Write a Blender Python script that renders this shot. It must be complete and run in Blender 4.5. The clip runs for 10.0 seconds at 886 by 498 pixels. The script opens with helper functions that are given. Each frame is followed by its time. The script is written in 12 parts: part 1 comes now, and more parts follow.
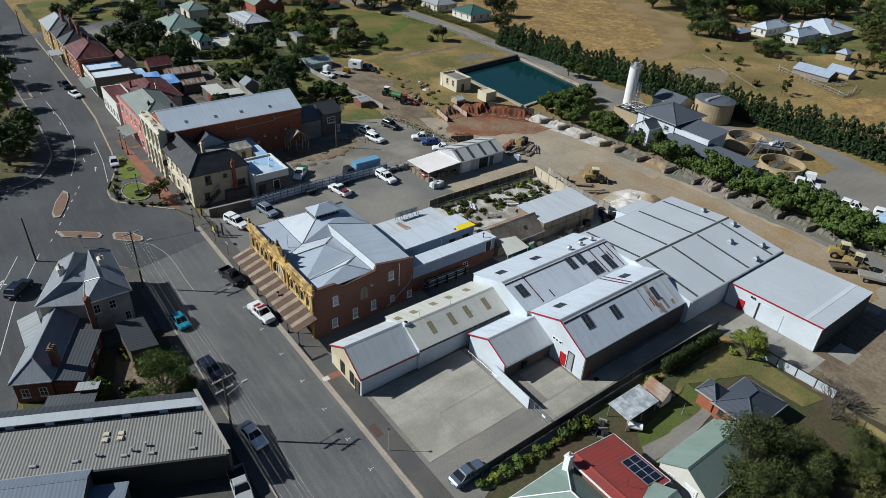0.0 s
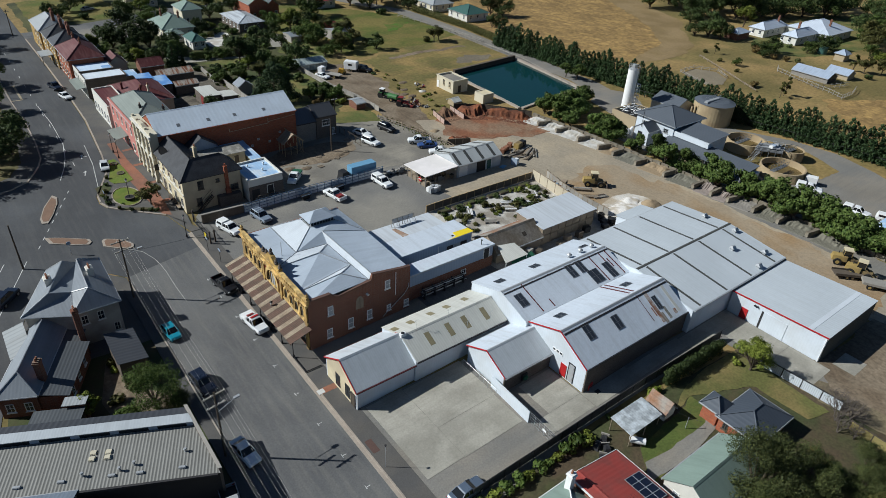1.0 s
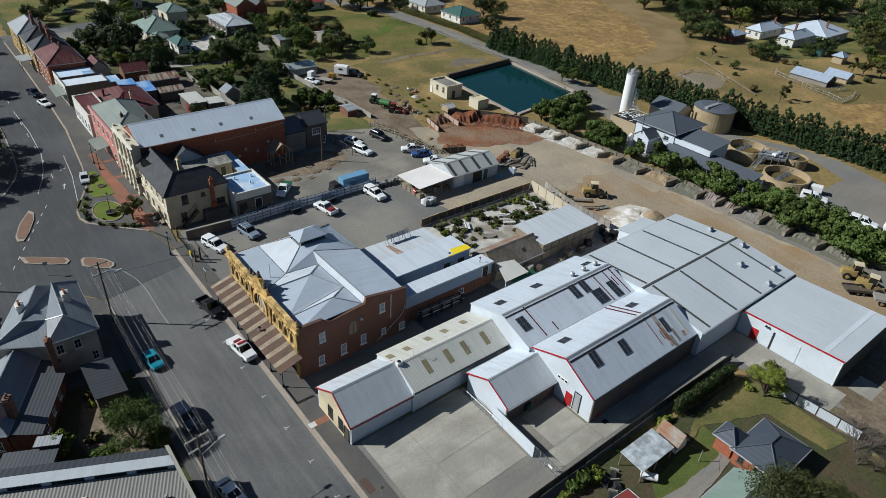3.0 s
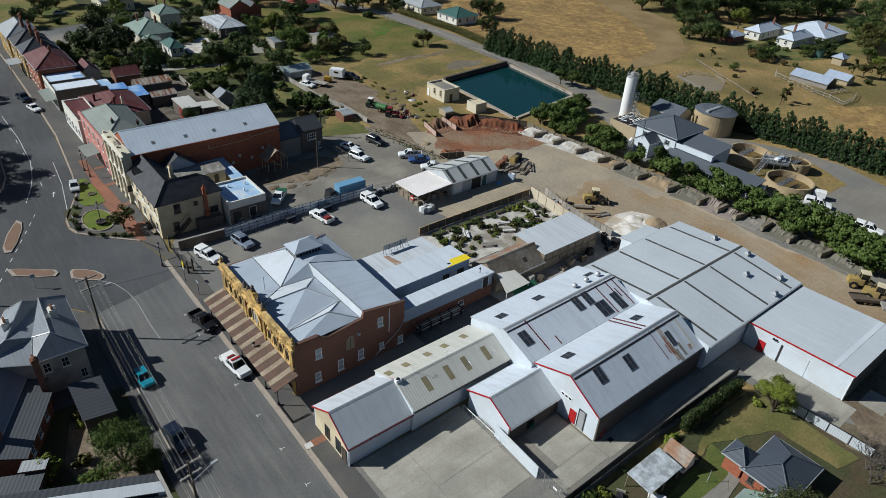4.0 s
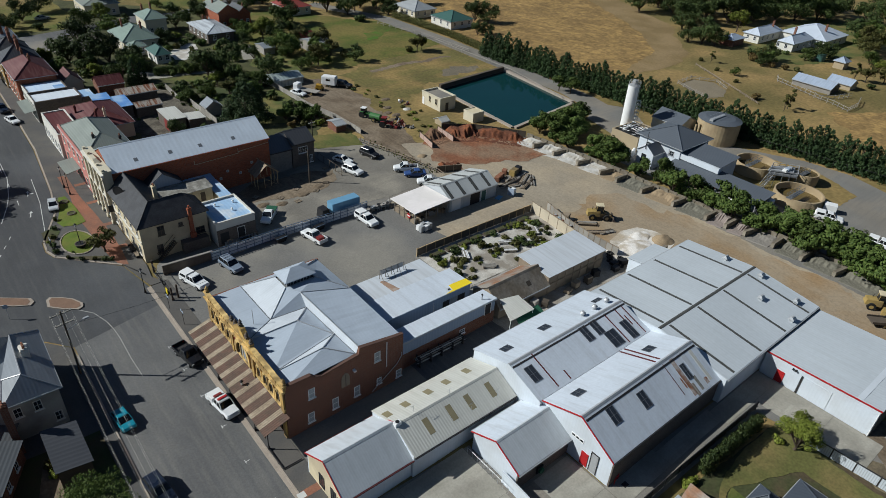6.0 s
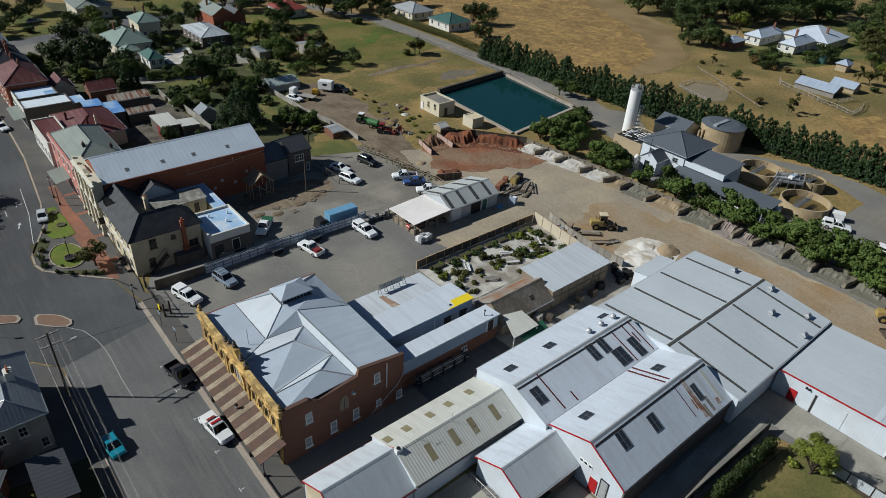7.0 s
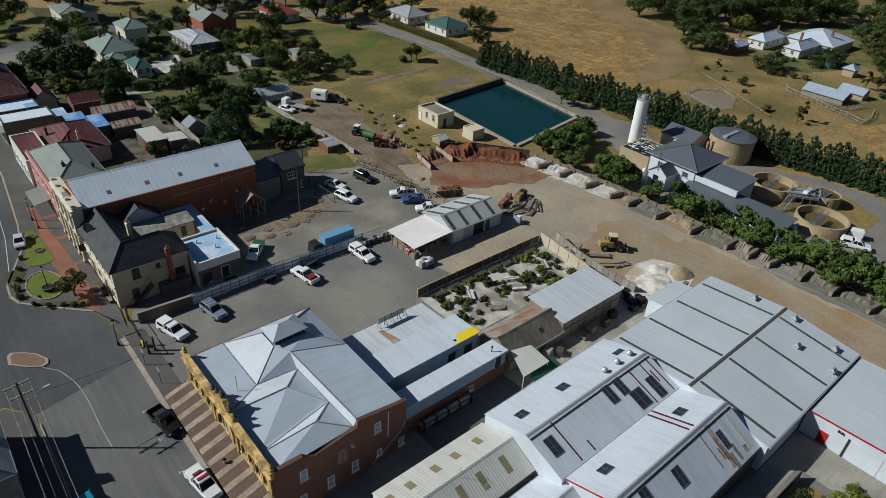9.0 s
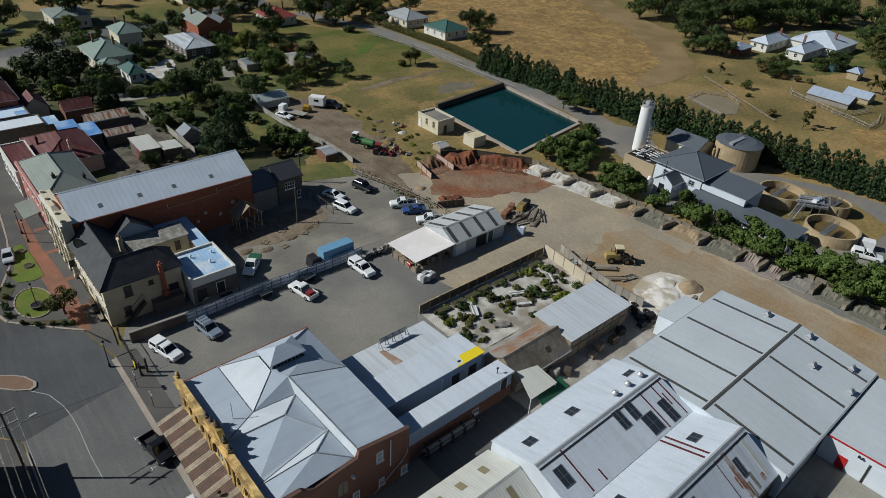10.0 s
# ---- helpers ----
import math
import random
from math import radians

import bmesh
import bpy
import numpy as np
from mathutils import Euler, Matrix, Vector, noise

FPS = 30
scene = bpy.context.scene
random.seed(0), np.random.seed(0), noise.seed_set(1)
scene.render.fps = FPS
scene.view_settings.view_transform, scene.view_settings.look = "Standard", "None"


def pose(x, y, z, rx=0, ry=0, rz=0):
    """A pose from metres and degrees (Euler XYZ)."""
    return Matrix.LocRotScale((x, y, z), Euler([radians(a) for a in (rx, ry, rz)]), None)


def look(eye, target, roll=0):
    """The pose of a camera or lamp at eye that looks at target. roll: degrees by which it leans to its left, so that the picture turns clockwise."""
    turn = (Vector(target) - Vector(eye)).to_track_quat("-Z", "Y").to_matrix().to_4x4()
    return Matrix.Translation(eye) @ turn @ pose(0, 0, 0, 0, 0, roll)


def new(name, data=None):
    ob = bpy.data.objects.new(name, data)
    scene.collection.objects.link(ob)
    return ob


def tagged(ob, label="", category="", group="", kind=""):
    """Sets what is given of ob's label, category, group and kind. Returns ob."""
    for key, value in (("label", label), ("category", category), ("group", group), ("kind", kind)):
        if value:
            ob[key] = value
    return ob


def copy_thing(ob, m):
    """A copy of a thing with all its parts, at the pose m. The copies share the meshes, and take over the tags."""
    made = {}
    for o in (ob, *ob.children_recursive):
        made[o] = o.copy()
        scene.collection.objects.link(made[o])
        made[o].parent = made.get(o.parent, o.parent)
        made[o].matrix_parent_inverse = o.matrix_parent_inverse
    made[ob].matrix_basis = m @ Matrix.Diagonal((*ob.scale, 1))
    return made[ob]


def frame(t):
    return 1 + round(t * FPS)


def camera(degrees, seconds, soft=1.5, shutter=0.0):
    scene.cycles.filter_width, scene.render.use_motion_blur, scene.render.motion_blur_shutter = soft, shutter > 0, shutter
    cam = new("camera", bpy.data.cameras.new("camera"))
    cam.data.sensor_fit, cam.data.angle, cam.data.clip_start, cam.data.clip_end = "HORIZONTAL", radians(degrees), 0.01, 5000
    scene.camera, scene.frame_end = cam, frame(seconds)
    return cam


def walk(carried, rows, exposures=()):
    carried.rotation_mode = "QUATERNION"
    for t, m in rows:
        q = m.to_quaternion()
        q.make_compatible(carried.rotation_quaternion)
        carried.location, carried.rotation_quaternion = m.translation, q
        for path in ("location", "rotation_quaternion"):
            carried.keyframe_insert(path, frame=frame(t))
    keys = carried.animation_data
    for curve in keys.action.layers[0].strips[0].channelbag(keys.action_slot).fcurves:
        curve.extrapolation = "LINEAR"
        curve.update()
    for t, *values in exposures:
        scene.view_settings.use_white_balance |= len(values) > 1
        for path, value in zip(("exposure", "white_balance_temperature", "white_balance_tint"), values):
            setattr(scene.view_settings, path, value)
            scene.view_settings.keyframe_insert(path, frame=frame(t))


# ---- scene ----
cam = camera(69.1, 10.0, 0.7)
METRES, EYE, TILT, LEAN, TURN = 32.79, 60.6, 0.0, 0.0, -38.9
ROWS = [
    (0.0, 0.0, 0.0, 0.0, 1.79, -32.44, -2.82),
    (0.5, -0.0055, 0.0378, 0.001, 1.61, -32.51, -2.91),
    (1.0, -0.0112, 0.0768, 0.0016, 1.43, -32.56, -2.99),
    (1.5, -0.0185, 0.1169, 0.0016, 1.22, -32.59, -3.05),
    (2.0, -0.0259, 0.1586, 0.0023, 1.01, -32.63, -3.09),
    (2.5, -0.0331, 0.2016, 0.0028, 0.81, -32.65, -3.12),
    (4.0, -0.0557, 0.3367, 0.008, 0.21, -32.73, -3.16),
    (4.5, -0.063, 0.3842, 0.0099, 0.01, -32.74, -3.18),
    (5.0, -0.0701, 0.4336, 0.0117, -0.18, -32.75, -3.18),
    (5.5, -0.0774, 0.4837, 0.0139, -0.35, -32.78, -3.18),
    (7.0, -0.103, 0.644, 0.0217, -0.84, -32.83, -3.19),
    (7.5, -0.1099, 0.6996, 0.024, -0.97, -32.86, -3.19),
    (8.0, -0.1171, 0.7566, 0.0267, -1.12, -32.89, -3.18),
    (8.5, -0.1257, 0.8137, 0.0293, -1.27, -32.92, -3.18),
    (9.0, -0.135, 0.871, 0.0322, -1.4, -32.94, -3.17),
    (9.5, -0.1445, 0.9287, 0.035, -1.53, -32.95, -3.15),
    (10.0, -0.1537, 0.9872, 0.0379, -1.66, -32.95, -3.13),
]
walk(cam, [(t, pose(0, 0, EYE, TILT, LEAN, TURN) @ pose(METRES * x, METRES * y, METRES * z, 90 + pitch, roll, yaw)) for t, x, y, z, yaw, pitch, roll in ROWS], [(0.0, 0.12, 5880, 6.0), (5.0, 0.02, 5950, 6.0), (10.0, -0.18, 6030, 6.0)])

# ---------------------------------------------------------------- sky and sun
SUN = Vector((-0.79, 0.612, 0.71)).normalized()
world = bpy.data.worlds.new("sky")
scene.world = world
world.use_nodes = True
wn = world.node_tree.nodes
sky = wn.new("ShaderNodeTexSky")
sky.sky_type, sky.sun_disc, sky.ozone_density, sky.dust_density = "NISHITA", False, 4.0, 0.4
sky.sun_elevation, sky.sun_rotation = math.asin(SUN.z), math.atan2(SUN.x, SUN.y)
wn["Background"].inputs["Strength"].default_value = 0.038
world.node_tree.links.new(sky.outputs[0], wn["Background"].inputs["Color"])
sun = new("sun", bpy.data.lights.new("sun", "SUN"))
sun.data.energy, sun.data.angle, sun.data.color = 5.0, radians(0.5), (1.0, 0.955, 0.875)
sun.matrix_world = look(SUN * 200, (0, 0, 0))


# ---------------------------------------------------------------- materials
def mat(name, base, rough=0.75, metal=0.0, var=0.18, scale=0.35, fine=6.0, bump=0.15, second=None, amount=0.5,
        second_scale=0.25, ribs=None, rib_dark=0.12, streak=None, bricks=None, paint=False, vary=0.0, spec=0.3, grain=None):
    """A surface with coarse and fine variation, optional second colour in patches, ribs (axis, pitch) or brick courses."""
    m = bpy.data.materials.new(name)
    m.use_nodes = True
    nt = m.node_tree
    N, L = nt.nodes, nt.links
    bsdf = N["Principled BSDF"]
    bsdf.inputs["Roughness"].default_value, bsdf.inputs["Metallic"].default_value = rough, metal
    bsdf.inputs["Specular IOR Level"].default_value = spec
    tc = N.new("ShaderNodeTexCoord").outputs["Object"]

    def noise_of(sc, detail=4.0, stretch=None, seed=0.0):
        n = N.new("ShaderNodeTexNoise")
        n.inputs["Scale"].default_value, n.inputs["Detail"].default_value = sc, detail
        mp = N.new("ShaderNodeMapping")
        mp.inputs["Location"].default_value = (seed, seed * 0.7, seed * 1.3)
        if stretch:
            mp.inputs["Scale"].default_value = stretch
        L.new(tc, mp.inputs[0])
        L.new(mp.outputs[0], n.inputs["Vector"])
        return n.outputs["Fac"]

    def math_node(op, a, b):
        n = N.new("ShaderNodeMath")
        n.operation = op
        for i, v in enumerate((a, b)):
            if isinstance(v, (int, float)):
                n.inputs[i].default_value = v
            else:
                L.new(v, n.inputs[i])
        return n.outputs[0]

    def mix(fac, a, b, blend="MIX"):
        n = N.new("ShaderNodeMix")
        n.data_type, n.blend_type = "RGBA", blend
        for i, v in ((0, fac), (6, a), (7, b)):
            if isinstance(v, (int, float)):
                n.inputs[i].default_value = v
            elif isinstance(v, tuple):
                n.inputs[i].default_value = (*v[:3], 1)
            else:
                L.new(v, n.inputs[i])
        return n.outputs[2]

    def ramp(fac, lo, hi):
        n = N.new("ShaderNodeMapRange")
        n.inputs[1].default_value, n.inputs[2].default_value = lo, hi
        L.new(fac, n.inputs[0])
        return n.outputs[0]

    coarse, finer = noise_of(scale, 5.0), noise_of(fine, 3.0, seed=3.1)
    if paint:
        info = N.new("ShaderNodeObjectInfo")
        colour = info.outputs["Color"]
    else:
        colour = mix(0.0, base, base)
    if bricks:
        bt = N.new("ShaderNodeTexBrick")
        w, h, mortar, other = bricks
        bt.inputs["Color1"].default_value, bt.inputs["Color2"].default_value = (*base, 1), (*other, 1)
        bt.inputs["Mortar"].default_value = (*mortar, 1)
        bt.inputs["Scale"].default_value = 1.0
        bt.inputs["Brick Width"].default_value, bt.inputs["Row Height"].default_value = w, h
        bt.inputs["Mortar Size"].default_value = h * 0.09
        cx = N.new("ShaderNodeSeparateXYZ")
        L.new(tc, cx.inputs[0])
        cb = N.new("ShaderNodeCombineXYZ")
        L.new(math_node("ADD", cx.outputs[0], cx.outputs[1]), cb.inputs[0])
        L.new(cx.outputs[2], cb.inputs[1])
        L.new(cb.outputs[0], bt.inputs["Vector"])
        colour = bt.outputs["Color"]
    if second:
        patch = ramp(noise_of(second_scale, 6.0, seed=7.7), 0.5 - 0.22 * amount, 0.68 - 0.2 * amount)
        colour = mix(patch, colour, second)
    if streak:
        # weathering that runs down the slope of a sheet
        axis, dark, amt = streak
        st = (0.12, 1.6, 0.6) if axis == "x" else (1.6, 0.12, 0.6)
        colour = mix(math_node("MULTIPLY", ramp(noise_of(1.0, 5.0, stretch=st, seed=11.0), 0.45, 0.75), amt), colour, dark)
    shade = math_node("ADD", math_node("MULTIPLY", coarse, 2 * var), 1 - var)
    g_ = var if grain is None else grain
    shade = math_node("MULTIPLY", shade, math_node("ADD", math_node("MULTIPLY", finer, g_), 1 - 0.5 * g_))
    if vary:
        info2 = N.new("ShaderNodeObjectInfo")
        shade = math_node("MULTIPLY", shade, math_node("ADD", math_node("MULTIPLY", info2.outputs["Random"], 2 * vary), 1 - vary))
    height = math_node("MULTIPLY", finer, 1.0)
    if ribs:
        axis, pitch = ribs
        wv = N.new("ShaderNodeTexWave")
        wv.wave_type, wv.bands_direction = "BANDS", {"x": "X", "y": "Y", "z": "Z"}[axis]
        wv.inputs["Scale"].default_value = 0.314159 / pitch
        wv.inputs["Distortion"].default_value = 0.0
        L.new(tc, wv.inputs["Vector"])
        sharp = math_node("POWER", wv.outputs["Fac"], 4.0)
        shade = math_node("MULTIPLY", shade, math_node("SUBTRACT", 1.0, math_node("MULTIPLY", sharp, rib_dark)))
        height = math_node("ADD", math_node("MULTIPLY", wv.outputs["Fac"], 2.5), height)
    grey = N.new("ShaderNodeCombineColor")
    for i in range(3):
        L.new(shade, grey.inputs[i])
    colour = mix(1.0, colour, grey.outputs[0], "MULTIPLY")
    L.new(colour, bsdf.inputs["Base Color"])
    r2 = math_node("ADD", math_node("MULTIPLY", coarse, 0.2), rough - 0.1)
    L.new(r2, bsdf.inputs["Roughness"])
    bp = N.new("ShaderNodeBump")
    bp.inputs["Strength"].default_value, bp.inputs["Distance"].default_value = bump, 0.05
    L.new(height, bp.inputs["Height"])
    L.new(bp.outputs[0], bsdf.inputs["Normal"])
    return m


def leaf_mat(name, dark, light, dry=None):
    """Foliage: each small leaf has its own shade, and a little light goes through."""
    m = bpy.data.materials.new(name)
    m.use_nodes = True
    N, L = m.node_tree.nodes, m.node_tree.links
    bsdf = N["Principled BSDF"]
    geo, info = N.new("ShaderNodeNewGeometry"), N.new("ShaderNodeObjectInfo")
    cr = N.new("ShaderNodeValToRGB")
    cr.color_ramp.elements[0].color, cr.color_ramp.elements[1].color = (*dark, 1), (*light, 1)
    if dry:
        e = cr.color_ramp.elements.new(0.93)
        e.color = (*dry, 1)
    L.new(geo.outputs["Random Per Island"], cr.inputs[0])
    hs = N.new("ShaderNodeHueSaturation")
    mr = N.new("ShaderNodeMapRange")
    mr.inputs[3].default_value, mr.inputs[4].default_value = 0.7, 1.35
    L.new(info.outputs["Random"], mr.inputs[0])
    L.new(mr.outputs[0], hs.inputs["Value"])
    L.new(cr.outputs[0], hs.inputs["Color"])
    L.new(hs.outputs[0], bsdf.inputs["Base Color"])
    bsdf.inputs["Roughness"].default_value = 0.6
    bsdf.inputs["Specular IOR Level"].default_value = 0.12
    return m


def glass_mat(name, tint=(0.02, 0.025, 0.03)):
    m = bpy.data.materials.new(name)
    m.use_nodes = True
    b = m.node_tree.nodes["Principled BSDF"]
    b.inputs["Base Color"].default_value = (*tint, 1)
    b.inputs["Roughness"].default_value, b.inputs["Specular IOR Level"].default_value = 0.06, 0.6
    return m


ASPHALT = mat("asphalt", (0.13, 0.129, 0.127), 0.85, var=0.22, scale=0.12, fine=6, bump=0.15, second=(0.104, 0.104, 0.105), amount=0.5, second_scale=0.09, streak=("y", (0.18, 0.172, 0.155), 0.5), grain=0.6)
ASPHALT_OLD = mat("worn_asphalt", (0.185, 0.178, 0.163), 0.9, var=0.25, scale=0.15, fine=5, second=(0.22, 0.198, 0.165), amount=0.5, second_scale=0.1, streak=("x", (0.13, 0.126, 0.12), 0.35), grain=0.6)
FOOTPATH = mat("footpath_asphalt", (0.108, 0.1, 0.09), 0.9, var=0.22, scale=0.3, fine=6, second=(0.09, 0.087, 0.084), amount=0.5, grain=0.5)
CONCRETE = mat("concrete_slab", (0.36, 0.34, 0.29), 0.88, var=0.22, scale=0.2, fine=4, second=(0.27, 0.255, 0.215), amount=0.55, second_scale=0.2, streak=("x", (0.22, 0.205, 0.175), 0.4), grain=0.45)
KERB = mat("kerb_concrete", (0.34, 0.29, 0.24), 0.9, var=0.25, scale=0.6, fine=5, grain=0.5)
DIRT = mat("gravel_yard", (0.385, 0.315, 0.22), 0.95, var=0.25, scale=0.07, fine=2.6, second=(0.305, 0.26, 0.195), amount=0.55, second_scale=0.09, bump=0.35, streak=("y", (0.2, 0.16, 0.11), 0.22), grain=0.6)
DIRT_TAN = mat("tan_dirt", (0.29, 0.195, 0.103), 0.95, var=0.25, scale=0.1, fine=2.6, second=(0.32, 0.255, 0.175), amount=0.55, second_scale=0.1, bump=0.35, streak=("y", (0.2, 0.135, 0.075), 0.25), grain=0.6)
DIRT_BROWN = mat("bare_brown_earth", (0.15, 0.112, 0.074), 0.95, var=0.3, scale=0.12, fine=2.2, second=(0.21, 0.165, 0.115), amount=0.5, second_scale=0.2, bump=0.5, streak=("y", (0.085, 0.062, 0.042), 0.5), grain=1.2)
RED_SOIL = mat("red_soil", (0.2, 0.07, 0.03), 0.95, var=0.4, scale=0.3, fine=2.4, second=(0.115, 0.044, 0.024), amount=0.55, second_scale=0.35, bump=0.8, grain=1.1)
GRAVEL_WHITE = mat("white_gravel", (0.56, 0.54, 0.5), 0.95, var=0.25, scale=0.5, fine=5, bump=0.5, second=(0.42, 0.385, 0.33), amount=0.4, second_scale=0.5, grain=0.5)
GRAVEL_GREY = mat("grey_gravel", (0.235, 0.215, 0.19), 0.95, var=0.25, scale=0.5, fine=8, bump=0.5)
GRAVEL_BUFF = mat("buff_sand", (0.3, 0.225, 0.14), 0.95, var=0.3, scale=0.5, fine=5, bump=0.4, grain=0.6)
DRY_GRASS = mat("dry_grass", (0.27, 0.186, 0.072), 0.95, var=0.35, scale=0.035, fine=1.1, second=(0.158, 0.125, 0.043), amount=0.5, second_scale=0.06, bump=0.5, grain=1.1)
FIELD = mat("golden_stubble_field", (0.33, 0.213, 0.075), 0.95, var=0.4, scale=0.07, fine=0.8, second=(0.225, 0.145, 0.055), amount=0.55, second_scale=0.3, bump=0.8, streak=("x", (0.19, 0.12, 0.046), 0.5), grain=1.5)
PADDOCK = mat("green_paddock", (0.079, 0.098, 0.016), 0.95, var=0.3, scale=0.06, fine=1.4, second=(0.15, 0.125, 0.034), amount=0.6, second_scale=0.08, bump=0.5, grain=1.1)
TRACK = mat("bare_track", (0.25, 0.178, 0.088), 0.95, var=0.25, scale=0.08, fine=1.6, second=(0.2, 0.14, 0.062), amount=0.5, second_scale=0.1, grain=0.8)
LAWN = mat("lawn", (0.075, 0.098, 0.022), 0.95, var=0.3, scale=0.4, fine=4, second=(0.125, 0.12, 0.036), amount=0.35, second_scale=0.3, bump=0.4, grain=0.8)
GARDEN_SOIL = mat("garden_soil_and_weeds", (0.075, 0.062, 0.035), 0.95, var=0.35, scale=0.25, fine=3, second=(0.055, 0.07, 0.025), amount=0.65, second_scale=0.2, bump=0.6)
LAWN_WEEDS = mat("lush_weeds", (0.06, 0.13, 0.012), 0.95, var=0.35, scale=0.4, fine=2, second=(0.1, 0.115, 0.022), amount=0.6, second_scale=0.25, bump=0.6, grain=0.9)
LAWN_DRY = mat("patchy_lawn", (0.165, 0.138, 0.045), 0.95, var=0.3, scale=0.25, fine=3, second=(0.09, 0.105, 0.028), amount=0.6, second_scale=0.18, bump=0.4, grain=0.9)
PAVER = mat("red_brick_paving", (0.27, 0.115, 0.07), 0.85, var=0.25, scale=0.5, fine=4, second=(0.2, 0.1, 0.068), amount=0.5, grain=0.6)
LINE = mat("road_paint", (0.55, 0.55, 0.53), 0.7, var=0.2, scale=0.8, fine=8)
LINE_WORN = mat("worn_road_paint", (0.3, 0.25, 0.17), 0.8, var=0.3, scale=0.8, fine=6)
WATER = mat("pond_water", (0.006, 0.036, 0.04), 0.07, var=0.2, scale=0.06, fine=1.5, bump=0.02, spec=0.2)

WHITE_ROOF = mat("white_roof_sheet", (0.535, 0.58, 0.64), 0.45, var=0.1, scale=0.12, fine=3, ribs=("x", 0.38), rib_dark=0.025, streak=("y", (0.4, 0.42, 0.445), 0.55), bump=0.012, grain=0.2)
WHITE_ROOF_B = mat("off_white_roof_sheet", (0.52, 0.55, 0.585), 0.5, var=0.08, scale=0.15, fine=3, ribs=("x", 0.8), rib_dark=0.04, streak=("y", (0.36, 0.36, 0.36), 0.45), bump=0.05)
BIG_ROOF = mat("long_zinc_roof_sheet", (0.465, 0.5, 0.53), 0.5, var=0.14, scale=0.12, fine=2, ribs=("x", 0.5), rib_dark=0.05, streak=("y", (0.4, 0.42, 0.43), 0.35), bump=0.05)
CREAM_ROOF = mat("cream_corrugated_sheet", (0.53, 0.525, 0.48), 0.6, var=0.12, scale=0.2, fine=3, ribs=("x", 0.36), rib_dark=0.07, streak=("y", (0.4, 0.385, 0.34), 0.45), bump=0.12)
ZINC_ROOF = mat("grey_zinc_roof_sheet", (0.4, 0.45, 0.515), 0.42, metal=0.0, var=0.13, scale=0.3, fine=4, ribs=("y", 0.38), rib_dark=0.03, streak=("x", (0.29, 0.325, 0.37), 0.25), bump=0.02)
# Lighter copy of the zinc for sun-facing slopes: sunlight put into the colour.
ZINC_SUNLIT = mat("bright_zinc_roof_sheet", (0.52, 0.555, 0.595), 0.45, var=0.15, scale=0.3, fine=4, ribs=("y", 0.38), rib_dark=0.05, streak=("x", (0.36, 0.385, 0.41), 0.3), bump=0.02)
BACK_ROOF = mat("blue_grey_zinc_roof_sheet", (0.45, 0.505, 0.575), 0.45, var=0.12, scale=0.25, fine=4, ribs=("y", 0.22), rib_dark=0.07, streak=("x", (0.31, 0.345, 0.39), 0.45), bump=0.04)
LEAD = mat("dull_lead_valley", (0.13, 0.14, 0.155), 0.6, var=0.25, scale=0.8, fine=5)
SILVER_ROOF = mat("galvanised_roof_sheet", (0.34, 0.355, 0.365), 0.5, var=0.12, scale=0.3, fine=3, ribs=("x", 0.4), rib_dark=0.14, streak=("y", (0.24, 0.25, 0.255), 0.5), bump=0.12)
SHED_ROOF = mat("pale_galvanised_roof_sheet", (0.45, 0.48, 0.505), 0.5, var=0.14, scale=0.3, fine=3, ribs=("x", 0.3), rib_dark=0.05, streak=("y", (0.34, 0.355, 0.37), 0.5), bump=0.03)
STAINED_ROOF = mat("lichen_stained_roof_sheet", (0.29, 0.28, 0.25), 0.8, var=0.3, scale=0.6, fine=4, second=(0.17, 0.16, 0.14), amount=0.5, second_scale=1.0, ribs=("y", 0.35), rib_dark=0.12, bump=0.1, grain=0.7)
SILVER_ROOF_Y = mat("galvanised_roof_sheet_cross", (0.32, 0.335, 0.34), 0.5, var=0.1, scale=0.3, fine=3, ribs=("y", 0.76), rib_dark=0.16, streak=("x", (0.24, 0.24, 0.23), 0.5), bump=0.2)
DARK_ROOF = mat("charcoal_roof_sheet", (0.055, 0.058, 0.066), 0.5, var=0.12, scale=0.3, fine=4, ribs=("x", 0.6), rib_dark=0.1, bump=0.15)
DARK_ZINC = mat("dull_dark_zinc_roof_sheet", (0.085, 0.092, 0.1), 0.5, var=0.15, scale=0.3, fine=4, ribs=("x", 0.4), rib_dark=0.08, streak=("y", (0.08, 0.085, 0.09), 0.5), bump=0.12)
OLD_ZINC = mat("aged_zinc_roof_sheet", (0.215, 0.235, 0.26), 0.5, var=0.18, scale=0.3, fine=4, ribs=("x", 0.4), rib_dark=0.05, streak=("y", (0.15, 0.165, 0.185), 0.5), bump=0.03)
DARK_ROOF_Y = mat("charcoal_roof_sheet_cross", (0.055, 0.058, 0.066), 0.5, var=0.12, scale=0.3, fine=4, ribs=("y", 0.6), rib_dark=0.1, bump=0.15)
SLATE_ROOF = mat("slate_shingle_roof", (0.048, 0.05, 0.056), 0.7, var=0.3, scale=0.8, fine=5, bump=0.3, second=(0.036, 0.037, 0.042), amount=0.5, second_scale=0.7, grain=0.8)
PLANT_ROOF = mat("slate_grey_metal_roof", (0.1, 0.113, 0.132), 0.5, var=0.1, scale=0.3, fine=4, ribs=("x", 0.5), rib_dark=0.1, bump=0.1)
GREEN_ROOF = mat("pale_green_roof_sheet", (0.2, 0.262, 0.225), 0.6, var=0.16, scale=0.3, fine=4, ribs=("x", 0.4), rib_dark=0.02, streak=("y", (0.15, 0.195, 0.168), 0.45), bump=0.02)
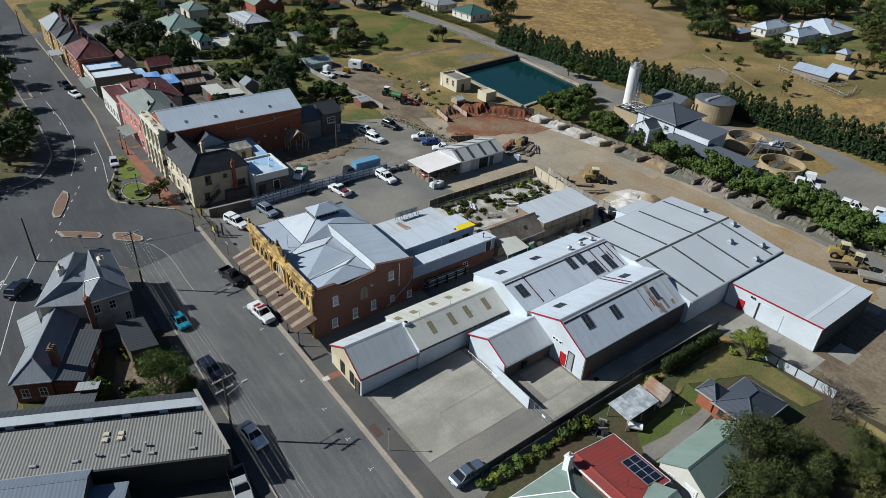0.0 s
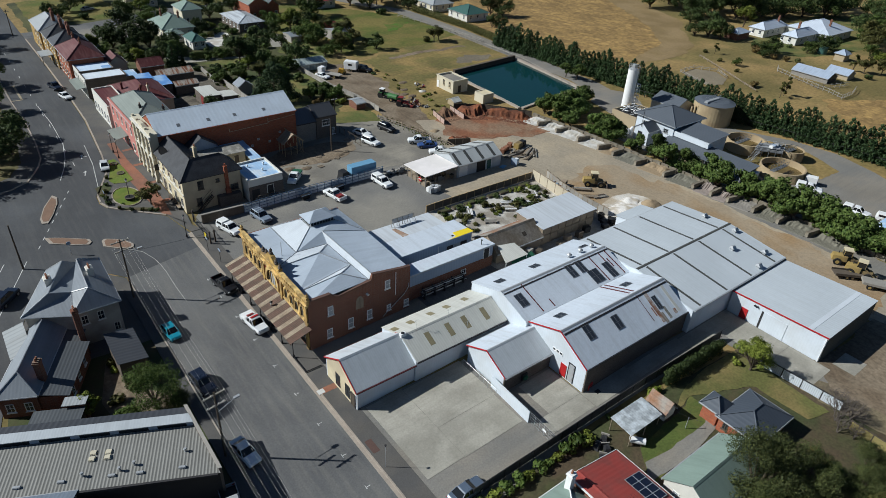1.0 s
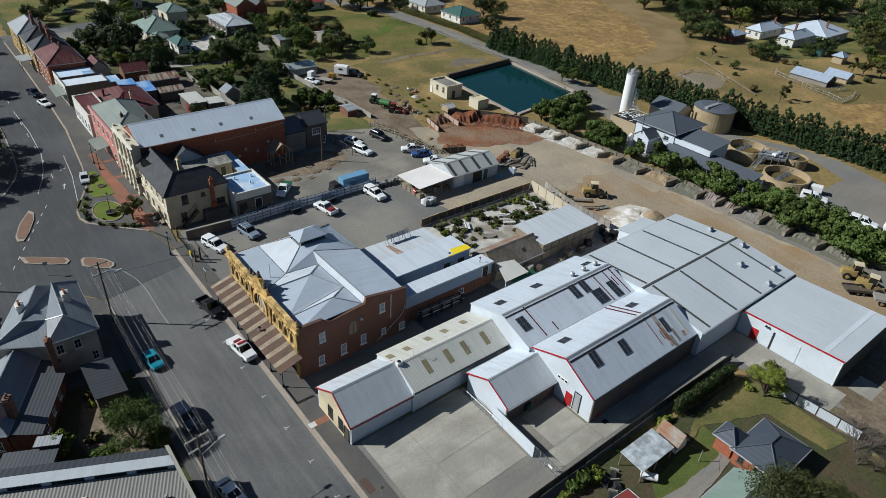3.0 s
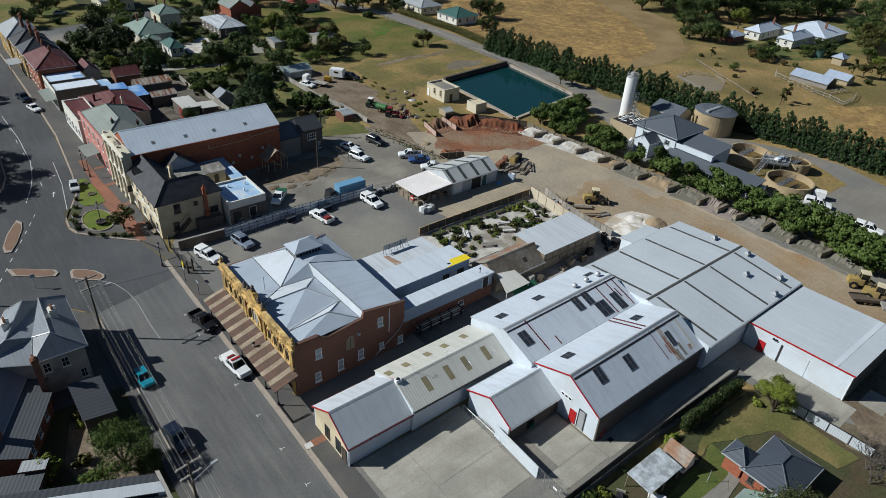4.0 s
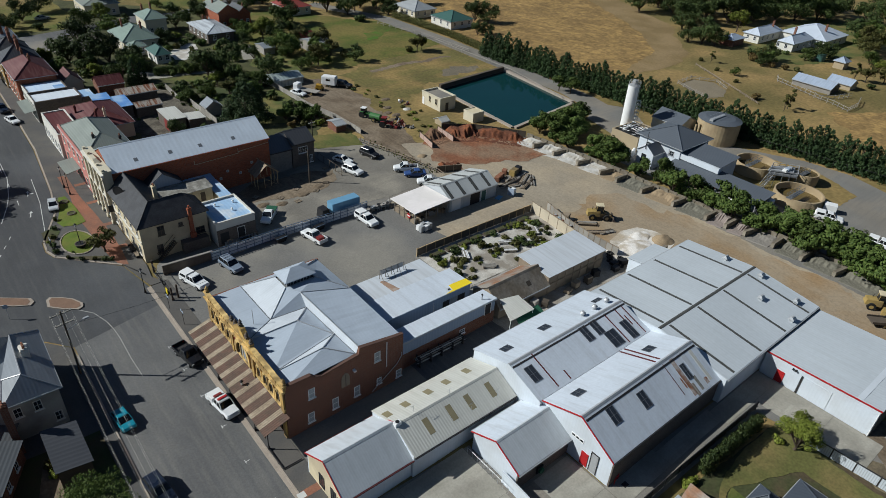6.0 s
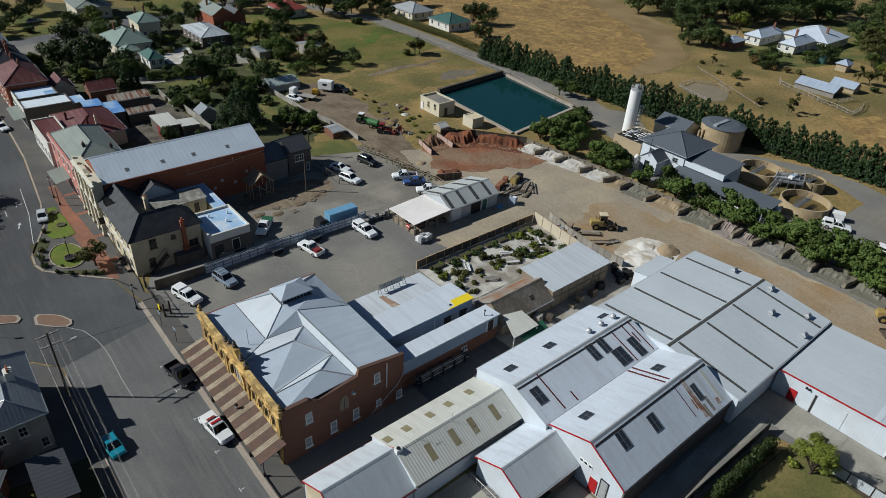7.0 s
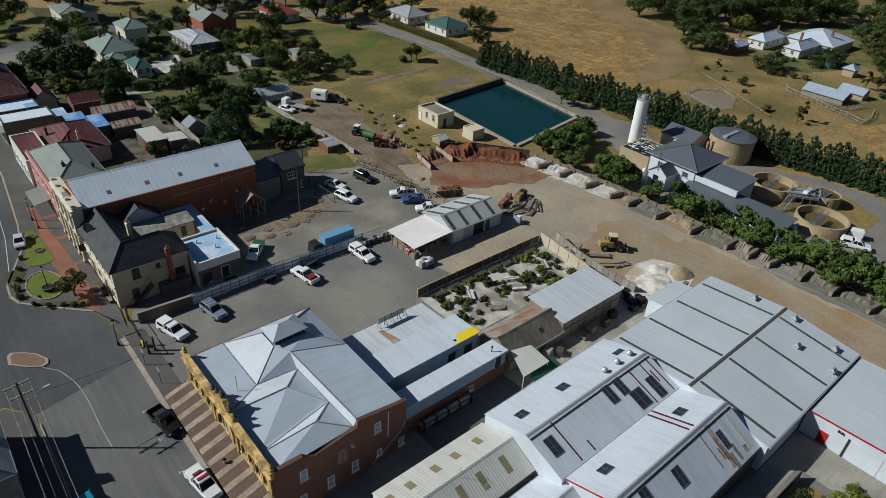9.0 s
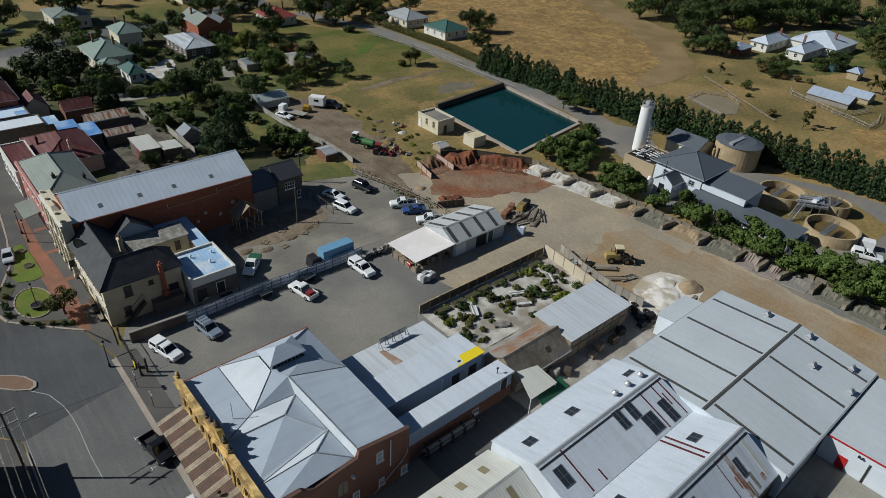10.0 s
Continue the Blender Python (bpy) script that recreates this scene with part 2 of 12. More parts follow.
TEAL_ROOF = mat("teal_roof_sheet", (0.05, 0.115, 0.1), 0.6, var=0.12, scale=0.3, fine=4, ribs=("x", 0.5), rib_dark=0.1, bump=0.15)
SAGE_ROOF = mat("weathered_sage_roof_sheet", (0.215, 0.24, 0.215), 0.6, var=0.16, scale=0.3, fine=4, ribs=("x", 0.4), rib_dark=0.06, streak=("y", (0.15, 0.17, 0.155), 0.5), bump=0.1)
RED_ROOF = mat("red_roof_sheet", (0.3, 0.055, 0.045), 0.6, var=0.12, scale=0.3, fine=4, ribs=("y", 0.5), rib_dark=0.03, bump=0.06, second=(0.24, 0.06, 0.05), amount=0.4, second_scale=0.5)
MAROON_ROOF = mat("faded_maroon_roof_sheet", (0.1, 0.026, 0.026), 0.6, var=0.2, scale=0.3, fine=4, streak=("y", (0.2, 0.1, 0.09), 0.7), ribs=("x", 0.6), rib_dark=0.06, bump=0.05)
RUST_STRIPED = mat("rust_striped_roof_sheet", (0.36, 0.325, 0.275), 0.75, var=0.2, scale=0.4, fine=4, ribs=("x", 0.4), rib_dark=0.1, streak=("y", (0.19, 0.07, 0.032), 2.6), bump=0.1, grain=0.5)
STREAKED_ROOF = mat("white_streaked_old_roof_sheet", (0.46, 0.49, 0.52), 0.6, var=0.2, scale=0.3, fine=4, ribs=("x", 0.4), rib_dark=0.08, streak=("y", (0.2, 0.21, 0.225), 0.85), bump=0.08, grain=0.4)
RUST_ROOF = mat("rusted_roof_sheet", (0.24, 0.125, 0.07), 0.75, var=0.3, scale=0.4, fine=4, second=(0.28, 0.25, 0.215), amount=0.6, second_scale=0.35, ribs=("x", 0.4), rib_dark=0.14, bump=0.2, grain=0.6)
OLD_SHINGLE = mat("old_timber_shingles", (0.25, 0.22, 0.18), 0.9, var=0.35, scale=0.8, fine=2.5, second=(0.19, 0.155, 0.115), amount=0.45, second_scale=0.3, bump=0.4, grain=0.9)
BLUE_ROOF = mat("blue_painted_roof", (0.12, 0.27, 0.58), 0.5, var=0.12, scale=0.4, fine=4, second=(0.3, 0.44, 0.64), amount=0.25, second_scale=0.25, bump=0.1)
PALE_BLUE_ROOF = mat("pale_blue_painted_roof", (0.34, 0.5, 0.7), 0.45, var=0.15, scale=0.4, fine=4, second=(0.56, 0.63, 0.7), amount=0.25, second_scale=0.45, ribs=("x", 0.6), rib_dark=0.06, bump=0.1)
FARM_ROOF = mat("faded_blue_grey_roof_sheet", (0.5, 0.55, 0.625), 0.5, var=0.1, scale=0.3, fine=3, ribs=("y", 0.7), rib_dark=0.05, streak=("x", (0.36, 0.4, 0.45), 0.4), bump=0.04)
BARN_ROOF = mat("dull_blue_barn_sheet", (0.33, 0.385, 0.475), 0.5, var=0.12, scale=0.3, fine=3, ribs=("y", 0.7), rib_dark=0.06, streak=("x", (0.24, 0.275, 0.33), 0.5), bump=0.04)
WAREHOUSE_ROOF = mat("grimy_grey_corrugated_sheet", (0.235, 0.23, 0.212), 0.7, var=0.18, scale=0.3, fine=4, ribs=("x", 0.34), rib_dark=0.42, streak=("y", (0.16, 0.155, 0.138), 0.5), bump=0.3, grain=0.3)
DARK_STRIP = mat("dark_skylight_strip", (0.075, 0.075, 0.07), 0.55, var=0.3, scale=0.6, fine=5)
SKYLIGHT = mat("grimy_skylight_sheet", (0.03, 0.037, 0.05), 0.35, var=0.3, scale=1.2, fine=6, ribs=("x", 0.35), rib_dark=0.3)
SKYLIGHT_TAN = mat("yellowed_fibreglass_skylight", (0.23, 0.2, 0.12), 0.5, var=0.2, scale=1.0, fine=6)
YELLOW = mat("yellow_roof_paint", (0.75, 0.57, 0.02), 0.55, var=0.08, scale=1, fine=5)

WHITE_WALL = mat("white_painted_wall", (0.58, 0.625, 0.68), 0.65, var=0.1, scale=0.3, fine=4, ribs=("x", 0.4), rib_dark=0.03, bump=0.03, second=(0.52, 0.55, 0.58), amount=0.3)
WHITE_WALL_Y = mat("white_painted_cladding", (0.57, 0.615, 0.665), 0.65, var=0.1, scale=0.3, fine=4, ribs=("y", 0.4), rib_dark=0.03, bump=0.03, second=(0.52, 0.55, 0.58), amount=0.3)
BLUE_WALL = mat("blue_grey_cladding", (0.3, 0.36, 0.45), 0.6, var=0.08, scale=0.3, fine=4, ribs=("x", 0.5), rib_dark=0.06, bump=0.1)
CREAM_WALL = mat("cream_render", (0.6, 0.52, 0.35), 0.85, var=0.15, scale=0.3, fine=4, second=(0.46, 0.39, 0.27), amount=0.35)
PALE_CREAM = mat("pale_cream_render", (0.55, 0.5, 0.38), 0.85, var=0.12, scale=0.3, fine=4)
OCHRE = mat("ochre_render", (0.52, 0.335, 0.095), 0.85, var=0.3, scale=0.5, fine=5, second=(0.25, 0.165, 0.07), amount=0.5, second_scale=0.6, grain=0.5)
OCHRE_PALE = mat("pale_ochre_moulding", (0.66, 0.46, 0.18), 0.8, var=0.3, scale=0.6, fine=5, second=(0.3, 0.2, 0.08), amount=0.45, second_scale=0.8, grain=0.5)
TAN_BLOCK = mat("tan_blockwork", (0.36, 0.29, 0.19), 0.85, var=0.12, scale=0.4, fine=5)
BRICK = mat("red_brick", (0.195, 0.08, 0.048), 0.9, var=0.22, scale=0.4, fine=6, bricks=(0.46, 0.17, (0.2, 0.14, 0.105), (0.145, 0.058, 0.038)), bump=0.2)
BRICK_BRIGHT = mat("orange_red_brick", (0.37, 0.105, 0.05), 0.9, var=0.18, scale=0.4, fine=6, bricks=(0.46, 0.17, (0.25, 0.135, 0.09), (0.24, 0.068, 0.034)), bump=0.2)
PINK_WALL = mat("pink_render", (0.48, 0.2, 0.17), 0.85, var=0.12, scale=0.4, fine=5)
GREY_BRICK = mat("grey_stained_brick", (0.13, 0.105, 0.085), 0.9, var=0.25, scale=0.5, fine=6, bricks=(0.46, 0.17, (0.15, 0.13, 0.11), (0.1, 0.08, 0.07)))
STONE_TRIM = mat("white_stucco_trim", (0.62, 0.6, 0.54), 0.8, var=0.12, scale=0.6, fine=6)
WHITE_PAINT = mat("white_gloss_paint", (0.75, 0.75, 0.74), 0.5, var=0.06, scale=1.0, fine=6)
RED_TRIM = mat("red_trim_paint", (0.4, 0.02, 0.022), 0.5, var=0.15, scale=1.0, fine=6)
DARK_TRIM = mat("dark_gutter_metal", (0.035, 0.033, 0.034), 0.6, var=0.15, scale=1.0, fine=6)
MAROON_TRIM = mat("maroon_flashing", (0.1, 0.025, 0.025), 0.6, var=0.2, scale=1.0, fine=6)
ZINC_TRIM = mat("galvanised_trim", (0.42, 0.43, 0.44), 0.4, metal=0.3, var=0.15, scale=1.0, fine=6)
BLACK_METAL = mat("black_metal", (0.02, 0.02, 0.022), 0.5, var=0.2, scale=1.0, fine=6)
BLUE_FENCE = mat("blue_steel_fence", (0.1, 0.15, 0.23), 0.5, var=0.15, scale=0.6, fine=5)
TIMBER = mat("weathered_timber", (0.25, 0.2, 0.145), 0.9, var=0.25, scale=0.8, fine=6, bump=0.3, vary=0.2)
TIMBER_DARK = mat("dark_timber", (0.09, 0.072, 0.055), 0.9, var=0.25, scale=0.8, fine=6, bump=0.3, vary=0.2)
RAW_TIMBER = mat("framing_pine_timber", (0.48, 0.345, 0.19), 0.8, var=0.2, scale=0.8, fine=6, vary=0.15)
GREY_TIMBER = mat("silvered_timber", (0.28, 0.26, 0.23), 0.9, var=0.2, scale=0.8, fine=6, vary=0.2)
TERRACOTTA = mat("terracotta", (0.25, 0.115, 0.068), 0.85, var=0.2, scale=0.8, fine=6)
AWNING_RED = mat("rusty_red_awning_sheet", (0.13, 0.075, 0.055), 0.8, var=0.35, scale=0.7, fine=5, second=(0.1, 0.066, 0.05), amount=0.5, second_scale=0.7, ribs=("y", 0.3), rib_dark=0.18, bump=0.25, grain=0.9)
AWNING_CREAM = mat("weathered_cream_awning_sheet", (0.33, 0.275, 0.2), 0.8, var=0.3, scale=0.7, fine=4, second=(0.24, 0.19, 0.135), amount=0.4, second_scale=0.7, ribs=("y", 0.3), rib_dark=0.15, bump=0.25, grain=1.0)
GLASS = glass_mat("window_glass")
BRIGHT_GLASS = mat("curtained_window_glass", (0.33, 0.35, 0.36), 0.2, var=0.25, scale=1.2, fine=5, spec=0.5)
CAR_GLASS = glass_mat("car_glass", (0.012, 0.014, 0.016))
CAR_PAINT = mat("car_paint", (0.5, 0.5, 0.5), 0.3, var=0.03, scale=0.8, fine=4, paint=True, bump=0.0, spec=0.5)
TYRE = mat("tyre_rubber", (0.015, 0.015, 0.015), 0.85, var=0.2, scale=2, fine=8)
RIM = mat("alloy_rim", (0.35, 0.35, 0.36), 0.35, metal=0.6, var=0.1, scale=2, fine=8)
LAMP_GLASS = mat("lamp_lens", (0.6, 0.6, 0.58), 0.2, var=0.05, scale=2, fine=8)
TAIL_RED = mat("tail_lamp_red", (0.35, 0.01, 0.01), 0.3, var=0.05, scale=2, fine=8)
SITE_YELLOW = mat("site_yellow_paint", (0.6, 0.34, 0.03), 0.5, var=0.25, scale=1.0, fine=5, second=(0.42, 0.24, 0.03), amount=0.4)
MACHINE_YELLOW = mat("worn_yellow_machine_paint", (0.33, 0.235, 0.08), 0.6, var=0.3, scale=1.0, fine=5, second=(0.17, 0.125, 0.07), amount=0.45)
GREEN_PAINT = mat("green_machine_paint", (0.05, 0.15, 0.045), 0.55, var=0.25, scale=1.0, fine=5)
RED_PAINT = mat("red_machine_paint", (0.2, 0.03, 0.03), 0.6, var=0.25, scale=1.0, fine=5)
BLUE_TARP = mat("blue_vinyl", (0.15, 0.31, 0.46), 0.5, var=0.12, scale=0.7, fine=4)
GREEN_NET = mat("green_shade_cloth", (0.02, 0.09, 0.05), 0.85, var=0.2, scale=1, fine=5)
PV = mat("solar_cell", (0.012, 0.016, 0.032), 0.2, var=0.1, scale=2, fine=6, spec=0.5)
BARK = mat("bark", (0.085, 0.065, 0.048), 0.95, var=0.3, scale=2, fine=10, bump=0.5)
BARK_GREY = mat("grey_bare_wood", (0.12, 0.1, 0.085), 0.95, var=0.3, scale=2, fine=10, bump=0.5)
LEAF_DARK = leaf_mat("dark_green_leaves", (0.022, 0.038, 0.012), (0.07, 0.092, 0.028))
LEAF_MID = leaf_mat("mid_green_leaves", (0.035, 0.062, 0.013), (0.105, 0.14, 0.032))
LEAF_ROW = leaf_mat("hedgerow_leaves", (0.034, 0.06, 0.014), (0.098, 0.132, 0.032))
LEAF_OLIVE = leaf_mat("olive_leaves", (0.036, 0.042, 0.012), (0.105, 0.098, 0.03))
LEAF_SOUTH = leaf_mat("dull_olive_green_leaves", (0.022, 0.032, 0.011), (0.085, 0.094, 0.03))
LEAF_LIGHT = leaf_mat("bright_green_leaves", (0.075, 0.1, 0.014), (0.18, 0.2, 0.036))
LEAF_RUST = leaf_mat("russet_leaves", (0.062, 0.042, 0.016), (0.125, 0.09, 0.03))
CONIFER = leaf_mat("conifer_needles", (0.018, 0.036, 0.015), (0.05, 0.08, 0.028))


# ---------------------------------------------------------------- building helpers
def gz(x):
    """Height of the ground: level by the street, rising gently behind the buildings."""
    return 1.5 * min(1.0, max(0.0, (x - 28) / 40))


class Shape:
    """Gathers simple solids into one mesh."""

    def __init__(self):
        self.v, self.f, self.weld = [], [], False

    def face(self, *pts):
        n = len(self.v)
        self.v += [tuple(p) for p in pts]
        self.f.append(tuple(range(n, n + len(pts))))
        return self

    def box(self, x0, y0, z0, x1, y1, z1):
        x0, x1, y0, y1, z0, z1 = min(x0, x1), max(x0, x1), min(y0, y1), max(y0, y1), min(z0, z1), max(z0, z1)
        return self.hexa([(x0, y0, z0), (x1, y0, z0), (x1, y1, z0), (x0, y1, z0)], [(x0, y0, z1), (x1, y0, z1), (x1, y1, z1), (x0, y1, z1)])

    def hexa(self, low, high):
        """A solid between two rings of the same number of points."""
        n, k = len(self.v), len(low)
        self.v += [tuple(p) for p in low] + [tuple(p) for p in high]
        self.f.append(tuple(range(n + k - 1, n - 1, -1)))
        self.f.append(tuple(range(n + k, n + 2 * k)))
        for i in range(k):
            j = (i + 1) % k
            self.f.append((n + i, n + j, n + k + j, n + k + i))
        return self

    def sheet(self, pts, thick=0.08):
        """A sloping sheet of some thickness below the given outline."""
        return self.hexa([(p[0], p[1], p[2] - thick) for p in pts], pts)

    def prism(self, profile, axis, a, b):
        """A profile of (u, z) carried along x or y from a to b."""
        if axis == "x":
            return self.hexa([(a, u, z) for u, z in profile], [(b, u, z) for u, z in profile])
        return self.hexa([(u, a, z) for u, z in profile], [(u, b, z) for u, z in profile])

    def cone(self, x, y, z0, z1, r0, r1, n=16):
        ring = lambda r, z: [(x + r * math.cos(2 * math.pi * i / n), y + r * math.sin(2 * math.pi * i / n), z) for i in range(n)]
        return self.hexa(ring(r0, z0), ring(r1, z1))

    def tube(self, p, q, r, n=6, r2=None):
        p, q = Vector(p), Vector(q)
        d = (q - p).normalized()
        a = d.orthogonal().normalized()
        b = d.cross(a)
        r2 = r if r2 is None else r2
        ring = lambda c, s: [tuple(c + s * (math.cos(2 * math.pi * i / n) * a + math.sin(2 * math.pi * i / n) * b)) for i in range(n)]
        return self.hexa(ring(p, r), ring(q, r2))

    def cable(self, pts, r, n=4):
        """One unbroken thin line through points."""
        k = len(self.v)
        for p in pts:
            self.v += [(p[0] + r * math.cos(2 * math.pi * i / n), p[1], p[2] + r * math.sin(2 * math.pi * i / n)) for i in range(n)]
        for a in range(len(pts) - 1):
            for i in range(n):
                j = (i + 1) % n
                self.f.append((k + a * n + i, k + a * n + j, k + a * n + n + j, k + a * n + n + i))
        return self

    def ring(self, x, y, z0, z1, ro, ri, n=40):
        """An upright hollow drum wall."""
        k = len(self.v)
        for r, z in ((ro, z0), (ro, z1), (ri, z1), (ri, z0)):
            self.v += [(x + r * math.cos(2 * math.pi * i / n), y + r * math.sin(2 * math.pi * i / n), z) for i in range(n)]
        for c in range(4):
            for i in range(n):
                j, d = (i + 1) % n, (c + 1) % 4
                self.f.append((k + c * n + i, k + c * n + j, k + d * n + j, k + d * n + i))
        return self

    def mesh(self, name, material, smooth=False, bevel=0.0):
        me = bpy.data.meshes.new(name)
        me.from_pydata(self.v, [], self.f)
        bm = bmesh.new()
        bm.from_mesh(me)
        if bevel or self.weld:
            bmesh.ops.remove_doubles(bm, verts=bm.verts, dist=1e-4)
        if bevel:
            bmesh.ops.bevel(bm, geom=list(bm.edges), offset=bevel, segments=2, affect="EDGES", clamp_overlap=True)
        bmesh.ops.recalc_face_normals(bm, faces=bm.faces)
        bm.to_mesh(me)
        bm.free()
        if smooth:
            me.shade_smooth()
        me.materials.append(material)
        return me


def thing(name, label, category, x=0, y=0, z=None, rz=0, group="", kind=""):
    """An Empty at the base of a thing, for its parts."""
    ob = new(name)
    ob.empty_display_size = 0.2
    ob.matrix_world = pose(x, y, gz(x) if z is None else z, 0, 0, rz)
    return tagged(ob, label, category, group, kind)


def part(name, shape, material, parent, label="", smooth=False, bevel=0.0):
    """One mesh object under a thing or a part."""
    ob = new(name, shape.mesh(name, material, smooth, bevel))
    ob.parent = parent
    if label:
        ob["label"] = label
    return ob


def solid(name, shape, material, label, category, x=0, y=0, z=0, rz=0, group="", kind="", smooth=False, bevel=0.0):
    """A thing that is one mesh."""
    ob = new(name, shape.mesh(name, material, smooth, bevel))
    ob.matrix_world = pose(x, y, z, 0, 0, rz)
    return tagged(ob, label, category, group, kind)


def zone(name, pts, material, h, label, category="ground", jitter=0.0, step=3.0, kind="structure"):
    """A piece of the ground's surface, h above the terrain, with an uneven outline."""
    ring = []
    for (ax, ay), (bx, by) in zip(pts, pts[1:] + pts[:1]):
        n = max(1, int(math.hypot(bx - ax, by - ay) / min(step, 0.9 if jitter < 1 else 1.4))) if jitter else 1
        for i in range(n):
            u = i / n
            x, y = ax + (bx - ax) * u, ay + (by - ay) * u
            if jitter:
                k = [noise.noise(Vector((x * f + o, y * f, o))) for f in (0.16, 0.8) for o in (3.3, 9.1)]
                x, y = x + jitter * (1.9 * k[0] + 1.1 * k[2]), y + jitter * (1.9 * k[1] + 1.1 * k[3])
            ring.append((x, y))
    bm = bmesh.new()
    bm.faces.new([bm.verts.new((x, y, 0)) for x, y in ring])
    for cut in (28, 68):
        bmesh.ops.bisect_plane(bm, geom=bm.verts[:] + bm.edges[:] + bm.faces[:], plane_co=(cut, 0, 0), plane_no=(1, 0, 0))
    for v in bm.verts:
        v.co.z = gz(v.co.x) + h
    bmesh.ops.recalc_face_normals(bm, faces=bm.faces)
    if sum(f.normal.z for f in bm.faces) < 0:
        bmesh.ops.reverse_faces(bm, faces=bm.faces)
    me = bpy.data.meshes.new(name)
    bm.to_mesh(me)
    bm.free()
    me.materials.append(material)
    return tagged(new(name, me), label, category, kind=kind)


def rect(x0, y0, x1, y1):
    return [(x0, y0), (x1, y0), (x1, y1), (x0, y1)]


# ---------------------------------------------------------------- ground and roads
g = Shape()
for xa, xb in ((-700, 28), (28, 68), (68, 1500)):
    g.face((xa, -600, gz(xa)), (xb, -600, gz(xb)), (xb, 1600, gz(xb)), (xa, 1600, gz(xa)))
solid("ground", g, DRY_GRASS, "dry straw-coloured grassland with darker tufts", "ground", kind="structure")

zone("field", [(165, 196), (159, 153), (170, 133), (186, 131), (196, 128), (212, 140), (232, 162), (262, 215), (300, 330), (178, 300)], FIELD, 0.03, "golden mown stubble field with faint rows", jitter=1.0, step=8)
zone("farm_track", [(258, 240), (282, 225), (252, 160), (236, 148), (222, 133), (205, 128), (184, 128), (186, 134), (212, 141), (232, 162), (262, 215)], TRACK, 0.05, "bare pale dirt farm track", "track", 0.7, 3)
zone("paddock", [(100, 262), (121, 250), (152, 216), (154, 186), (139, 181), (108, 178), (100, 190), (96, 215)], PADDOCK, 0.04, "green paddock with dry patches", jitter=1.5, step=6)
zone("weed_patch", [(131, 199), (135, 198.4), (142, 203), (145.5, 207), (142, 209.5), (135.5, 206.6)], LAWN_WEEDS, 0.07, "patch of lush green weeds in the paddock", "grass", 1.2, 3)
zone("verge", [(104, 172), (116, 178.7), (146, 181.5), (151, 173), (150, 153), (122, 152.6), (107, 147), (103, 158)], mat("worn_dry_grass", (0.25, 0.175, 0.062), 0.95, var=0.35, scale=0.1, fine=1.4, second=(0.14, 0.122, 0.038), amount=0.55, second_scale=0.1, bump=0.5, streak=("x", (0.12, 0.082, 0.042), 0.5), grain=1.1), 0.035, "dry mown grass above the pond", "grass", 1.6, 5)
zone("wheel_track", [(113, 170.2), (126, 171.6), (144, 171.4), (144, 173), (126, 173.6), (113, 172.2)], DIRT_BROWN, 0.05, "dark wheel track worn in the grass", "track", 0.7)
zone("rubble_patch", [(130.2, 160.5), (138.2, 163.4), (145.8, 159.1), (139.5, 156.3), (130.0, 156.9)], mat("stony_ground", (0.165, 0.14, 0.1), 0.95, var=0.35, scale=0.3, fine=2, bump=0.5, grain=1.2), 0.052, "grey stony patch in the dry grass", "gravel", 1.4)
zone("gardens_north", [(30, 150), (62, 133), (74, 133), (78, 141), (90, 150), (92, 180), (108, 200), (98, 262), (60, 300), (27.5, 300), (27.5, 160)], mat("overgrown_garden_grass", (0.05, 0.054, 0.022), 0.95, var=0.35, scale=0.2, fine=2.4, second=(0.085, 0.085, 0.032), amount=0.5, second_scale=0.12, bump=0.6, grain=1.0), 0.03, "leafy house gardens with grass and soil", "garden", 0.5, 6)
zone("gardens_west", [(-60, 40), (14.5, 40), (14.5, 97), (6, 100), (-3, 84), (-7, 60), (-60, 60)], GARDEN_SOIL, 0.02, "dark soil and grass yard", "garden")
zone("corner_paving", [(-2.6, 85.4), (1.6, 96.8), (6, 100.2), (12, 99.2), (14.6, 95.9), (14.6, 79.2), (11.5, 79.2), (-2, 80)], FOOTPATH, 0.045, "dark asphalt round the corner house", "footpath")
zone("gardens_south", [(30, -30), (100, -30), (112, 12), (84, 20), (79, 30), (46, 32.5), (30, 33)], mat("brown_garden_earth", (0.078, 0.057, 0.034), 0.95, var=0.35, scale=0.25, fine=3, second=(0.055, 0.062, 0.024), amount=0.5, second_scale=0.2, bump=0.6, grain=1.0), 0.03, "back gardens of dark soil and weeds", "garden", 0.3, 5)
zone("far_paddock", [(168, 20), (186, 60), (205, 78), (236, 60), (330, 40), (330, -60), (168, -60)], FIELD, 0.03, "dry paddock with mower lines", jitter=1.0, step=8)
zone("house_lawn", [(236, 118), (252, 128), (330, 140), (340, 112), (300, 96), (262, 100), (246, 104)], LAWN_DRY, 0.04, "green lawn round the farmhouse", "lawn", 1.0, 5)

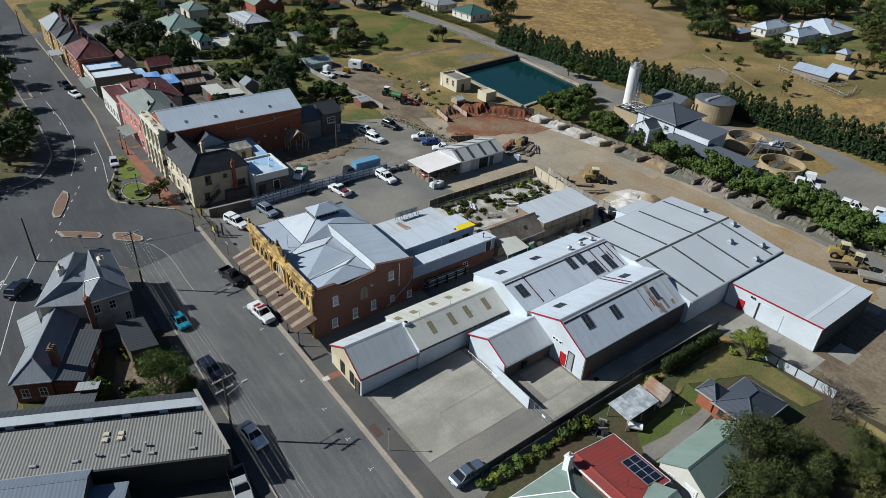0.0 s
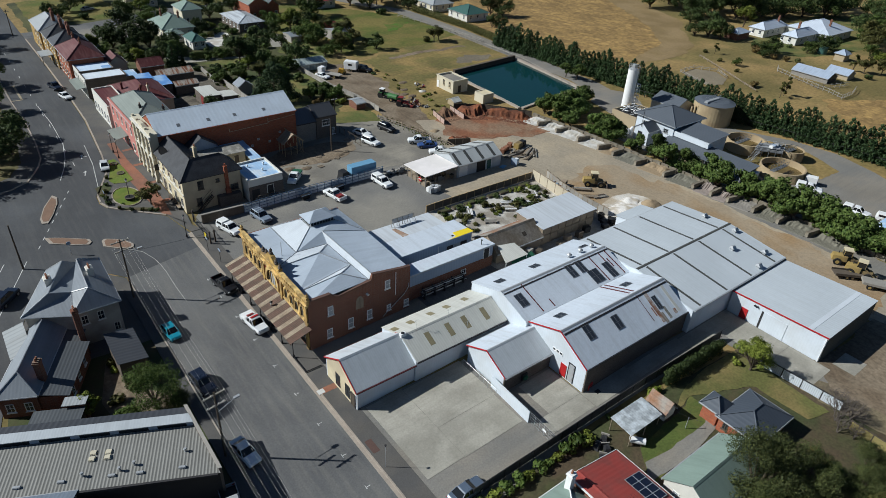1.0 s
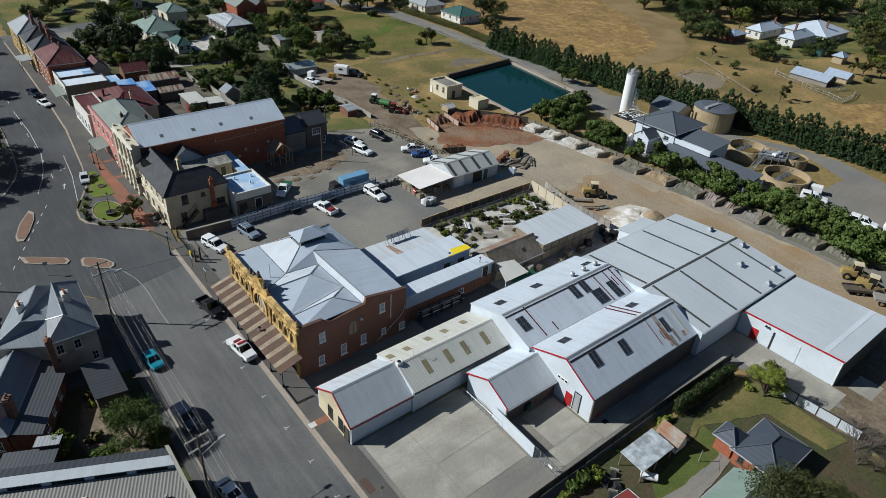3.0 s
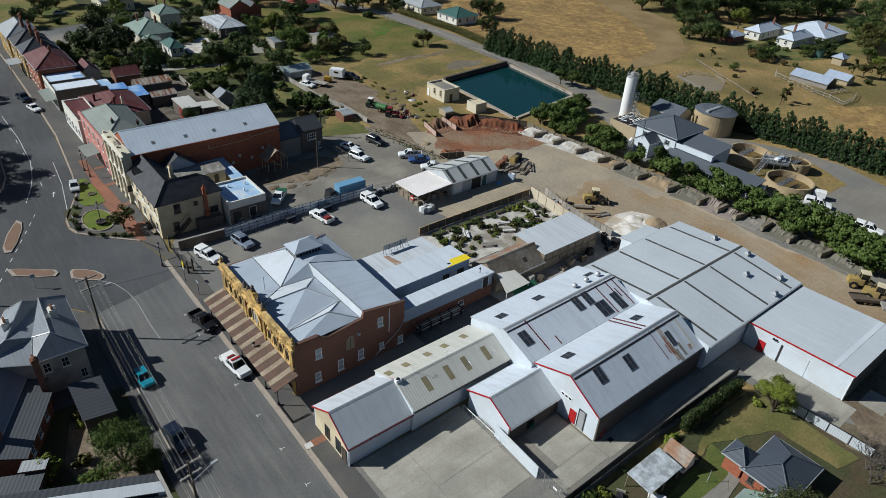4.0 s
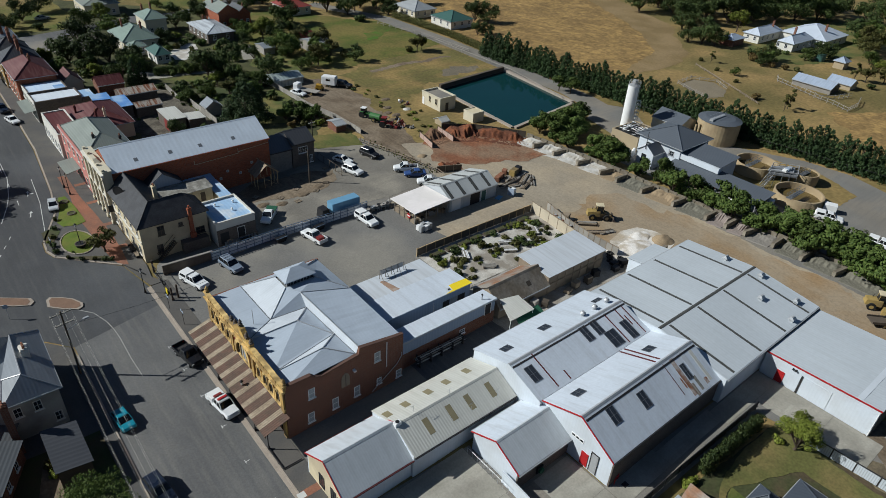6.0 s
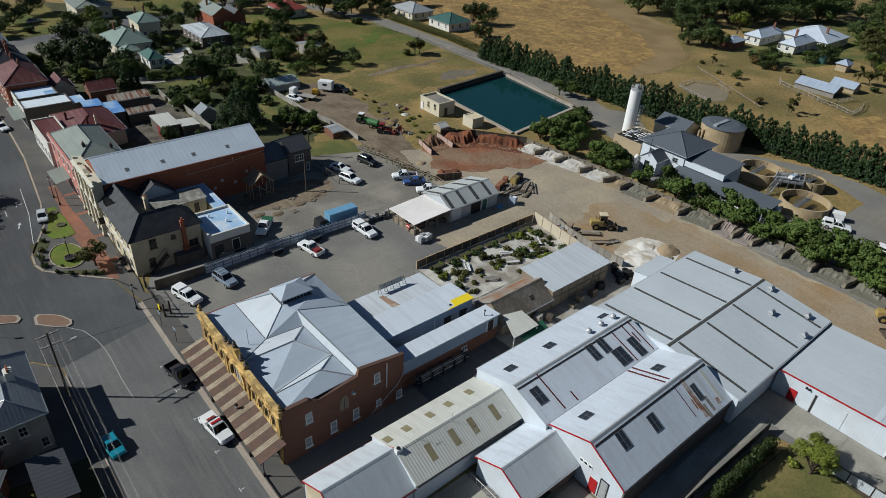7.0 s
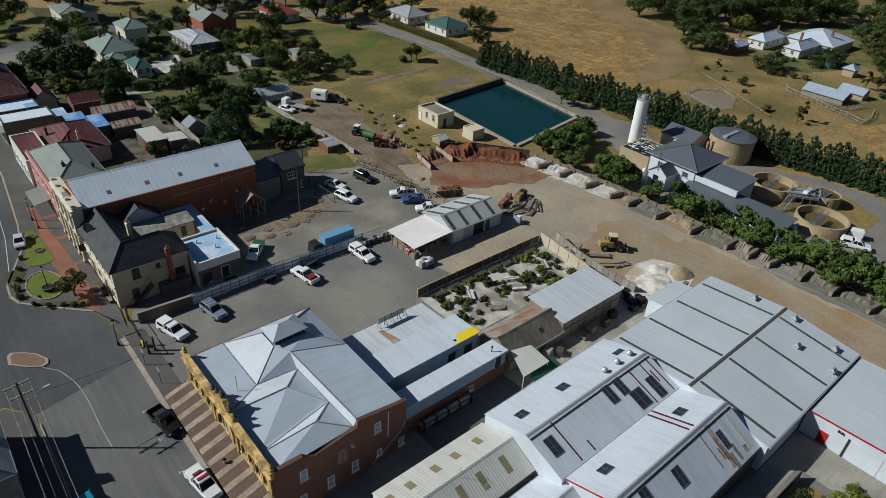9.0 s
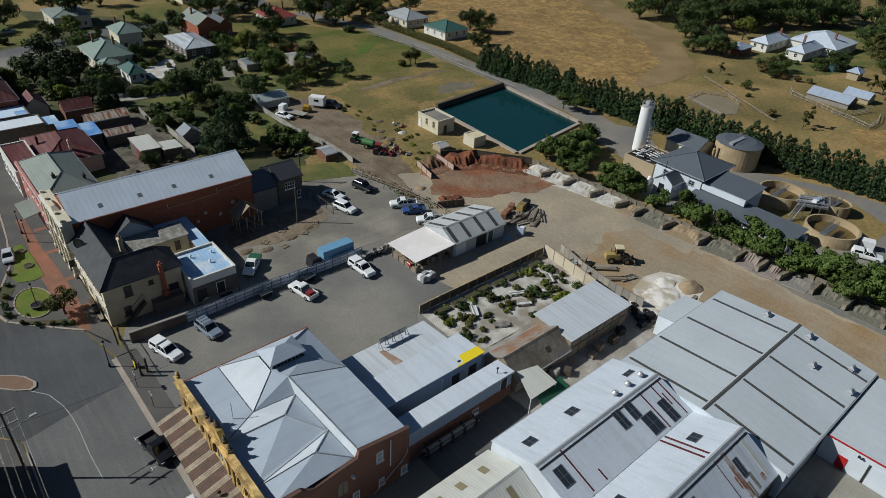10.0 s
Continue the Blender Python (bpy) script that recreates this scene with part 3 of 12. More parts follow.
ROAD = [(14.8, -60), (27.4, -60), (27.4, 104), (25.9, 112), (22.8, 115.2), (17.9, 120.3), (17.1, 123), (17.3, 126), (21.2, 135.4), (22.6, 144.3), (24.3, 166.3), (24.7, 186),
        (24.9, 215), (24.7, 330), (4, 330), (5, 170), (0, 140), (-16, 104), (-26, 60), (-9, 58), (-3, 84), (1.5, 97), (6, 100.5), (12, 99.5), (14.8, 96)]
# Darker tone than the main street's asphalt, from the junction northward.
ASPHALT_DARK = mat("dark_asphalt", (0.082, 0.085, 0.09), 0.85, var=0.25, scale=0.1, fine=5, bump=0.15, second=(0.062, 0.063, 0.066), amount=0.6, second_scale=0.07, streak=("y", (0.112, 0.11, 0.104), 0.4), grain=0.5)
zone("road", [(14.8, -60), (27.4, -60), (27.4, 99), (14.8, 96)], ASPHALT, 0.05, "grey asphalt of the main street", "road")
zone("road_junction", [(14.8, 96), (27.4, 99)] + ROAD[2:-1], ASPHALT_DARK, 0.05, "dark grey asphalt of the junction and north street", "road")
zone("side_street", [(24.9, 246), (60, 250), (104, 263), (140, 272), (140, 279), (100, 271), (58, 258), (24.9, 254)], ASPHALT, 0.06, "narrow asphalt side street", "road")
zone("pond_lane", [(138, 253), (150, 222), (151, 190), (150, 150), (149.5, 128), (145, 112), (152, 109), (155.5, 122), (156.5, 150), (158, 188), (157, 222), (144, 256)], ASPHALT_OLD, 0.06, "narrow grey asphalt lane", "road")
zone("plant_road", [(141, 112), (136, 96), (126, 92), (126, 20), (150, 20), (158, 36), (163, 46), (166, 56), (164.5, 66), (158, 79), (152, 88), (154, 102), (156, 112), (152, 118)], ASPHALT_OLD, 0.065, "dark asphalt service road and turning yard", "road")
zone("plant_verge", [(143, 78), (150, 77.5), (158.5, 71), (160.5, 60), (156, 50.5), (148, 51), (141.5, 55), (137, 66)], DRY_GRASS, 0.09, "dry grass island round the round tanks", "grass", 0.3, 3)
zone("tank_verge", [(146, 95), (152, 88), (160, 78.5), (168, 66), (168.5, 55), (172, 55), (172, 70), (164, 90), (157, 112), (153, 104)], DRY_GRASS, 0.09, "dry grass verge below the hedge", "grass", 0.3, 4)

zone("works_ground", [(29.5, 58), (29.5, 107), (42, 127), (84, 132), (92, 124), (118.5, 112), (123, 100), (124, 20), (104, 18), (100, 40), (60, 58)], ASPHALT_OLD, 0.02, "worn ground round the works yard", "yard", 0.4)
zone("car_park", [(30.3, 87), (30.2, 105.3), (65, 105), (71, 101), (71.5, 93), (74, 86), (65, 86.3), (62.8, 82.8), (49, 82.8), (49, 87)], mat("car_park_asphalt", (0.225, 0.21, 0.18), 0.9, var=0.25, scale=0.1, fine=4, second=(0.155, 0.15, 0.14), amount=0.55, second_scale=0.07, grain=0.6), 0.06, "worn grey asphalt car park", "car park")
zone("hall_yard", [(41, 106), (69, 106), (86, 104), (86, 128), (74, 133), (59, 126), (41, 126)], mat("gravelly_parking_asphalt", (0.255, 0.232, 0.19), 0.92, var=0.25, scale=0.15, fine=4, second=(0.17, 0.157, 0.135), amount=0.5, second_scale=0.12, streak=("x", (0.13, 0.118, 0.1), 0.35), grain=0.7), 0.05, "worn asphalt and gravel parking yard", "car park", 0.6, 4)
zone("hall_yard_dirt", [(51, 118.6), (58, 115.6), (65, 115), (69, 117), (69.5, 121), (66, 123.6), (56, 125), (51, 123)], DIRT_BROWN, 0.075, "bare brown building-site earth", "earth", 0.8, 2.5)
zone("gravel_yard", [(71, 103), (86, 104), (90, 124), (114, 118), (118, 100), (118, 22), (104, 20), (102.5, 58), (95, 62), (93, 74), (93, 86), (74, 86)], DIRT, 0.05, "wide tan gravel works yard", "yard", 0.4, 4)
zone("tan_lane", [(93.5, 73), (96, 80), (104, 84), (114, 80), (117.5, 62), (116, 24), (104.5, 22), (103, 57), (97, 62)], DIRT_TAN, 0.07, "orange-tan dirt haul lane", "yard", 1.6, 3)
zone("bare_track_north", [(86, 112), (95, 122), (97, 139), (99.5, 155), (101, 170), (90, 178), (85.5, 157), (84.6, 132), (85, 112)], DIRT_BROWN, 0.045, "bare brown machinery yard", "earth", 1.2, 3)
zone("soil_yard", [(94, 119), (97, 125), (105, 125.8), (110, 121.5), (118, 111), (114.5, 103.5), (107, 102), (98, 106.5), (91, 112.6)], mat("trampled_red_soil", (0.21, 0.088, 0.045), 0.95, var=0.35, scale=0.2, fine=2.2, second=(0.23, 0.15, 0.095), amount=0.6, second_scale=0.16, bump=0.5, grain=1.2), 0.085, "spilt red soil over the yard", "earth", 1.5, 2.5)
zone("gravel_spill", [(117.4, 111.5), (118.9, 108), (119.8, 101), (120.8, 91), (118.4, 90), (116.4, 95), (115.2, 99), (113.6, 104), (114.6, 108.6)], GRAVEL_WHITE, 0.08, "spilt white gravel along the bays", "gravel", 0.7, 2)
zone("rough_lawn", [(73, 140), (84, 136), (83, 128.5), (73, 132)], LAWN_DRY, 0.06, "rough yellow-green grass", "grass", 0.4, 2.5)
zone("pump_lawn", [(96, 125), (108, 148), (119, 148), (118.5, 117), (116, 115)], DRY_GRASS, 0.05, "dry grass beside the pump house", "grass", 0.6, 3)

zone("shed_yard", [(30.2, 30), (30.2, 52), (46.4, 51), (46.4, 45), (54.6, 45), (54.6, 37.5), (86.5, 36.5), (86.5, 18), (84, 18), (80, 26), (79, 32.4), (50, 33), (34, 31.5)], ASPHALT_OLD, 0.06, "grey asphalt and concrete shed yard", "yard")
SLABS = [("concrete_slab", rect(30.9, 38.4, 36.2, 51.5)), ("concrete_slab", rect(36.24, 38.3, 45.3, 43.6)), ("concrete_slab", rect(36.24, 43.64, 45.5, 51.2)),
         ("concrete_slab", rect(47, 34.6, 54.4, 37.2)), ("concrete_slab", rect(48.8, 37.24, 54.4, 42.8)), ("concrete_slab", rect(54.5, 34.4, 63, 37.3)), ("concrete_slab", rect(63.04, 34.4, 74, 36.6)),
         ("concrete_slab", rect(74.04, 33.6, 86.4, 36.2)), ("concrete_slab", rect(80.6, 26, 86.4, 33.56)), ("concrete_slab", rect(80.6, 20, 86.4, 25.96)), ("concrete_slab", rect(88, 17.5, 92, 20.5))]
for nm, pts in SLABS:
    zone(nm, pts, CONCRETE, 0.09, "pale stained concrete yard slab", "slab")
PALE_DUST = mat("pale_dusty_gravel", (0.38, 0.355, 0.315), 0.95, var=0.25, scale=0.2, fine=4, second=(0.25, 0.22, 0.18), amount=0.45, second_scale=0.3, bump=0.4, grain=0.7)
zone("shed_end_yard", [(86, 21.8), (104, 21.8), (106, 8), (84, 10), (83, 18)], DIRT_BROWN, 0.065, "dark earth yard beside the end shed", "yard", 0.4, 3)
zone("lane_between", rect(49, 59.6, 64, 65.8), ASPHALT, 0.05, "gravel passage between the buildings", "yard")
zone("lane_back", rect(64, 59, 93, 74), PALE_DUST, 0.055, "pale dusty yard behind the sheds", "yard", 0.3, 3)
zone("white_spill", [(92, 62), (93.5, 67), (96, 70), (101, 72), (105.5, 69.5), (106.5, 66), (104, 62), (98, 61.6)], mat("spilt_lime", (0.62, 0.58, 0.52), 0.95, var=0.25, scale=0.3, fine=4, second=(0.42, 0.35, 0.26), amount=0.45, second_scale=0.3, grain=0.6), 0.1, "spilt white lime gravel", "gravel", 1.4, 2)
zone("nursery_floor", rect(65.3, 74, 92.4, 85.4), mat("nursery_gravel", (0.5, 0.475, 0.425), 0.95, var=0.25, scale=0.4, fine=5, second=(0.27, 0.24, 0.2), amount=0.45, second_scale=0.4, bump=0.4, grain=0.6), 0.09, "pale gravel nursery floor", "gravel")

# footpaths and kerbs of the main street
f = Shape().box(27.62, -60, 0, 30.3, 104, 0.17)
solid("pavement", f, FOOTPATH, "dark asphalt footpath along the street", "footpath", kind="structure")
f = Shape()
f.hexa([(x, y, 0.0) for x, y in ((25.9, 112.6), (29.2, 105), (30.3, 104.2), (27.7, 104.2))], [(x, y, 0.16) for x, y in ((25.9, 112.6), (29.2, 105), (30.3, 104.2), (27.7, 104.2))])
solid("pavement_corner", f, FOOTPATH, "footpath corner by the hotel", "footpath", kind="structure")
f = Shape().box(26.95, -60, 0, 27.4, 104, 0.075)
solid("gutter_channel", f, KERB, "pale worn concrete gutter beside the kerb", "kerb", kind="structure")
f = Shape().box(27.4, -60, 0, 27.6, 104, 0.19)
solid("kerb", f, KERB, "pale concrete kerb", "kerb", kind="structure")
f = Shape().box(13.3, -60, 0, 14.6, 94, 0.17)
solid("pavement_west", f, FOOTPATH, "narrow asphalt footpath", "footpath", kind="structure")
f = Shape().box(14.62, -60, 0, 14.8, 94, 0.19)
solid("kerb_west", f, KERB, "pale concrete kerb", "kerb", kind="structure")


def strip(name, pts, w, z0, z1, material, label, category, kind="structure"):
    """A low band of even width along a line."""
    s = Shape()
    for (ax, ay), (bx, by) in zip(pts, pts[1:]):
        d = Vector((bx - ax, by - ay)).normalized()
        n = Vector((-d.y, d.x)) * w / 2
        e = d * w * 0.3
        q = [(ax - e.x + n.x, ay - e.y + n.y), (ax - e.x - n.x, ay - e.y - n.y), (bx + e.x - n.x, by + e.y - n.y), (bx + e.x + n.x, by + e.y + n.y)]
        s.hexa([(x, y, gz(x) + z0) for x, y in q], [(x, y, gz(x) + z1) for x, y in q])
    return solid(name, s, material, label, category, kind=kind)


PLAZA = [(25.9, 112.4), (22.8, 115.4), (18.1, 120.4), (17.4, 123), (17.6, 126), (21.4, 135.2), (22.8, 144.2), (24.6, 166), (25.0, 186), (25.2, 215), (25.0, 246), (29, 246), (29, 110), (28.5, 106)]
zone("hotel_plaza", PLAZA, FOOTPATH, 0.16, "grey paved footpath outside the hotel", "footpath")
zone("brick_path", [(25.2, 150), (25.1, 140), (24.2, 131.6), (24.6, 124), (25.0, 116), (25.6, 112.6), (26.8, 111.8), (27.2, 116.5), (27.4, 122.5), (27.1, 131.4), (26.6, 139.2), (26.7, 150)], PAVER, 0.172, "red brick path through the hotel paving", "footpath")
for y_ in (117.4, 126.0, 135.5, 144.0):
    zone("brick_band", rect(26.9, y_, 29.1, y_ + 1.0), PAVER, 0.18, "red brick band across the footpath", "footpath")
zone("north_path", [(23.7, 150), (24.75, 166), (25.15, 186), (25.35, 215), (25.15, 246), (29, 246), (29, 150)], FOOTPATH, 0.18, "grey footpath past the shops", "footpath")
strip("kerb_plaza", PLAZA[:11], 0.3, 0.0, 0.2, KERB, "curved concrete kerb", "kerb")
GRASS_RING = [(22.05 + 2.45 * math.cos(i * math.pi / 12), 123.0 + 4.1 * math.sin(i * math.pi / 12)) for i in range(24)]
LAWN_BRIGHT = mat("watered_lawn", (0.105, 0.15, 0.02), 0.95, var=0.3, scale=0.5, fine=5, second=(0.14, 0.155, 0.03), amount=0.4, second_scale=0.4, bump=0.4, grain=0.6)
zone("lawn_garden", GRASS_RING, LAWN_BRIGHT, 0.22, "clipped green lawn in a kerbed ring", "lawn")
strip("kerb_lawn", GRASS_RING + GRASS_RING[:1], 0.18, 0.1, 0.3, KERB, "low concrete garden edging", "kerb")
zone("lawn_strip", [(24.4, 141), (24.9, 136.1), (25.0, 129.4), (23.5, 128.9), (21.4, 129.6), (20.9, 131.4), (22.4, 136.2), (23.2, 141)], LAWN_BRIGHT, 0.22, "strip of clipped green lawn", "lawn")
zone("bed_corner", [(17.9, 129.3), (20.3, 130.4), (20.6, 128.2), (18.6, 124.6), (17.8, 125.4)], GARDEN_SOIL, 0.2, "dark planted garden bed", "garden bed")
zone("bed_corner", [(19.4, 119.4), (22, 117.9), (24.9, 116.1), (25.3, 113.8), (22.8, 115.9), (19.4, 118.6)], GARDEN_SOIL, 0.2, "dark planted garden bed by the kerb", "garden bed")

# islands and road markings
ISLAND_PAVING = mat("brown_island_paving", (0.2, 0.125, 0.085), 0.9, var=0.25, scale=0.6, fine=5, grain=0.6)
for nm, ring in (("traffic_island", [(10.7, 130.5), (11.3, 129.2), (10.9, 126.8), (9.4, 122.6), (8.1, 119.9), (7.2, 120.2), (7.2, 122.0), (8.5, 126.2)]), ("traffic_island", [(6.6, 115.0), (8.6, 113.8), (10.6, 112.3), (12.6, 110.8), (12.8, 109.7), (12.2, 109.0), (10.2, 110.1), (7.0, 112.6)]), ("traffic_island", [(14.0, 107.2), (14.2, 109.0), (14.7, 109.5), (16.2, 108.5), (17.4, 107.3), (18.3, 105.4), (18.1, 104.5), (17.4, 104.2), (15.8, 105.3)])):
    t = thing(nm, "low concrete-edged traffic island", "traffic island", 0, 0, 0, kind="structure")
    s = Shape()
    s.hexa([(x, y, 0.0) for x, y in ring], [(x, y, 0.2) for x, y in ring])
    part("kerb_edge", s, KERB, t)
    cx, cy = sum(p[0] for p in ring) / len(ring), sum(p[1] for p in ring) / len(ring)
    s = Shape()
    inner = [(cx + (x - cx) * 0.84, cy + (y - cy) * 0.86) for x, y in ring]
    s.hexa([(x, y, 0.1) for x, y in inner], [(x, y, 0.22) for x, y in inner])
    part("infill", s, ISLAND_PAVING, t)


LINE_PALE = mat("faded_white_road_paint", (0.34, 0.335, 0.31), 0.8, var=0.3, scale=0.8, fine=6)


def mark(pts, w, material=LINE, name="road_line", label="white painted road line"):
    strip(name, pts, w, 0.052, 0.058, material, label, "road marking")


for y in (41.6, 46.8, 52.6, 58.6, 64.9, 71.3, 77.5, 83.4, 88.8):
    for a, b in (((24.8, y), (25.3, y)), ((24.8, y - 0.25), (24.8, y + 0.25))):
        mark([a, b], 0.08, LINE, "parking_mark", "short white parking bay mark")
mark([(17.2, 104.4), (18.9, 102.2), (19.8, 99.2), (20.1, 96.9), (20.2, 94.4), (20.1, 89.7), (20.2, 85.3)], 0.1, LINE_PALE)
for i in range(8):
    mark([(5.2 + i * 1.15, 112 + i * 2.6), (5.6 + i * 1.15, 112.9 + i * 2.6)], 0.12)
for i in range(14):
    mark([(17 + 0.02 * i, 142 + i * 8), (17.1 + 0.02 * i, 144 + i * 8)], 0.11)
mark([(13.3, 136.6), (15.2, 142.5), (16.2, 146.7), (17.4, 154.7), (17.7, 168.2), (17.2, 181.7)], 0.12)
WEST_KERB = [(-14, 135.0), (0.9, 136.2), (4.8, 136.6), (8.1, 138.9), (10.9, 144.9), (12.1, 149.1), (12.7, 158.3), (12.9, 173.1), (12.4, 186.8), (12.3, 201.8), (13.1, 215.3), (14.2, 233.5), (15.4, 260)]
zone("west_path", WEST_KERB + [(-14, 260)], FOOTPATH, 0.15, "dark asphalt footpath under the street trees", "footpath")
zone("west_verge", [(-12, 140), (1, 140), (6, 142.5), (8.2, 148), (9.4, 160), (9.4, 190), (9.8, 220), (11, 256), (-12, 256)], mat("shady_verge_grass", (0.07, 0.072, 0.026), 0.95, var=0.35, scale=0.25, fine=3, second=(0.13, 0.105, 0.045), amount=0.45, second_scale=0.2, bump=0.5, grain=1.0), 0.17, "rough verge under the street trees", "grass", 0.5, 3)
strip("kerb_verge", WEST_KERB, 0.28, 0.0, 0.18, KERB, "pale concrete kerb along the verge", "kerb")
mark([(18.6, 130), (20.2, 141), (21, 152)], 0.1)
mark([(-6, 84), (-2.5, 96), (3, 109)], 0.11)
mark([(-8.6, 86), (-5.4, 97), (0, 110)], 0.1)
mark([(12.4, 188), (14.8, 188), (14.8, 200), (12.4, 200), (12.4, 188)], 0.5, LINE_WORN)


def arrow(x, y, rz, bend):
    s = Shape().box(-0.08, -1.2, 0.052, 0.08, 0.4, 0.058)
    s.hexa([(-0.35, 0.35, 0.052), (0.35, 0.35, 0.052), (0, 1.1, 0.052)], [(-0.35, 0.35, 0.058), (0.35, 0.35, 0.058), (0, 1.1, 0.058)])
    if bend:
        s.box(0.1, -0.4, 0.052, bend, -0.15, 0.058)
    solid("lane_arrow", s, LINE, "white painted lane arrow", "road marking", x, y, 0, rz, kind="structure")


arrow(-3.2, 103, -25, 0.9)
arrow(-6.5, 96, -20, 0)
arrow(19.2, 146, -10, 0.9)
arrow(18, 137.5, -14, 0)


# ---------------------------------------------------------------- windows, doors and roofs
FACES = {"-y": 0, "+x": 90, "+y": 180, "-x": 270}
CACHE = {}
PLOTS = []


def shared(key, make):
    if key not in CACHE:
        CACHE[key] = make()
    return CACHE[key]


def place(name, me, parent, m, label=""):
    ob = new(name, me)
    ob.parent = parent
    ob.matrix_local = m
    if label:
        ob["label"] = label
    return ob


def window(parent, x, y, z, w, h, face, frame_mat=None, glass=None, sill=True, bars=(1, 1), label=""):
    """A framed window on a wall face; x, y, z is the middle of its foot on the wall's surface."""
    frame_mat, glass = frame_mat or WHITE_PAINT, glass or GLASS
    key = ("window", w, h, frame_mat.name, glass.name, bars)

    def frame_mesh():
        s, t = Shape(), 0.08
        rings = []
        for y_ in (-0.06, 0.02):
            rings.append([(-w / 2, y_, 0), (w / 2, y_, 0), (w / 2, y_, h), (-w / 2, y_, h)])
            rings.append([(t - w / 2, y_, t), (w / 2 - t, y_, t), (w / 2 - t, y_, h - t), (t - w / 2, y_, h - t)])
        fo, fi, bo, bi = rings
        for i in range(4):
            j = (i + 1) % 4
            for quad in ((fo[i], fo[j], fi[j], fi[i]), (bo[j], bo[i], bi[i], bi[j]), (fo[j], fo[i], bo[i], bo[j]), (fi[i], fi[j], bi[j], bi[i])):
                s.face(*quad)
        s.weld = True
        return s.mesh("window_frame", frame_mat)

    m = pose(x, y, z, 0, 0, FACES[face])
    ob = place("window", shared(key, frame_mesh), parent, m, label)
    for i in range(1, bars[0] + 1):
        u = -w / 2 + w * i / (bars[0] + 1)
        place("glazing_bar", shared(key + ("upright",), lambda: Shape().box(-0.025, -0.05, 0.08, 0.025, 0.01, h - 0.08).mesh("glazing_bar", frame_mat)), ob, pose(u, 0, 0))
    for i in range(1, bars[1] + 1):
        u = h * i / (bars[1] + 1)
        place("glazing_bar", shared(key + ("transom",), lambda: Shape().box(0.08 - w / 2, -0.045, -0.025, w / 2 - 0.08, 0.01, 0.025).mesh("glazing_bar", frame_mat)), ob, pose(0, 0, u))
    place("pane", shared(key + ("pane",), lambda: Shape().box(-w / 2 + 0.05, -0.025, 0.05, w / 2 - 0.05, 0.015, h - 0.05).mesh("pane", glass)), ob, Matrix())
    if sill:
        place("sill", shared(key + ("sill",), lambda: Shape().box(-w / 2 - 0.1, -0.16, -0.12, w / 2 + 0.1, 0.02, -0.004).mesh("sill", frame_mat)), ob, Matrix())
    return ob


def door(parent, x, y, z, w, h, face, leaf, frame_mat=None, label="", name="door"):
    frame_mat = frame_mat or WHITE_PAINT
    key = ("door", w, h, leaf.name, frame_mat.name)

    def leaf_mesh():
        s = Shape().box(-w / 2, -0.05, 0, w / 2, 0.02, h)
        s.box(-w / 2 + 0.12, -0.07, 0.15, w / 2 - 0.12, -0.05, h * 0.45).box(-w / 2 + 0.12, -0.07, h * 0.52, w / 2 - 0.12, -0.05, h - 0.15)
        return s.mesh("door", leaf)

    def case_mesh():
        s = Shape().box(-w / 2 - 0.1, -0.09, 0, -w / 2, 0.02, h + 0.1).box(w / 2, -0.09, 0, w / 2 + 0.1, 0.02, h + 0.1)
        return s.box(-w / 2, -0.09, h, w / 2, 0.02, h + 0.1).mesh("door_frame", frame_mat)

    ob = place(name, shared(key, leaf_mesh), parent, pose(x, y, z, 0, 0, FACES[face]), label)
    place("door_frame", shared(key + ("case",), case_mesh), ob, Matrix())
    return ob


def sloped(s, a, b, c, d, thick=0.1):
    return s.sheet([a, b, c, d], thick)


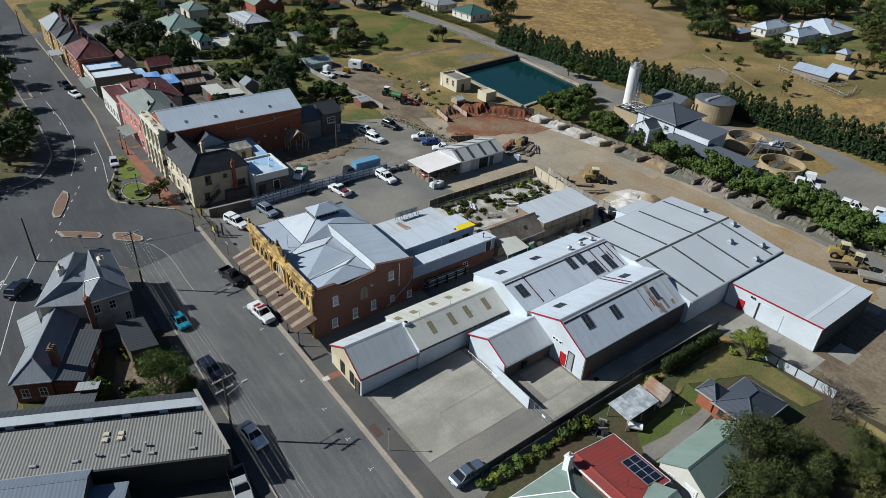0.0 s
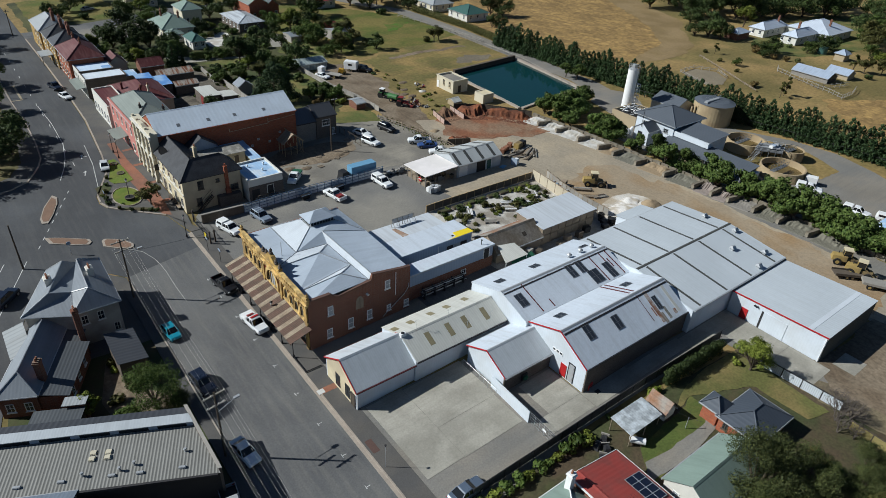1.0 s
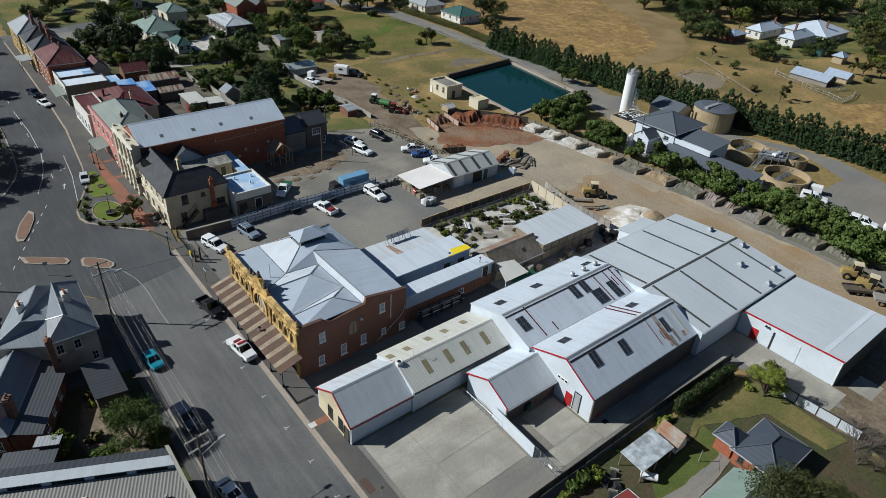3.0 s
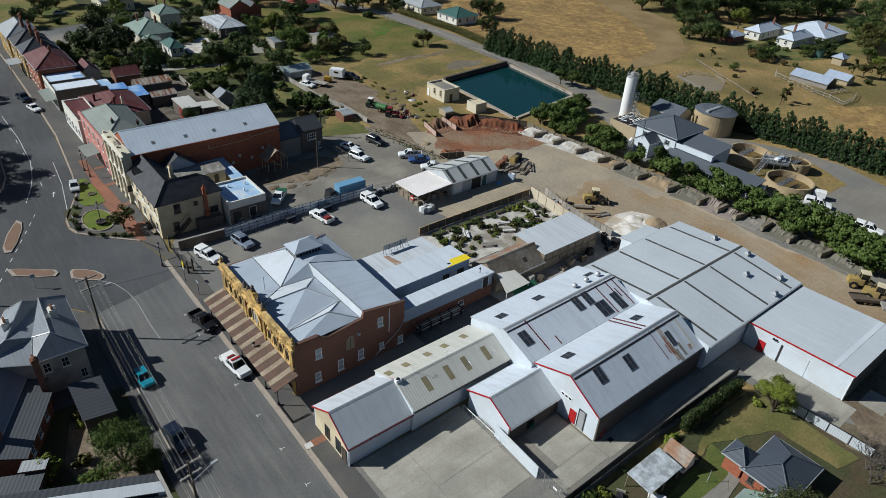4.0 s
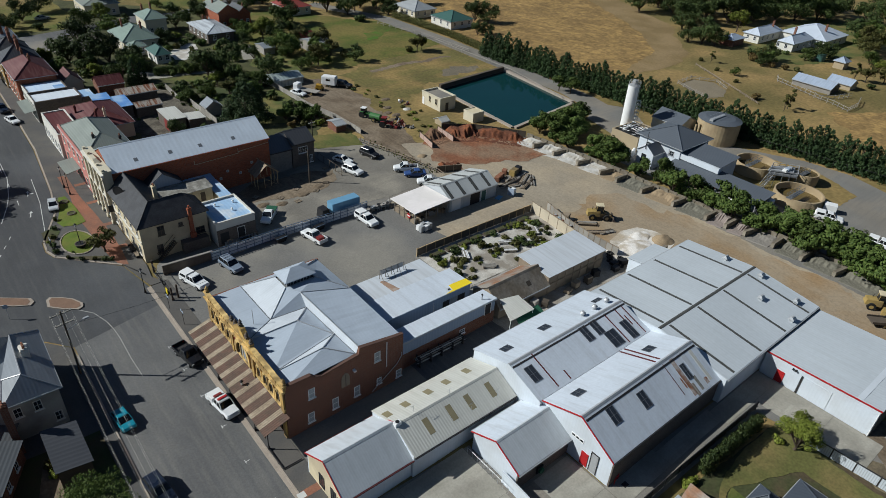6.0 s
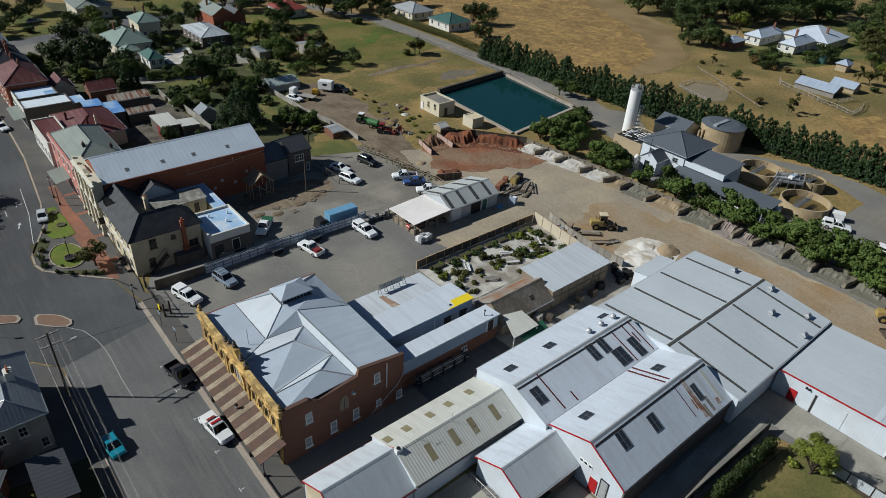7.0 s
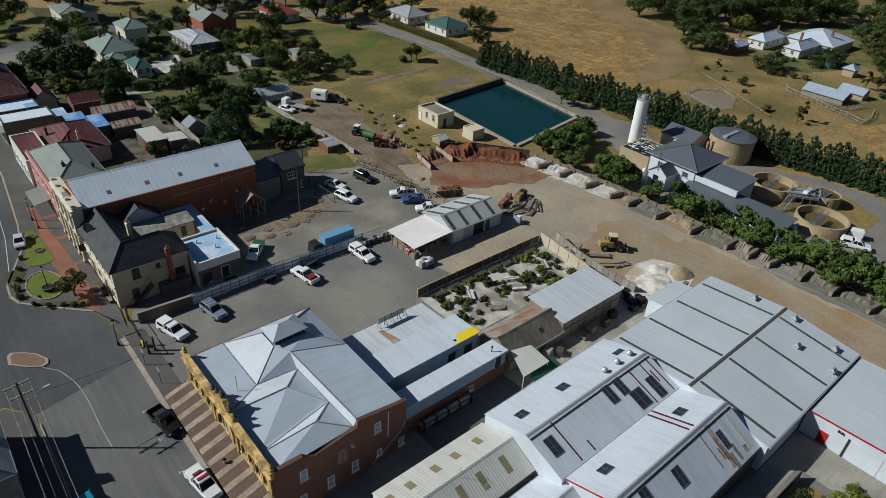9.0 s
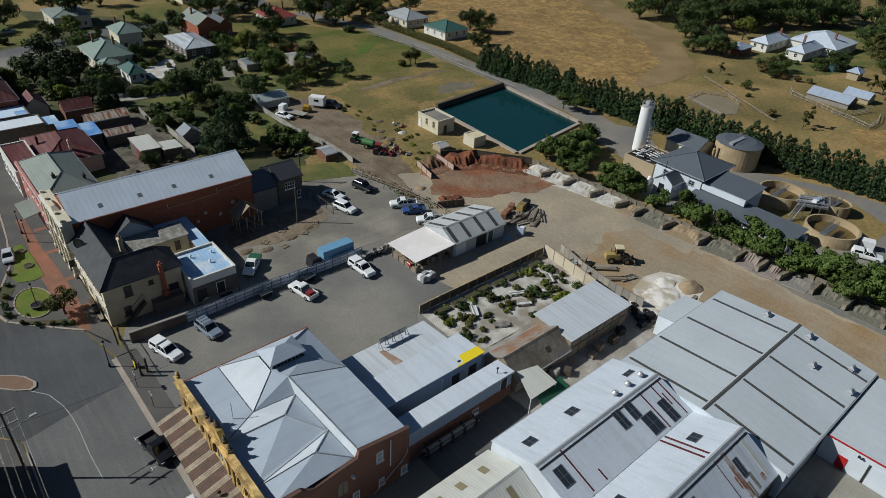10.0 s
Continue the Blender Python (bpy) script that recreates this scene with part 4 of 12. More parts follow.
class Gable:
    """A gabled building in world axes. Its ridge runs along x or y; heights are above sea level of the plan."""

    def __init__(self, name, label, category, x0, y0, x1, y1, eave, ridge, axis="x", roofs=None, walls=None, over=0.25, end_over=0.15,
                 mid=None, eaves=None, trim=None, gutter=None, zb=None, ends=(True, True), sides=(True, True), cap=None, group="", trim_ends=(True, True)):
        PLOTS.append((x0, y0, x1, y1))
        zb = min(gz(x0), gz(x1)) if zb is None else zb
        self.t = thing(name, label, category, x0, y0, zb, group=group)
        self.x0, self.y0, self.zb, self.axis = x0, y0, zb, axis
        L, W = (x1 - x0, y1 - y0) if axis == "x" else (y1 - y0, x1 - x0)
        mid = W / 2 if mid is None else mid
        e0, e1 = (eave - zb, eave - zb) if eaves is None else (eaves[0] - zb, eaves[1] - zb)
        r = ridge - zb
        self.L, self.W, self.mid, self.e0, self.e1, self.r = L, W, mid, e0, e1, r
        roofs = roofs or (WHITE_ROOF, WHITE_ROOF)
        walls = walls or (WHITE_WALL,) * 4
        P = self.P
        th = 0.18
        # long walls, then end walls
        if sides[0]:
            s = Shape()
            s.hexa([P(0, 0, 0), P(L, 0, 0), P(L, th, 0), P(0, th, 0)], [P(0, 0, e0), P(L, 0, e0), P(L, th, e0), P(0, th, e0)])
            part("wall", s, walls[0], self.t)
        if sides[1]:
            s = Shape()
            s.hexa([P(0, W - th, 0), P(L, W - th, 0), P(L, W, 0), P(0, W, 0)], [P(0, W - th, e1), P(L, W - th, e1), P(L, W, e1), P(0, W, e1)])
            part("wall", s, walls[1], self.t)
        for k, (u0, u1) in enumerate(((0, th), (L - th, L))):
            if ends[k]:
                prof = [(th + 0.002, 0), (W - th - 0.002, 0), (W - th - 0.002, e1), (mid, r - 0.05), (th + 0.002, e0)]
                s = Shape()
                s.hexa([P(u0, v, z) for v, z in prof], [P(u1, v, z) for v, z in prof])
                part("wall", s, walls[2 + k], self.t)
        # roof slopes
        k0, k1 = (r - e0) / mid, (r - e1) / (W - mid)
        a, b = -end_over, L + end_over
        s = Shape()
        s.sheet([P(a, -over, e0 - over * k0 + 0.1), P(b, -over, e0 - over * k0 + 0.1), P(b, mid, r + 0.1), P(a, mid, r + 0.1)])
        part("roof_slope", s, roofs[0], self.t)
        s = Shape()
        s.sheet([P(a, mid, r + 0.1), P(b, mid, r + 0.1), P(b, W + over, e1 - over * k1 + 0.1), P(a, W + over, e1 - over * k1 + 0.1)])
        part("roof_slope", s, roofs[1], self.t)
        s = Shape()
        s.sheet([P(a, mid - 0.22, r + 0.13 - 0.22 * k0), P(b, mid - 0.22, r + 0.13 - 0.22 * k0), P(b, mid, r + 0.16), P(a, mid, r + 0.16)], 0.03)
        s.sheet([P(a, mid, r + 0.16), P(b, mid, r + 0.16), P(b, mid + 0.22, r + 0.13 - 0.22 * k1), P(a, mid + 0.22, r + 0.13 - 0.22 * k1)], 0.03)
        part("ridge_cap", s, cap or roofs[0], self.t)
        for v, e, kk, sg in ((-over, e0, k0, -1), (W + over, e1, k1, 1)):
            z = e - over * kk
            s = Shape()
            s.hexa([P(a, v, z - 0.12), P(b, v, z - 0.12), P(b, v + sg * 0.14, z - 0.12), P(a, v + sg * 0.14, z - 0.12)],
                   [P(a, v, z + 0.05), P(b, v, z + 0.05), P(b, v + sg * 0.14, z + 0.05), P(a, v + sg * 0.14, z + 0.05)])
            part("gutter", s, gutter or ZINC_TRIM, self.t)
        if trim:
            for k, u in enumerate((a, b)):
                if ends[k] and trim_ends[k]:
                    for va, za, vb, zv in ((-over, e0 - over * k0, mid, r), (mid, r, W + over, e1 - over * k1)):
                        s = Shape()
                        u2 = u - 0.06 if k == 0 else u + 0.06
                        s.hexa([P(u, va, za - 0.04), P(u2, va, za - 0.04), P(u2, vb, zv - 0.04), P(u, vb, zv - 0.04)],
                               [P(u, va, za + 0.14), P(u2, va, za + 0.14), P(u2, vb, zv + 0.14), P(u, vb, zv + 0.14)])
                        part("barge_board", s, trim, self.t)

    def P(self, u, v, z):
        return (u, v, z) if self.axis == "x" else (v, u, z)

    def top(self, v):
        return self.r - (self.mid - v) * (self.r - self.e0) / self.mid if v < self.mid else self.r - (v - self.mid) * (self.r - self.e1) / (self.W - self.mid)

    def patch(self, name, u0, u1, v0, v1, material, lift=0.13, thick=0.05, label="", frame=None):
        """Something flat that lies on the slope: a skylight, a flashing, a painted sheet."""
        s = Shape()
        s.sheet([self.P(u0, v0, self.top(v0) + lift), self.P(u1, v0, self.top(v0) + lift), self.P(u1, v1, self.top(v1) + lift), self.P(u0, v1, self.top(v1) + lift)], thick)
        ob = part(name, s, material, self.t, label)
        if frame:
            s, e = Shape(), 0.07
            l2 = lift + 0.04
            for a0, a1, b0, b1 in ((u0 - e, u0, v0 - e, v1 + e), (u1, u1 + e, v0 - e, v1 + e), (u0, u1, v0 - e, v0), (u0, u1, v1, v1 + e), ((u0 + u1) / 2 - 0.03, (u0 + u1) / 2 + 0.03, v0, v1), (u0, u1, (v0 + v1) / 2 - 0.03, (v0 + v1) / 2 + 0.03)):
                s.sheet([self.P(a0, b0, self.top(b0) + l2), self.P(a1, b0, self.top(b0) + l2), self.P(a1, b1, self.top(b1) + l2), self.P(a0, b1, self.top(b1) + l2)], 0.06)
            part("skylight_frame", s, frame, ob)
        return ob


def hip_roof(s, x0, y0, x1, y1, e, r, over=0.4, run=None, thick=0.15):
    """A hipped roof over a rectangle, as one shell; returns the ridge's ends."""
    x0, y0, x1, y1 = x0 - over, y0 - over, x1 + over, y1 + over
    w, d = x1 - x0, y1 - y0
    if w >= d:
        k = d / 2 if run is None else run
        a, b = (x0 + k, (y0 + y1) / 2, r), (x1 - k, (y0 + y1) / 2, r)
    else:
        k = w / 2 if run is None else run
        a, b = ((x0 + x1) / 2, y0 + k, r), ((x0 + x1) / 2, y1 - k, r)
    c = [(x0, y0, e), (x1, y0, e), (x1, y1, e), (x0, y1, e)]
    low = [(x, y, z - thick) for x, y, z in c]
    if w >= d:
        s.face(c[0], c[1], b, a).face(c[2], c[3], a, b).face(c[1], c[2], b).face(c[3], c[0], a)
    else:
        s.face(c[1], c[2], b, a).face(c[3], c[0], a, b).face(c[0], c[1], a).face(c[2], c[3], b)
    for i in range(4):
        j = (i + 1) % 4
        s.face(low[i], low[j], c[j], c[i])
    s.face(*low[::-1])
    return a, b, c


def hip_house(name, label, category, x0, y0, x1, y1, eave, ridge, roof, wall, zb=None, over=0.4, run=None, caps=None, gutter=None, walls=None, group=""):
    """A hipped building: four walls, roof, hip cappings and gutter. Returns the thing; parts use local metres from its corner."""
    PLOTS.append((x0, y0, x1, y1))
    zb = min(gz(x0), gz(x1)) if zb is None else zb
    t = thing(name, label, category, x0, y0, zb, group=group)
    w, d, e, r, th = x1 - x0, y1 - y0, eave - zb, ridge - zb, 0.22
    walls = walls or (wall,) * 4
    for k, b in enumerate(((0, 0, w, th), (0, d - th, w, d), (0, th, th, d - th), (w - th, th, w, d - th))):
        part("wall", Shape().box(b[0], b[1], 0, b[2], b[3], e), walls[k], t)
    s = Shape()
    a, b, c = hip_roof(s, 0, 0, w, d, e, r, over, run)
    ro = part("roof", s, roof, t)
    order = ((c[0], a), (c[3], a), (c[1], b), (c[2], b)) if w >= d else ((c[0], a), (c[1], a), (c[2], b), (c[3], b))
    for p, q in order + ((a, b),):
        if (Vector(p) - Vector(q)).length > 0.05:
            part("hip_capping", Shape().tube((p[0], p[1], p[2] + 0.03), (q[0], q[1], q[2] + 0.03), 0.09, 5), caps or roof, ro)
    s = Shape()
    for p, q in zip(c, c[1:] + c[:1]):
        s.tube((p[0], p[1], p[2] - 0.06), (q[0], q[1], q[2] - 0.06), 0.09, 5)
    part("gutter", s, gutter or ZINC_TRIM, t)
    return t


def chimney(parent, x, y, z0, z1, w=0.7, d=0.9, material=None, pots=2):
    s = Shape().box(x - w / 2, y - d / 2, z0, x + w / 2, y + d / 2, z1 - 0.35)
    s.box(x - w / 2 - 0.08, y - d / 2 - 0.08, z1 - 0.35, x + w / 2 + 0.08, y + d / 2 + 0.08, z1 - 0.18)
    s.box(x - w / 2, y - d / 2, z1 - 0.18, x + w / 2, y + d / 2, z1)
    ob = part("chimney", s, material or BRICK, parent, "brick chimney")
    for i in range(pots):
        s = Shape().cone(x, y + (i - (pots - 1) / 2) * 0.35, z1, z1 + 0.4, 0.14, 0.11, 8)
        part("chimney_pot", s, TERRACOTTA, ob)
    return ob


def flat_block(name, label, category, x0, y0, x1, y1, top, wall, roof, parapet=0.3, zb=None, slope=(0, 0), group=""):
    """A flat-roofed block with a low parapet."""
    PLOTS.append((x0, y0, x1, y1))
    zb = min(gz(x0), gz(x1)) if zb is None else zb
    t = thing(name, label, category, x0, y0, zb, group=group)
    w, d, h, th = x1 - x0, y1 - y0, top - zb, 0.22
    for b in ((0, 0, w, th), (0, d - th, w, d), (0, th, th, d - th), (w - th, th, w, d - th)):
        part("wall", Shape().box(b[0], b[1], 0, b[2], b[3], h), wall, t)
    z = h - parapet
    s = Shape().sheet([(th, th, z), (w - th, th, z + slope[0]), (w - th, d - th, z + slope[0] + slope[1]), (th, d - th, z + slope[1])], 0.12)
    part("roof", s, roof, t)
    s = Shape().box(-0.05, -0.05, h, w + 0.05, th + 0.03, h + 0.06).box(-0.05, d - th - 0.03, h, w + 0.05, d + 0.05, h + 0.06)
    s.box(-0.05, th + 0.03, h, th + 0.03, d - th - 0.03, h + 0.06).box(w - th - 0.03, th + 0.03, h, w + 0.05, d - th - 0.03, h + 0.06)
    part("coping", s, wall, t)
    return t


def skillion(name, label, category, x0, y0, x1, y1, z_sw, z_se, z_ne, z_nw, roof, wall, zb=None, over=0.2, walls=True, group=""):
    """A shed under one sloping sheet, with the roof's height at each corner."""
    PLOTS.append((x0, y0, x1, y1))
    zb = min(gz(x0), gz(x1)) if zb is None else zb
    t = thing(name, label, category, x0, y0, zb, group=group)
    w, d, th = x1 - x0, y1 - y0, 0.15
    zs = [z - zb for z in (z_sw, z_se, z_ne, z_nw)]
    if walls:
        c = [(0, 0), (w, 0), (w, d), (0, d)]
        inset = [(th, th), (w - th, th), (w - th, d - th), (th, d - th)]
        for i in range(4):
            j = (i + 1) % 4
            s = Shape().hexa([(*c[i], 0), (*c[j], 0), (*inset[j], 0), (*inset[i], 0)],
                             [(*c[i], zs[i] - 0.1), (*c[j], zs[j] - 0.1), (*inset[j], zs[j] - 0.1), (*inset[i], zs[i] - 0.1)])
            part("wall", s, wall, t)
    o = over
    s = Shape().sheet([(-o, -o, zs[0]), (w + o, -o, zs[1]), (w + o, d + o, zs[2]), (-o, d + o, zs[3])], 0.08)
    part("roof", s, roof, t)
    return t


# ---------------------------------------------------------------- the white sheds
A = Gable("front_shed", "white gabled shed with grey zinc roof and red trim", "shed", 29.8, 51.9, 38.5, 59.4, 3.3, 5.6, "x",
          (SHED_ROOF, WHITE_ROOF_B), (WHITE_WALL, WHITE_WALL, CREAM_WALL, WHITE_WALL_Y), trim=RED_TRIM, gutter=MAROON_TRIM, zb=0.05)
for v in (1.6, 4.0):
    window(A.t, 0, v + 0.5, 0.6, 1.1, 2.0, "-x", DARK_TRIM, GLASS, bars=(1, 0), sill=False)
door(A.t, 0, 0.75, 0.12, 0.9, 2.1, "-x", TIMBER_DARK, DARK_TRIM)
part("downpipe", Shape().tube((0.1, -0.1, 0.1), (0.1, -0.1, 3.1), 0.05), WHITE_PAINT, A.t)
ac = thing("air_conditioner", "white box air conditioner on the shed roof end", "air conditioner", 38.9, 55.2, 5.15)
part("casing", Shape().box(-0.4, -0.3, 0, 0.4, 0.3, 0.8), WHITE_PAINT, ac, bevel=0.03)
part("fan_grille", Shape().cone(0, 0, 0.8, 0.84, 0.24, 0.24, 14), BLACK_METAL, ac)

R2 = Gable("long_shed", "low white shed with weathered cream roof and tan skylights", "shed", 38.55, 51.6, 54.2, 59.6, 3.9, 5.55, "x",
           (CREAM_ROOF, CREAM_ROOF), (WHITE_WALL, WHITE_WALL, WHITE_WALL_Y, WHITE_WALL_Y), gutter=DARK_TRIM, zb=0.3, end_over=0.0, mid=3.6)
for x in (42.0, 45.4, 48.2, 51.6):
    R2.patch("skylight", x - 38.55 - 0.4, x - 38.55 + 0.4, 0.9, 2.7, SKYLIGHT_TAN, lift=0.115)
for x in (39.3, 41.9, 45.3, 48.1, 51.4):
    R2.patch("skylight", x - 38.55 - 0.45, x - 38.55 + 0.45, 5.5, 6.7, SKYLIGHT_TAN, lift=0.115)
for x, y, z in ((41.2, 55.3, 5.6), (47.5, 52.3, 4.7), (51.6, 52.2, 4.6), (46.2, 54.9, 5.5)):
    an = thing("antenna", "thin bent metal roof antenna", "antenna", x, y, z)
    part("mast", Shape().tube((0, 0, 0), (0, 0, 1.3), 0.02), ZINC_TRIM, an)
    part("boom", Shape().tube((-0.4, 0, 1.25), (0.5, 0.1, 1.3), 0.015), ZINC_TRIM, an)
    part("element", Shape().tube((0.3, -0.3, 1.29), (0.3, 0.3, 1.29), 0.012), ZINC_TRIM, an)

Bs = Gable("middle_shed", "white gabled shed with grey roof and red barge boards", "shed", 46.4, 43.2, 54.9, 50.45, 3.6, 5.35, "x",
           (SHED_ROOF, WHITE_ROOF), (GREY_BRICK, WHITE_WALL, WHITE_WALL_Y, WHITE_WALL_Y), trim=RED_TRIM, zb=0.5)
fan = thing("wall_fan", "round green and black wall extractor fan", "fan", 49.8, 43.1, 2.0)
part("housing", Shape().box(-0.5, -0.25, -0.5, 0.5, 0, 0.5), BLACK_METAL, fan, bevel=0.05)
part("duct", Shape().tube((0, -0.5, 0), (0, -0.25, 0), 0.38, 12), GREEN_NET, fan)
for i in range(9):
    x = 46.3
    y = 50.2 - i * 0.85
    part("post", Shape().tube((x - 46.4 - 0.9, y - 43.2, 0.1), (x - 46.4 - 0.9, y - 43.2, 1.3), 0.025), ZINC_TRIM, Bs.t)
part("handrail", Shape().tube((-1.0, 0.2, 1.3), (-1.0, 7.0, 1.3), 0.03), ZINC_TRIM, Bs.t)

C1 = Gable("north_factory_bay", "white factory bay with patched roof and dark skylights", "factory", 54.3, 47.85, 76.2, 59.5, 5.3, 7.5, "x",
           (WHITE_ROOF, WHITE_ROOF), (WHITE_WALL, WHITE_WALL, WHITE_WALL_Y, WHITE_WALL_Y), mid=5.45, eaves=(5.7, 5.5), over=0.0, end_over=0.1, cap=ZINC_TRIM, sides=(True, True))
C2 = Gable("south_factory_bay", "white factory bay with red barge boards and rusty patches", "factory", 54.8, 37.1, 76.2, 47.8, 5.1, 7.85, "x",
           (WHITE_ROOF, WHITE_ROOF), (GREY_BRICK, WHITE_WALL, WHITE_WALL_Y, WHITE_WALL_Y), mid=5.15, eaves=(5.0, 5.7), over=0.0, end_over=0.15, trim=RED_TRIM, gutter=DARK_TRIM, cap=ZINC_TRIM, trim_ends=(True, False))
SKY_FRAME = mat("grimy_skylight_frame", (0.1, 0.107, 0.12), 0.6, var=0.25, scale=0.8, fine=5)
for bay, items in ((C1, ((56.1, 50.9, 1.25, 2.0), (67.1, 51.75, 1.15, 2.1), (69.2, 51.8, 1.15, 2.0), (70.3, 49.5, 1.9, 2.2), (73.5, 49.5, 1.25, 2.6), (56.8, 56.3, 1.4, 1.0), (63.9, 56.3, 1.5, 1.0), (74.4, 56.0, 1.5, 0.6))),
                   (C2, ((58.3, 45.6, 1.5, 1.0), (71.7, 45.2, 1.5, 1.0), (58.5, 40.6, 1.15, 1.7), (63.7, 40.1, 1.15, 1.7), (72.15, 39.9, 0.75, 1.7)))):
    for x, y, a, b in items:
        bay.patch("skylight", x - bay.x0 - a / 2, x - bay.x0 + a / 2, y - bay.y0 - b / 2, y - bay.y0 + b / 2, SKYLIGHT, frame=SKY_FRAME, label="grimy barred skylight")
for x, v0, v1 in ((57.85, 0.3, 5.2), (71.85, 0.2, 5.0), (74.0, 1.5, 5.0), (75.4, 0.2, 5.0), (74.6, 1.9, 3.5), (60.1, 0.3, 1.6)):
    C1.patch("flashing", x - 54.3 - 0.1, x - 54.3 + 0.1, v0, v1, MAROON_TRIM, lift=0.12)
for x, v0, v1 in ((69.2, 5.6, 10.6), (70.1, 5.6, 10.6)):
    C2.patch("flashing", x - 54.8 - 0.15, x - 54.8 + 0.15, v0, v1, MAROON_TRIM, lift=0.12)
RUST_STAIN = mat("rust_run_on_white_sheet", (0.4, 0.37, 0.34), 0.65, var=0.25, scale=0.8, fine=5, second=(0.24, 0.11, 0.06), amount=0.5, second_scale=1.1, streak=("y", (0.2, 0.1, 0.06), 0.6), grain=0.6)
for x, w_, v0, v1, m in ((69.55, 0.05, 1.0, 4.8, MAROON_TRIM), (71.2, 0.35, 0.3, 4.8, RUST_STAIN), (71.7, 0.28, 0.05, 1.5, RUST_ROOF), (70.6, 0.12, 1.4, 2.6, RUST_STAIN), (73.4, 0.4, 0.1, 4.9, WHITE_ROOF_B), (74.9, 0.3, 0.6, 4.7, CREAM_ROOF), (74.2, 0.3, 0.5, 1.2, RUST_STAIN), (72.75, 0.25, 0.3, 2.0, STAINED_ROOF)):
    C2.patch("patched_sheet", x - 54.8 - w_, x - 54.8 + w_, v0, v1, m, lift=0.12, label="rusted replacement roof sheet")
for bay, v in ((C1, 5.0), (C2, 4.7)):
    s = Shape().sheet([bay.P(0, v - 0.25, bay.top(v - 0.25) + 0.14), bay.P(bay.L, v - 0.25, bay.top(v - 0.25) + 0.14), bay.P(bay.L, v - 0.05, bay.top(v) + 0.15), bay.P(0, v - 0.05, bay.top(v) + 0.15)], 0.05)
    part("ridge_gutter", s, DARK_TRIM, bay.t)
for x in (69.4, 71.9, 74.5):
    wv = thing("roof_ventilator", "silver whirling roof ventilator", "ventilator", x, 54.5, 7.15)
    part("neck", Shape().cone(0, 0, 0, 0.4, 0.22, 0.22, 12), ZINC_TRIM, wv)
    part("turbine", Shape().cone(0, 0, 0.4, 0.62, 0.3, 0.42, 14).cone(0, 0, 0.62, 0.86, 0.42, 0.2, 14), ZINC_TRIM, wv, smooth=False)
door(C2.t, 0, 3.7, 0.2, 0.8, 1.9, "-x", RED_TRIM, RED_TRIM, "red steel door")
door(C2.t, 0, 2.4, 0.2, 0.9, 2.9, "-x", ZINC_TRIM, DARK_TRIM, "tall grey sliding door")
for v in (4.5, 5.1, 5.7):
    window(C2.t, 0, v, 3.2, 0.55, 0.5, "-x", WHITE_PAINT, GLASS, sill=False, bars=(0, 0))
barrier = thing("red_barrier", "red painted steel pipe barrier", "barrier", 55.6, 36.9)
for a, b in (((0, 0, 0), (0, 0, 1.1)), ((0.9, 0.2, 0), (0.9, 0.2, 1.1)), ((0, 0, 1.1), (0.9, 0.2, 1.1)), ((0, 0, 0.5), (0.9, 0.2, 1.0))):
    part("bar", Shape().tube(a, b, 0.05, 6), RED_TRIM, barrier)

D = Gable("great_shed", "very large shed with low zinc roof and dark strip skylights", "factory", 76.3, 36.4, 102.0, 58.3, 5.6, 6.8, "x",
          (BIG_ROOF, BIG_ROOF), (WHITE_WALL, WHITE_WALL, WHITE_WALL_Y, WHITE_WALL_Y), mid=10.4, eaves=(5.6, 5.8), over=0.15, end_over=0.0, cap=DARK_STRIP)
for i, x in enumerate((78.2, 85.1, 92.0, 99.1)):
    D.patch("strip_skylight", x - 76.3 - 0.22, x - 76.3 + 0.22, 0.1, 10.0, DARK_STRIP, lift=0.115, label="dark strip skylight")
    D.patch("strip_skylight", x - 76.3 - 0.22 - 0.3, x - 76.3 + 0.22 - 0.3, 10.8, 21.7, DARK_STRIP, lift=0.115, label="dark strip skylight")
for x, y in ((100.5, 50.9), (100.4, 44.9), (95.2, 42.1), (99.4, 38.7), (94.9, 37.1)):
    rv = thing("roof_vent", "small white box vent on the shed roof", "vent", x, y, D.zb + D.top(y - D.y0) + 0.1, group="vents on the great shed")
    part("upstand", Shape().box(-0.28, -0.28, -0.15, 0.28, 0.28, 0.35), ZINC_TRIM, rv)
    part("cowl", Shape().hexa([(-0.5, -0.45, 0.4), (0.5, -0.45, 0.4), (0.5, 0.45, 0.4), (-0.5, 0.45, 0.4)], [(-0.35, -0.1, 0.8), (0.35, -0.1, 0.8), (0.35, 0.1, 0.8), (-0.35, 0.1, 0.8)]), ZINC_TRIM, rv)
lean = skillion("lean_to", "low zinc lean-to against the great shed", "shed", 90.0, 58.5, 97, 61.5, 5.6, 5.6, 5.1, 5.1, BIG_ROOF, WHITE_WALL)

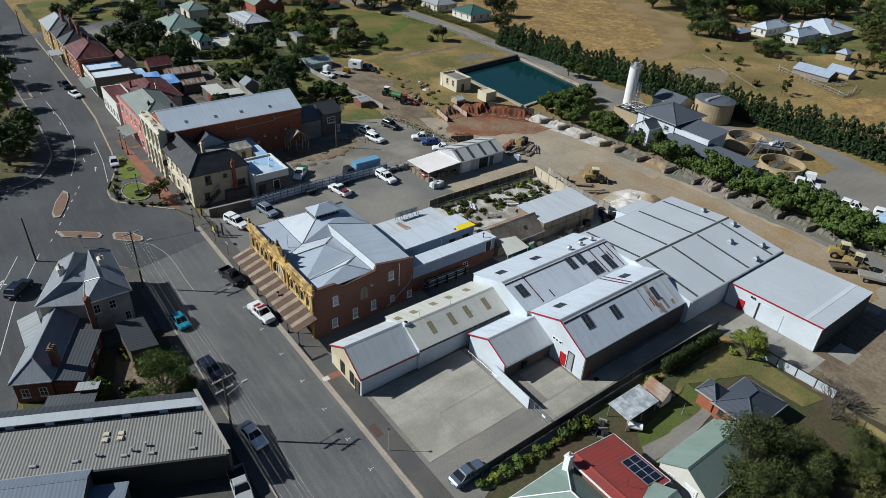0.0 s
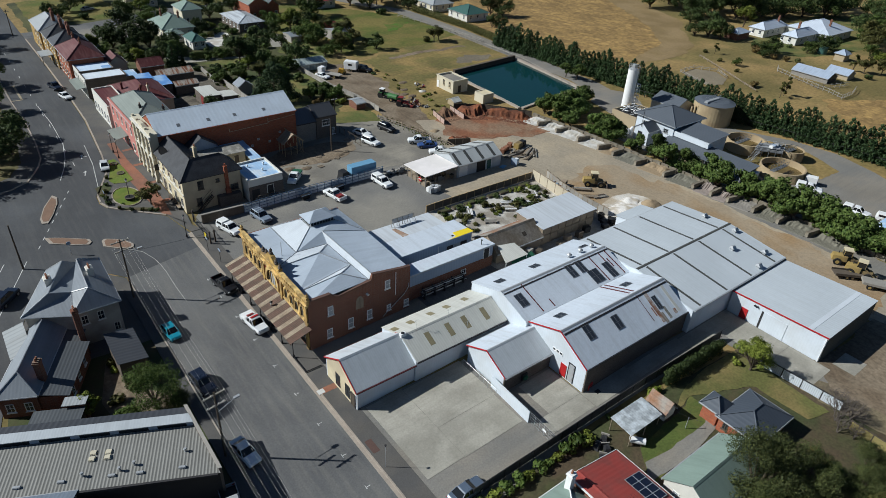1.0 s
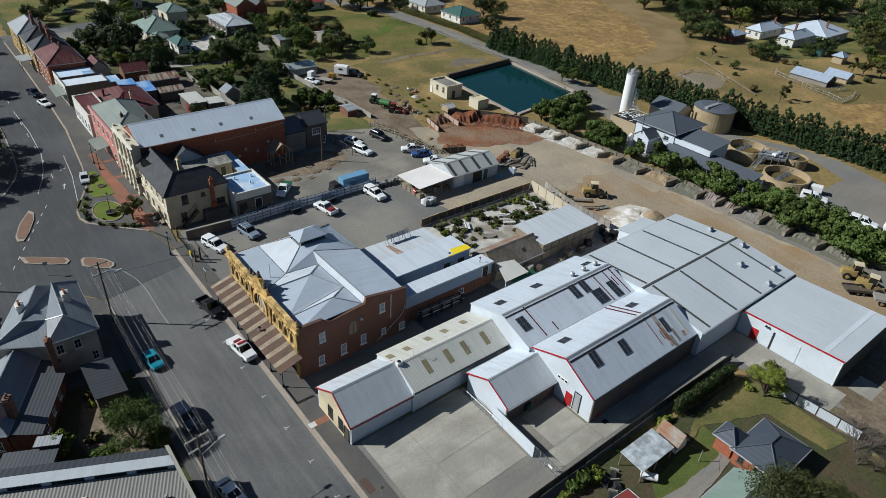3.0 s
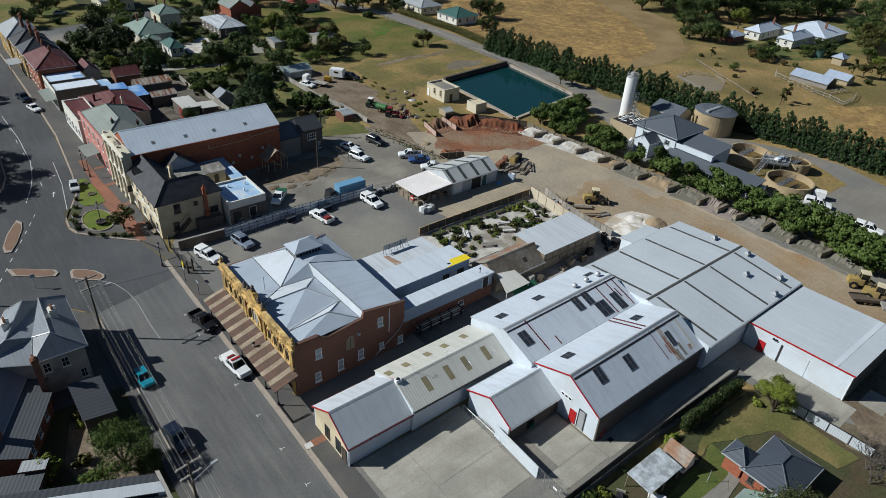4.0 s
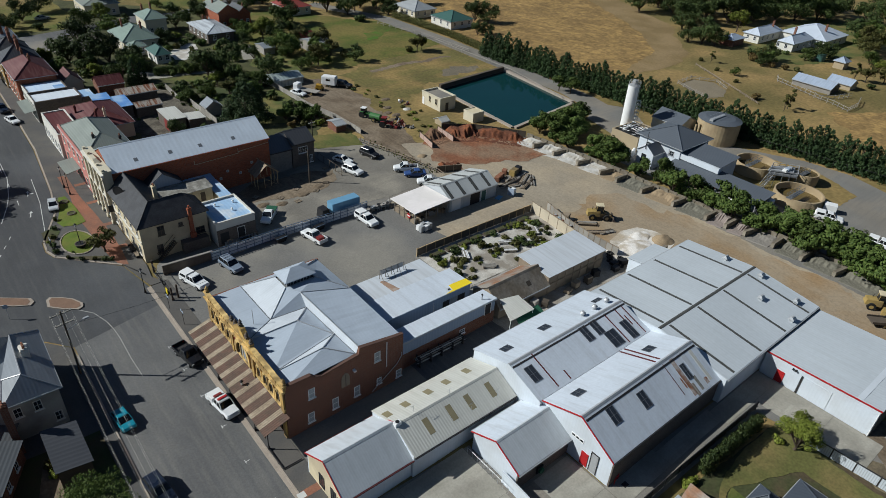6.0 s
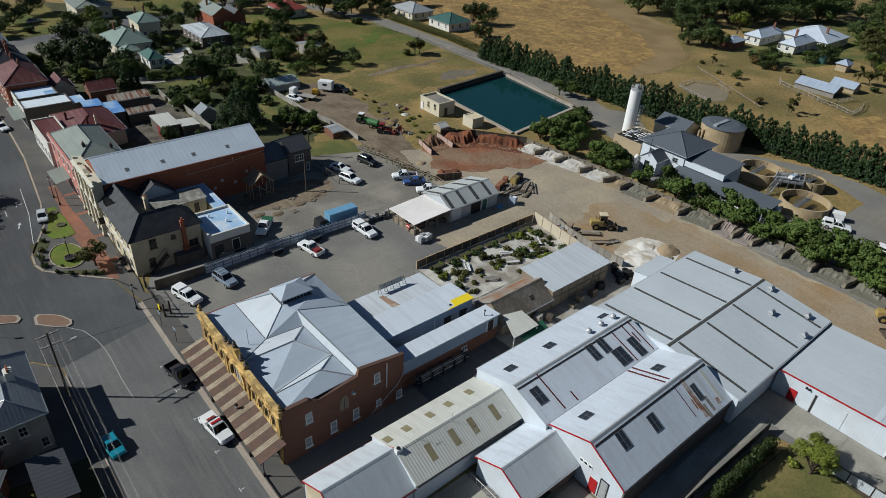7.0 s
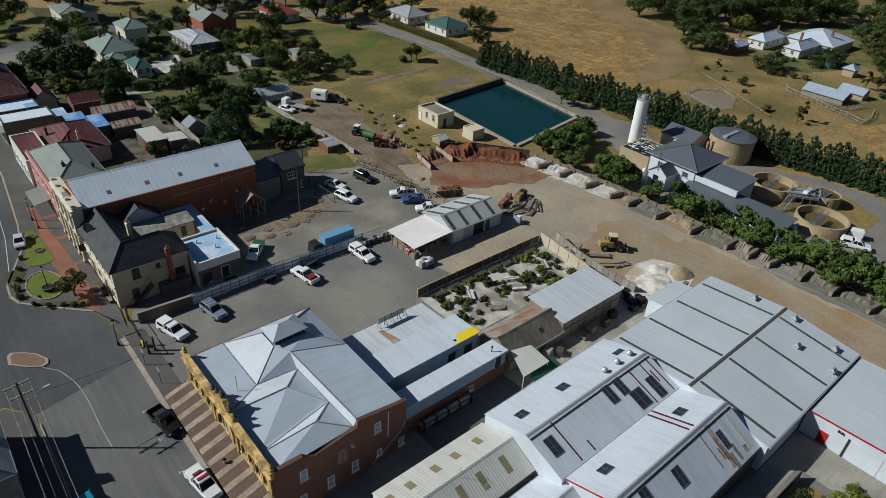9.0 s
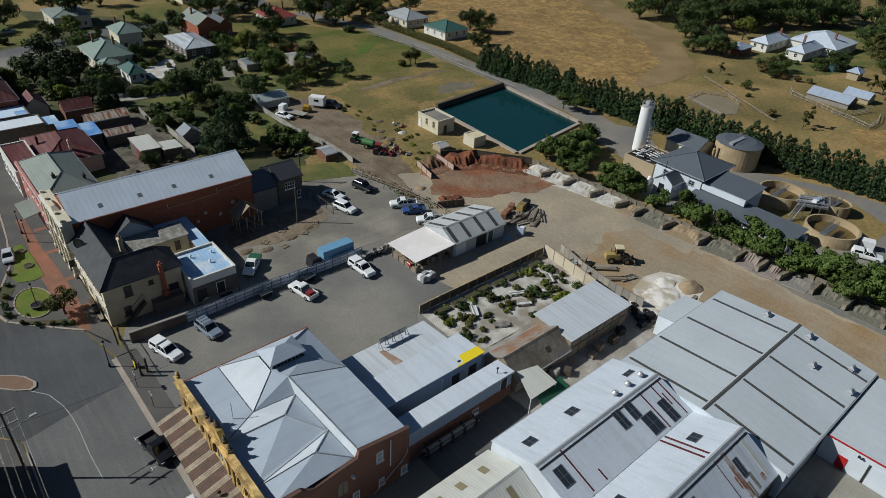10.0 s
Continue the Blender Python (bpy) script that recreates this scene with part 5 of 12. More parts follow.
E1 = skillion("end_shed", "white shed with a broad pale roof and red trim", "shed", 86.6, 21.9, 101.8, 36.2, 5.95, 5.95, 5.3, 5.3, BIG_ROOF, WHITE_WALL_Y, over=0.12)
part("barge_board", Shape().hexa([(-0.2, -0.1, 4.28), (-0.13, -0.1, 4.28), (-0.13, 14.4, 3.64), (-0.2, 14.4, 3.64)], [(-0.2, -0.1, 4.47), (-0.13, -0.1, 4.47), (-0.13, 14.4, 3.83), (-0.2, 14.4, 3.83)]), RED_TRIM, E1)
# Thin dark sheet added over the white wall to paint in its shade.
part("end_cladding", Shape().box(0.02, -0.07, 0, 15.18, -0.004, 4.2), mat("dark_green_grey_cladding", (0.07, 0.075, 0.068), 0.8, var=0.2, scale=0.4, fine=4, ribs=("x", 0.4), rib_dark=0.15), E1, "dark sheet added for shade on the end wall")
y_ = 2.2
part("pale_sheet", Shape().sheet([(0.0, y_, 4.475 - 0.0441 * y_), (15.2, y_, 4.475 - 0.0441 * y_), (15.2, y_ + 0.7, 4.444 - 0.0441 * y_), (0.0, y_ + 0.7, 4.444 - 0.0441 * y_)], 0.03), mat("milky_roof_sheet", (0.535, 0.57, 0.61), 0.5, var=0.1, scale=0.2, fine=3), E1, "milky translucent roof sheet")
part("ridge_flashing", Shape().box(-0.1, 14.1, 3.85, 15.4, 14.5, 3.95), DARK_STRIP, E1)
door(E1, 0, 11.75, 0.1, 0.85, 1.75, "-x", RED_TRIM, RED_TRIM, "bright red steel door")
part("roller_door", Shape().box(-0.06, 5.4, 0.05, -0.01, 9.0, 3.0), WHITE_WALL_Y, E1, "white roller door")
part("door_rail", Shape().box(-0.12, 9.05, 0.1, -0.02, 9.3, 3.0), DARK_TRIM, E1)
part("downpipe", Shape().tube((-0.12, 0.1, 0.1), (-0.12, 0.1, 4.1), 0.06), WHITE_PAINT, E1)
for y in (10.4, 10.0):
    part("wall_lamp", Shape().box(-0.3, y, 3.2, -0.02, y + 0.2, 3.4), BLACK_METAL, E1)

# white screen wall and mesh fence beside the slab
scr = thing("screen_wall", "white painted low screen wall", "wall", 45.6, 37.7, None, kind="structure")
part("panel", Shape().hexa([(0, 0, 0), (0.15, 0, 0), (0.45, 7.3, 0), (0.3, 7.3, 0)], [(0, 0, 1.9), (0.15, 0, 1.9), (0.45, 7.3, 1.9), (0.3, 7.3, 1.9)]), WHITE_WALL_Y, scr)
fence = thing("wire_gate", "thin galvanised wire mesh gate", "gate", 45.7, 33.6)
for i in range(6):
    part("post", Shape().tube((i * 0.02, i * 0.8, 0), (i * 0.02, i * 0.8, 1.8), 0.03), ZINC_TRIM, fence)
for z in (0.3, 0.7, 1.1, 1.5, 1.8):
    part("wire", Shape().tube((0, 0, z), (0.1, 4.0, z), 0.015, 4), ZINC_TRIM, fence)
part("sign", Shape().box(-0.04, 1.2, 0.9, -0.02, 1.8, 1.2), WHITE_PAINT, fence, "small blank white sign")

# ---------------------------------------------------------------- the heritage building
HX, HY = 30.3, 64.85
hall = thing("heritage_hall", "two-storey red brick hall with ornate ochre front", "building", HX, HY, 0.1)
W, LN = 16.5, 21.3
part("wall", Shape().box(0, 0.3, 0, 0.15, LN, 8.3), BRICK, hall)
part("wall", Shape().box(0.4, LN - 0.35, 0, W, LN, 7.8), BRICK, hall)
part("wall", Shape().box(W - 0.35, 0.35, 0, W, LN - 0.35, 7.3), BRICK, hall)
side = [(0, 0), (W, 0), (W, 8.0), (15.2, 8.12), (10.0, 8.95), (9.8, 8.0), (8.6, 7.9), (4.7, 7.45), (3.9, 7.75), (3.4, 8.25), (0, 8.3)]
part("wall", Shape().hexa([(x, 0, z) for x, z in side], [(x, 0.35, z) for x, z in side]), BRICK, hall)
s = Shape()
for (xa, za), (xb, zb_) in zip(side[2:], side[3:]):
    if abs(xa - xb) > 0.2:
        s.hexa([(xa, -0.06, za), (xb, -0.06, zb_), (xb, 0.42, zb_), (xa, 0.42, za)], [(xa, -0.06, za + 0.1), (xb, -0.06, zb_ + 0.1), (xb, 0.42, zb_ + 0.1), (xa, 0.42, za + 0.1)])
part("coping", s, mat("sooty_brick_coping", (0.11, 0.062, 0.048), 0.9, var=0.3, scale=0.8, fine=5), hall)
# front: plinth band, string course, cornice and parapet
part("string_course", Shape().box(-0.18, 0.0, 4.5, 0.0, LN, 4.85), OCHRE_PALE, hall)
part("cornice", Shape().hexa([(-0.15, -0.1, 7.5), (0.0, -0.1, 7.5), (0, LN + 0.1, 7.5), (-0.15, LN + 0.1, 7.5)], [(-0.5, -0.25, 7.85), (0, -0.25, 7.85), (0, LN + 0.25, 7.85), (-0.5, LN + 0.25, 7.85)]).box(-0.5, -0.25, 7.85, 0, LN + 0.25, 8.0), OCHRE_PALE, hall)
part("parapet", Shape().box(-0.25, -0.2, 8.0, 0.12, LN + 0.2, 8.65), OCHRE, hall)
part("parapet_cap", Shape().box(-0.38, -0.3, 8.65, 0.2, LN + 0.3, 8.8), OCHRE_PALE, hall)
for i in range(41):
    part("dentil", Shape().box(-0.34, 0.1 + i * 0.51, 7.3, -0.02, 0.34 + i * 0.51, 7.52), OCHRE_PALE, hall)
for y in (0.15, LN - 0.85):
    part("corner_pilaster", Shape().box(-0.22, y, 0, -0.01, y + 0.7, 7.5), OCHRE, hall)
for y in (7.5, 13.3):
    part("pilaster", Shape().box(-0.28, y, 0, -0.01, y + 0.6, 8.1), OCHRE, hall)


def arch_ring(s, cy, z0, spring, ro, ri, x0, x1, n=12):
    """A stilted arch surround in the plane of the front."""
    pts = lambda r: [(cy - r, z0)] + [(cy - r * math.cos(math.pi * i / n), spring + r * math.sin(math.pi * i / n)) for i in range(n + 1)] + [(cy + r, z0)]
    o, i_ = pts(ro), pts(ri)
    at = lambda x, p: (x, p[0], p[1])
    for a in range(len(o) - 1):
        p, q, u, v = o[a], o[a + 1], i_[a + 1], i_[a]
        for x in (x0, x1):
            s.face(at(x, p), at(x, q), at(x, u), at(x, v))
        s.face(at(x0, p), at(x0, q), at(x1, q), at(x1, p))
        s.face(at(x0, v), at(x0, u), at(x1, u), at(x1, v))
    for p, q in ((o[0], i_[0]), (o[-1], i_[-1])):
        s.face(at(x0, p), at(x0, q), at(x1, q), at(x1, p))
    s.weld = True
    return s


def arch_fill(s, cy, z0, spring, r, x0, x1, n=12):
    q = [(cy - r, z0)] + [(cy - r * math.cos(math.pi * i / n), spring + r * math.sin(math.pi * i / n)) for i in range(n + 1)] + [(cy + r, z0)]
    return s.hexa([(x0, y, z) for y, z in q], [(x1, y, z) for y, z in q])


for cy in (1.55, 3.15, 4.75, 6.35, 15.0, 16.6, 18.2, 19.8):
    w = part("arched_window", arch_ring(Shape(), cy, 5.0, 6.3, 0.72, 0.48, -0.2, -0.01), OCHRE_PALE, hall, "ochre arched window surround")
    part("pane", arch_fill(Shape(), cy, 5.05, 6.3, 0.48, -0.05, -0.012), GLASS, w)
    part("sash_bar", Shape().box(-0.09, cy - 0.04, 5.05, -0.052, cy + 0.04, 6.75).box(-0.09, cy - 0.46, 6.1, -0.052, cy + 0.46, 6.2), TIMBER_DARK, w)
    part("sill", Shape().box(-0.3, cy - 0.75, 4.86, -0.01, cy + 0.75, 5.0), OCHRE_PALE, w)
    part("keystone", Shape().box(-0.26, cy - 0.13, 6.7, -0.21, cy + 0.13, 7.2), OCHRE_PALE, w)
cy = 10.7
w = part("great_arch", arch_ring(Shape(), cy, 4.86, 5.6, 2.15, 1.65, -0.32, -0.01, 18), OCHRE_PALE, hall, "large ochre arch in the middle of the front")
part("pane", arch_fill(Shape(), cy, 4.9, 5.6, 1.65, -0.06, -0.012, 18), GLASS, w)
part("pane_light", Shape().box(-0.09, cy - 1.2, 4.95, -0.065, cy + 0.5, 6.6), BRIGHT_GLASS, w)
for y in (cy - 0.85, cy, cy + 0.85):
    part("mullion", Shape().box(-0.14, y - 0.06, 4.9, -0.1, y + 0.06, 7.0), OCHRE_PALE, w)
for a, b in ((8.1, 8.5), (12.9, 13.3)):
    part("red_panel", Shape().box(-0.1, a, 6.2, -0.01, b, 7.3), RED_PAINT, hall, "deep red painted panel")
# pediment with urns
PED = [(7.85, 8.8), (13.55, 8.8), (13.55, 9.1), (12.25, 9.25), (11.75, 9.7), (11.35, 10.05), (10.7, 10.2), (10.05, 10.05), (9.65, 9.7), (9.15, 9.25), (7.85, 9.1)]
ped = part("pediment", Shape().hexa([(-0.3, y, z) for y, z in PED], [(0.3, y, z) for y, z in PED]), OCHRE, hall, "scrolled ochre pediment")
for y, z in ((8.0, 9.1), (9.15, 9.25), (10.7, 10.2), (12.25, 9.25), (13.4, 9.1), (0.1, 8.8), (LN - 0.1, 8.8)):
    s = Shape().box(-0.22, y - 0.22, z, 0.22, y + 0.22, z + 0.25).cone(0, y, z + 0.25, z + 0.5, 0.1, 0.24, 10).cone(0, y, z + 0.5, z + 0.72, 0.24, 0.12, 10).cone(0, y, z + 0.72, z + 0.95, 0.1, 0.02, 10)
    part("urn", s, GREY_BRICK if 7 < y < 15 else OCHRE_PALE, hall, "weathered stone urn")
# balusters along the parapet and panels under the cornice
for y0 in (0.9, 14.3):
    for i in range(11):
        part("parapet_block", Shape().box(-0.32, y0 + i * 0.58, 8.1, -0.26, y0 + 0.36 + i * 0.58, 8.55), OCHRE_PALE, hall)
# street-level front under the awning
for y in (0.8, 3.6, 6.4, 12.6, 15.4, 18.2):
    window(hall, 0, y + 0.9, 0.7, 1.8, 2.1, "-x", TIMBER_DARK, GLASS, bars=(1, 0))
door(hall, 0, 10.7, 0.1, 1.8, 2.5, "-x", TIMBER_DARK, OCHRE_PALE)

# awning of alternate bands on posts
awn = part("awning", Shape().box(-3.2, -0.8, 3.02, -3.08, LN + 0.2, 3.2), TIMBER_DARK, hall, "street awning with alternate red and cream bands")
y, k = -0.8, 0
while y < LN + 0.1:
    w_ = 1.27 if k % 2 == 0 else 0.77
    y2 = min(y + w_, LN + 0.2)
    s = Shape().sheet([(-3.25, y, 3.26), (-0.02, y, 4.25), (-0.02, y2, 4.25), (-3.25, y2, 3.26)], 0.05)
    part("awning_sheet", s, AWNING_RED if k % 2 == 0 else AWNING_CREAM, awn)
    y, k = y2, k + 1
for y in (0.0, 3.5, 7.0, 10.5, 14.0, 17.5, 20.9):
    part("awning_post", Shape().tube((-2.6, y, 0.05), (-2.6, y, 3.3), 0.06, 8).box(-2.72, y - 0.12, 0.05, -2.48, y + 0.12, 0.5), BLACK_METAL, awn)
    part("bracket", Shape().tube((-2.6, y, 3.2), (-0.05, y, 3.95), 0.03, 5), BLACK_METAL, awn)
part("rail", Shape().box(-2.65, -3.6, 0.15, -2.55, -0.1, 0.25).box(-2.6, -3.6, 0.15, -0.3, -3.5, 0.25), BLACK_METAL, awn)

# windows of the brick side wall
for x, z, h in ((3.3, 4.8, 1.5), (12.55, 5.6, 1.45), (3.05, 1.0, 1.5), (6.4, 1.2, 1.7), (9.5, 1.45, 1.6), (15.9, 1.1, 1.2)):
    window(hall, x, 0, z, 0.85, h, "-y", WHITE_PAINT, BRIGHT_GLASS, bars=(0, 1))
window(hall, 12.8, 0, 1.6, 0.7, 1.0, "-y", WHITE_PAINT, BRIGHT_GLASS, bars=(0, 1))
w = part("loft_door", Shape().prism([(7.3, 4.0), (8.5, 4.0), (8.5, 5.4), (8.3, 5.9), (7.9, 6.15), (7.5, 5.9), (7.3, 5.4)], "y", -0.07, -0.005), TIMBER, hall, "pointed timber loft door")
part("plank", Shape().box(7.86, -0.1, 4.05, 7.94, -0.072, 5.9), TIMBER_DARK, w)
part("downpipe", Shape().tube((13.9, -0.12, 4.0), (13.9, -0.12, 8.0), 0.06), WHITE_PAINT, hall)
part("pipe", Shape().tube((16.2, -0.14, 4.6), (16.2, -0.14, 5.2), 0.05).tube((16.2, -0.14, 4.6), (15.5, -0.14, 3.6), 0.05).tube((15.5, -0.14, 3.6), (11.7, -0.14, 0.9), 0.05), ZINC_TRIM, hall)
part("wall_lamp", Shape().box(8.9, -0.5, 6.0, 9.2, -0.02, 6.2), WHITE_PAINT, hall)

# roofs (local metres): front gutter roof, two south hips, ridge block, north pyramid with lantern
def roof_faces(name, faces, material):
    s = Shape()
    for q in faces:
        s.sheet(q, 0.08)
    return part(name, s, material, hall)


HV, HT = (4.4, 12.05, 8.03), (0.45, 10.1, 7.9)
HP, HNE, HSE = (6.54, 8.84, 9.0), (9.23, 11.48, 8.22), (9.42, 4.96, 8.1)
ST, SP, SSE = (0.3, 3.33, 7.78), (6.56, 2.7, 8.9), (9.67, 0.35, 8.03)
RS, RN, RE = (10.05, 0.35, 8.92), (9.4, 13.2, 9.52), (16.2, 11.8, 8.2)
L1, L2, L3, L4 = (8.3, 15.1, 9.6), (12.7, 15.0, 9.6), (12.7, 18.1, 9.6), (8.3, 18.1, 9.6)
NW_, NE_ = (4.45, 20.95, 7.95), (16.2, 20.95, 7.9)
roof_faces("front_roof", [[(0.3, 10.0, 7.85), (4.4, 10.0, 7.95), NW_, (0.3, 20.95, 7.85)]], ZINC_ROOF)
roof_faces("front_roof", [[(0.3, 0.35, 7.72), (3.0, 0.35, 7.6), (3.0, 10.0, 7.82), (0.3, 10.0, 7.85)]], ZINC_ROOF)
# West and north faces get the lighter zinc, painting the sunlight on them.
roof_faces("pyramid_roof", [[HV, L1, L4, NW_]], ZINC_SUNLIT)
roof_faces("pyramid_roof", [[HV, HNE, RN, L1]], ZINC_ROOF)
roof_faces("pyramid_roof", [[RN, RE, L2, L1]], ZINC_ROOF)
roof_faces("pyramid_roof", [[L2, RE, NE_, L3]], ZINC_ROOF)
roof_faces("pyramid_roof", [[L4, L3, NE_, NW_]], ZINC_ROOF)
roof_faces("back_roof", [[RS, (16.2, 0.35, 7.95), RE, RN]], BACK_ROOF)
roof_faces("ridge_step", [[SSE, RS, RN, HNE]], ZINC_SUNLIT)
roof_faces("hip_roof", [[HV, HT, HP, HNE]], ZINC_SUNLIT)
roof_faces("hip_roof", [[HP, HSE, HNE]], ZINC_ROOF)
roof_faces("hip_roof", [[HT, ST, HSE, HP]], ZINC_ROOF)
roof_faces("hip_roof", [[ST, SP, HSE]], ZINC_SUNLIT)
roof_faces("hip_roof", [[SP, SSE, HSE]], ZINC_ROOF)
roof_faces("hip_roof", [[ST, (0.3, 0.35, 7.7), (4.6, 0.35, 7.5), SSE, SP]], ZINC_ROOF)
part("gable_infill", Shape().prism([(8.6, 7.3), (16.2, 7.3), (16.2, 7.86), (10.05, 8.84), (9.7, 7.95)], "y", 0.2, 0.36), BRICK, hall)
for p, q in ((HV, L1), (NW_, L4), (HT, HP), (HP, HNE), (HP, HSE), (ST, SP), (SP, HSE), (SP, SSE), (RS, RN), (RN, RE), (L2, RE), (L3, NE_)):
    part("hip_capping", Shape().tube((p[0], p[1], p[2] + 0.03), (q[0], q[1], q[2] + 0.03), 0.07, 5), ZINC_TRIM, hall)
for p, q in ((HV, HT), (HV, HNE), (ST, HSE), (HV, NW_), (HNE, SSE)):
    part("valley_gutter", Shape().tube((p[0], p[1], p[2] + 0.01), (q[0], q[1], q[2] + 0.01), 0.06, 5), LEAD, hall)
lan = part("lantern", Shape().box(8.5, 15.2, 9.3, 12.5, 17.95, 10.35), ZINC_TRIM, hall, "glazed roof lantern with a hipped grey cap")
for i in range(8):
    part("lantern_pane", Shape().box(8.6 + i * 0.49, 15.16, 9.62, 9.0 + i * 0.49, 15.2, 10.3), GLASS, lan)
for i in range(5):
    part("lantern_pane", Shape().box(8.46, 15.35 + i * 0.5, 9.7, 8.5, 15.72 + i * 0.5, 10.27), GLASS, lan)
s = Shape()
a, b, c = hip_roof(s, 8.5, 15.2, 12.5, 17.95, 10.35, 11.3, 0.3, 1.7, 0.1)
part("lantern_roof", s, ZINC_ROOF, lan)
part("mast", Shape().tube((2.4, 12.6, 7.9), (2.4, 12.6, 10.2), 0.04), ZINC_TRIM, hall)
dish = thing("satellite_dish", "small white satellite dish on the hall roof", "satellite dish", HX + 1.5, HY + 10.7, 8.0)
part("dish", Shape().cone(0, 0, 0.5, 0.6, 0.06, 0.28, 14), WHITE_PAINT, dish)
part("arm", Shape().tube((0, 0, 0), (0, 0, 0.5), 0.04), ZINC_TRIM, dish)

# rear wings of the hall
wing = thing("rear_wing", "flat-roofed white rear wing with a yellow painted corner", "building", 46.85, 70.6)
zb = gz(46.85)
part("wall", Shape().box(0, 0, 0, 16.6, 0.2, 5.55 - zb), BLUE_WALL, wing)
part("wall", Shape().box(16.4, 0.2, 0, 16.6, 5.0, 5.3 - zb), BLUE_WALL, wing)
part("wall", Shape().box(0, 4.8, 0, 16.4, 5.0, 5.3 - zb), BLUE_WALL, wing)
part("wall", Shape().box(14.9, 5.0, 0, 15.1, 10.4, 4.55 - zb), BLUE_WALL, wing)
part("wall", Shape().box(0, 10.2, 0, 14.9, 10.4, 4.55 - zb), BLUE_WALL, wing)
part("roof_slope", Shape().sheet([(0, -0.15, 5.72 - zb), (16.75, -0.15, 5.72 - zb), (16.75, 5.05, 5.42 - zb), (0, 5.05, 5.42 - zb)], 0.14), WHITE_ROOF, wing)
part("roof_slope", Shape().sheet([(0, 5.06, 4.95 - zb), (15.25, 5.06, 4.95 - zb), (15.25, 10.55, 4.65 - zb), (0, 10.55, 4.65 - zb)], 0.12), WHITE_ROOF_B, wing)
part("flashing", Shape().box(0, 5.06, 4.96 - zb, 15.2, 5.16, 5.08 - zb), LEAD, wing)
part("yellow_sheet", Shape().sheet([(11.6, -0.17, 5.75 - zb), (16.77, -0.17, 5.75 - zb), (16.77, 1.35, 5.665 - zb), (13.6, 1.45, 5.66 - zb), (13.3, 0.2, 5.73 - zb)], 0.03), YELLOW, wing, "bright yellow painted roof corner")
part("hatch", Shape().box(12.75, 0.45, 5.68 - zb, 13.15, 0.75, 5.74 - zb), BLACK_METAL, wing)
part("rusty_sheet", Shape().sheet([(6.6, 5.6, 4.94 - zb), (7.9, 5.2, 4.97 - zb), (7.2, 8.9, 4.77 - zb), (6.5, 8.9, 4.77 - zb)], 0.03), mat("rust_washed_sheet", (0.42, 0.36, 0.31), 0.7, var=0.25, scale=0.6, fine=4, second=(0.3, 0.2, 0.14), amount=0.4, second_scale=0.6), wing, "rust-stained roof sheet")
for x, w_, m_ in ((12.0, 1.0, DARK_TRIM), (14.9, 1.1, DARK_TRIM)):
    door(wing, x, 0, 1.7, w_, 1.9, "-y", m_, DARK_TRIM)
part("window_band", Shape().box(12.8, -0.04, 2.4, 14.2, -0.005, 3.7), BRIGHT_GLASS, wing, "pale glazed panel")
part("downpipe", Shape().tube((9.6, -0.1, 0.1), (9.6, -0.1, 4.4), 0.05), WHITE_PAINT, wing)
wing2 = thing("narrow_wing", "narrow brick wing with blue-grey upper cladding", "building", 46.85, 65.9)
part("wall", Shape().box(0, 0, 0, 17.3, 0.25, 3.3 - zb), BRICK, wing2)
part("upper_wall", Shape().box(0, 0.02, 3.3 - zb, 17.3, 0.22, 5.3 - zb), BLUE_WALL, wing2)
part("wall", Shape().box(17.05, 0.25, 0, 17.3, 2.7, 5.1 - zb), BRICK, wing2)
part("wall", Shape().box(0, 2.45, 0, 17.05, 2.7, 4.9 - zb), BLUE_WALL, wing2)
part("roof", Shape().sheet([(0, -0.15, 5.5 - zb), (17.5, -0.15, 5.5 - zb), (17.5, 2.9, 5.2 - zb), (0, 2.9, 5.2 - zb)], 0.12), WHITE_ROOF, wing2)
part("fascia", Shape().box(0, -0.2, 5.22 - zb, 17.5, -0.152, 5.4 - zb), ZINC_TRIM, wing2)
door(wing2, 15.9, 0.02, 2.5, 1.1, 2.0, "-y", DARK_TRIM, WHITE_PAINT)
window(wing2, 11.2, 0, 1.2, 1.0, 0.8, "-y", WHITE_PAINT, GLASS)
fl = thing("flue", "thin black roof flue", "flue", 62.4, 66.9, 5.3)
part("pipe", Shape().tube((0, 0, -0.1), (0, 0, 0.9), 0.07), BLACK_METAL, fl)
part("cap", Shape().cone(0, 0, 0.9, 1.1, 0.18, 0.05, 10), BLACK_METAL, fl)
frame_ = thing("roof_frame", "old steel frame of a roof sign", "sign frame", 53.8, 80.2, 4.7)
for i in range(5):
    part("strut", Shape().tube((i * 1.1, 0, 0), (i * 1.1, 0, 1.6), 0.05).tube((i * 1.1, 0, 1.5), (i * 1.1, -1.2, 0), 0.04), GREY_TIMBER, frame_)
part("rail", Shape().tube((0, 0, 1.5), (4.4, 0, 1.5), 0.05).tube((0, 0, 0.7), (4.4, 0, 0.7), 0.05), GREY_TIMBER, frame_)
part("mesh_panel", Shape().box(0.1, -0.03, 0.75, 4.3, 0.0, 1.45), ZINC_TRIM, frame_)


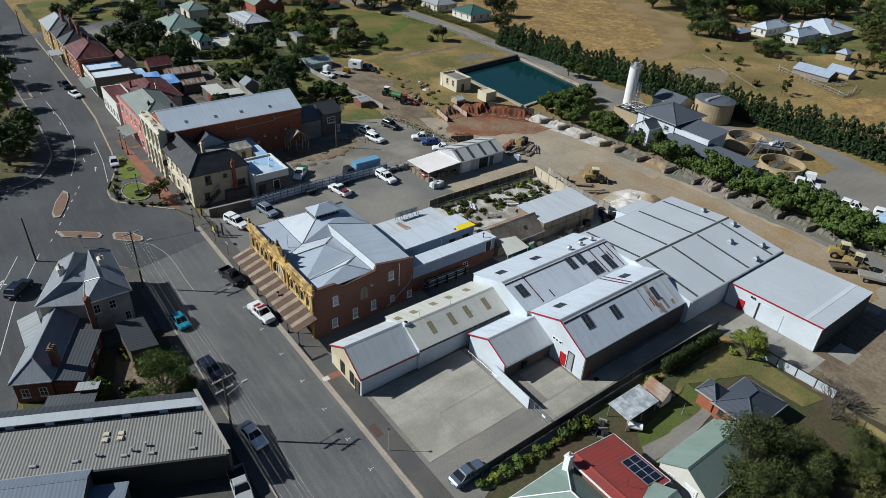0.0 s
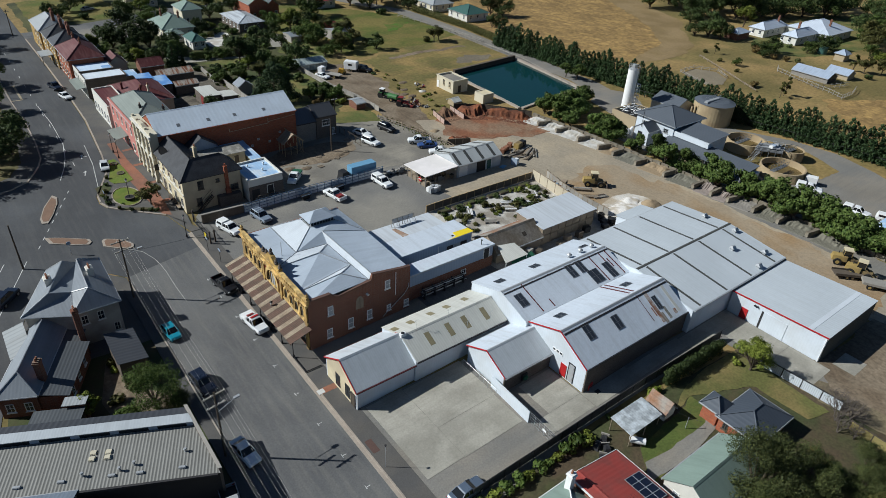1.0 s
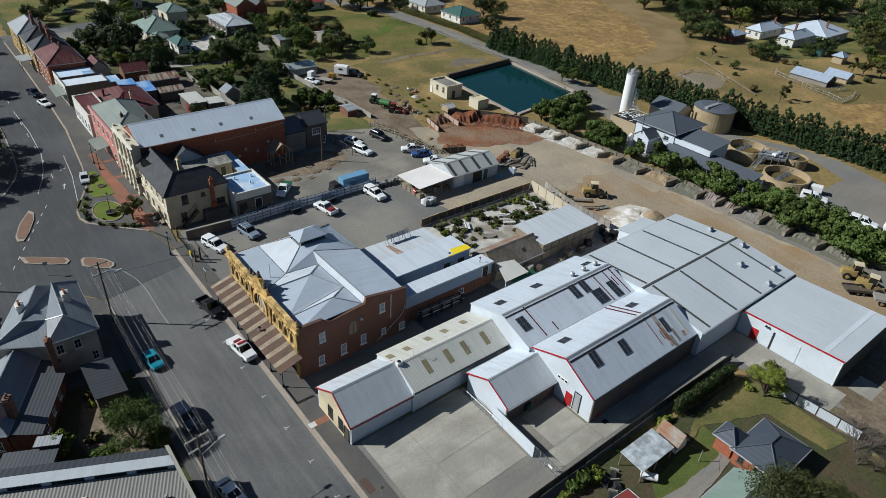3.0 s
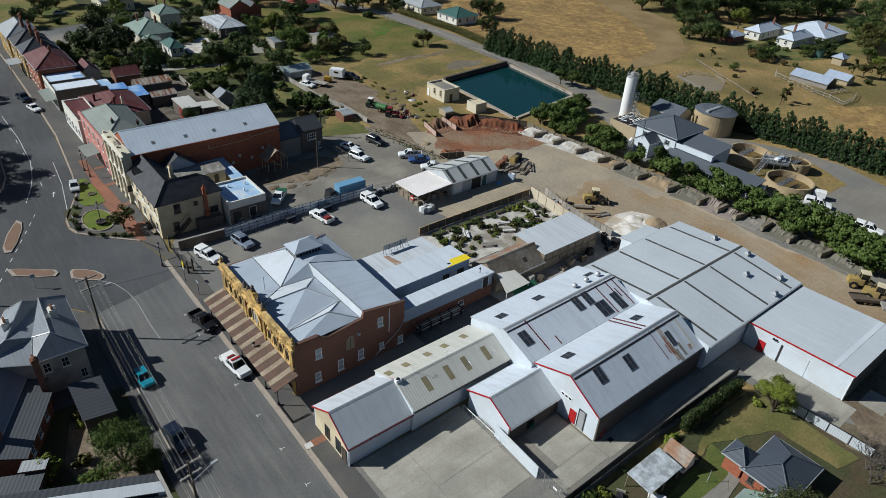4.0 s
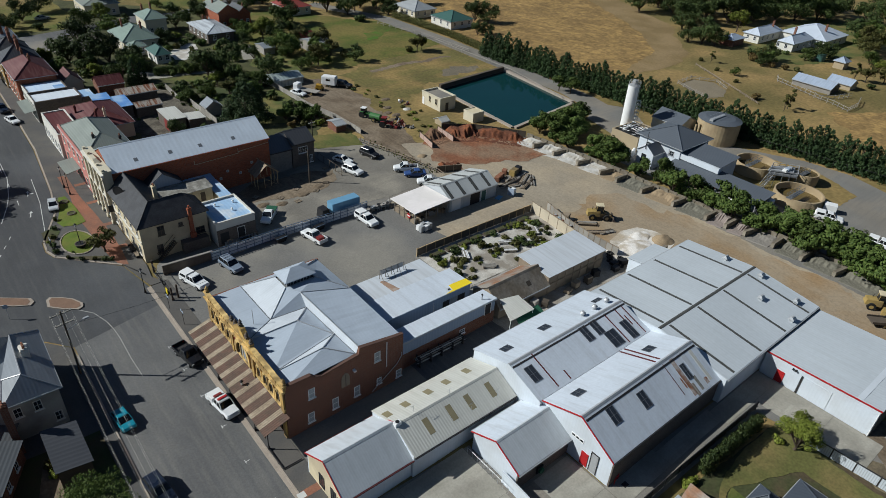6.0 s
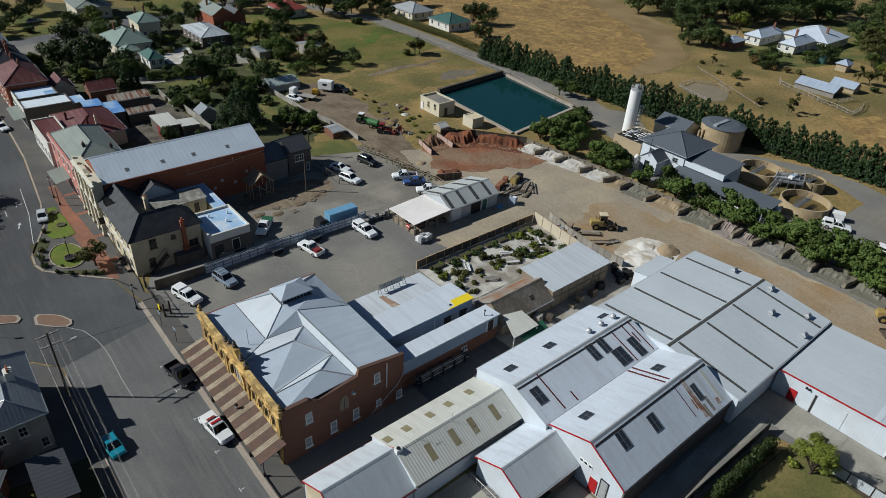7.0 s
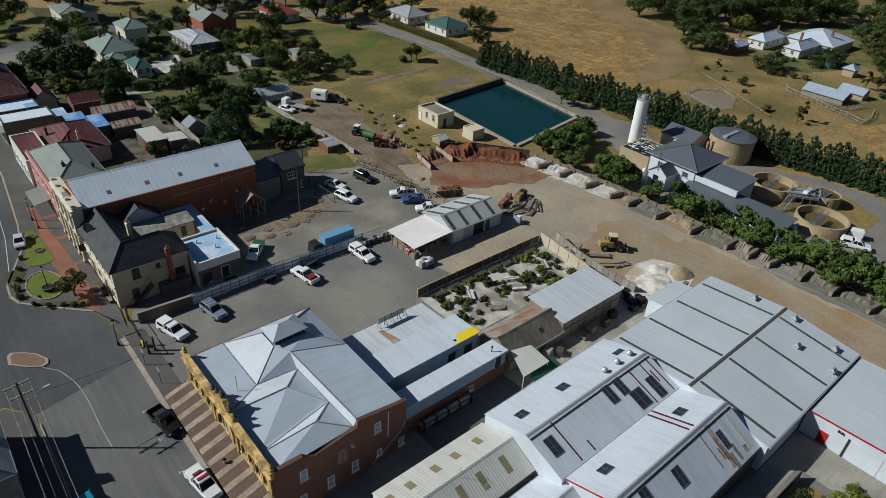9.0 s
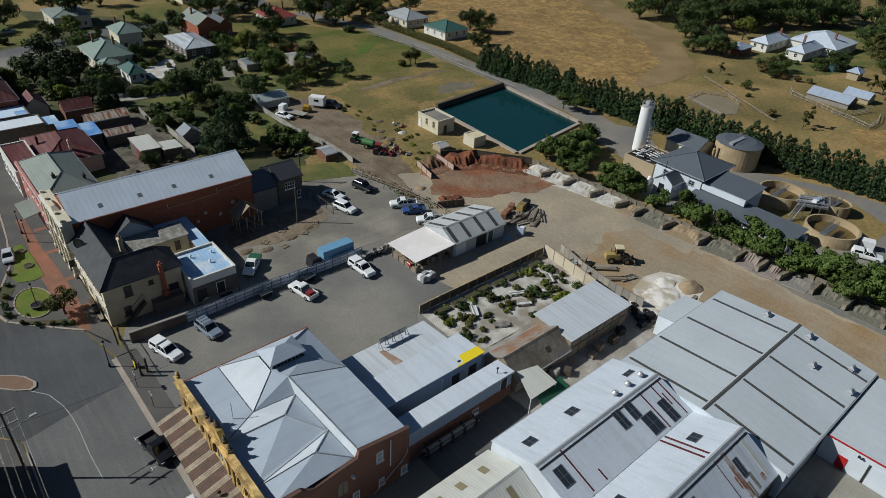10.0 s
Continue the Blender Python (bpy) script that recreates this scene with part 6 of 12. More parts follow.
# ---------------------------------------------------------------- hotel
hotel = thing("hotel", "two-storey cream rendered hotel with dark slate roof", "hotel", 29.2, 110.8, 0.05)
PLOTS.append((29, 108, 48, 138))
for b in ((0, 0, 10.8, 0.25), (0, 0.25, 0.25, 19.15), (0, 19.15, 5.6, 19.4), (5.35, 5.4, 5.6, 19.15), (5.6, 5.15, 10.8, 5.4), (10.55, 0.25, 10.8, 5.15)):
    part("wall", Shape().box(b[0], b[1], 0, b[2], b[3], 6.5), CREAM_WALL, hotel)
o, e, r = 0.35, 6.55, 9.25
s = Shape()
q = {"sw": (-o, -o, e), "se": (10.8 + o, -o, e), "ne": (10.8 + o, 5.4 + o, e), "in": (5.6 + o, 5.4 + o, e), "nr": (5.6 + o, 19.4 + o, e), "nw": (-o, 19.4 + o, e), "a": (2.8, 2.7, r), "b": (8.2, 2.7, r), "c": (2.8, 16.6, r)}
for f in ("sw se b a", "sw a c nw", "se ne b", "ne in a b", "in nr c a", "nr nw c"):
    s.face(*[q[k] for k in f.split()])
rim = ("sw", "se", "ne", "in", "nr", "nw")
for k, j in zip(rim, rim[1:] + rim[:1]):
    p, n_ = q[k], q[j]
    s.face((p[0], p[1], e - 0.15), (n_[0], n_[1], e - 0.15), n_, p)
ro = part("roof", s, SLATE_ROOF, hotel)
for k in ("sw a", "a b", "a c", "b se", "b ne", "c nr", "c nw"):
    p, n_ = k.split()
    part("hip_capping", Shape().tube(q[p], q[n_], 0.08, 5), DARK_TRIM, ro)
s = Shape()
for k, j in zip(rim, rim[1:] + rim[:1]):
    s.tube((q[k][0], q[k][1], e - 0.08), (q[j][0], q[j][1], e - 0.08), 0.09, 5)
part("gutter", s, DARK_TRIM, hotel)
for i, y in enumerate((1.6, 4.6, 7.6, 10.6, 13.6, 16.6, 18.6)):
    window(hotel, 0, y, 4.3, 0.95, 1.8, "-x", STONE_TRIM, GLASS, bars=(0, 1))
for y in (1.8, 5.2, 8.4, 14.0, 17.6):
    window(hotel, 0, y, 0.8, 1.2, 1.8, "-x", STONE_TRIM, GLASS, bars=(1, 0))
door(hotel, 0, 11.4, 0.12, 1.4, 2.4, "-x", TIMBER_DARK, STONE_TRIM)
part("string_course", Shape().box(-0.12, 0, 3.55, -0.005, 19.4, 3.8), STONE_TRIM, hotel)
for x, z, w, h in ((3.2, 4.2, 1.1, 1.7), (2.6, 1.0, 1.0, 1.6), (6.4, 4.9, 0.7, 0.7), (9.4, 2.6, 1.5, 1.2)):
    window(hotel, x, 0, z, w, h, "-y", TIMBER_DARK, GLASS)
part("wall_chimney", Shape().box(7.6, -0.55, 0, 8.5, -0.01, 3.2).box(7.75, -0.45, 3.2, 8.35, -0.01, 7.6).box(7.7, -0.5, 7.6, 8.4, 0.04, 7.8).cone(8.05, -0.22, 7.8, 8.3, 0.18, 0.14, 8), BRICK_BRIGHT, hotel, "tall terracotta brick stack on the wall")
part("brick_base", Shape().box(5.9, -1.4, 0, 10.2, -0.02, 2.3), GREY_BRICK, hotel, "low stained brick lean-to")
stair = thing("stair", "dark outside timber stair with handrail", "stair", 31.0, 109.7, 0.1)
for i in range(12):
    part("step", Shape().box(i * 0.26, 0, 0.18 + i * 0.23, i * 0.26 + 0.28, 0.85, 0.23 + i * 0.23), TIMBER_DARK, stair)
for y in (0.0, 0.85):
    part("stringer", Shape().hexa([(0, y, 0), (0.3, y, 0), (3.3, y, 2.65), (3.0, y, 2.65)], [(0, y + 0.06, 0.0), (0.3, y + 0.06, 0), (3.3, y + 0.06, 2.65), (3.0, y + 0.06, 2.65)]), TIMBER_DARK, stair)
    part("handrail", Shape().tube((0, y, 1.1), (3.1, y, 3.8), 0.04), TIMBER_DARK, stair)
dorm = Gable("hotel_dormer", "dark roofed rear gable of the hotel", "roof", 34.8, 123.7, 40.6, 126.2, 6.4, 8.4, "y", (SLATE_ROOF, SLATE_ROOF), (BLUE_WALL,) * 4, zb=0.2, gutter=DARK_TRIM)
kit = skillion("hotel_kitchen", "grey old flat-roofed hotel kitchen", "building", 36.0, 119.8, 44.7, 123.5, 5.6, 5.7, 6.0, 5.9, STAINED_ROOF, CREAM_WALL, zb=0.3)
window(kit, 4.4, 0, 3.4, 0.6, 0.7, "-y", TIMBER_DARK, GLASS)
window(kit, 5.4, 0, 3.4, 0.6, 0.7, "-y", TIMBER_DARK, GLASS)
door(kit, 6.9, 0, 3.0, 0.9, 1.8, "-y", TIMBER_DARK, CREAM_WALL)
back = skillion("hotel_lean_to", "blue-white skillion roof behind the hotel", "building", 41, 123.8, 46.8, 126.1, 4.8, 4.8, 5.0, 5.0, PALE_BLUE_ROOF, CREAM_WALL, zb=0.3)
skillion("hotel_lean_to", "narrow blue-painted roof beside the old kitchen", "building", 45.0, 116.6, 46.8, 123.6, 4.7, 4.7, 4.9, 4.9, PALE_BLUE_ROOF, CREAM_WALL, zb=0.3)
flat_block("hotel_annex", "white parapet annex with pale blue flat roof", "building", 40.3, 108.1, 47.2, 116.3, 5.0, STONE_TRIM, PALE_BLUE_ROOF, 0.3, zb=0.3)
an = bpy.data.objects["hotel_annex"]
door(an, 4.2, -0.1, 0.9, 1.2, 2.0, "-y", BLACK_METAL, STONE_TRIM)
# Dark sheets added here stand in for the open undercroft's shade.
part("lower_wall", Shape().box(0.02, -0.1, 0, 6.88, -0.004, 3.3), GREY_BRICK, an, "dark sheet for the shaded undercroft")
part("cellar_opening", Shape().box(0.5, -0.14, 0.6, 2.0, -0.09, 2.7), BLACK_METAL, an, "black panel for a dark opening")
part("deck", Shape().box(1.0, -1.6, 0.2, 6.5, -0.12, 0.9), GREY_TIMBER, an)
for i in range(8):
    part("baluster", Shape().box(1.1 + i * 0.75, -1.58, 0.9, 1.18 + i * 0.75, -1.5, 1.9), TIMBER_DARK, an)
part("deck_rail", Shape().box(1.0, -1.6, 1.9, 6.5, -1.48, 1.98), TIMBER_DARK, an)
for x in (1.0, 6.4):
    part("stair_rail", Shape().tube((x, -1.6, 0.5), (x, -1.6, 1.5), 0.04), DARK_TRIM, an)
for x, y in ((2.5, 6.2), (4.4, 3.4), (5.6, 5.8)):
    part("roof_vent", Shape().cone(x, y, 4.2, 4.8, 0.14, 0.14, 8).cone(x, y, 4.8, 4.95, 0.22, 0.1, 8), WHITE_PAINT, an)
chimney(hotel, 5.2, 7.0, 6.5, 9.6, 0.6, 0.8, CREAM_WALL, 2)
sg = thing("hanging_sign", "dark square hanging sign board", "sign", 28.6, 122.8, 4.2)
part("board", Shape().box(-0.7, -0.08, 0, 0.1, 0.08, 1.1), BLACK_METAL, sg)
part("bracket", Shape().tube((-0.7, 0, 1.15), (0.55, 0, 1.15), 0.04), BLACK_METAL, sg)
rs = thing("round_roof_sign", "round dark sign on the slate roof", "sign", 29.85, 122.2, 7.0, 40)
s = Shape()
for i in range(20):
    a0, a1 = 2 * math.pi * i / 20, 2 * math.pi * (i + 1) / 20
    s.hexa([(-0.05, r * math.cos(a), 0.95 + r * math.sin(a)) for r, a in ((0.75, a0), (0.95, a0), (0.95, a1), (0.75, a1))], [(0.05, r * math.cos(a), 0.95 + r * math.sin(a)) for r, a in ((0.75, a0), (0.95, a0), (0.95, a1), (0.75, a1))])
part("rim", s, BLACK_METAL, rs)
part("face", Shape().tube((-0.03, 0, 0.95), (0.03, 0, 0.95), 0.74, 20), DARK_TRIM, rs)
for y, m in ((117.7, TIMBER_DARK), (115.6, TIMBER_DARK), (113.4, TIMBER)):
    bn = thing("bench", "dark timber bench against the hotel wall", "bench", 28.6, y, 0.18)
    part("seat", Shape().box(-0.3, -0.75, 0.42, 0.2, 0.75, 0.48), m, bn)
    part("backrest", Shape().box(0.16, -0.75, 0.55, 0.22, 0.75, 0.9), m, bn)
    for u in (-0.65, 0.65):
        part("leg", Shape().box(-0.25, u - 0.04, 0, 0.2, u + 0.04, 0.42), BLACK_METAL, bn)

# ---------------------------------------------------------------- assembly hall with stucco front
HALL_SHEET = mat("pale_blue_grey_hall_sheet", (0.56, 0.62, 0.69), 0.5, var=0.14, scale=0.25, fine=3, ribs=("x", 0.8), rib_dark=0.012, streak=("y", (0.44, 0.47, 0.5), 0.35), bump=0.05)
AH = Gable("assembly_hall", "long red brick hall with pale iron roof", "building", 30.4, 126.3, 59.3, 137.2, 9.4, 12.0, "x",
           (HALL_SHEET, HALL_SHEET), (BRICK_BRIGHT, BRICK_BRIGHT, BRICK_BRIGHT, BRICK_BRIGHT), zb=0.1, over=0.2, gutter=BRICK_BRIGHT)
for x in (4.25, 10.25, 15.75, 22.15):
    AH.patch("skylight", x, x + 0.65, 1.2, 1.9, LEAD)
part("cable_pipe", Shape().tube((14, -0.06, 7.3), (22.5, -0.06, 7.6), 0.05).tube((22.5, -0.06, 7.6), (22.5, -0.06, 8.6), 0.05).tube((22.5, -0.06, 7.9), (28.8, -0.06, 8.4), 0.05).tube((14, -0.06, 7.3), (14, -0.06, 8.1), 0.05), CREAM_WALL, AH.t)
for x, z in ((18.5, 3.0), (20.0, 4.2), (22.5, 3.2), (25.0, 4.8)):
    window(AH.t, x, 0, z, 0.5, 0.5, "-y", STONE_TRIM, BRIGHT_GLASS, bars=(0, 0), sill=False)
fr = thing("stucco_front", "tall white stucco classical front with pilasters", "facade", 28.9, 125.7, 0.1, kind="structure")
part("wall", Shape().box(0, 0, 0, 1.3, 12.0, 9.9), PALE_CREAM, fr)
part("cornice", Shape().box(-0.45, -0.2, 9.3, 0, 12.2, 9.6).box(-0.3, -0.1, 9.0, 0, 12.1, 9.3), STONE_TRIM, fr)
part("parapet", Shape().box(-0.15, -0.1, 9.9, 1.4, 12.1, 10.1).hexa([(-0.1, 4, 10.1), (0.9, 4, 10.1), (0.9, 8, 10.1), (-0.1, 8, 10.1)], [(-0.1, 5, 10.7), (0.5, 5, 10.7), (0.5, 7, 10.7), (-0.1, 7, 10.7)]), PALE_CREAM, fr)
part("string_course", Shape().box(-0.25, -0.1, 4.8, 0, 12.1, 5.1), STONE_TRIM, fr)
for y in (0.1, 2.9, 5.7, 8.5, 11.2):
    part("pilaster", Shape().box(-0.3, y, 0.1, -0.005, y + 0.65, 9.0).box(-0.38, y - 0.08, 8.5, -0.3, y + 0.73, 8.9).box(-0.4, y - 0.1, 0.1, -0.3, y + 0.75, 0.6), PALE_CREAM, fr)
for y in (1.8, 4.65, 7.45, 10.2):
    window(fr, 0, y, 5.6, 1.1, 2.6, "-x", STONE_TRIM, GLASS)
    window(fr, 0, y, 1.0, 1.1, 2.6, "-x", STONE_TRIM, GLASS)
for y in (0.3, 3.2, 8.8, 11.5):
    part("block", Shape().box(-0.1, y - 0.15, 10.1, 0.35, y + 0.4, 10.45), PALE_CREAM, fr)

ANNEX_BRICK = mat("pale_grey_stained_brick", (0.21, 0.195, 0.18), 0.9, var=0.25, scale=0.5, fine=6, bricks=(0.46, 0.17, (0.24, 0.22, 0.2), (0.17, 0.155, 0.14)))
ex = Gable("brick_annex", "grey stained brick annex with dark roof", "building", 59.5, 126.6, 64.2, 133, 5.9, 8.0, "x", (PLANT_ROOF, PLANT_ROOF), (ANNEX_BRICK,) * 4, gutter=DARK_TRIM)
ex2 = Gable("brick_annex", "two-storey grey brick annex with a white window", "building", 64.3, 126.4, 69.3, 133, 6.7, 8.4, "x", (DARK_ROOF, DARK_ROOF), (GREY_BRICK,) * 4, gutter=DARK_TRIM)
window(ex2.t, 2.4, 0, 3.0, 2.0, 1.4, "-y", WHITE_PAINT, GLASS, bars=(3, 1))
window(ex2.t, 4.2, 0, 0.6, 0.7, 1.6, "-y", WHITE_PAINT, GLASS)

# ---------------------------------------------------------------- shops along the north street
pk = hip_house("pink_shop", "pink two-storey shop with grey-green hipped roof", "shop", 28.9, 139.2, 38.0, 157.4, 7.4, 10.0, SAGE_ROOF, PINK_WALL, zb=0.1, over=0.2)
for y in (2.0, 5.4, 8.8, 12.2, 15.8):
    window(pk, 0, y, 4.6, 0.9, 1.8, "-x", STONE_TRIM, GLASS)
    window(pk, 0, y, 0.9, 1.4, 1.8, "-x", STONE_TRIM, GLASS)
chimney(pk, 3.2, 4.4, 7.5, 9.9, 0.4, 0.45, DARK_TRIM, 1)
chimney(pk, 7.6, 3.6, 7.2, 9.0, 0.4, 0.45, DARK_TRIM, 1)
part("side_porch", Shape().sheet([(-2.8, 5.1, 2.8), (-0.02, 5.8, 3.05), (-0.02, 11.8, 3.05), (-2.9, 11.6, 2.8)], 0.1), SAGE_ROOF, pk)
part("parapet", Shape().box(-0.2, -0.2, 7.0, 0.15, 18.3, 7.75), PINK_WALL, pk)
hip_house("rear_house", "dark hipped roof behind the pink shop", "house", 39.4, 139.4, 46.2, 147, 4.4, 6.0, SILVER_ROOF, BRICK, zb=0.4)
wsf = flat_block("white_cottage_shop", "white rendered shop with maroon skillion roof", "shop", 28.4, 158.2, 33.0, 172.4, 5.4, STONE_TRIM, MAROON_ROOF, 0.15, zb=0.1)
for y in (1.6, 4.4, 7.2, 10.0, 12.6):
    window(wsf, 0, y, 0.9, 1.1, 2.0, "-x", WHITE_PAINT, GLASS)
mr = hip_house("maroon_house", "low house with faded maroon roof", "house", 33.2, 161.5, 44.0, 177.0, 4.0, 6.4, MAROON_ROOF, PALE_CREAM, zb=0.2)
chimney(mr, 4.2, 2.2, 4.2, 6.9, 0.4, 0.5, MAROON_TRIM)
chimney(mr, 6.0, 2.4, 4.2, 7.0, 0.45, 0.5, PALE_CREAM)
chimney(mr, 1.6, 9.0, 4.2, 6.2, 0.4, 0.5, MAROON_TRIM, 1)
PALE_BLUE_SHEET = mat("pale_blue_painted_sheet", (0.6, 0.71, 0.84), 0.45, var=0.12, scale=0.3, fine=3, ribs=("x", 0.4), rib_dark=0.03, streak=("y", (0.42, 0.56, 0.78), 0.5), bump=0.02)
WHITE_SHEET = mat("bright_white_painted_sheet", (0.7, 0.75, 0.8), 0.45, var=0.12, scale=0.3, fine=3, ribs=("x", 0.4), rib_dark=0.03, streak=("y", (0.55, 0.6, 0.66), 0.4), bump=0.02)
# The dark brick walls hold the sides' shade; a white sheet makes the front.
blu = flat_block("blue_roof_shop", "cream parapet shop with bright blue-white roof", "shop", 28.8, 187.0, 37.2, 193.8, 5.3, GREY_BRICK, PALE_BLUE_SHEET, 0.12, zb=0.1)
part("shop_front", Shape().box(-0.12, 0, 0, -0.004, 6.8, 5.35), STONE_TRIM, blu, "white rendered shop front")
part("roof_panel", Shape().box(5.9, 0.3, 5.08, 8.1, 3.4, 5.11), BLUE_ROOF, blu, "bright blue painted roof panel")
# Dark brick again stands for side-wall shade, behind a white front sheet.
blw = flat_block("white_roof_shop", "white parapet shop with a broad white roof", "shop", 28.8, 180.8, 38.6, 186.9, 5.0, GREY_BRICK, WHITE_SHEET, 0.1, zb=0.1)
part("shop_front", Shape().box(-0.12, 0, 0, -0.004, 6.1, 5.05), STONE_TRIM, blw, "white rendered shop front")
skillion("rear_store", "low store with a faded blue and white roof", "shed", 38.7, 180.9, 41.2, 185.0, 4.6, 4.6, 4.8, 4.8, PALE_BLUE_ROOF, GREY_BRICK)
for t_, ys in ((blu, (1.4, 3.6, 5.6)), (blw, (1.2, 3.2, 5.1))):
    for y in ys:
        window(t_, -0.12, y, 2.9, 0.9, 1.3, "-x", STONE_TRIM, GLASS)
        window(t_, -0.12, y, 0.7, 1.3, 1.7, "-x", STONE_TRIM, GLASS)
part("verandah_roof", Shape().sheet([(-2.4, -6.0, 2.7), (-0.02, -6.0, 3.0), (-0.14, 3.0, 3.0), (-2.4, 3.0, 2.7)], 0.06), SAGE_ROOF, blu)
for x0, y0, x1, y1, z in ((40.3, 175.4, 43.9, 180.8, 4.2), (44.2, 172.2, 47.2, 178.4, 3.8)):
    skillion("blue_shed", "small shed with bright blue painted roof", "shed", x0, y0, x1, y1, z, z, z + 0.5, z + 0.5, BLUE_ROOF, GREY_BRICK)
mr2 = hip_house("maroon_corner_shop", "two-storey brick shop with maroon hipped roof", "shop", 28.0, 194.1, 36.6, 208.6, 6.6, 9.4, MAROON_ROOF, BRICK_BRIGHT, zb=0.1)
for y in (2, 5, 8, 11, 14):
    window(mr2, 0, y, 4.2, 0.9, 1.8, "-x", STONE_TRIM, GLASS)
    window(mr2, 0, y, 0.9, 1.2, 1.9, "-x", STONE_TRIM, GLASS)
chimney(mr2, 4.6, 5.0, 8.4, 10.4, 0.5, 0.6)
chimney(mr2, 4.2, 11.0, 8.4, 10.4, 0.5, 0.6)
orr = [("ochre_terrace", 27.6, 209.0, 36.6, 217.5, DARK_ROOF), ("ochre_terrace", 27.4, 217.8, 36.2, 226.6, SLATE_ROOF), ("ochre_terrace", 27.0, 227.0, 35.6, 242.0, SILVER_ROOF)]
for nm, x0, y0, x1, y1, r in orr:
    oc = hip_house(nm, "two-storey ochre brick terrace with hipped roof", "house", x0, y0, x1, y1, 6.6, 9.6, r, OCHRE, zb=0.1, over=0.15)
    for y in (1.6, 4.2, 6.8):
        window(oc, 0, y, 4.2, 0.9, 1.7, "-x", STONE_TRIM, GLASS)
        window(oc, 0, y, 0.9, 1.0, 1.8, "-x", STONE_TRIM, GLASS)
    chimney(oc, 5.0, 3.0, 8.0, 11.0)
    chimney(oc, 5.4, 7.0, 8.0, 11.0)
bs = thing("street_shelter", "grey flat-topped street shelter on posts", "shelter", 25.9, 216.5, 0.2)
part("roof", Shape().sheet([(-1.6, -3, 2.8), (1.6, -3, 3.0), (1.6, 3, 3.0), (-1.6, 3, 2.8)], 0.12), SILVER_ROOF, bs)
for a, b in ((-1.3, -2.6), (-1.3, 2.6), (1.3, -2.6), (1.3, 2.6)):
    part("post", Shape().tube((a, b, 0), (a, b, 2.9), 0.07), TIMBER_DARK, bs)
# yards behind the shops
for nm, lab, x0, y0, x1, y1, e, r, rm, wm in (
        ("rusty_shed", "long shed with rust-striped iron roof", 46.9, 180.4, 55.6, 185.2, 3.5, 4.3, RUST_STRIPED, GREY_BRICK),
        ("rusty_shed", "small shed with red rusted roof", 47.7, 171.2, 53.6, 174.6, 3.3, 3.9, RUST_STRIPED, GREY_BRICK),
        ("maroon_barn", "old brick barn with maroon striped roof", 44.3, 188.9, 50.4, 193.8, 3.9, 5.4, MAROON_ROOF, BRICK),
        ("maroon_barn", "brick outbuilding with maroon roof", 37.4, 194.5, 42.2, 201.0, 4.0, 6.0, MAROON_ROOF, PALE_CREAM),
        ("garden_shed", "grey-green gabled garden hut", 60.9, 162.0, 64.4, 165.6, 3.7, 4.9, OLD_ZINC, GREY_TIMBER),
        ("slate_shed", "low dark shed beside the hall", 43, 139, 52, 143.5, 3.6, 4.8, SILVER_ROOF, BRICK)):
    ax = "x" if x1 - x0 > y1 - y0 else "y"
    Gable(nm, lab, "shed", x0, y0, x1, y1, e, r, ax, (rm, rm), (wm,) * 4)

gar = skillion("garage", "rendered garage with a dull white skillion roof", "garage", 50.7, 158.6, 54.6, 165.8, 3.9, 3.8, 4.0, 4.1, CREAM_ROOF, GREY_BRICK)
part("garage_door", Shape().box(-0.06, 0.6, 0.1, -0.005, 3.0, 2.5), RED_PAINT, gar, "faded red garage door")
skillion("garage", "low brick garage with a pale skillion roof", "garage", 54.9, 157.4, 58.6, 161.6, 3.6, 3.4, 3.4, 3.6, CREAM_ROOF, GREY_BRICK)
zone("back_yard", [(44, 149), (50, 147), (60.4, 153), (60.4, 172), (58.8, 187), (46, 187), (46.5, 170), (44.5, 166)], mat("littered_yard_earth", (0.07, 0.06, 0.046), 0.95, var=0.4, scale=0.5, fine=3, second=(0.13, 0.115, 0.09), amount=0.5, second_scale=0.5, bump=0.5, grain=1.2), 0.07, "dark littered back yard", "yard", 0.4, 2)
zone("kitchen_garden", [(61, 156), (76, 155), (80, 172), (78, 186.4), (68, 186.4), (60, 190), (59.8, 176)], GARDEN_SOIL, 0.06, "dark planted kitchen garden", "garden", 0.5, 2)

# ---------------------------------------------------------------- north village houses
def cottage(label, x0, y0, x1, y1, e, r, roof, wall, chim=(), hip=True, name="house"):
    if hip:
        t = hip_house(name, label, "house", x0, y0, x1, y1, e, r, roof, wall)
    else:
        t = Gable(name, label, "house", x0, y0, x1, y1, e, r, "x" if x1 - x0 > y1 - y0 else "y", (roof, roof), (wall,) * 4).t
    w, d = x1 - x0, y1 - y0
    n = max(2, int(d / 3))
    for i in range(n):
        window(t, 0, (i + 0.5) * d / n, 1.0, 1.0, 1.4, "-x", WHITE_PAINT, GLASS)
    n = max(2, int(w / 3))
    for i in range(n):
        window(t, (i + 0.5) * w / n, 0, 1.0, 1.0, 1.4, "-y", WHITE_PAINT, GLASS)
    for x, y in chim:
        chimney(t, x, y, e - gz(x0), r - gz(x0) + 0.9, 0.5, 0.6)
    return t


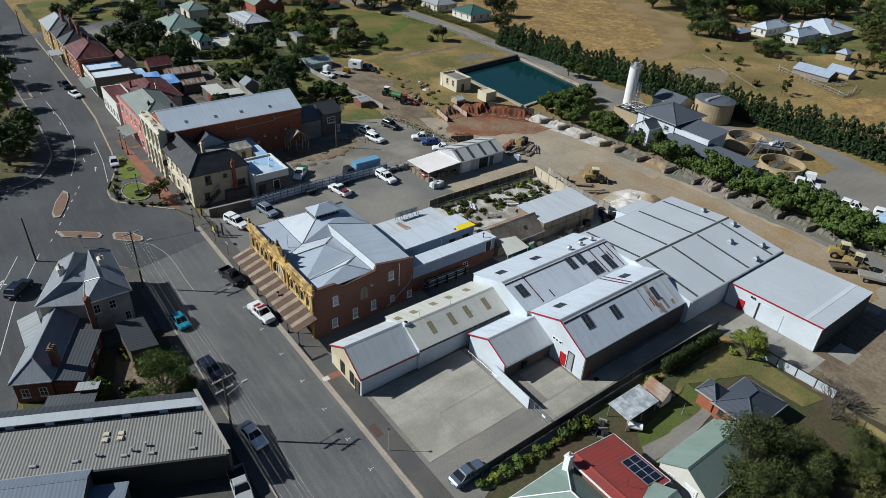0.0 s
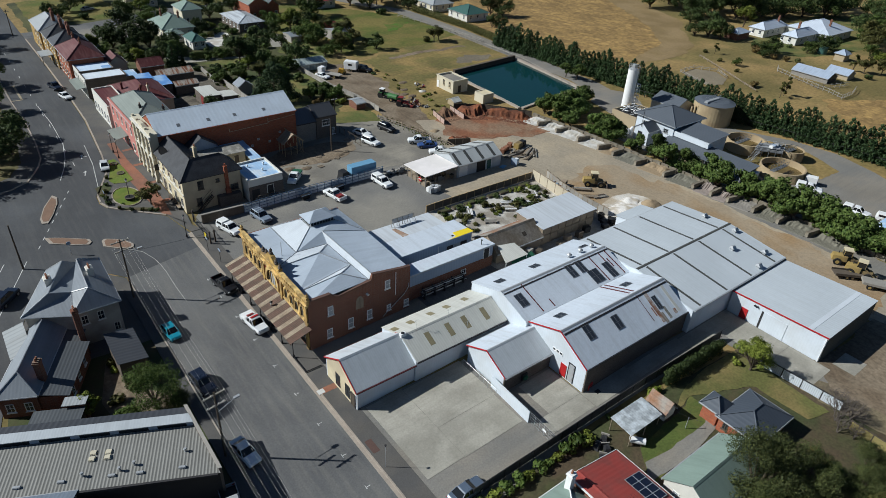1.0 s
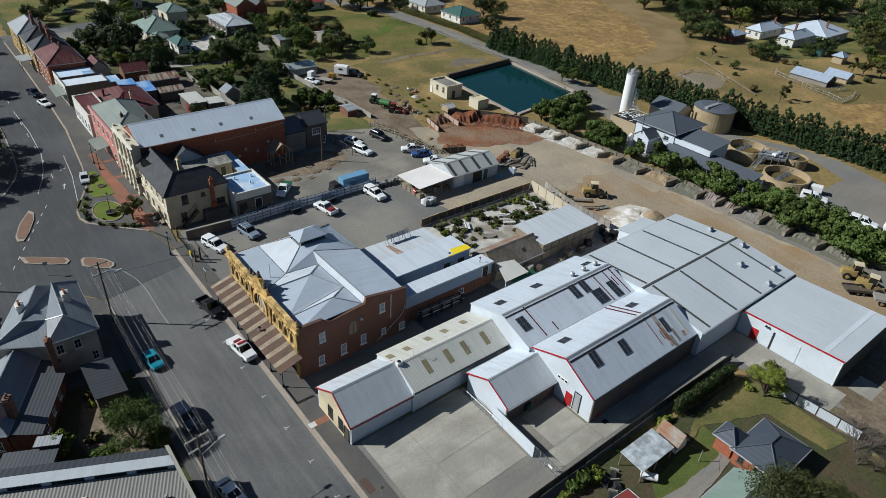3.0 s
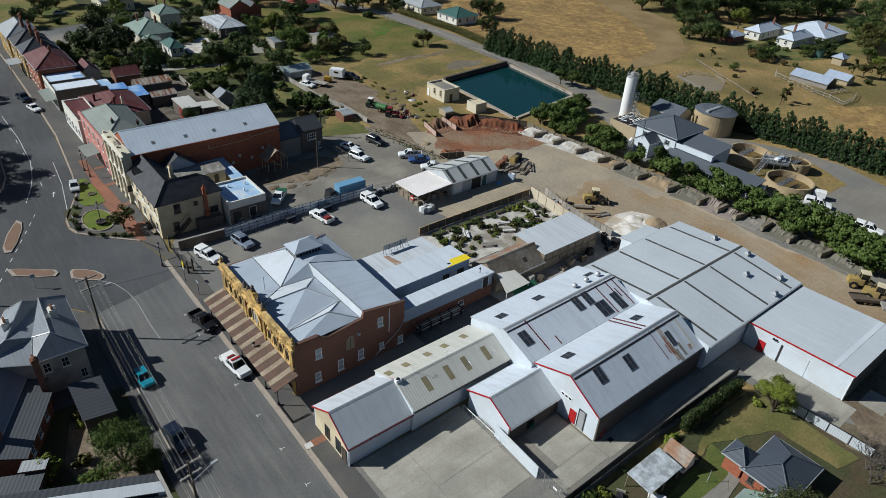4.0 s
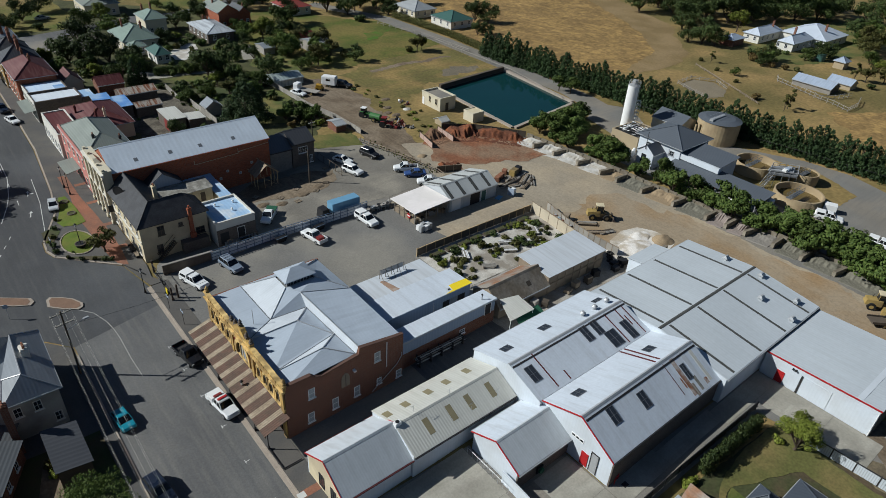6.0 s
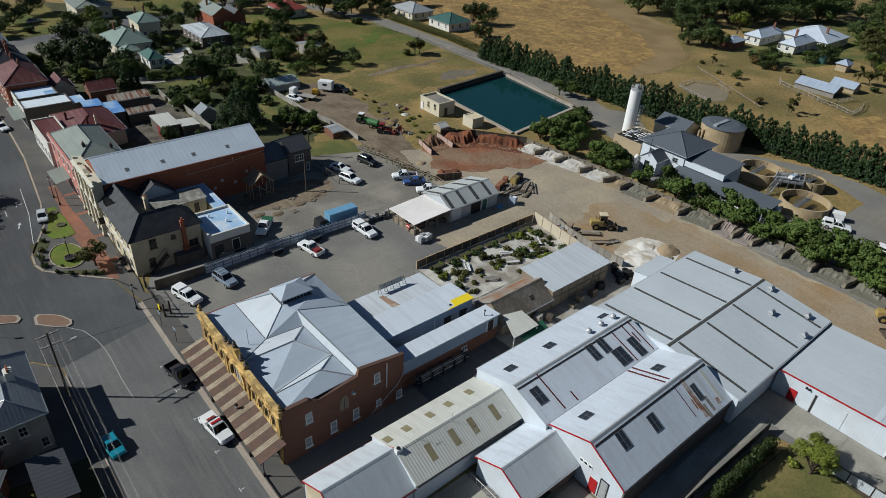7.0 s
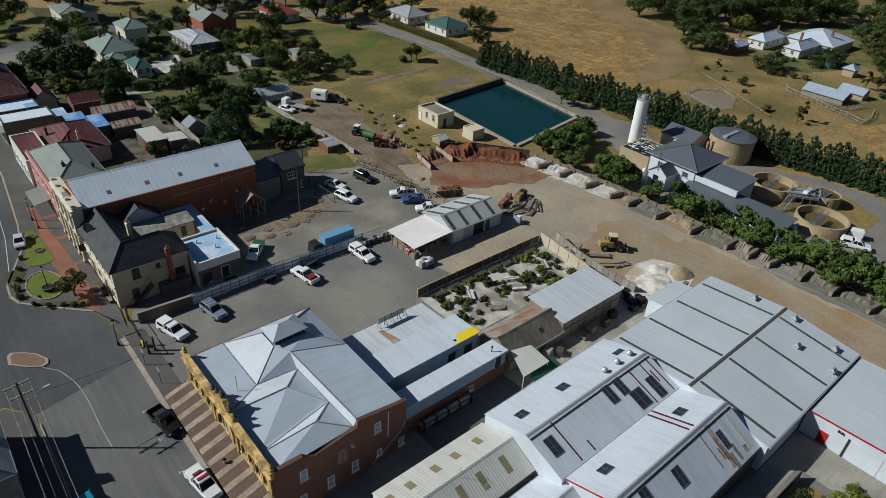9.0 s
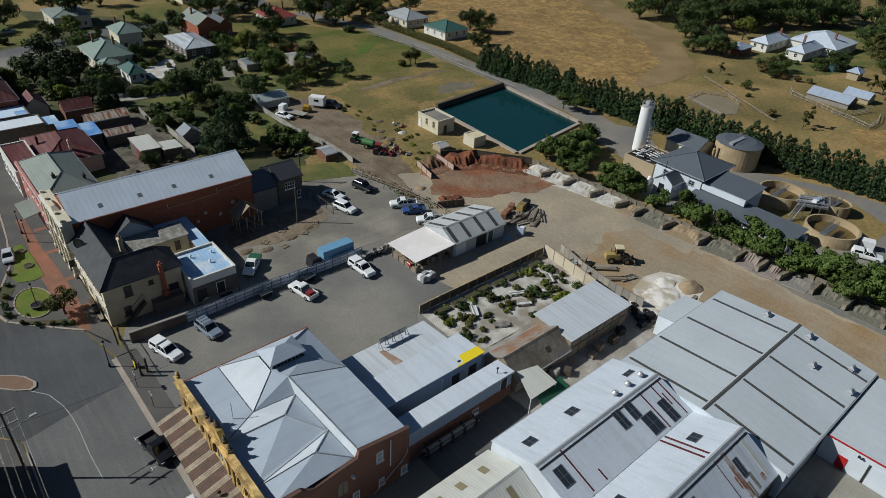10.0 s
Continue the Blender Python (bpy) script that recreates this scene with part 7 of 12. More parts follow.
cottage("house with pale green hipped iron roof", 60.6, 222, 70.6, 236, 4.6, 7.6, GREEN_ROOF, PALE_CREAM, ((3, 10), (7, 5)))
cottage("low wing with pale green roof", 61.2, 217.4, 65.4, 221.9, 4.0, 5.2, GREEN_ROOF, PALE_CREAM)
cottage("two-storey cream house with green hipped roof", 71.8, 236.2, 78.4, 245.5, 6.6, 8.6, GREEN_ROOF, PALE_CREAM, ((2, 8), (5, 9)))
cottage("small house with dark teal roof", 64.6, 206.6, 68.6, 214.4, 4.0, 5.6, TEAL_ROOF, STONE_TRIM)
cottage("long house with silver hipped roof", 85, 219.5, 93.6, 235.5, 4.5, 6.0, STREAKED_ROOF, GREY_BRICK, ((4, 13),))
cottage("tall red brick house with steep green-grey roof", 94.6, 233, 101.6, 247, 7.2, 9.4, SAGE_ROOF, BRICK_BRIGHT, ((2, 9),), hip=False)
cottage("red brick wing with dark gabled roof", 101.8, 234.4, 106.4, 243, 6.0, 7.8, DARK_ZINC, BRICK_BRIGHT, ((2.4, 0.8),), hip=False)
cottage("cream civic building with parapet", 62, 268, 73, 282, 5.4, 6.8, SAGE_ROOF, PALE_CREAM, ((6, 8),))
cottage("cottage with bright red roof", 123, 240, 133, 251, 4.4, 6.8, RED_ROOF, PALE_CREAM, ((4, 8), (9, 8)))
cottage("house with grey hipped roof", 164, 216, 174, 229, 4.4, 6.8, SILVER_ROOF, PALE_CREAM)
cottage("house with teal hipped roof", 166, 197, 176.5, 208.5, 4.4, 6.8, TEAL_ROOF, STONE_TRIM)
cottage("cottage with maroon roof by the street", 150, 255, 162, 268, 4.4, 7.4, MAROON_ROOF, PALE_CREAM)
cottage("cottage with grey roof at the village edge", 110, 285, 124, 296, 4.4, 7.6, SILVER_ROOF, PALE_CREAM)
GLASSHOUSE = mat("dusty_greenhouse_sheet", (0.33, 0.38, 0.37), 0.3, var=0.15, scale=0.4, fine=4, ribs=("x", 1.0), rib_dark=0.25)
for lab, x0, y0, x1, y1, e, r, rm, wm in (("grey garden shed", 94.4, 200.2, 98.0, 206.0, 3.6, 4.1, OLD_ZINC, GREY_TIMBER), ("small red-roofed shed", 110, 204, 114, 208, 4.0, 5.2, RED_ROOF, BRICK),
                                          ("silver carport roof", 108, 195, 115, 203, 4.0, 4.8, SILVER_ROOF, GREY_TIMBER), ("glass greenhouse", 84, 172, 92, 178, 3.4, 4.2, GLASSHOUSE, GLASSHOUSE)):
    Gable("garden_shed", lab + " in a back garden", "shed", x0, y0, x1, y1, e, r, "x", (rm, rm), (wm,) * 4)
zone("drive_pale", [(53, 206.5), (59, 202.9), (62.3, 198.6), (66, 197.6), (74.4, 193.9), (76, 193), (75.6, 191.8), (68, 193.6), (62, 194.6), (58.6, 196), (57, 200)], CONCRETE, 0.08, "pale concrete driveway", "drive", 0.2)
zone("drive_pale", [(70.4, 214.5), (74, 219), (78.9, 225), (81, 220.4), (78.6, 214), (77, 210.8), (72.2, 206.4), (70, 208)], GRAVEL_WHITE, 0.08, "white gravel drive", "drive", 0.4)
zone("garden_lawn", [(61.5, 193.2), (68, 192.4), (76, 190.8), (78, 187), (68, 186.6)], LAWN, 0.07, "green back garden lawn", "lawn", 0.5)
zone("drive_pale", [(92.8, 213.4), (95, 212.4), (90.5, 198), (87, 199)], CONCRETE, 0.08, "pale concrete driveway", "drive", 0.2)
zone("garden_lawn", [(78, 171), (83, 171.6), (84, 164), (80, 156), (74, 149), (70, 151), (76, 162)], LAWN_DRY, 0.07, "dry yellow-green back garden lawn", "lawn", 0.5)
zone("garden_lawn", [(94, 208), (98.4, 201), (103, 184), (95, 180), (89, 184), (86, 194), (89, 198)], LAWN_DRY, 0.07, "dry yellow-green garden lawn by the sheds", "lawn", 0.5)
zone("civic_lawn", [(30, 262), (58, 258), (58, 300), (30, 300)], PADDOCK, 0.07, "open green lawn of the village park", "lawn", 0.5)
zone("civic_lawn", [(84, 262), (104, 268), (110, 290), (84, 292)], PADDOCK, 0.07, "open green lawn of the village park", "lawn", 0.5)
zone("side_lot", [(36, 238), (58, 228), (60, 248), (38, 249)], ASPHALT_OLD, 0.07, "asphalt parking lot", "car park", 0.3)

# ---------------------------------------------------------------- corner house and warehouse west of the street
OLD_RENDER = mat("weathered_pale_render", (0.4, 0.365, 0.31), 0.88, var=0.18, scale=0.5, fine=5, second=(0.3, 0.27, 0.225), amount=0.4, second_scale=0.4)
ch = thing("corner_house", "two-storey white corner house with twin zinc hips", "house", 0.0, 82.0, 0.05)
PLOTS.append((-4, 80, 13, 97))
e = 5.6
plan = [(0.35, 3.6), (5.4, 0.8), (11.0, 0.75), (11.15, 12.4), (4.9, 13.0)]
inner = [(0.7, 3.75), (5.45, 1.1), (10.7, 1.05), (10.85, 12.1), (5.0, 12.7)]
for i in range(5):
    j = (i + 1) % 5
    part("wall", Shape().hexa([(*plan[i], 0), (*plan[j], 0), (*inner[j], 0), (*inner[i], 0)], [(*plan[i], e), (*plan[j], e), (*inner[j], e), (*inner[i], e)]), OLD_RENDER, ch)
E_ = [(-0.1, 3.4, e), (5.3, 0.45, e), (11.35, 0.45, e), (11.5, 12.7, e), (8.7, 13.2, e), (4.6, 13.3, e)]
La, Lb, Ra, Rb, V = (3.7, 3.9, 7.75), (6.7, 11.0, 7.75), (8.15, 2.5, 7.75), (8.45, 10.5, 7.75), (6.25, 3.5, 7.15)
s = Shape()
for f in ((E_[0], E_[1], V, La), (E_[1], E_[2], Ra, V), (E_[2], E_[3], Rb, Ra), (E_[3], E_[4], Rb), (E_[4], E_[5], Lb), (E_[5], E_[0], La, Lb), (La, V, E_[4], Lb), (V, Ra, Rb, E_[4])):
    s.face(*f)
for a, b in zip(E_, E_[1:] + E_[:1]):
    s.face((a[0], a[1], a[2] - 0.15), (b[0], b[1], b[2] - 0.15), b, a)
ro = part("roof", s, OLD_ZINC, ch)
for p, q in ((E_[0], La), (E_[2], Ra), (La, Lb), (Ra, Rb), (E_[3], Rb), (E_[5], Lb), (La, V), (Ra, V), (E_[1], V)):
    part("hip_capping", Shape().tube(p, q, 0.08, 5), ZINC_TRIM, ro)
s = Shape()
for p, q in zip(E_, E_[1:] + E_[:1]):
    s.tube((p[0], p[1], p[2] - 0.08), (q[0], q[1], q[2] - 0.08), 0.09, 5)
part("gutter", s, ZINC_TRIM, ch)
for x, z in ((6.6, 3.4), (8.6, 3.4), (10.2, 0.8)):
    window(ch, x, 0.78, z, 0.85, 1.4, "-y", STONE_TRIM, GLASS)
chimney(ch, 4.2, 7.0, 6.3, 8.3, 0.8, 1.1, STONE_TRIM, 3)
chimney(ch, 9.3, 6.6, 6.3, 8.3, 0.8, 1.1, STONE_TRIM, 3)
chimney(ch, 5.6, -1.0, 0, 7.4, 0.7, 0.8, BRICK, 3)
vd = thing("verandah", "small zinc verandah on timber posts", "verandah", -2.6, 80.4, 0.1)
part("roof", Shape().sheet([(0, 0, 3.3), (2.5, 0, 3.9), (2.5, 6.5, 3.9), (0, 6.5, 3.3)], 0.08), SILVER_ROOF_Y, vd)
for y in (0.1, 3.2, 6.4):
    part("post", Shape().tube((0.1, y, 0), (0.1, y, 3.25), 0.06), TIMBER, vd)
part("floor", Shape().box(0, 0, 0, 2.5, 6.5, 0.15), TERRACOTTA, vd)
ct = hip_house("brick_cottage", "low brick cottage with grey hipped iron roof", "house", -5.2, 74.1, -1.0, 88.1, 3.35, 5.3, OLD_ZINC, BRICK, zb=0.05, over=0.3)
ct.matrix_world = pose(-5.0, 74.3, 0.05, 0, 0, -25.5)
chimney(ct, 4.3, 2.6, 2.8, 6.3, 0.7, 0.9, BRICK, 2)
window(ct, 1.1, 0, 0.9, 0.9, 1.3, "-y", WHITE_PAINT, GLASS)
window(ct, 3.1, 0, 0.9, 0.9, 1.3, "-y", WHITE_PAINT, GLASS)
# lean-to along the cottage's yard side
for b in ((4.25, 0.2, 7.4, 0.42), (7.18, 0.42, 7.4, 9.4), (4.25, 9.2, 7.18, 9.4)):
    part("lean_to_wall", Shape().box(b[0], b[1], 0, b[2], b[3], 2.6), BRICK, ct)
# Darker zinc than the main roof: the east side's shade is in its colour.
part("lean_to_roof", Shape().sheet([(4.45, -0.1, 3.25), (7.75, -0.1, 2.75), (7.75, 9.7, 2.75), (4.45, 9.7, 3.25)], 0.09), DARK_ZINC, ct)
part("lean_to_roof", Shape().sheet([(4.45, 9.75, 3.1), (6.6, 9.75, 2.7), (6.6, 12.6, 2.7), (4.45, 12.6, 3.1)], 0.09), DARK_ZINC, ct)
for y in (2.0, 4.6, 7.2):
    window(ct, 7.4, y, 1.0, 0.8, 1.2, "+x", WHITE_PAINT, GLASS)
skillion("yard_shed", "dark shed with a smooth grey skillion roof", "shed", 8.0, 72.2, 11.2, 78.8, 3.7, 3.2, 3.2, 3.7, DARK_ROOF_Y, TIMBER_DARK, zb=0.05)
# Dark zinc here carries the shade lying over the roof.
cpw = skillion("carport", "low carport with a shade-darkened grey corrugated roof", "carport", -3.1, 67.9, 2.0, 70.9, 2.6, 2.6, 2.4, 2.4, DARK_ZINC, TIMBER_DARK, zb=0.05)
cpw.matrix_world = pose(-3.1, 67.9, 0.05, 0, 0, -25.5)
cpw = skillion("carport", "small flat white-edged porch roof", "carport", 0.6, 70.3, 2.8, 71.5, 2.9, 2.9, 2.8, 2.8, SILVER_ROOF, BRICK, zb=0.05)
cpw.matrix_world = pose(1.0, 69.5, 0.05, 0, 0, -25.5)
zone("courtyard", [(4.8, 70.5), (7.2, 78.4), (8.4, 76.5), (8.2, 71), (12.5, 68), (11, 63.5), (5.5, 66)], DIRT_BROWN, 0.06, "brown paved courtyard", "yard")

wh = thing("warehouse", "long warehouse with corrugated roof and white parapet strip", "warehouse", 11.9, 49.4, 0.05)
# the warehouse lies a little askew to the street
wh.matrix_world = pose(11.9, 49.4, 0.05, 0, 0, -25.5)
W2 = 46.0


def slant(y):
    """The street end of the warehouse follows the footpath, askew to its length."""
    return -0.5 * y


def band(name, y0, z0, y1, z1, thick, material, label=""):
    s = Shape().sheet([(-W2, y0, z0), (slant(y0), y0, z0), (slant(y1), y1, z1), (-W2, y1, z1)], thick)
    return part(name, s, material, wh, label)


# South wall near black: its deep shade is put into the colour.
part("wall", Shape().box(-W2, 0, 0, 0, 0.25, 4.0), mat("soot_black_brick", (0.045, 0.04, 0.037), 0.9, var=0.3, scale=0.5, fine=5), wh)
part("wall", Shape().box(-W2, 8.3, 0, slant(8.3), 8.5, 4.9), GREY_BRICK, wh)
part("wall", Shape().hexa([(0.0, 0, 0), (0.3, 0, 0), (slant(8.5) + 0.3, 8.5, 0), (slant(8.5), 8.5, 0)], [(0.0, 0, 4.6), (0.3, 0, 4.6), (slant(8.5) + 0.3, 8.5, 5.5), (slant(8.5), 8.5, 5.5)]), GREY_BRICK, wh)
part("wall_coping", Shape().hexa([(-0.05, -0.1, 4.6), (0.35, -0.1, 4.6), (slant(8.5) + 0.35, 8.6, 5.5), (slant(8.5) - 0.05, 8.6, 5.5)], [(-0.05, -0.1, 4.68), (0.35, -0.1, 4.68), (slant(8.5) + 0.35, 8.6, 5.58), (slant(8.5) - 0.05, 8.6, 5.58)]), GREY_TIMBER, wh)
band("roof", -0.3, 4.15, 6.2, 4.7, 0.1, WAREHOUSE_ROOF)
part("gutter", Shape().box(-W2, -0.55, 3.95, -0.1, -0.3, 4.2), DARK_TRIM, wh)
for i in range(11):
    part("clerestory", Shape().box(-W2 + 0.2 + i * 3.9, 6.25, 4.65, -W2 + 3.2 + i * 3.9, 6.4, 5.3), GLASS, wh, "dark clerestory glazing")
    part("clerestory_post", Shape().box(-W2 + 3.2 + i * 3.9, 6.22, 4.65, -W2 + 4.1 + i * 3.9, 6.42, 5.3), BLUE_WALL, wh)
band("upper_roof", 6.1, 5.35, 7.3, 5.5, 0.08, SHED_ROOF)
band("rear_gutter", 7.3, 5.45, 8.7, 5.1, 0.08, DARK_ROOF)
for x, y, k in ((-12.8, 4.1, 0), (-12.8, 3.3, 0), (-11.3, 4.0, 0), (-11.3, 3.3, 0), (-10.5, 1.0, 2), (-7.8, 0.9, 2), (-3.7, 0.9, 2), (-15.2, 1.0, 2), (-19.2, 1.0, 2), (-13.3, 1.4, 1), (-9.8, 1.5, 1), (-8.5, 2.0, 1), (-3.6, 2.9, 1), (-27.0, 2.4, 1), (-33.0, 1.0, 2)):
    if k == 0:
        part("roof_hatch", Shape().box(x - 0.32, y - 0.3, 4.25, x + 0.32, y + 0.3, 4.66), PALE_CREAM, wh, bevel=0.06)
    elif k == 1:
        part("roof_vent", Shape().cone(x, y, 4.3, 4.75, 0.12, 0.12, 8).cone(x, y, 4.75, 4.88, 0.2, 0.14, 8), ZINC_TRIM, wh)
    else:
        part("roof_box", Shape().box(x - 0.36, y - 0.16, 4.2, x + 0.36, y + 0.16, 4.46), ZINC_TRIM, wh, bevel=0.04)
# Dark asphalt, made blacker to hold the warehouse's shade in its colour.
YARD_SHADED = mat("old_black_tar", (0.05, 0.048, 0.045), 0.9, var=0.3, scale=0.3, fine=4, second=(0.085, 0.08, 0.07), amount=0.4, second_scale=0.2, grain=0.6)
WORKSHOP_ROOF = mat("dull_blue_grey_roof_sheet", (0.17, 0.2, 0.245), 0.5, var=0.15, scale=0.3, fine=4, ribs=("x", 0.4), rib_dark=0.08, streak=("y", (0.12, 0.14, 0.17), 0.5), bump=0.05)
zone("warehouse_yard", [(-40, 36), (13.2, 36), (13.2, 49), (2, 53), (-40, 72)], YARD_SHADED, 0.05, "dark asphalt side yard", "yard")
lo = Gable("low_workshop", "low workshop with a grey-blue gabled roof", "workshop", -26, 42, -2.0, 49.0, 3.2, 4.6, "x", (WORKSHOP_ROOF, WORKSHOP_ROOF), (GREY_BRICK,) * 4, mid=6.0, eaves=(3.2, 4.3), zb=0.05)
lo.t.matrix_world = pose(-25.2, 58.8, 0.05, 0, 0, -25.5)
fs_ = skillion("flat_shed", "flat-topped shed with a dull blue-grey roof", "shed", 3.0, 43.0, 6.4, 48.0, 3.2, 3.2, 3.0, 3.0, WORKSHOP_ROOF, GREY_BRICK, zb=0.05)
fs_.matrix_world = pose(-3.0, 49.4, 0.05, 0, 0, -25.5)

# ---------------------------------------------------------------- houses to the south
rh = Gable("red_roof_house", "brick house with a red iron roof and white fascia", "house", 41.2, 19.5, 48.4, 27.0, 3.9, 5.2, "y", (RED_ROOF, RED_ROOF), (BRICK,) * 4, mid=0.8, eaves=(5.1, 4.0), gutter=WHITE_PAINT, trim=WHITE_PAINT)
part("solar_panel", Shape().sheet([(4.4, 0.6, 4.28), (7.0, 0.6, 3.78), (7.0, 4.2, 3.78), (4.4, 4.2, 4.28)], 0.05), PV, rh.t, "dark solar panel array")
s = Shape()
for i in range(5):
    s.sheet([(4.4, 0.6 + i * 0.9 - 0.03, 4.31), (7.0, 0.6 + i * 0.9 - 0.03, 3.81), (7.0, 0.6 + i * 0.9 + 0.03, 3.81), (4.4, 0.6 + i * 0.9 + 0.03, 4.31)], 0.04)
for i in range(3):
    x = 4.4 + i * 1.3
    s.sheet([(x - 0.03, 0.6, 4.32 - i * 0.25), (x + 0.03, 0.6, 4.31 - i * 0.25), (x + 0.03, 4.2, 4.31 - i * 0.25), (x - 0.03, 4.2, 4.32 - i * 0.25)], 0.04)
part("panel_frame", s, ZINC_TRIM, rh.t)
an2 = thing("antenna", "tall roof television antenna", "antenna", 43.4, 21.2, 5.0)
part("mast", Shape().tube((0, 0, -0.2), (0, 0, 1.5), 0.02), DARK_TRIM, an2)
for i in range(4):
    part("element", Shape().tube((-0.6 + i * 0.3, -0.4, 1.4), (-0.6 + i * 0.3, 0.4, 1.4), 0.012), DARK_TRIM, an2)
gh = hip_house("green_roof_house", "house with pale green hipped iron roof", "house", 33.4, 18.0, 41.1, 27.4, 3.8, 6.4, GREEN_ROOF, STONE_TRIM, caps=WHITE_PAINT, gutter=WHITE_PAINT)
chimney(gh, 6.8, 8.6, 3.6, 6.6, 0.7, 0.7, WHITE_PAINT, 1)
Gable("green_roof_wing", "wing with pale green gabled roof", "house", 41.0, 14.0, 46.5, 21.2, 3.9, 5.8, "x", (GREEN_ROOF, GREEN_ROOF), (STONE_TRIM,) * 4, gutter=WHITE_PAINT)
gs_ = Gable("green_shed", "cream weatherboard shed with pale green roof", "shed", 50.6, 15.8, 61.5, 21.8, 3.2, 5.2, "x", (GREEN_ROOF, GREEN_ROOF), (STONE_TRIM,) * 4)
door(gs_.t, 0, 2.0, 0.1, 1.4, 2.1, "-x", WHITE_PAINT, WHITE_PAINT)
window(gs_.t, 0, 4.4, 0.9, 0.8, 1.0, "-x", WHITE_PAINT, BRIGHT_GLASS)
cp = thing("carport", "open carport with a stained grey skillion roof", "carport", 52.6, 27.9)
part("roof", Shape().sheet([(0, 0, 2.1), (5.9, 0, 2.1), (5.9, 3.2, 2.35), (0, 3.2, 2.35)], 0.08), mat("lime_streaked_roof_sheet", (0.56, 0.6, 0.63), 0.7, var=0.2, scale=0.6, fine=4, second=(0.3, 0.32, 0.33), amount=0.45, second_scale=0.9, ribs=("x", 0.35), rib_dark=0.1, streak=("y", (0.25, 0.26, 0.27), 0.5), bump=0.1, grain=0.5), cp)
for x in (0.2, 3.0, 5.7):
    for y in (0.15, 3.05):
        part("post", Shape().tube((x, y, 0), (x, y, 2.1), 0.06), TIMBER, cp)
pl = Gable("playhouse", "small white playhouse with rusty shingle roof", "playhouse", 59.4, 27.9, 61.4, 30.8, 2.5, 3.7, "y", (RUST_ROOF, RUST_ROOF), (WHITE_PAINT,) * 4)
BLUE_SLATE = mat("slate_blue_roof_sheet", (0.062, 0.073, 0.092), 0.5, var=0.12, scale=0.3, fine=4, ribs=("x", 0.5), rib_dark=0.1, bump=0.1)
h2 = hip_house("slate_blue_house", "brick house with slate-blue hipped metal roof", "house", 63.6, 18.4, 70.6, 23.4, 3.6, 5.1, BLUE_SLATE, BRICK_BRIGHT)
window(h2, 0, 2.0, 0.8, 0.9, 1.0, "-x", TIMBER_DARK, GLASS)
window(h2, 0, 4.0, 0.8, 0.7, 1.0, "-x", TIMBER_DARK, GLASS)
hip_house("house_wing", "small hipped porch with slate-blue metal roof", "house", 63.8, 23.7, 66.2, 25.8, 3.7, 4.9, BLUE_SLATE, BRICK_BRIGHT)
zone("lawn_back", [(50, 23), (54, 27.3), (62, 27.5), (66, 28), (66, 24.5), (57.7, 22.8)], LAWN, 0.07, "green back lawn", "lawn", 0.3, 2)
zone("lawn_back", [(62, 28), (70, 30.3), (78.5, 30), (78.5, 16), (74.5, 17), (74.5, 24.5), (66, 28)], mat("dry_back_lawn", (0.2, 0.155, 0.06), 0.95, var=0.3, scale=0.25, fine=3, second=(0.11, 0.11, 0.034), amount=0.5, second_scale=0.15, bump=0.4, grain=0.9), 0.075, "dry patchy back lawn", "lawn", 0.3, 2)
zone("garden_path", [(50.5, 23.4), (52.5, 25.4), (56, 24.8), (63.5, 24.6), (66, 26.4), (66.5, 25.4), (64, 23.4), (56, 22.6)], ASPHALT_OLD, 0.1, "cracked grey garden path", "path", 0.15, 2)
WASTE = mat("stony_waste_ground", (0.21, 0.17, 0.1), 0.95, var=0.3, scale=0.15, fine=3, second=(0.13, 0.105, 0.07), amount=0.55, second_scale=0.2, bump=0.5, grain=1.0)
zone("bare_corner", [(79, 32), (86, 20), (100, 19), (118, 20), (118, -20), (84, -10), (80, 10)], WASTE, 0.045, "stony dry waste ground", "earth", 0.6, 3)
line = thing("clothes_line", "rotary clothes line on a post", "clothes line", 60.6, 25.6)
part("post", Shape().tube((0, 0, 0), (0, 0, 2.0), 0.04), ZINC_TRIM, line)
for a in range(4):
    part("arm", Shape().tube((0, 0, 1.9), (1.5 * math.cos(a * 1.57 + 0.4), 1.5 * math.sin(a * 1.57 + 0.4), 2.1), 0.012), DARK_TRIM, line)


# ---------------------------------------------------------------- works yard buildings
od = Gable("old_shed", "old timber shed with rusty iron and shingle roof", "shed", 64.9, 65.6, 75.3, 71.4, 3.6, 5.6, "x", (OLD_SHINGLE, RUST_ROOF), (TIMBER, TIMBER, TIMBER, TIMBER), over=0.3, mid=2.6)
od.patch("roof_hole", 6.6, 7.4, 0.7, 1.3, TIMBER_DARK)
ls = skillion("long_shed_low", "long open shed with a pale flat iron roof", "shed", 75.4, 65.6, 88.8, 72.2, 4.9, 4.9, 5.2, 5.2, WHITE_ROOF_B, TIMBER, over=0.25)
for i in range(8):
    part("post", Shape().box(0.2 + i * 1.85, -0.1, 0, 0.32 + i * 1.85, 0.0, 3.3), TIMBER, ls)
part("rail", Shape().box(0, -0.12, 1.7, 13.4, -0.05, 1.9), TIMBER, ls)
gsn = thing("awning_shelter", "small lean-to with pale roof and green shade cloth", "shelter", 63.4, 61.8)
zb = gz(63.4)
part("roof", Shape().sheet([(0, 0.1, 4.2 - zb), (4.8, 0.0, 4.3 - zb), (4.9, 3.5, 4.6 - zb), (1.9, 4.3, 4.6 - zb)], 0.06), CREAM_ROOF, gsn)
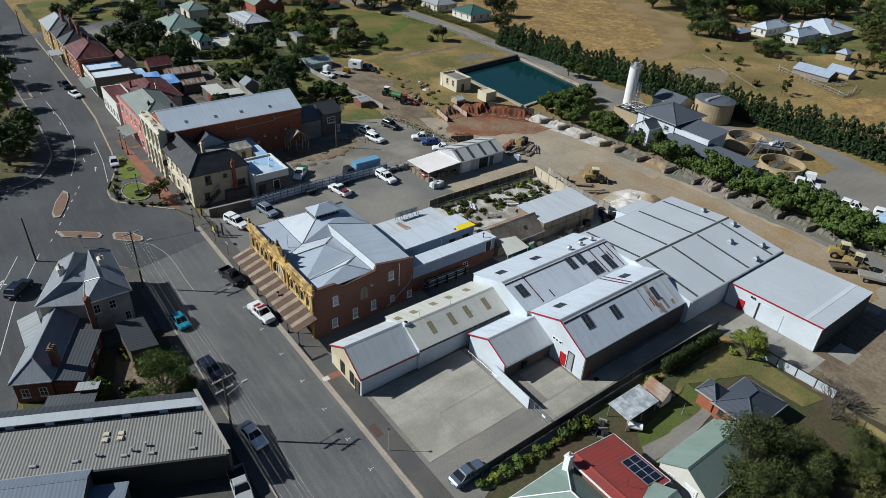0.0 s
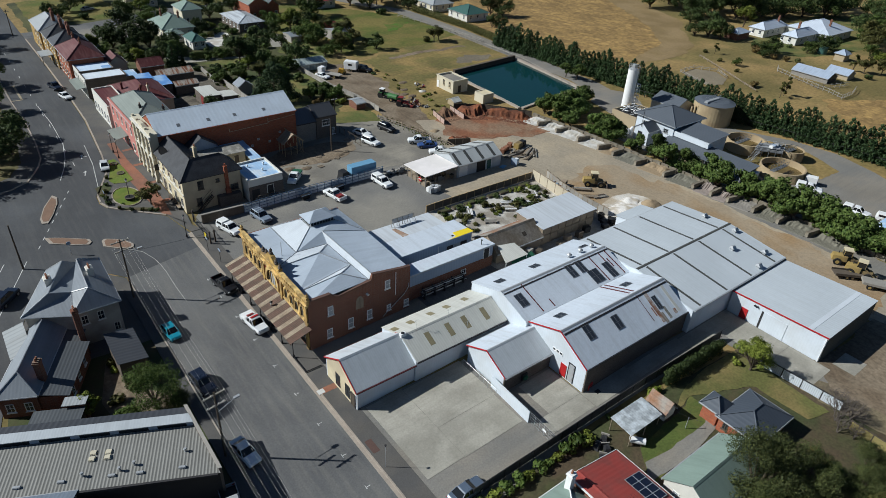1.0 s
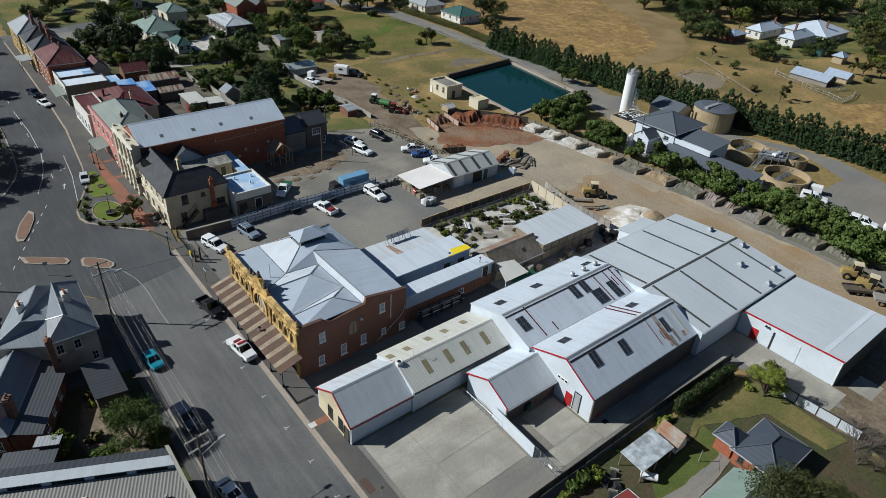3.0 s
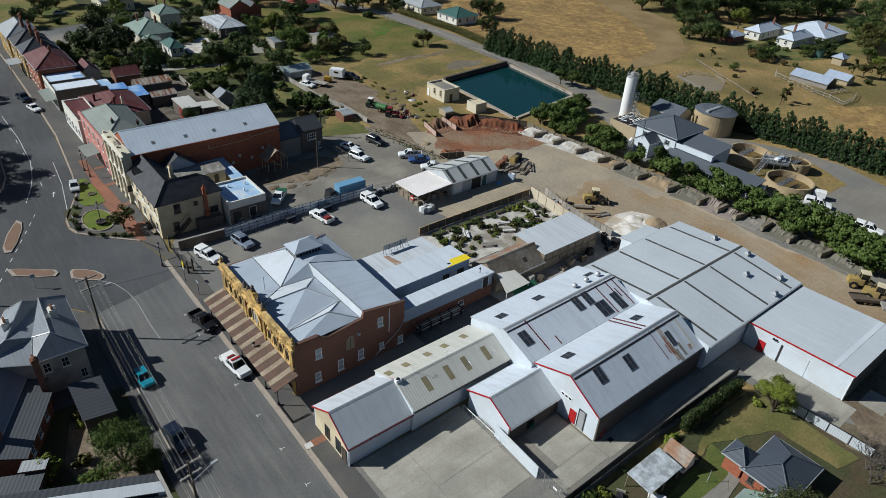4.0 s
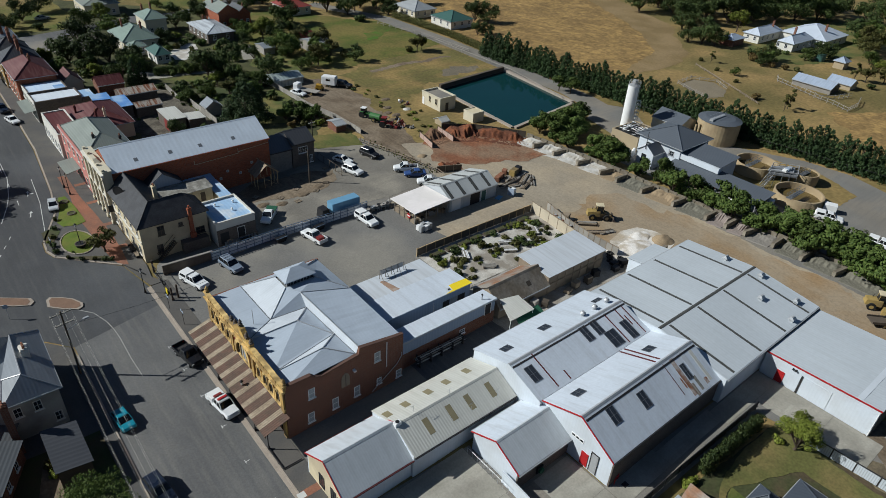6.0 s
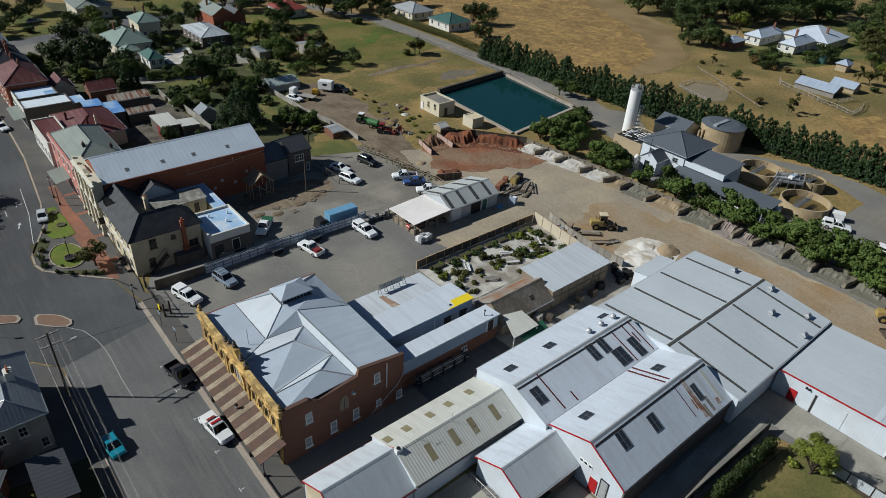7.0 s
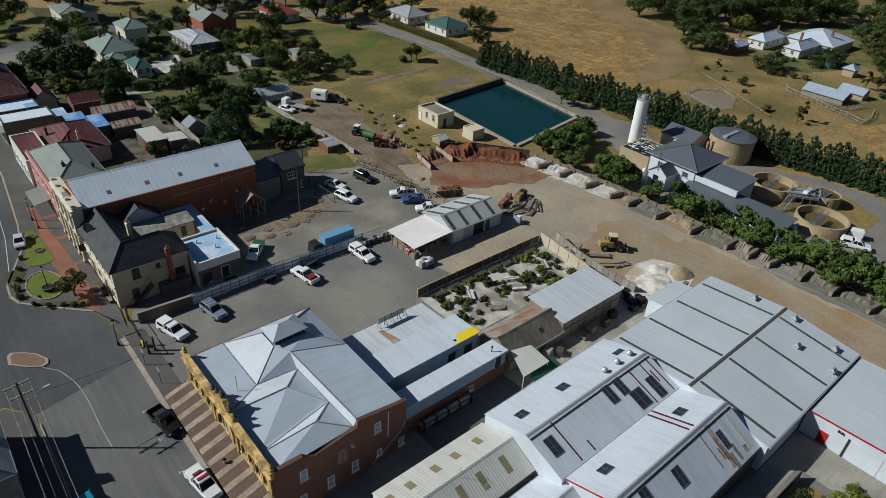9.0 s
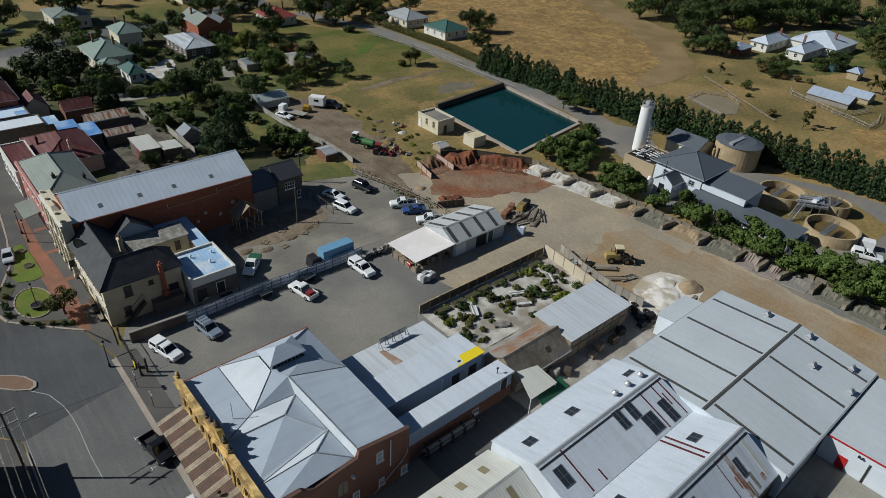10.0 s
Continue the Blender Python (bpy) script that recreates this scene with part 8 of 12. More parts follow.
part("shade_cloth", Shape().sheet([(1.0, -1.3, 3.3 - zb), (6.4, -0.9, 3.3 - zb), (6.6, 1.0, 3.7 - zb), (1.2, 0.1, 4.0 - zb)], 0.04), GREEN_NET, gsn)
for x, y in ((0.2, 0.2), (4.6, 0.1), (2.0, 4.1), (4.8, 3.3)):
    part("post", Shape().tube((x, y, 0), (x, y, 4.1 - zb), 0.05), WHITE_PAINT, gsn)
# pipe rack in the passage
rk = thing("pipe_rack", "long rack stacked with metal lengths", "rack", 49.6, 64.6)
for i in range(5):
    part("stand", Shape().box(i * 1.9, 0, 0, i * 1.9 + 0.1, 1.0, 1.8), DARK_TRIM, rk)
rnd = random.Random(4)
for i in range(22):
    y, z = rnd.uniform(0.05, 0.95), rnd.choice((0.6, 1.2, 1.8)) + rnd.uniform(0, 0.12)
    part("length", Shape().tube((rnd.uniform(-0.5, 0.3), y, z), (rnd.uniform(7.2, 8.6), y, z), 0.05, 5), rnd.choice((ZINC_TRIM, GREY_TIMBER, DARK_TRIM)), rk)

# white sales shed
ss = thing("sales_awning", "open-sided sales shed with a white roof", "shed", 70.9, 93.9)
zb = 1.5
part("roof", Shape().sheet([(-0.2, -0.3, 2.6), (8.2, -0.3, 3.0), (8.2, 7.6, 2.6), (-0.2, 7.2, 2.4)], 0.12), mat("chalky_pinkish_white_roof", (0.78, 0.73, 0.71), 0.6, var=0.1, scale=0.4, fine=4, bump=0.02, second=(0.7, 0.66, 0.63), amount=0.35), ss)
for i in range(6):
    part("post", Shape().tube((0.1, 0.1 + i * 1.55, 0), (0.1, 0.1 + i * 1.55, 2.35), 0.06), GREY_TIMBER, ss)
for i in range(4):
    part("post", Shape().tube((0.1 + i * 2.6, 0, 0), (0.1 + i * 2.6, 0, 2.5), 0.06), GREY_TIMBER, ss)
part("counter", Shape().box(0.2, 0.3, 0, 0.8, 6.4, 1.0), TIMBER, ss)
part("rear_wall", Shape().box(7.8, 0.2, 0, 8.0, 7.8, 2.6), GREY_TIMBER, ss)
STORE_SHEET = mat("dull_translucent_roof_sheet", (0.47, 0.485, 0.475), 0.5, var=0.12, scale=0.3, fine=4, ribs=("x", 0.3), rib_dark=0.04, streak=("y", (0.36, 0.375, 0.37), 0.4), bump=0.02)
ws = Gable("store_shed", "grey iron store shed with translucent strips", "shed", 79.2, 94.0, 91.2, 102.0, 4.2, 5.8, "x", (STORE_SHEET, STORE_SHEET), (SHED_ROOF,) * 4, over=0.15, mid=3.1)
for x in (0.4, 3.4, 6.6, 9.8):
    ws.patch("translucent_strip", x, x + 0.7, 0.0, 2.9, DARK_STRIP, lift=0.12)
    ws.patch("translucent_strip", x, x + 0.7, 3.3, 7.6, DARK_STRIP, lift=0.12)
# Flat black panel on the wall paints in the dark of an open bay.
part("open_bay", Shape().box(5.2, -0.05, 0.05, 7.6, -0.01, 2.5), BLACK_METAL, ws.t, "black panel for a dark open doorway")
door(ws.t, 1.6, 0, 0.1, 2.0, 2.2, "-y", WHITE_PAINT, WHITE_PAINT)
door(ws.t, 8.6, 0, 0.1, 1.2, 2.2, "-y", TEAL_ROOF, WHITE_PAINT)
rnd = random.Random(8)
for i in range(14):
    x, y = 71.4 + rnd.uniform(0, 7), 94.4 + rnd.uniform(0, 5)
    cb = thing("crate", "stacked produce crate under the awning", "crate", x, y, 1.56, rnd.uniform(0, 40), group="crates in the sales shed")
    h = rnd.uniform(0.5, 1.1)
    part("box", Shape().box(-0.4, -0.3, 0, 0.4, 0.3, h), rnd.choice((TIMBER, WHITE_PAINT, RED_PAINT, GREY_TIMBER)), cb, bevel=0.02)
    part("lid", Shape().box(-0.42, -0.32, h, 0.42, 0.32, h + 0.05), TIMBER_DARK, cb)
for i in range(6):
    bg = thing("gas_cage", "white wire cage of gas bottles", "cage", 70.6 + i % 3 * 0.9, 92.2 - i // 3 * 0.8, 1.56, 8, group="cages by the sales shed")
    part("cage", Shape().box(-0.4, -0.35, 0.05, 0.4, 0.35, 1.0 + 0.2 * (i % 2)), ZINC_TRIM if i % 2 else WHITE_PAINT, bg, bevel=0.02)
    part("base", Shape().box(-0.42, -0.37, 0, 0.42, 0.37, 0.05), DARK_TRIM, bg)
sgn = thing("round_sign", "round red and white sign on the counter", "sign", 70.85, 95.6, 1.6)
part("disc", Shape().tube((0, 0, 1.2), (0.05, 0, 1.2), 0.5, 18), RED_TRIM, sgn)
part("band", Shape().box(-0.03, -0.4, 1.1, -0.005, 0.4, 1.3), WHITE_PAINT, sgn)
part("post", Shape().tube((0.05, 0, 0), (0.05, 0, 1.0), 0.03), ZINC_TRIM, sgn)

# ---------------------------------------------------------------- nursery
def paling(name, label, pts, h, material, rail_mat=None, step=1.8, slats=True, posts_up=0.2):
    """A fence along a line: posts, rails and one panel of palings between each two posts."""
    t = thing(name, label, "fence", pts[0][0], pts[0][1], 0)
    ox, oy = pts[0]
    for (ax, ay), (bx, by) in zip(pts, pts[1:]):
        L = math.hypot(bx - ax, by - ay)
        n = max(1, round(L / step))
        d = Vector(((bx - ax) / L, (by - ay) / L))
        nn = Vector((-d.y, d.x)) * 0.03
        for i in range(n):
            p, q = Vector((ax, ay)) + d * L * i / n, Vector((ax, ay)) + d * L * (i + 1) / n
            zp, zq = gz(p.x), gz(q.x)
            part("post", Shape().box(p.x - ox - 0.06, p.y - oy - 0.06, zp, p.x - ox + 0.06, p.y - oy + 0.06, zp + h + posts_up), rail_mat or material, t)
            e = d * 0.08
            a, b = p + e - Vector((ox, oy)), q - e - Vector((ox, oy))
            if slats:
                s = Shape().hexa([(*(a - nn), zp + 0.08), (*(b - nn), zq + 0.08), (*(b + nn), zq + 0.08), (*(a + nn), zp + 0.08)], [(*(a - nn), zp + h), (*(b - nn), zq + h), (*(b + nn), zq + h), (*(a + nn), zp + h)])
                part("panel", s, material, t)
            for z in ((0.4, h - 0.15) if not slats else (h,)):
                s = Shape().hexa([(*(a - 2 * nn), zp + z), (*(b - 2 * nn), zq + z), (*(b + 2 * nn), zq + z), (*(a + 2 * nn), zp + z)], [(*(a - 2 * nn), zp + z + 0.1), (*(b - 2 * nn), zq + z + 0.1), (*(b + 2 * nn), zq + z + 0.1), (*(a + 2 * nn), zp + z + 0.1)])
                part("rail", s, rail_mat or material, t)
    return t


DARK_PANEL = mat("dark_weathered_fence_sheet", (0.13, 0.11, 0.085), 0.9, var=0.25, scale=0.6, fine=5, vary=0.15)
paling("nursery_fence", "dark board fence on pale timber posts round the nursery", [(65.2, 85.7), (92.5, 85.6)], 1.5, DARK_PANEL, RAW_TIMBER, 1.95)
paling("nursery_fence", "pale sheet fence at the nursery's end", [(92.6, 85.5), (91.2, 73.4)], 2.2, mat("pale_cream_fence_sheet", (0.46, 0.4, 0.3), 0.85, var=0.2, scale=0.6, fine=5, vary=0.12), TIMBER, 2.4)
paling("yard_screen", "leaning weathered timber screen fence", [(95.8, 84.5), (94.2, 78.5), (93.6, 72.5), (93.8, 66)], 1.6, GREY_TIMBER, TIMBER, 1.2)
rnd = random.Random(21)
for i in range(7):
    bn = thing("nursery_bench", "low slatted timber plant bench", "bench", rnd.uniform(69, 89), rnd.uniform(75.5, 83), None, rnd.choice((-28, -25, 60)), group="benches in the nursery")
    for k in range(5):
        part("slat", Shape().box(-1.2, k * 0.22, 0.45, 1.2, k * 0.22 + 0.16, 0.5), rnd.choice((GREY_TIMBER, WHITE_PAINT)), bn)
    for x in (-1.0, 1.0):
        part("leg", Shape().box(x - 0.05, 0, 0, x + 0.05, 1.0, 0.45), TIMBER_DARK, bn)
for i in range(8):
    pb = thing("planter_bed", "raised timber planter bed", "planter", 68.5 + i * 2.9, 84.0 + rnd.uniform(-0.2, 0.2), None, 0, group="beds along the fence")
    part("frame", Shape().box(-1.2, -0.5, 0, 1.2, 0.5, 0.45), TIMBER_DARK, pb)
    part("soil", Shape().box(-1.1, -0.4, 0.45, 1.1, 0.4, 0.5), GARDEN_SOIL, pb)

# ---------------------------------------------------------------- stockpiles and bays
def heap(name, label, x, y, rx, ry, h, material, seed, category="heap"):
    """A rough heap of loose material."""
    n, m = 22, 7
    s = Shape()
    rings = []
    for j in range(m + 1):
        u = j / m
        r = 1 - u
        ring = []
        for i in range(n):
            a = 2 * math.pi * i / n
            k = 1 + 0.3 * (noise.noise(Vector((math.cos(a) * 1.6 + seed, math.sin(a) * 1.6, u * 2))))
            z = h * (1 - (1 - u) ** 1.5) * (0.9 + 0.35 * noise.noise(Vector((math.cos(a) * r * 2, math.sin(a) * r * 2, seed * 3.0)))) if j else -0.05
            ring.append((rx * r * k * math.cos(a), ry * r * k * math.sin(a), z))
        rings.append(ring)
    k0 = 0
    for ring in rings:
        s.v += ring
    for j in range(m):
        for i in range(n):
            q = (i + 1) % n
            s.f.append((j * n + i, j * n + q, (j + 1) * n + q, (j + 1) * n + i))
    return solid(name, s, material, label, category, x, y, gz(x) + 0.08, smooth=True)


def bank(name, label, back, front, h, material, seed, cut=0.5, category="heap", rough=1.0):
    """Loose material tipped against a wall: a flat uneven top and a steep ragged face."""
    nu, nv = 46, 26
    s = Shape()
    (ax, ay), (bx, by) = back
    (cx, cy), (dx, dy) = front
    for j in range(nv + 1):
        v = j / nv
        for i in range(nu + 1):
            u = i / nu
            x = (ax + (bx - ax) * u) * (1 - v) + (cx + (dx - cx) * u) * v
            y = (ay + (by - ay) * u) * (1 - v) + (cy + (dy - cy) * u) * v
            lip = cut + 0.2 * noise.noise(Vector((u * 4.0, seed, 0.3))) + 0.1 * noise.noise(Vector((u * 13.0, seed, 1.7)))
            k = min(1.0, max(0.0, (lip + 0.16 - v) / 0.3))
            z = h * k * k * (3 - 2 * k) * (0.82 + 0.5 * noise.noise(Vector((u * 3.2, v * 1.4, seed + 5))))
            z += 0.32 * rough * noise.noise(Vector((x * 0.9, y * 0.9, seed))) * (1 - v) + 0.14 * rough * noise.noise(Vector((x * 2.6, y * 2.6, seed)))
            edge = min(1.0, 6 * min(u, 1 - u), 5 * (1 - v))
            s.v.append((x - ax, y - ay, max(-0.1, z * edge) - (0.1 if edge < 0.05 else 0)))
    for j in range(nv):
        for i in range(nu):
            p = j * (nu + 1) + i
            s.f.append((p, p + 1, p + nu + 2, p + nu + 1))
    return solid(name, s, material, label, category, ax, ay, gz(ax) + 0.1)


SOIL_BROWN = mat("brown_loam", (0.15, 0.085, 0.05), 0.95, var=0.35, scale=0.3, fine=2.4, bump=0.7, grain=1.1)
bank("soil_mound", "dark red-brown soil tipped against a sleeper wall", ((103.6, 125.0), (110.0, 120.9)), ((101.4, 118.6), (106.4, 115.4)), 1.7, RED_SOIL, 1.3, 0.4, rough=0.7)
bank("soil_mound", "dark red-brown soil tipped against a sleeper wall", ((109.6, 121.1), (117.2, 111.6)), ((105.8, 117.0), (112.6, 107.8)), 1.5, RED_SOIL, 7.1, 0.36, rough=0.7)
bank("loam_mound", "brown loam heaped between two panel walls", ((97.0, 124.9), (102.0, 125.2)), ((95.8, 119.0), (101.0, 119.2)), 1.4, SOIL_BROWN, 3.9, 0.4, rough=0.7)
bank("loam_mound", "low spread of red-brown loam beside the fence", ((90.5, 111.5), (95, 109.0)), ((89.6, 107.6), (93.6, 106.6)), 0.6, RED_SOIL, 8.2, 0.4)
LIME = mat("white_lime_gravel", (0.74, 0.7, 0.65), 0.95, var=0.2, scale=0.5, fine=6, second=(0.45, 0.39, 0.31), amount=0.35, second_scale=0.5, bump=0.5, grain=0.6)
heap("lime_mound", "broad heap of white lime gravel", 98.6, 65.6, 4.4, 3.1, 0.5, LIME, 3.3)
heap("lime_mound", "low spill of white lime gravel", 102.6, 67.6, 3.0, 1.9, 0.35, LIME, 6.1)
heap("lime_mound", "low spill of white lime gravel", 95.2, 67.6, 1.9, 1.5, 0.3, LIME, 9.4)
heap("sand_mound", "heap of buff sand against blocks", 105.0, 64.4, 2.3, 2.0, 1.0, GRAVEL_BUFF, 5.2)
line_pts = [(118.0, 111.5), (119.6, 101.7), (121.0, 88.2), (121.7, 74.5), (122.9, 62.9), (124.0, 52.4), (124.2, 41.1), (124, 26)]


def wall_x(y):
    """Where the long wall of the bays runs, for a place along it."""
    for (ax, ay), (bx, by) in zip(line_pts, line_pts[1:]):
        if by <= y <= ay:
            return ax + (bx - ax) * (ay - y) / (ay - by)
    return 124.0


PINK_GREY = mat("pinkish_grey_gravel", (0.27, 0.225, 0.2), 0.95, var=0.25, scale=0.5, fine=6, bump=0.5)
DUST_GREY = mat("grey_green_crusher_dust", (0.165, 0.155, 0.122), 0.95, var=0.3, scale=0.4, fine=3, bump=0.6, grain=0.9)
BAYS = [(111.0, 106.2, GRAVEL_WHITE, 1.1, "white"), (106.0, 100.8, GRAVEL_WHITE, 1.2, "white"), (100.4, 94.3, GRAVEL_WHITE, 1.0, "white"), (93.8, 88.4, GRAVEL_WHITE, 0.6, "white"), (87.8, 84.6, GRAVEL_BUFF, 0.5, "buff"), (83.8, 78.3, DUST_GREY, 0.7, "grey-green"), (77.4, 71.2, GRAVEL_BUFF, 1.0, "buff"), (70.4, 64.4, DUST_GREY, 0.8, "grey-green"),
        (63.8, 60.4, PINK_GREY, 1.6, "pinkish-grey"), (59.8, 56.6, PINK_GREY, 1.5, "pinkish-grey"), (56.0, 51.6, GRAVEL_GREY, 0.6, "pale grey"), (50.8, 46.4, DUST_GREY, 1.0, "grey-green"), (45.6, 40.4, DUST_GREY, 1.0, "grey-green"), (39.6, 33.0, DUST_GREY, 1.2, "grey-green")]
for i, (y0, y1, m_, h, lab) in enumerate(BAYS):
    bank("gravel_mound", "heap of %s gravel in a block bay" % lab, ((wall_x(y0) - 0.3, y0), (wall_x(y1) - 0.3, y1)), ((wall_x(y0) - 5.2, y0 - 0.3), (wall_x(y1) - 4.8, y1 + 0.2)), h * 0.62, m_, i * 2.3 + 9, 0.36, rough=0.35)
BLOCK = mat("stained_concrete_block", (0.27, 0.24, 0.19), 0.9, var=0.3, scale=0.5, fine=4, second=(0.16, 0.135, 0.1), amount=0.45, second_scale=0.5, vary=0.15, grain=0.6)
bw = thing("bay_wall", "long low retaining wall of concrete blocks", "wall", 0, 0, 1.5, kind="structure")
me = Shape().box(-0.3, -0.88, 0, 0.3, 0.88, 1.0).mesh("concrete_block", BLOCK)
for (ax, ay), (bx, by) in zip(line_pts, line_pts[1:]):
    L = math.hypot(bx - ax, by - ay)
    n = max(1, int(L / 1.8))
    for i in range(n):
        u = (i + 0.5) / n
        place("concrete_block", me, bw, pose(ax + (bx - ax) * u, ay + (by - ay) * u, rnd.uniform(-0.06, 0.14), 0, 0, math.degrees(math.atan2(by - ay, bx - ax)) - 90 + rnd.uniform(-2, 2)))
for (y0, y1, m_, h, lab) in BAYS[:-1]:
    y = y1 - 0.35
    dv = thing("bay_divider", "short wall of stacked concrete blocks", "wall", wall_x(y) - 2.6, y, 1.56, rnd.uniform(-14, 4), group="dividers of the gravel bays")
    for i in range(2):
        place("concrete_block", me, dv, pose(-0.9 + i * 1.8, 0, rnd.uniform(0, 0.12), 0, 0, 90 + rnd.uniform(-3, 3)))
lw_ = thing("lime_wall", "stained concrete block wall behind the lime heap", "wall", 91.8, 61.3, None, kind="structure")
for i in range(5):
    for j in range(2):
        place("concrete_block", me, lw_, pose(0.9 + i * 1.82, rnd.uniform(-0.08, 0.08), 0.1 + j * 1.02, 0, 0, 90 + rnd.uniform(-2, 2)))
for x0, y0, x1, y1 in ((96.4, 125.3, 94.8, 118.6), (102.2, 125.8, 101.3, 119.0)):
    paling("soil_wall", "pinkish concrete panel wall by the soil", [(x0, y0), (x1, y1)], 1.3, mat("pink_panel", (0.42, 0.3, 0.25), 0.85, var=0.15, scale=0.6), TIMBER_DARK, 2.4)
paling("soil_fence", "dark timber sleeper wall behind the soil", [(103.4, 125.8), (110.2, 121.6), (117.8, 111.6)], 1.5, TIMBER_DARK, TIMBER_DARK, 2.2)
paling("timber_bay", "dark timber wall bay beside the yard", [(88, 108.5), (93, 106.4)], 1.4, TIMBER_DARK, TIMBER, 1.8)
paling("parking_fence", "old timber post and rail fence", [(83, 130), (86.5, 118), (88, 108.5), (87.5, 103.5)], 1.1, TIMBER, TIMBER, 2.4, slats=False)

# ---------------------------------------------------------------- pond and pump house
pond = thing("pond_rim", "concrete rim of the square pond", "pond", 0, 0, 1.5, kind="structure")
PC = [(119.5, 117.5), (145.6, 121.5), (148.8, 151.3), (121.5, 148.2)]
wat = Shape().face(*[(x, y, 0.12) for x, y in PC])
solid("pond", wat, WATER, "still dark teal pond water", "water", 0, 0, 1.5, kind="structure")
for k, ((ax, ay), (bx, by)) in enumerate(zip(PC, PC[1:] + PC[:1])):
    d = Vector((bx - ax, by - ay)).normalized()
    n = Vector((d.y, -d.x))
    h = (0.45, 0.7, 1.5, 0.45)[k]
    s = Shape().hexa([(ax, ay, 0), (bx, by, 0), (bx + n.x * 0.9, by + n.y * 0.9, 0), (ax + n.x * 0.9, ay + n.y * 0.9, 0)],
                     [(ax, ay, h), (bx, by, h), (bx + n.x * 0.9, by + n.y * 0.9, h), (ax + n.x * 0.9, ay + n.y * 0.9, h)])
    part("rim", s, TIMBER_DARK if k == 2 else KERB, pond)
ph = flat_block("pump_house", "cream parapet pump house with flat roof", "building", 110.6, 135.3, 115.7, 142.8, 5.0, PALE_CREAM, ASPHALT_OLD, 0.35)
for y in (1.6, 4.2):
    window(ph, 0, y, 1.4, 0.9, 1.6, "-x", CREAM_WALL, GLASS)
door(ph, 0, 6.8, 0.1, 0.9, 2.0, "-x", WHITE_PAINT, CREAM_WALL)
door(ph, 2.2, 0, 0.1, 1.0, 2.0, "-y", TIMBER_DARK, CREAM_WALL)
part("string_course", Shape().box(-0.12, -0.12, 3.4, 5.2, -0.005, 3.6).box(-0.12, -0.005, 3.4, -0.005, 7.6, 3.6), PALE_CREAM, ph)
flat_block("pump_hut", "small cream hut with flat roof", "hut", 112.7, 125.0, 116.3, 128.6, 4.0, PALE_CREAM, CREAM_WALL, 0.08)
Gable("pipe_cover", "low yellowish metal cover", "cover", 104.8, 127.6, 107.2, 130.2, 2.7, 3.3, "x", (CREAM_ROOF, CREAM_ROOF), (TAN_BLOCK,) * 4)
Gable("outhouse", "small red brick outhouse", "hut", 81.4, 137.6, 84.0, 141.4, 3.2, 3.6, "x", (SILVER_ROOF, SILVER_ROOF), (BRICK,) * 4)

# ---------------------------------------------------------------- treatment plant
silo = thing("silo", "tall white cylindrical silo with ladder", "silo", 142.6, 101.4)
part("drum", Shape().cone(0, 0, 1.2, 11.6, 1.35, 1.35, 28), WHITE_PAINT, silo, smooth=False)
part("cone", Shape().cone(0, 0, 0.2, 1.2, 0.5, 1.35, 28), WHITE_PAINT, silo)
part("roof", Shape().cone(0, 0, 11.6, 12.2, 1.35, 0.4, 28), ZINC_TRIM, silo)
for x, y in ((1.9, -1.2), (2.9, -1.2), (1.9, -0.3), (2.9, -0.3)):
    part("stair_post", Shape().tube((x, y, 0), (x - 0.25, y, 7.4), 0.05, 5), WHITE_PAINT, silo)
for i in range(7):
    z = 0.6 + i * 1.0
    part("stair_brace", Shape().tube((1.9, -1.2, z), (2.75, -1.2, z + 0.9), 0.03, 4), WHITE_PAINT, silo)
    part("stair_landing", Shape().box(1.8, -1.2, z + 0.9, 2.75, -0.3, z + 0.95), ZINC_TRIM, silo)
part("filter", Shape().box(-0.5, -0.5, 12.1, 0.4, 0.4, 12.9), ZINC_TRIM, silo)
for i in range(14):
    a = 2 * math.pi * i / 14
    part("rail_post", Shape().tube((1.3 * math.cos(a), 1.3 * math.sin(a), 11.6), (1.3 * math.cos(a), 1.3 * math.sin(a), 12.7), 0.03), ZINC_TRIM, silo)
s = Shape()
for i in range(20):
    a, b = 2 * math.pi * i / 20, 2 * math.pi * (i + 1) / 20
    for z in (12.2, 12.7):
        s.tube((1.3 * math.cos(a), 1.3 * math.sin(a), z), (1.3 * math.cos(b), 1.3 * math.sin(b), z), 0.03, 4)
part("guard_rail", s, ZINC_TRIM, silo)
for x in (1.45, 1.85):
    part("ladder_rail", Shape().tube((x, -0.6, 0.1), (x, -0.6, 12.4), 0.04), ZINC_TRIM, silo)
for i in range(24):
    part("rung", Shape().tube((1.45, -0.6, 0.6 + i * 0.5), (1.85, -0.6, 0.6 + i * 0.5), 0.025, 4), ZINC_TRIM, silo)
for a in range(4):
    x, y = 1.0 * math.cos(a * 1.57 + 0.8), 1.0 * math.sin(a * 1.57 + 0.8)
    part("leg", Shape().tube((x, y, 0), (x, y, 1.6), 0.12), ZINC_TRIM, silo)
eq = thing("filter_deck", "tan block tank with white pipework on top", "tank", 133.8, 91.6)
for b in ((0, 0, 9, 0.3), (0, 7.2, 9, 7.5), (0, 0.3, 0.3, 7.2), (8.7, 0.3, 9, 7.2)):
    part("wall", Shape().box(b[0], b[1], 0, b[2], b[3], 3.4), TAN_BLOCK, eq)
part("infill", Shape().box(0.3, 0.3, 0, 8.7, 7.2, 2.6), BLACK_METAL, eq)
rnd = random.Random(31)
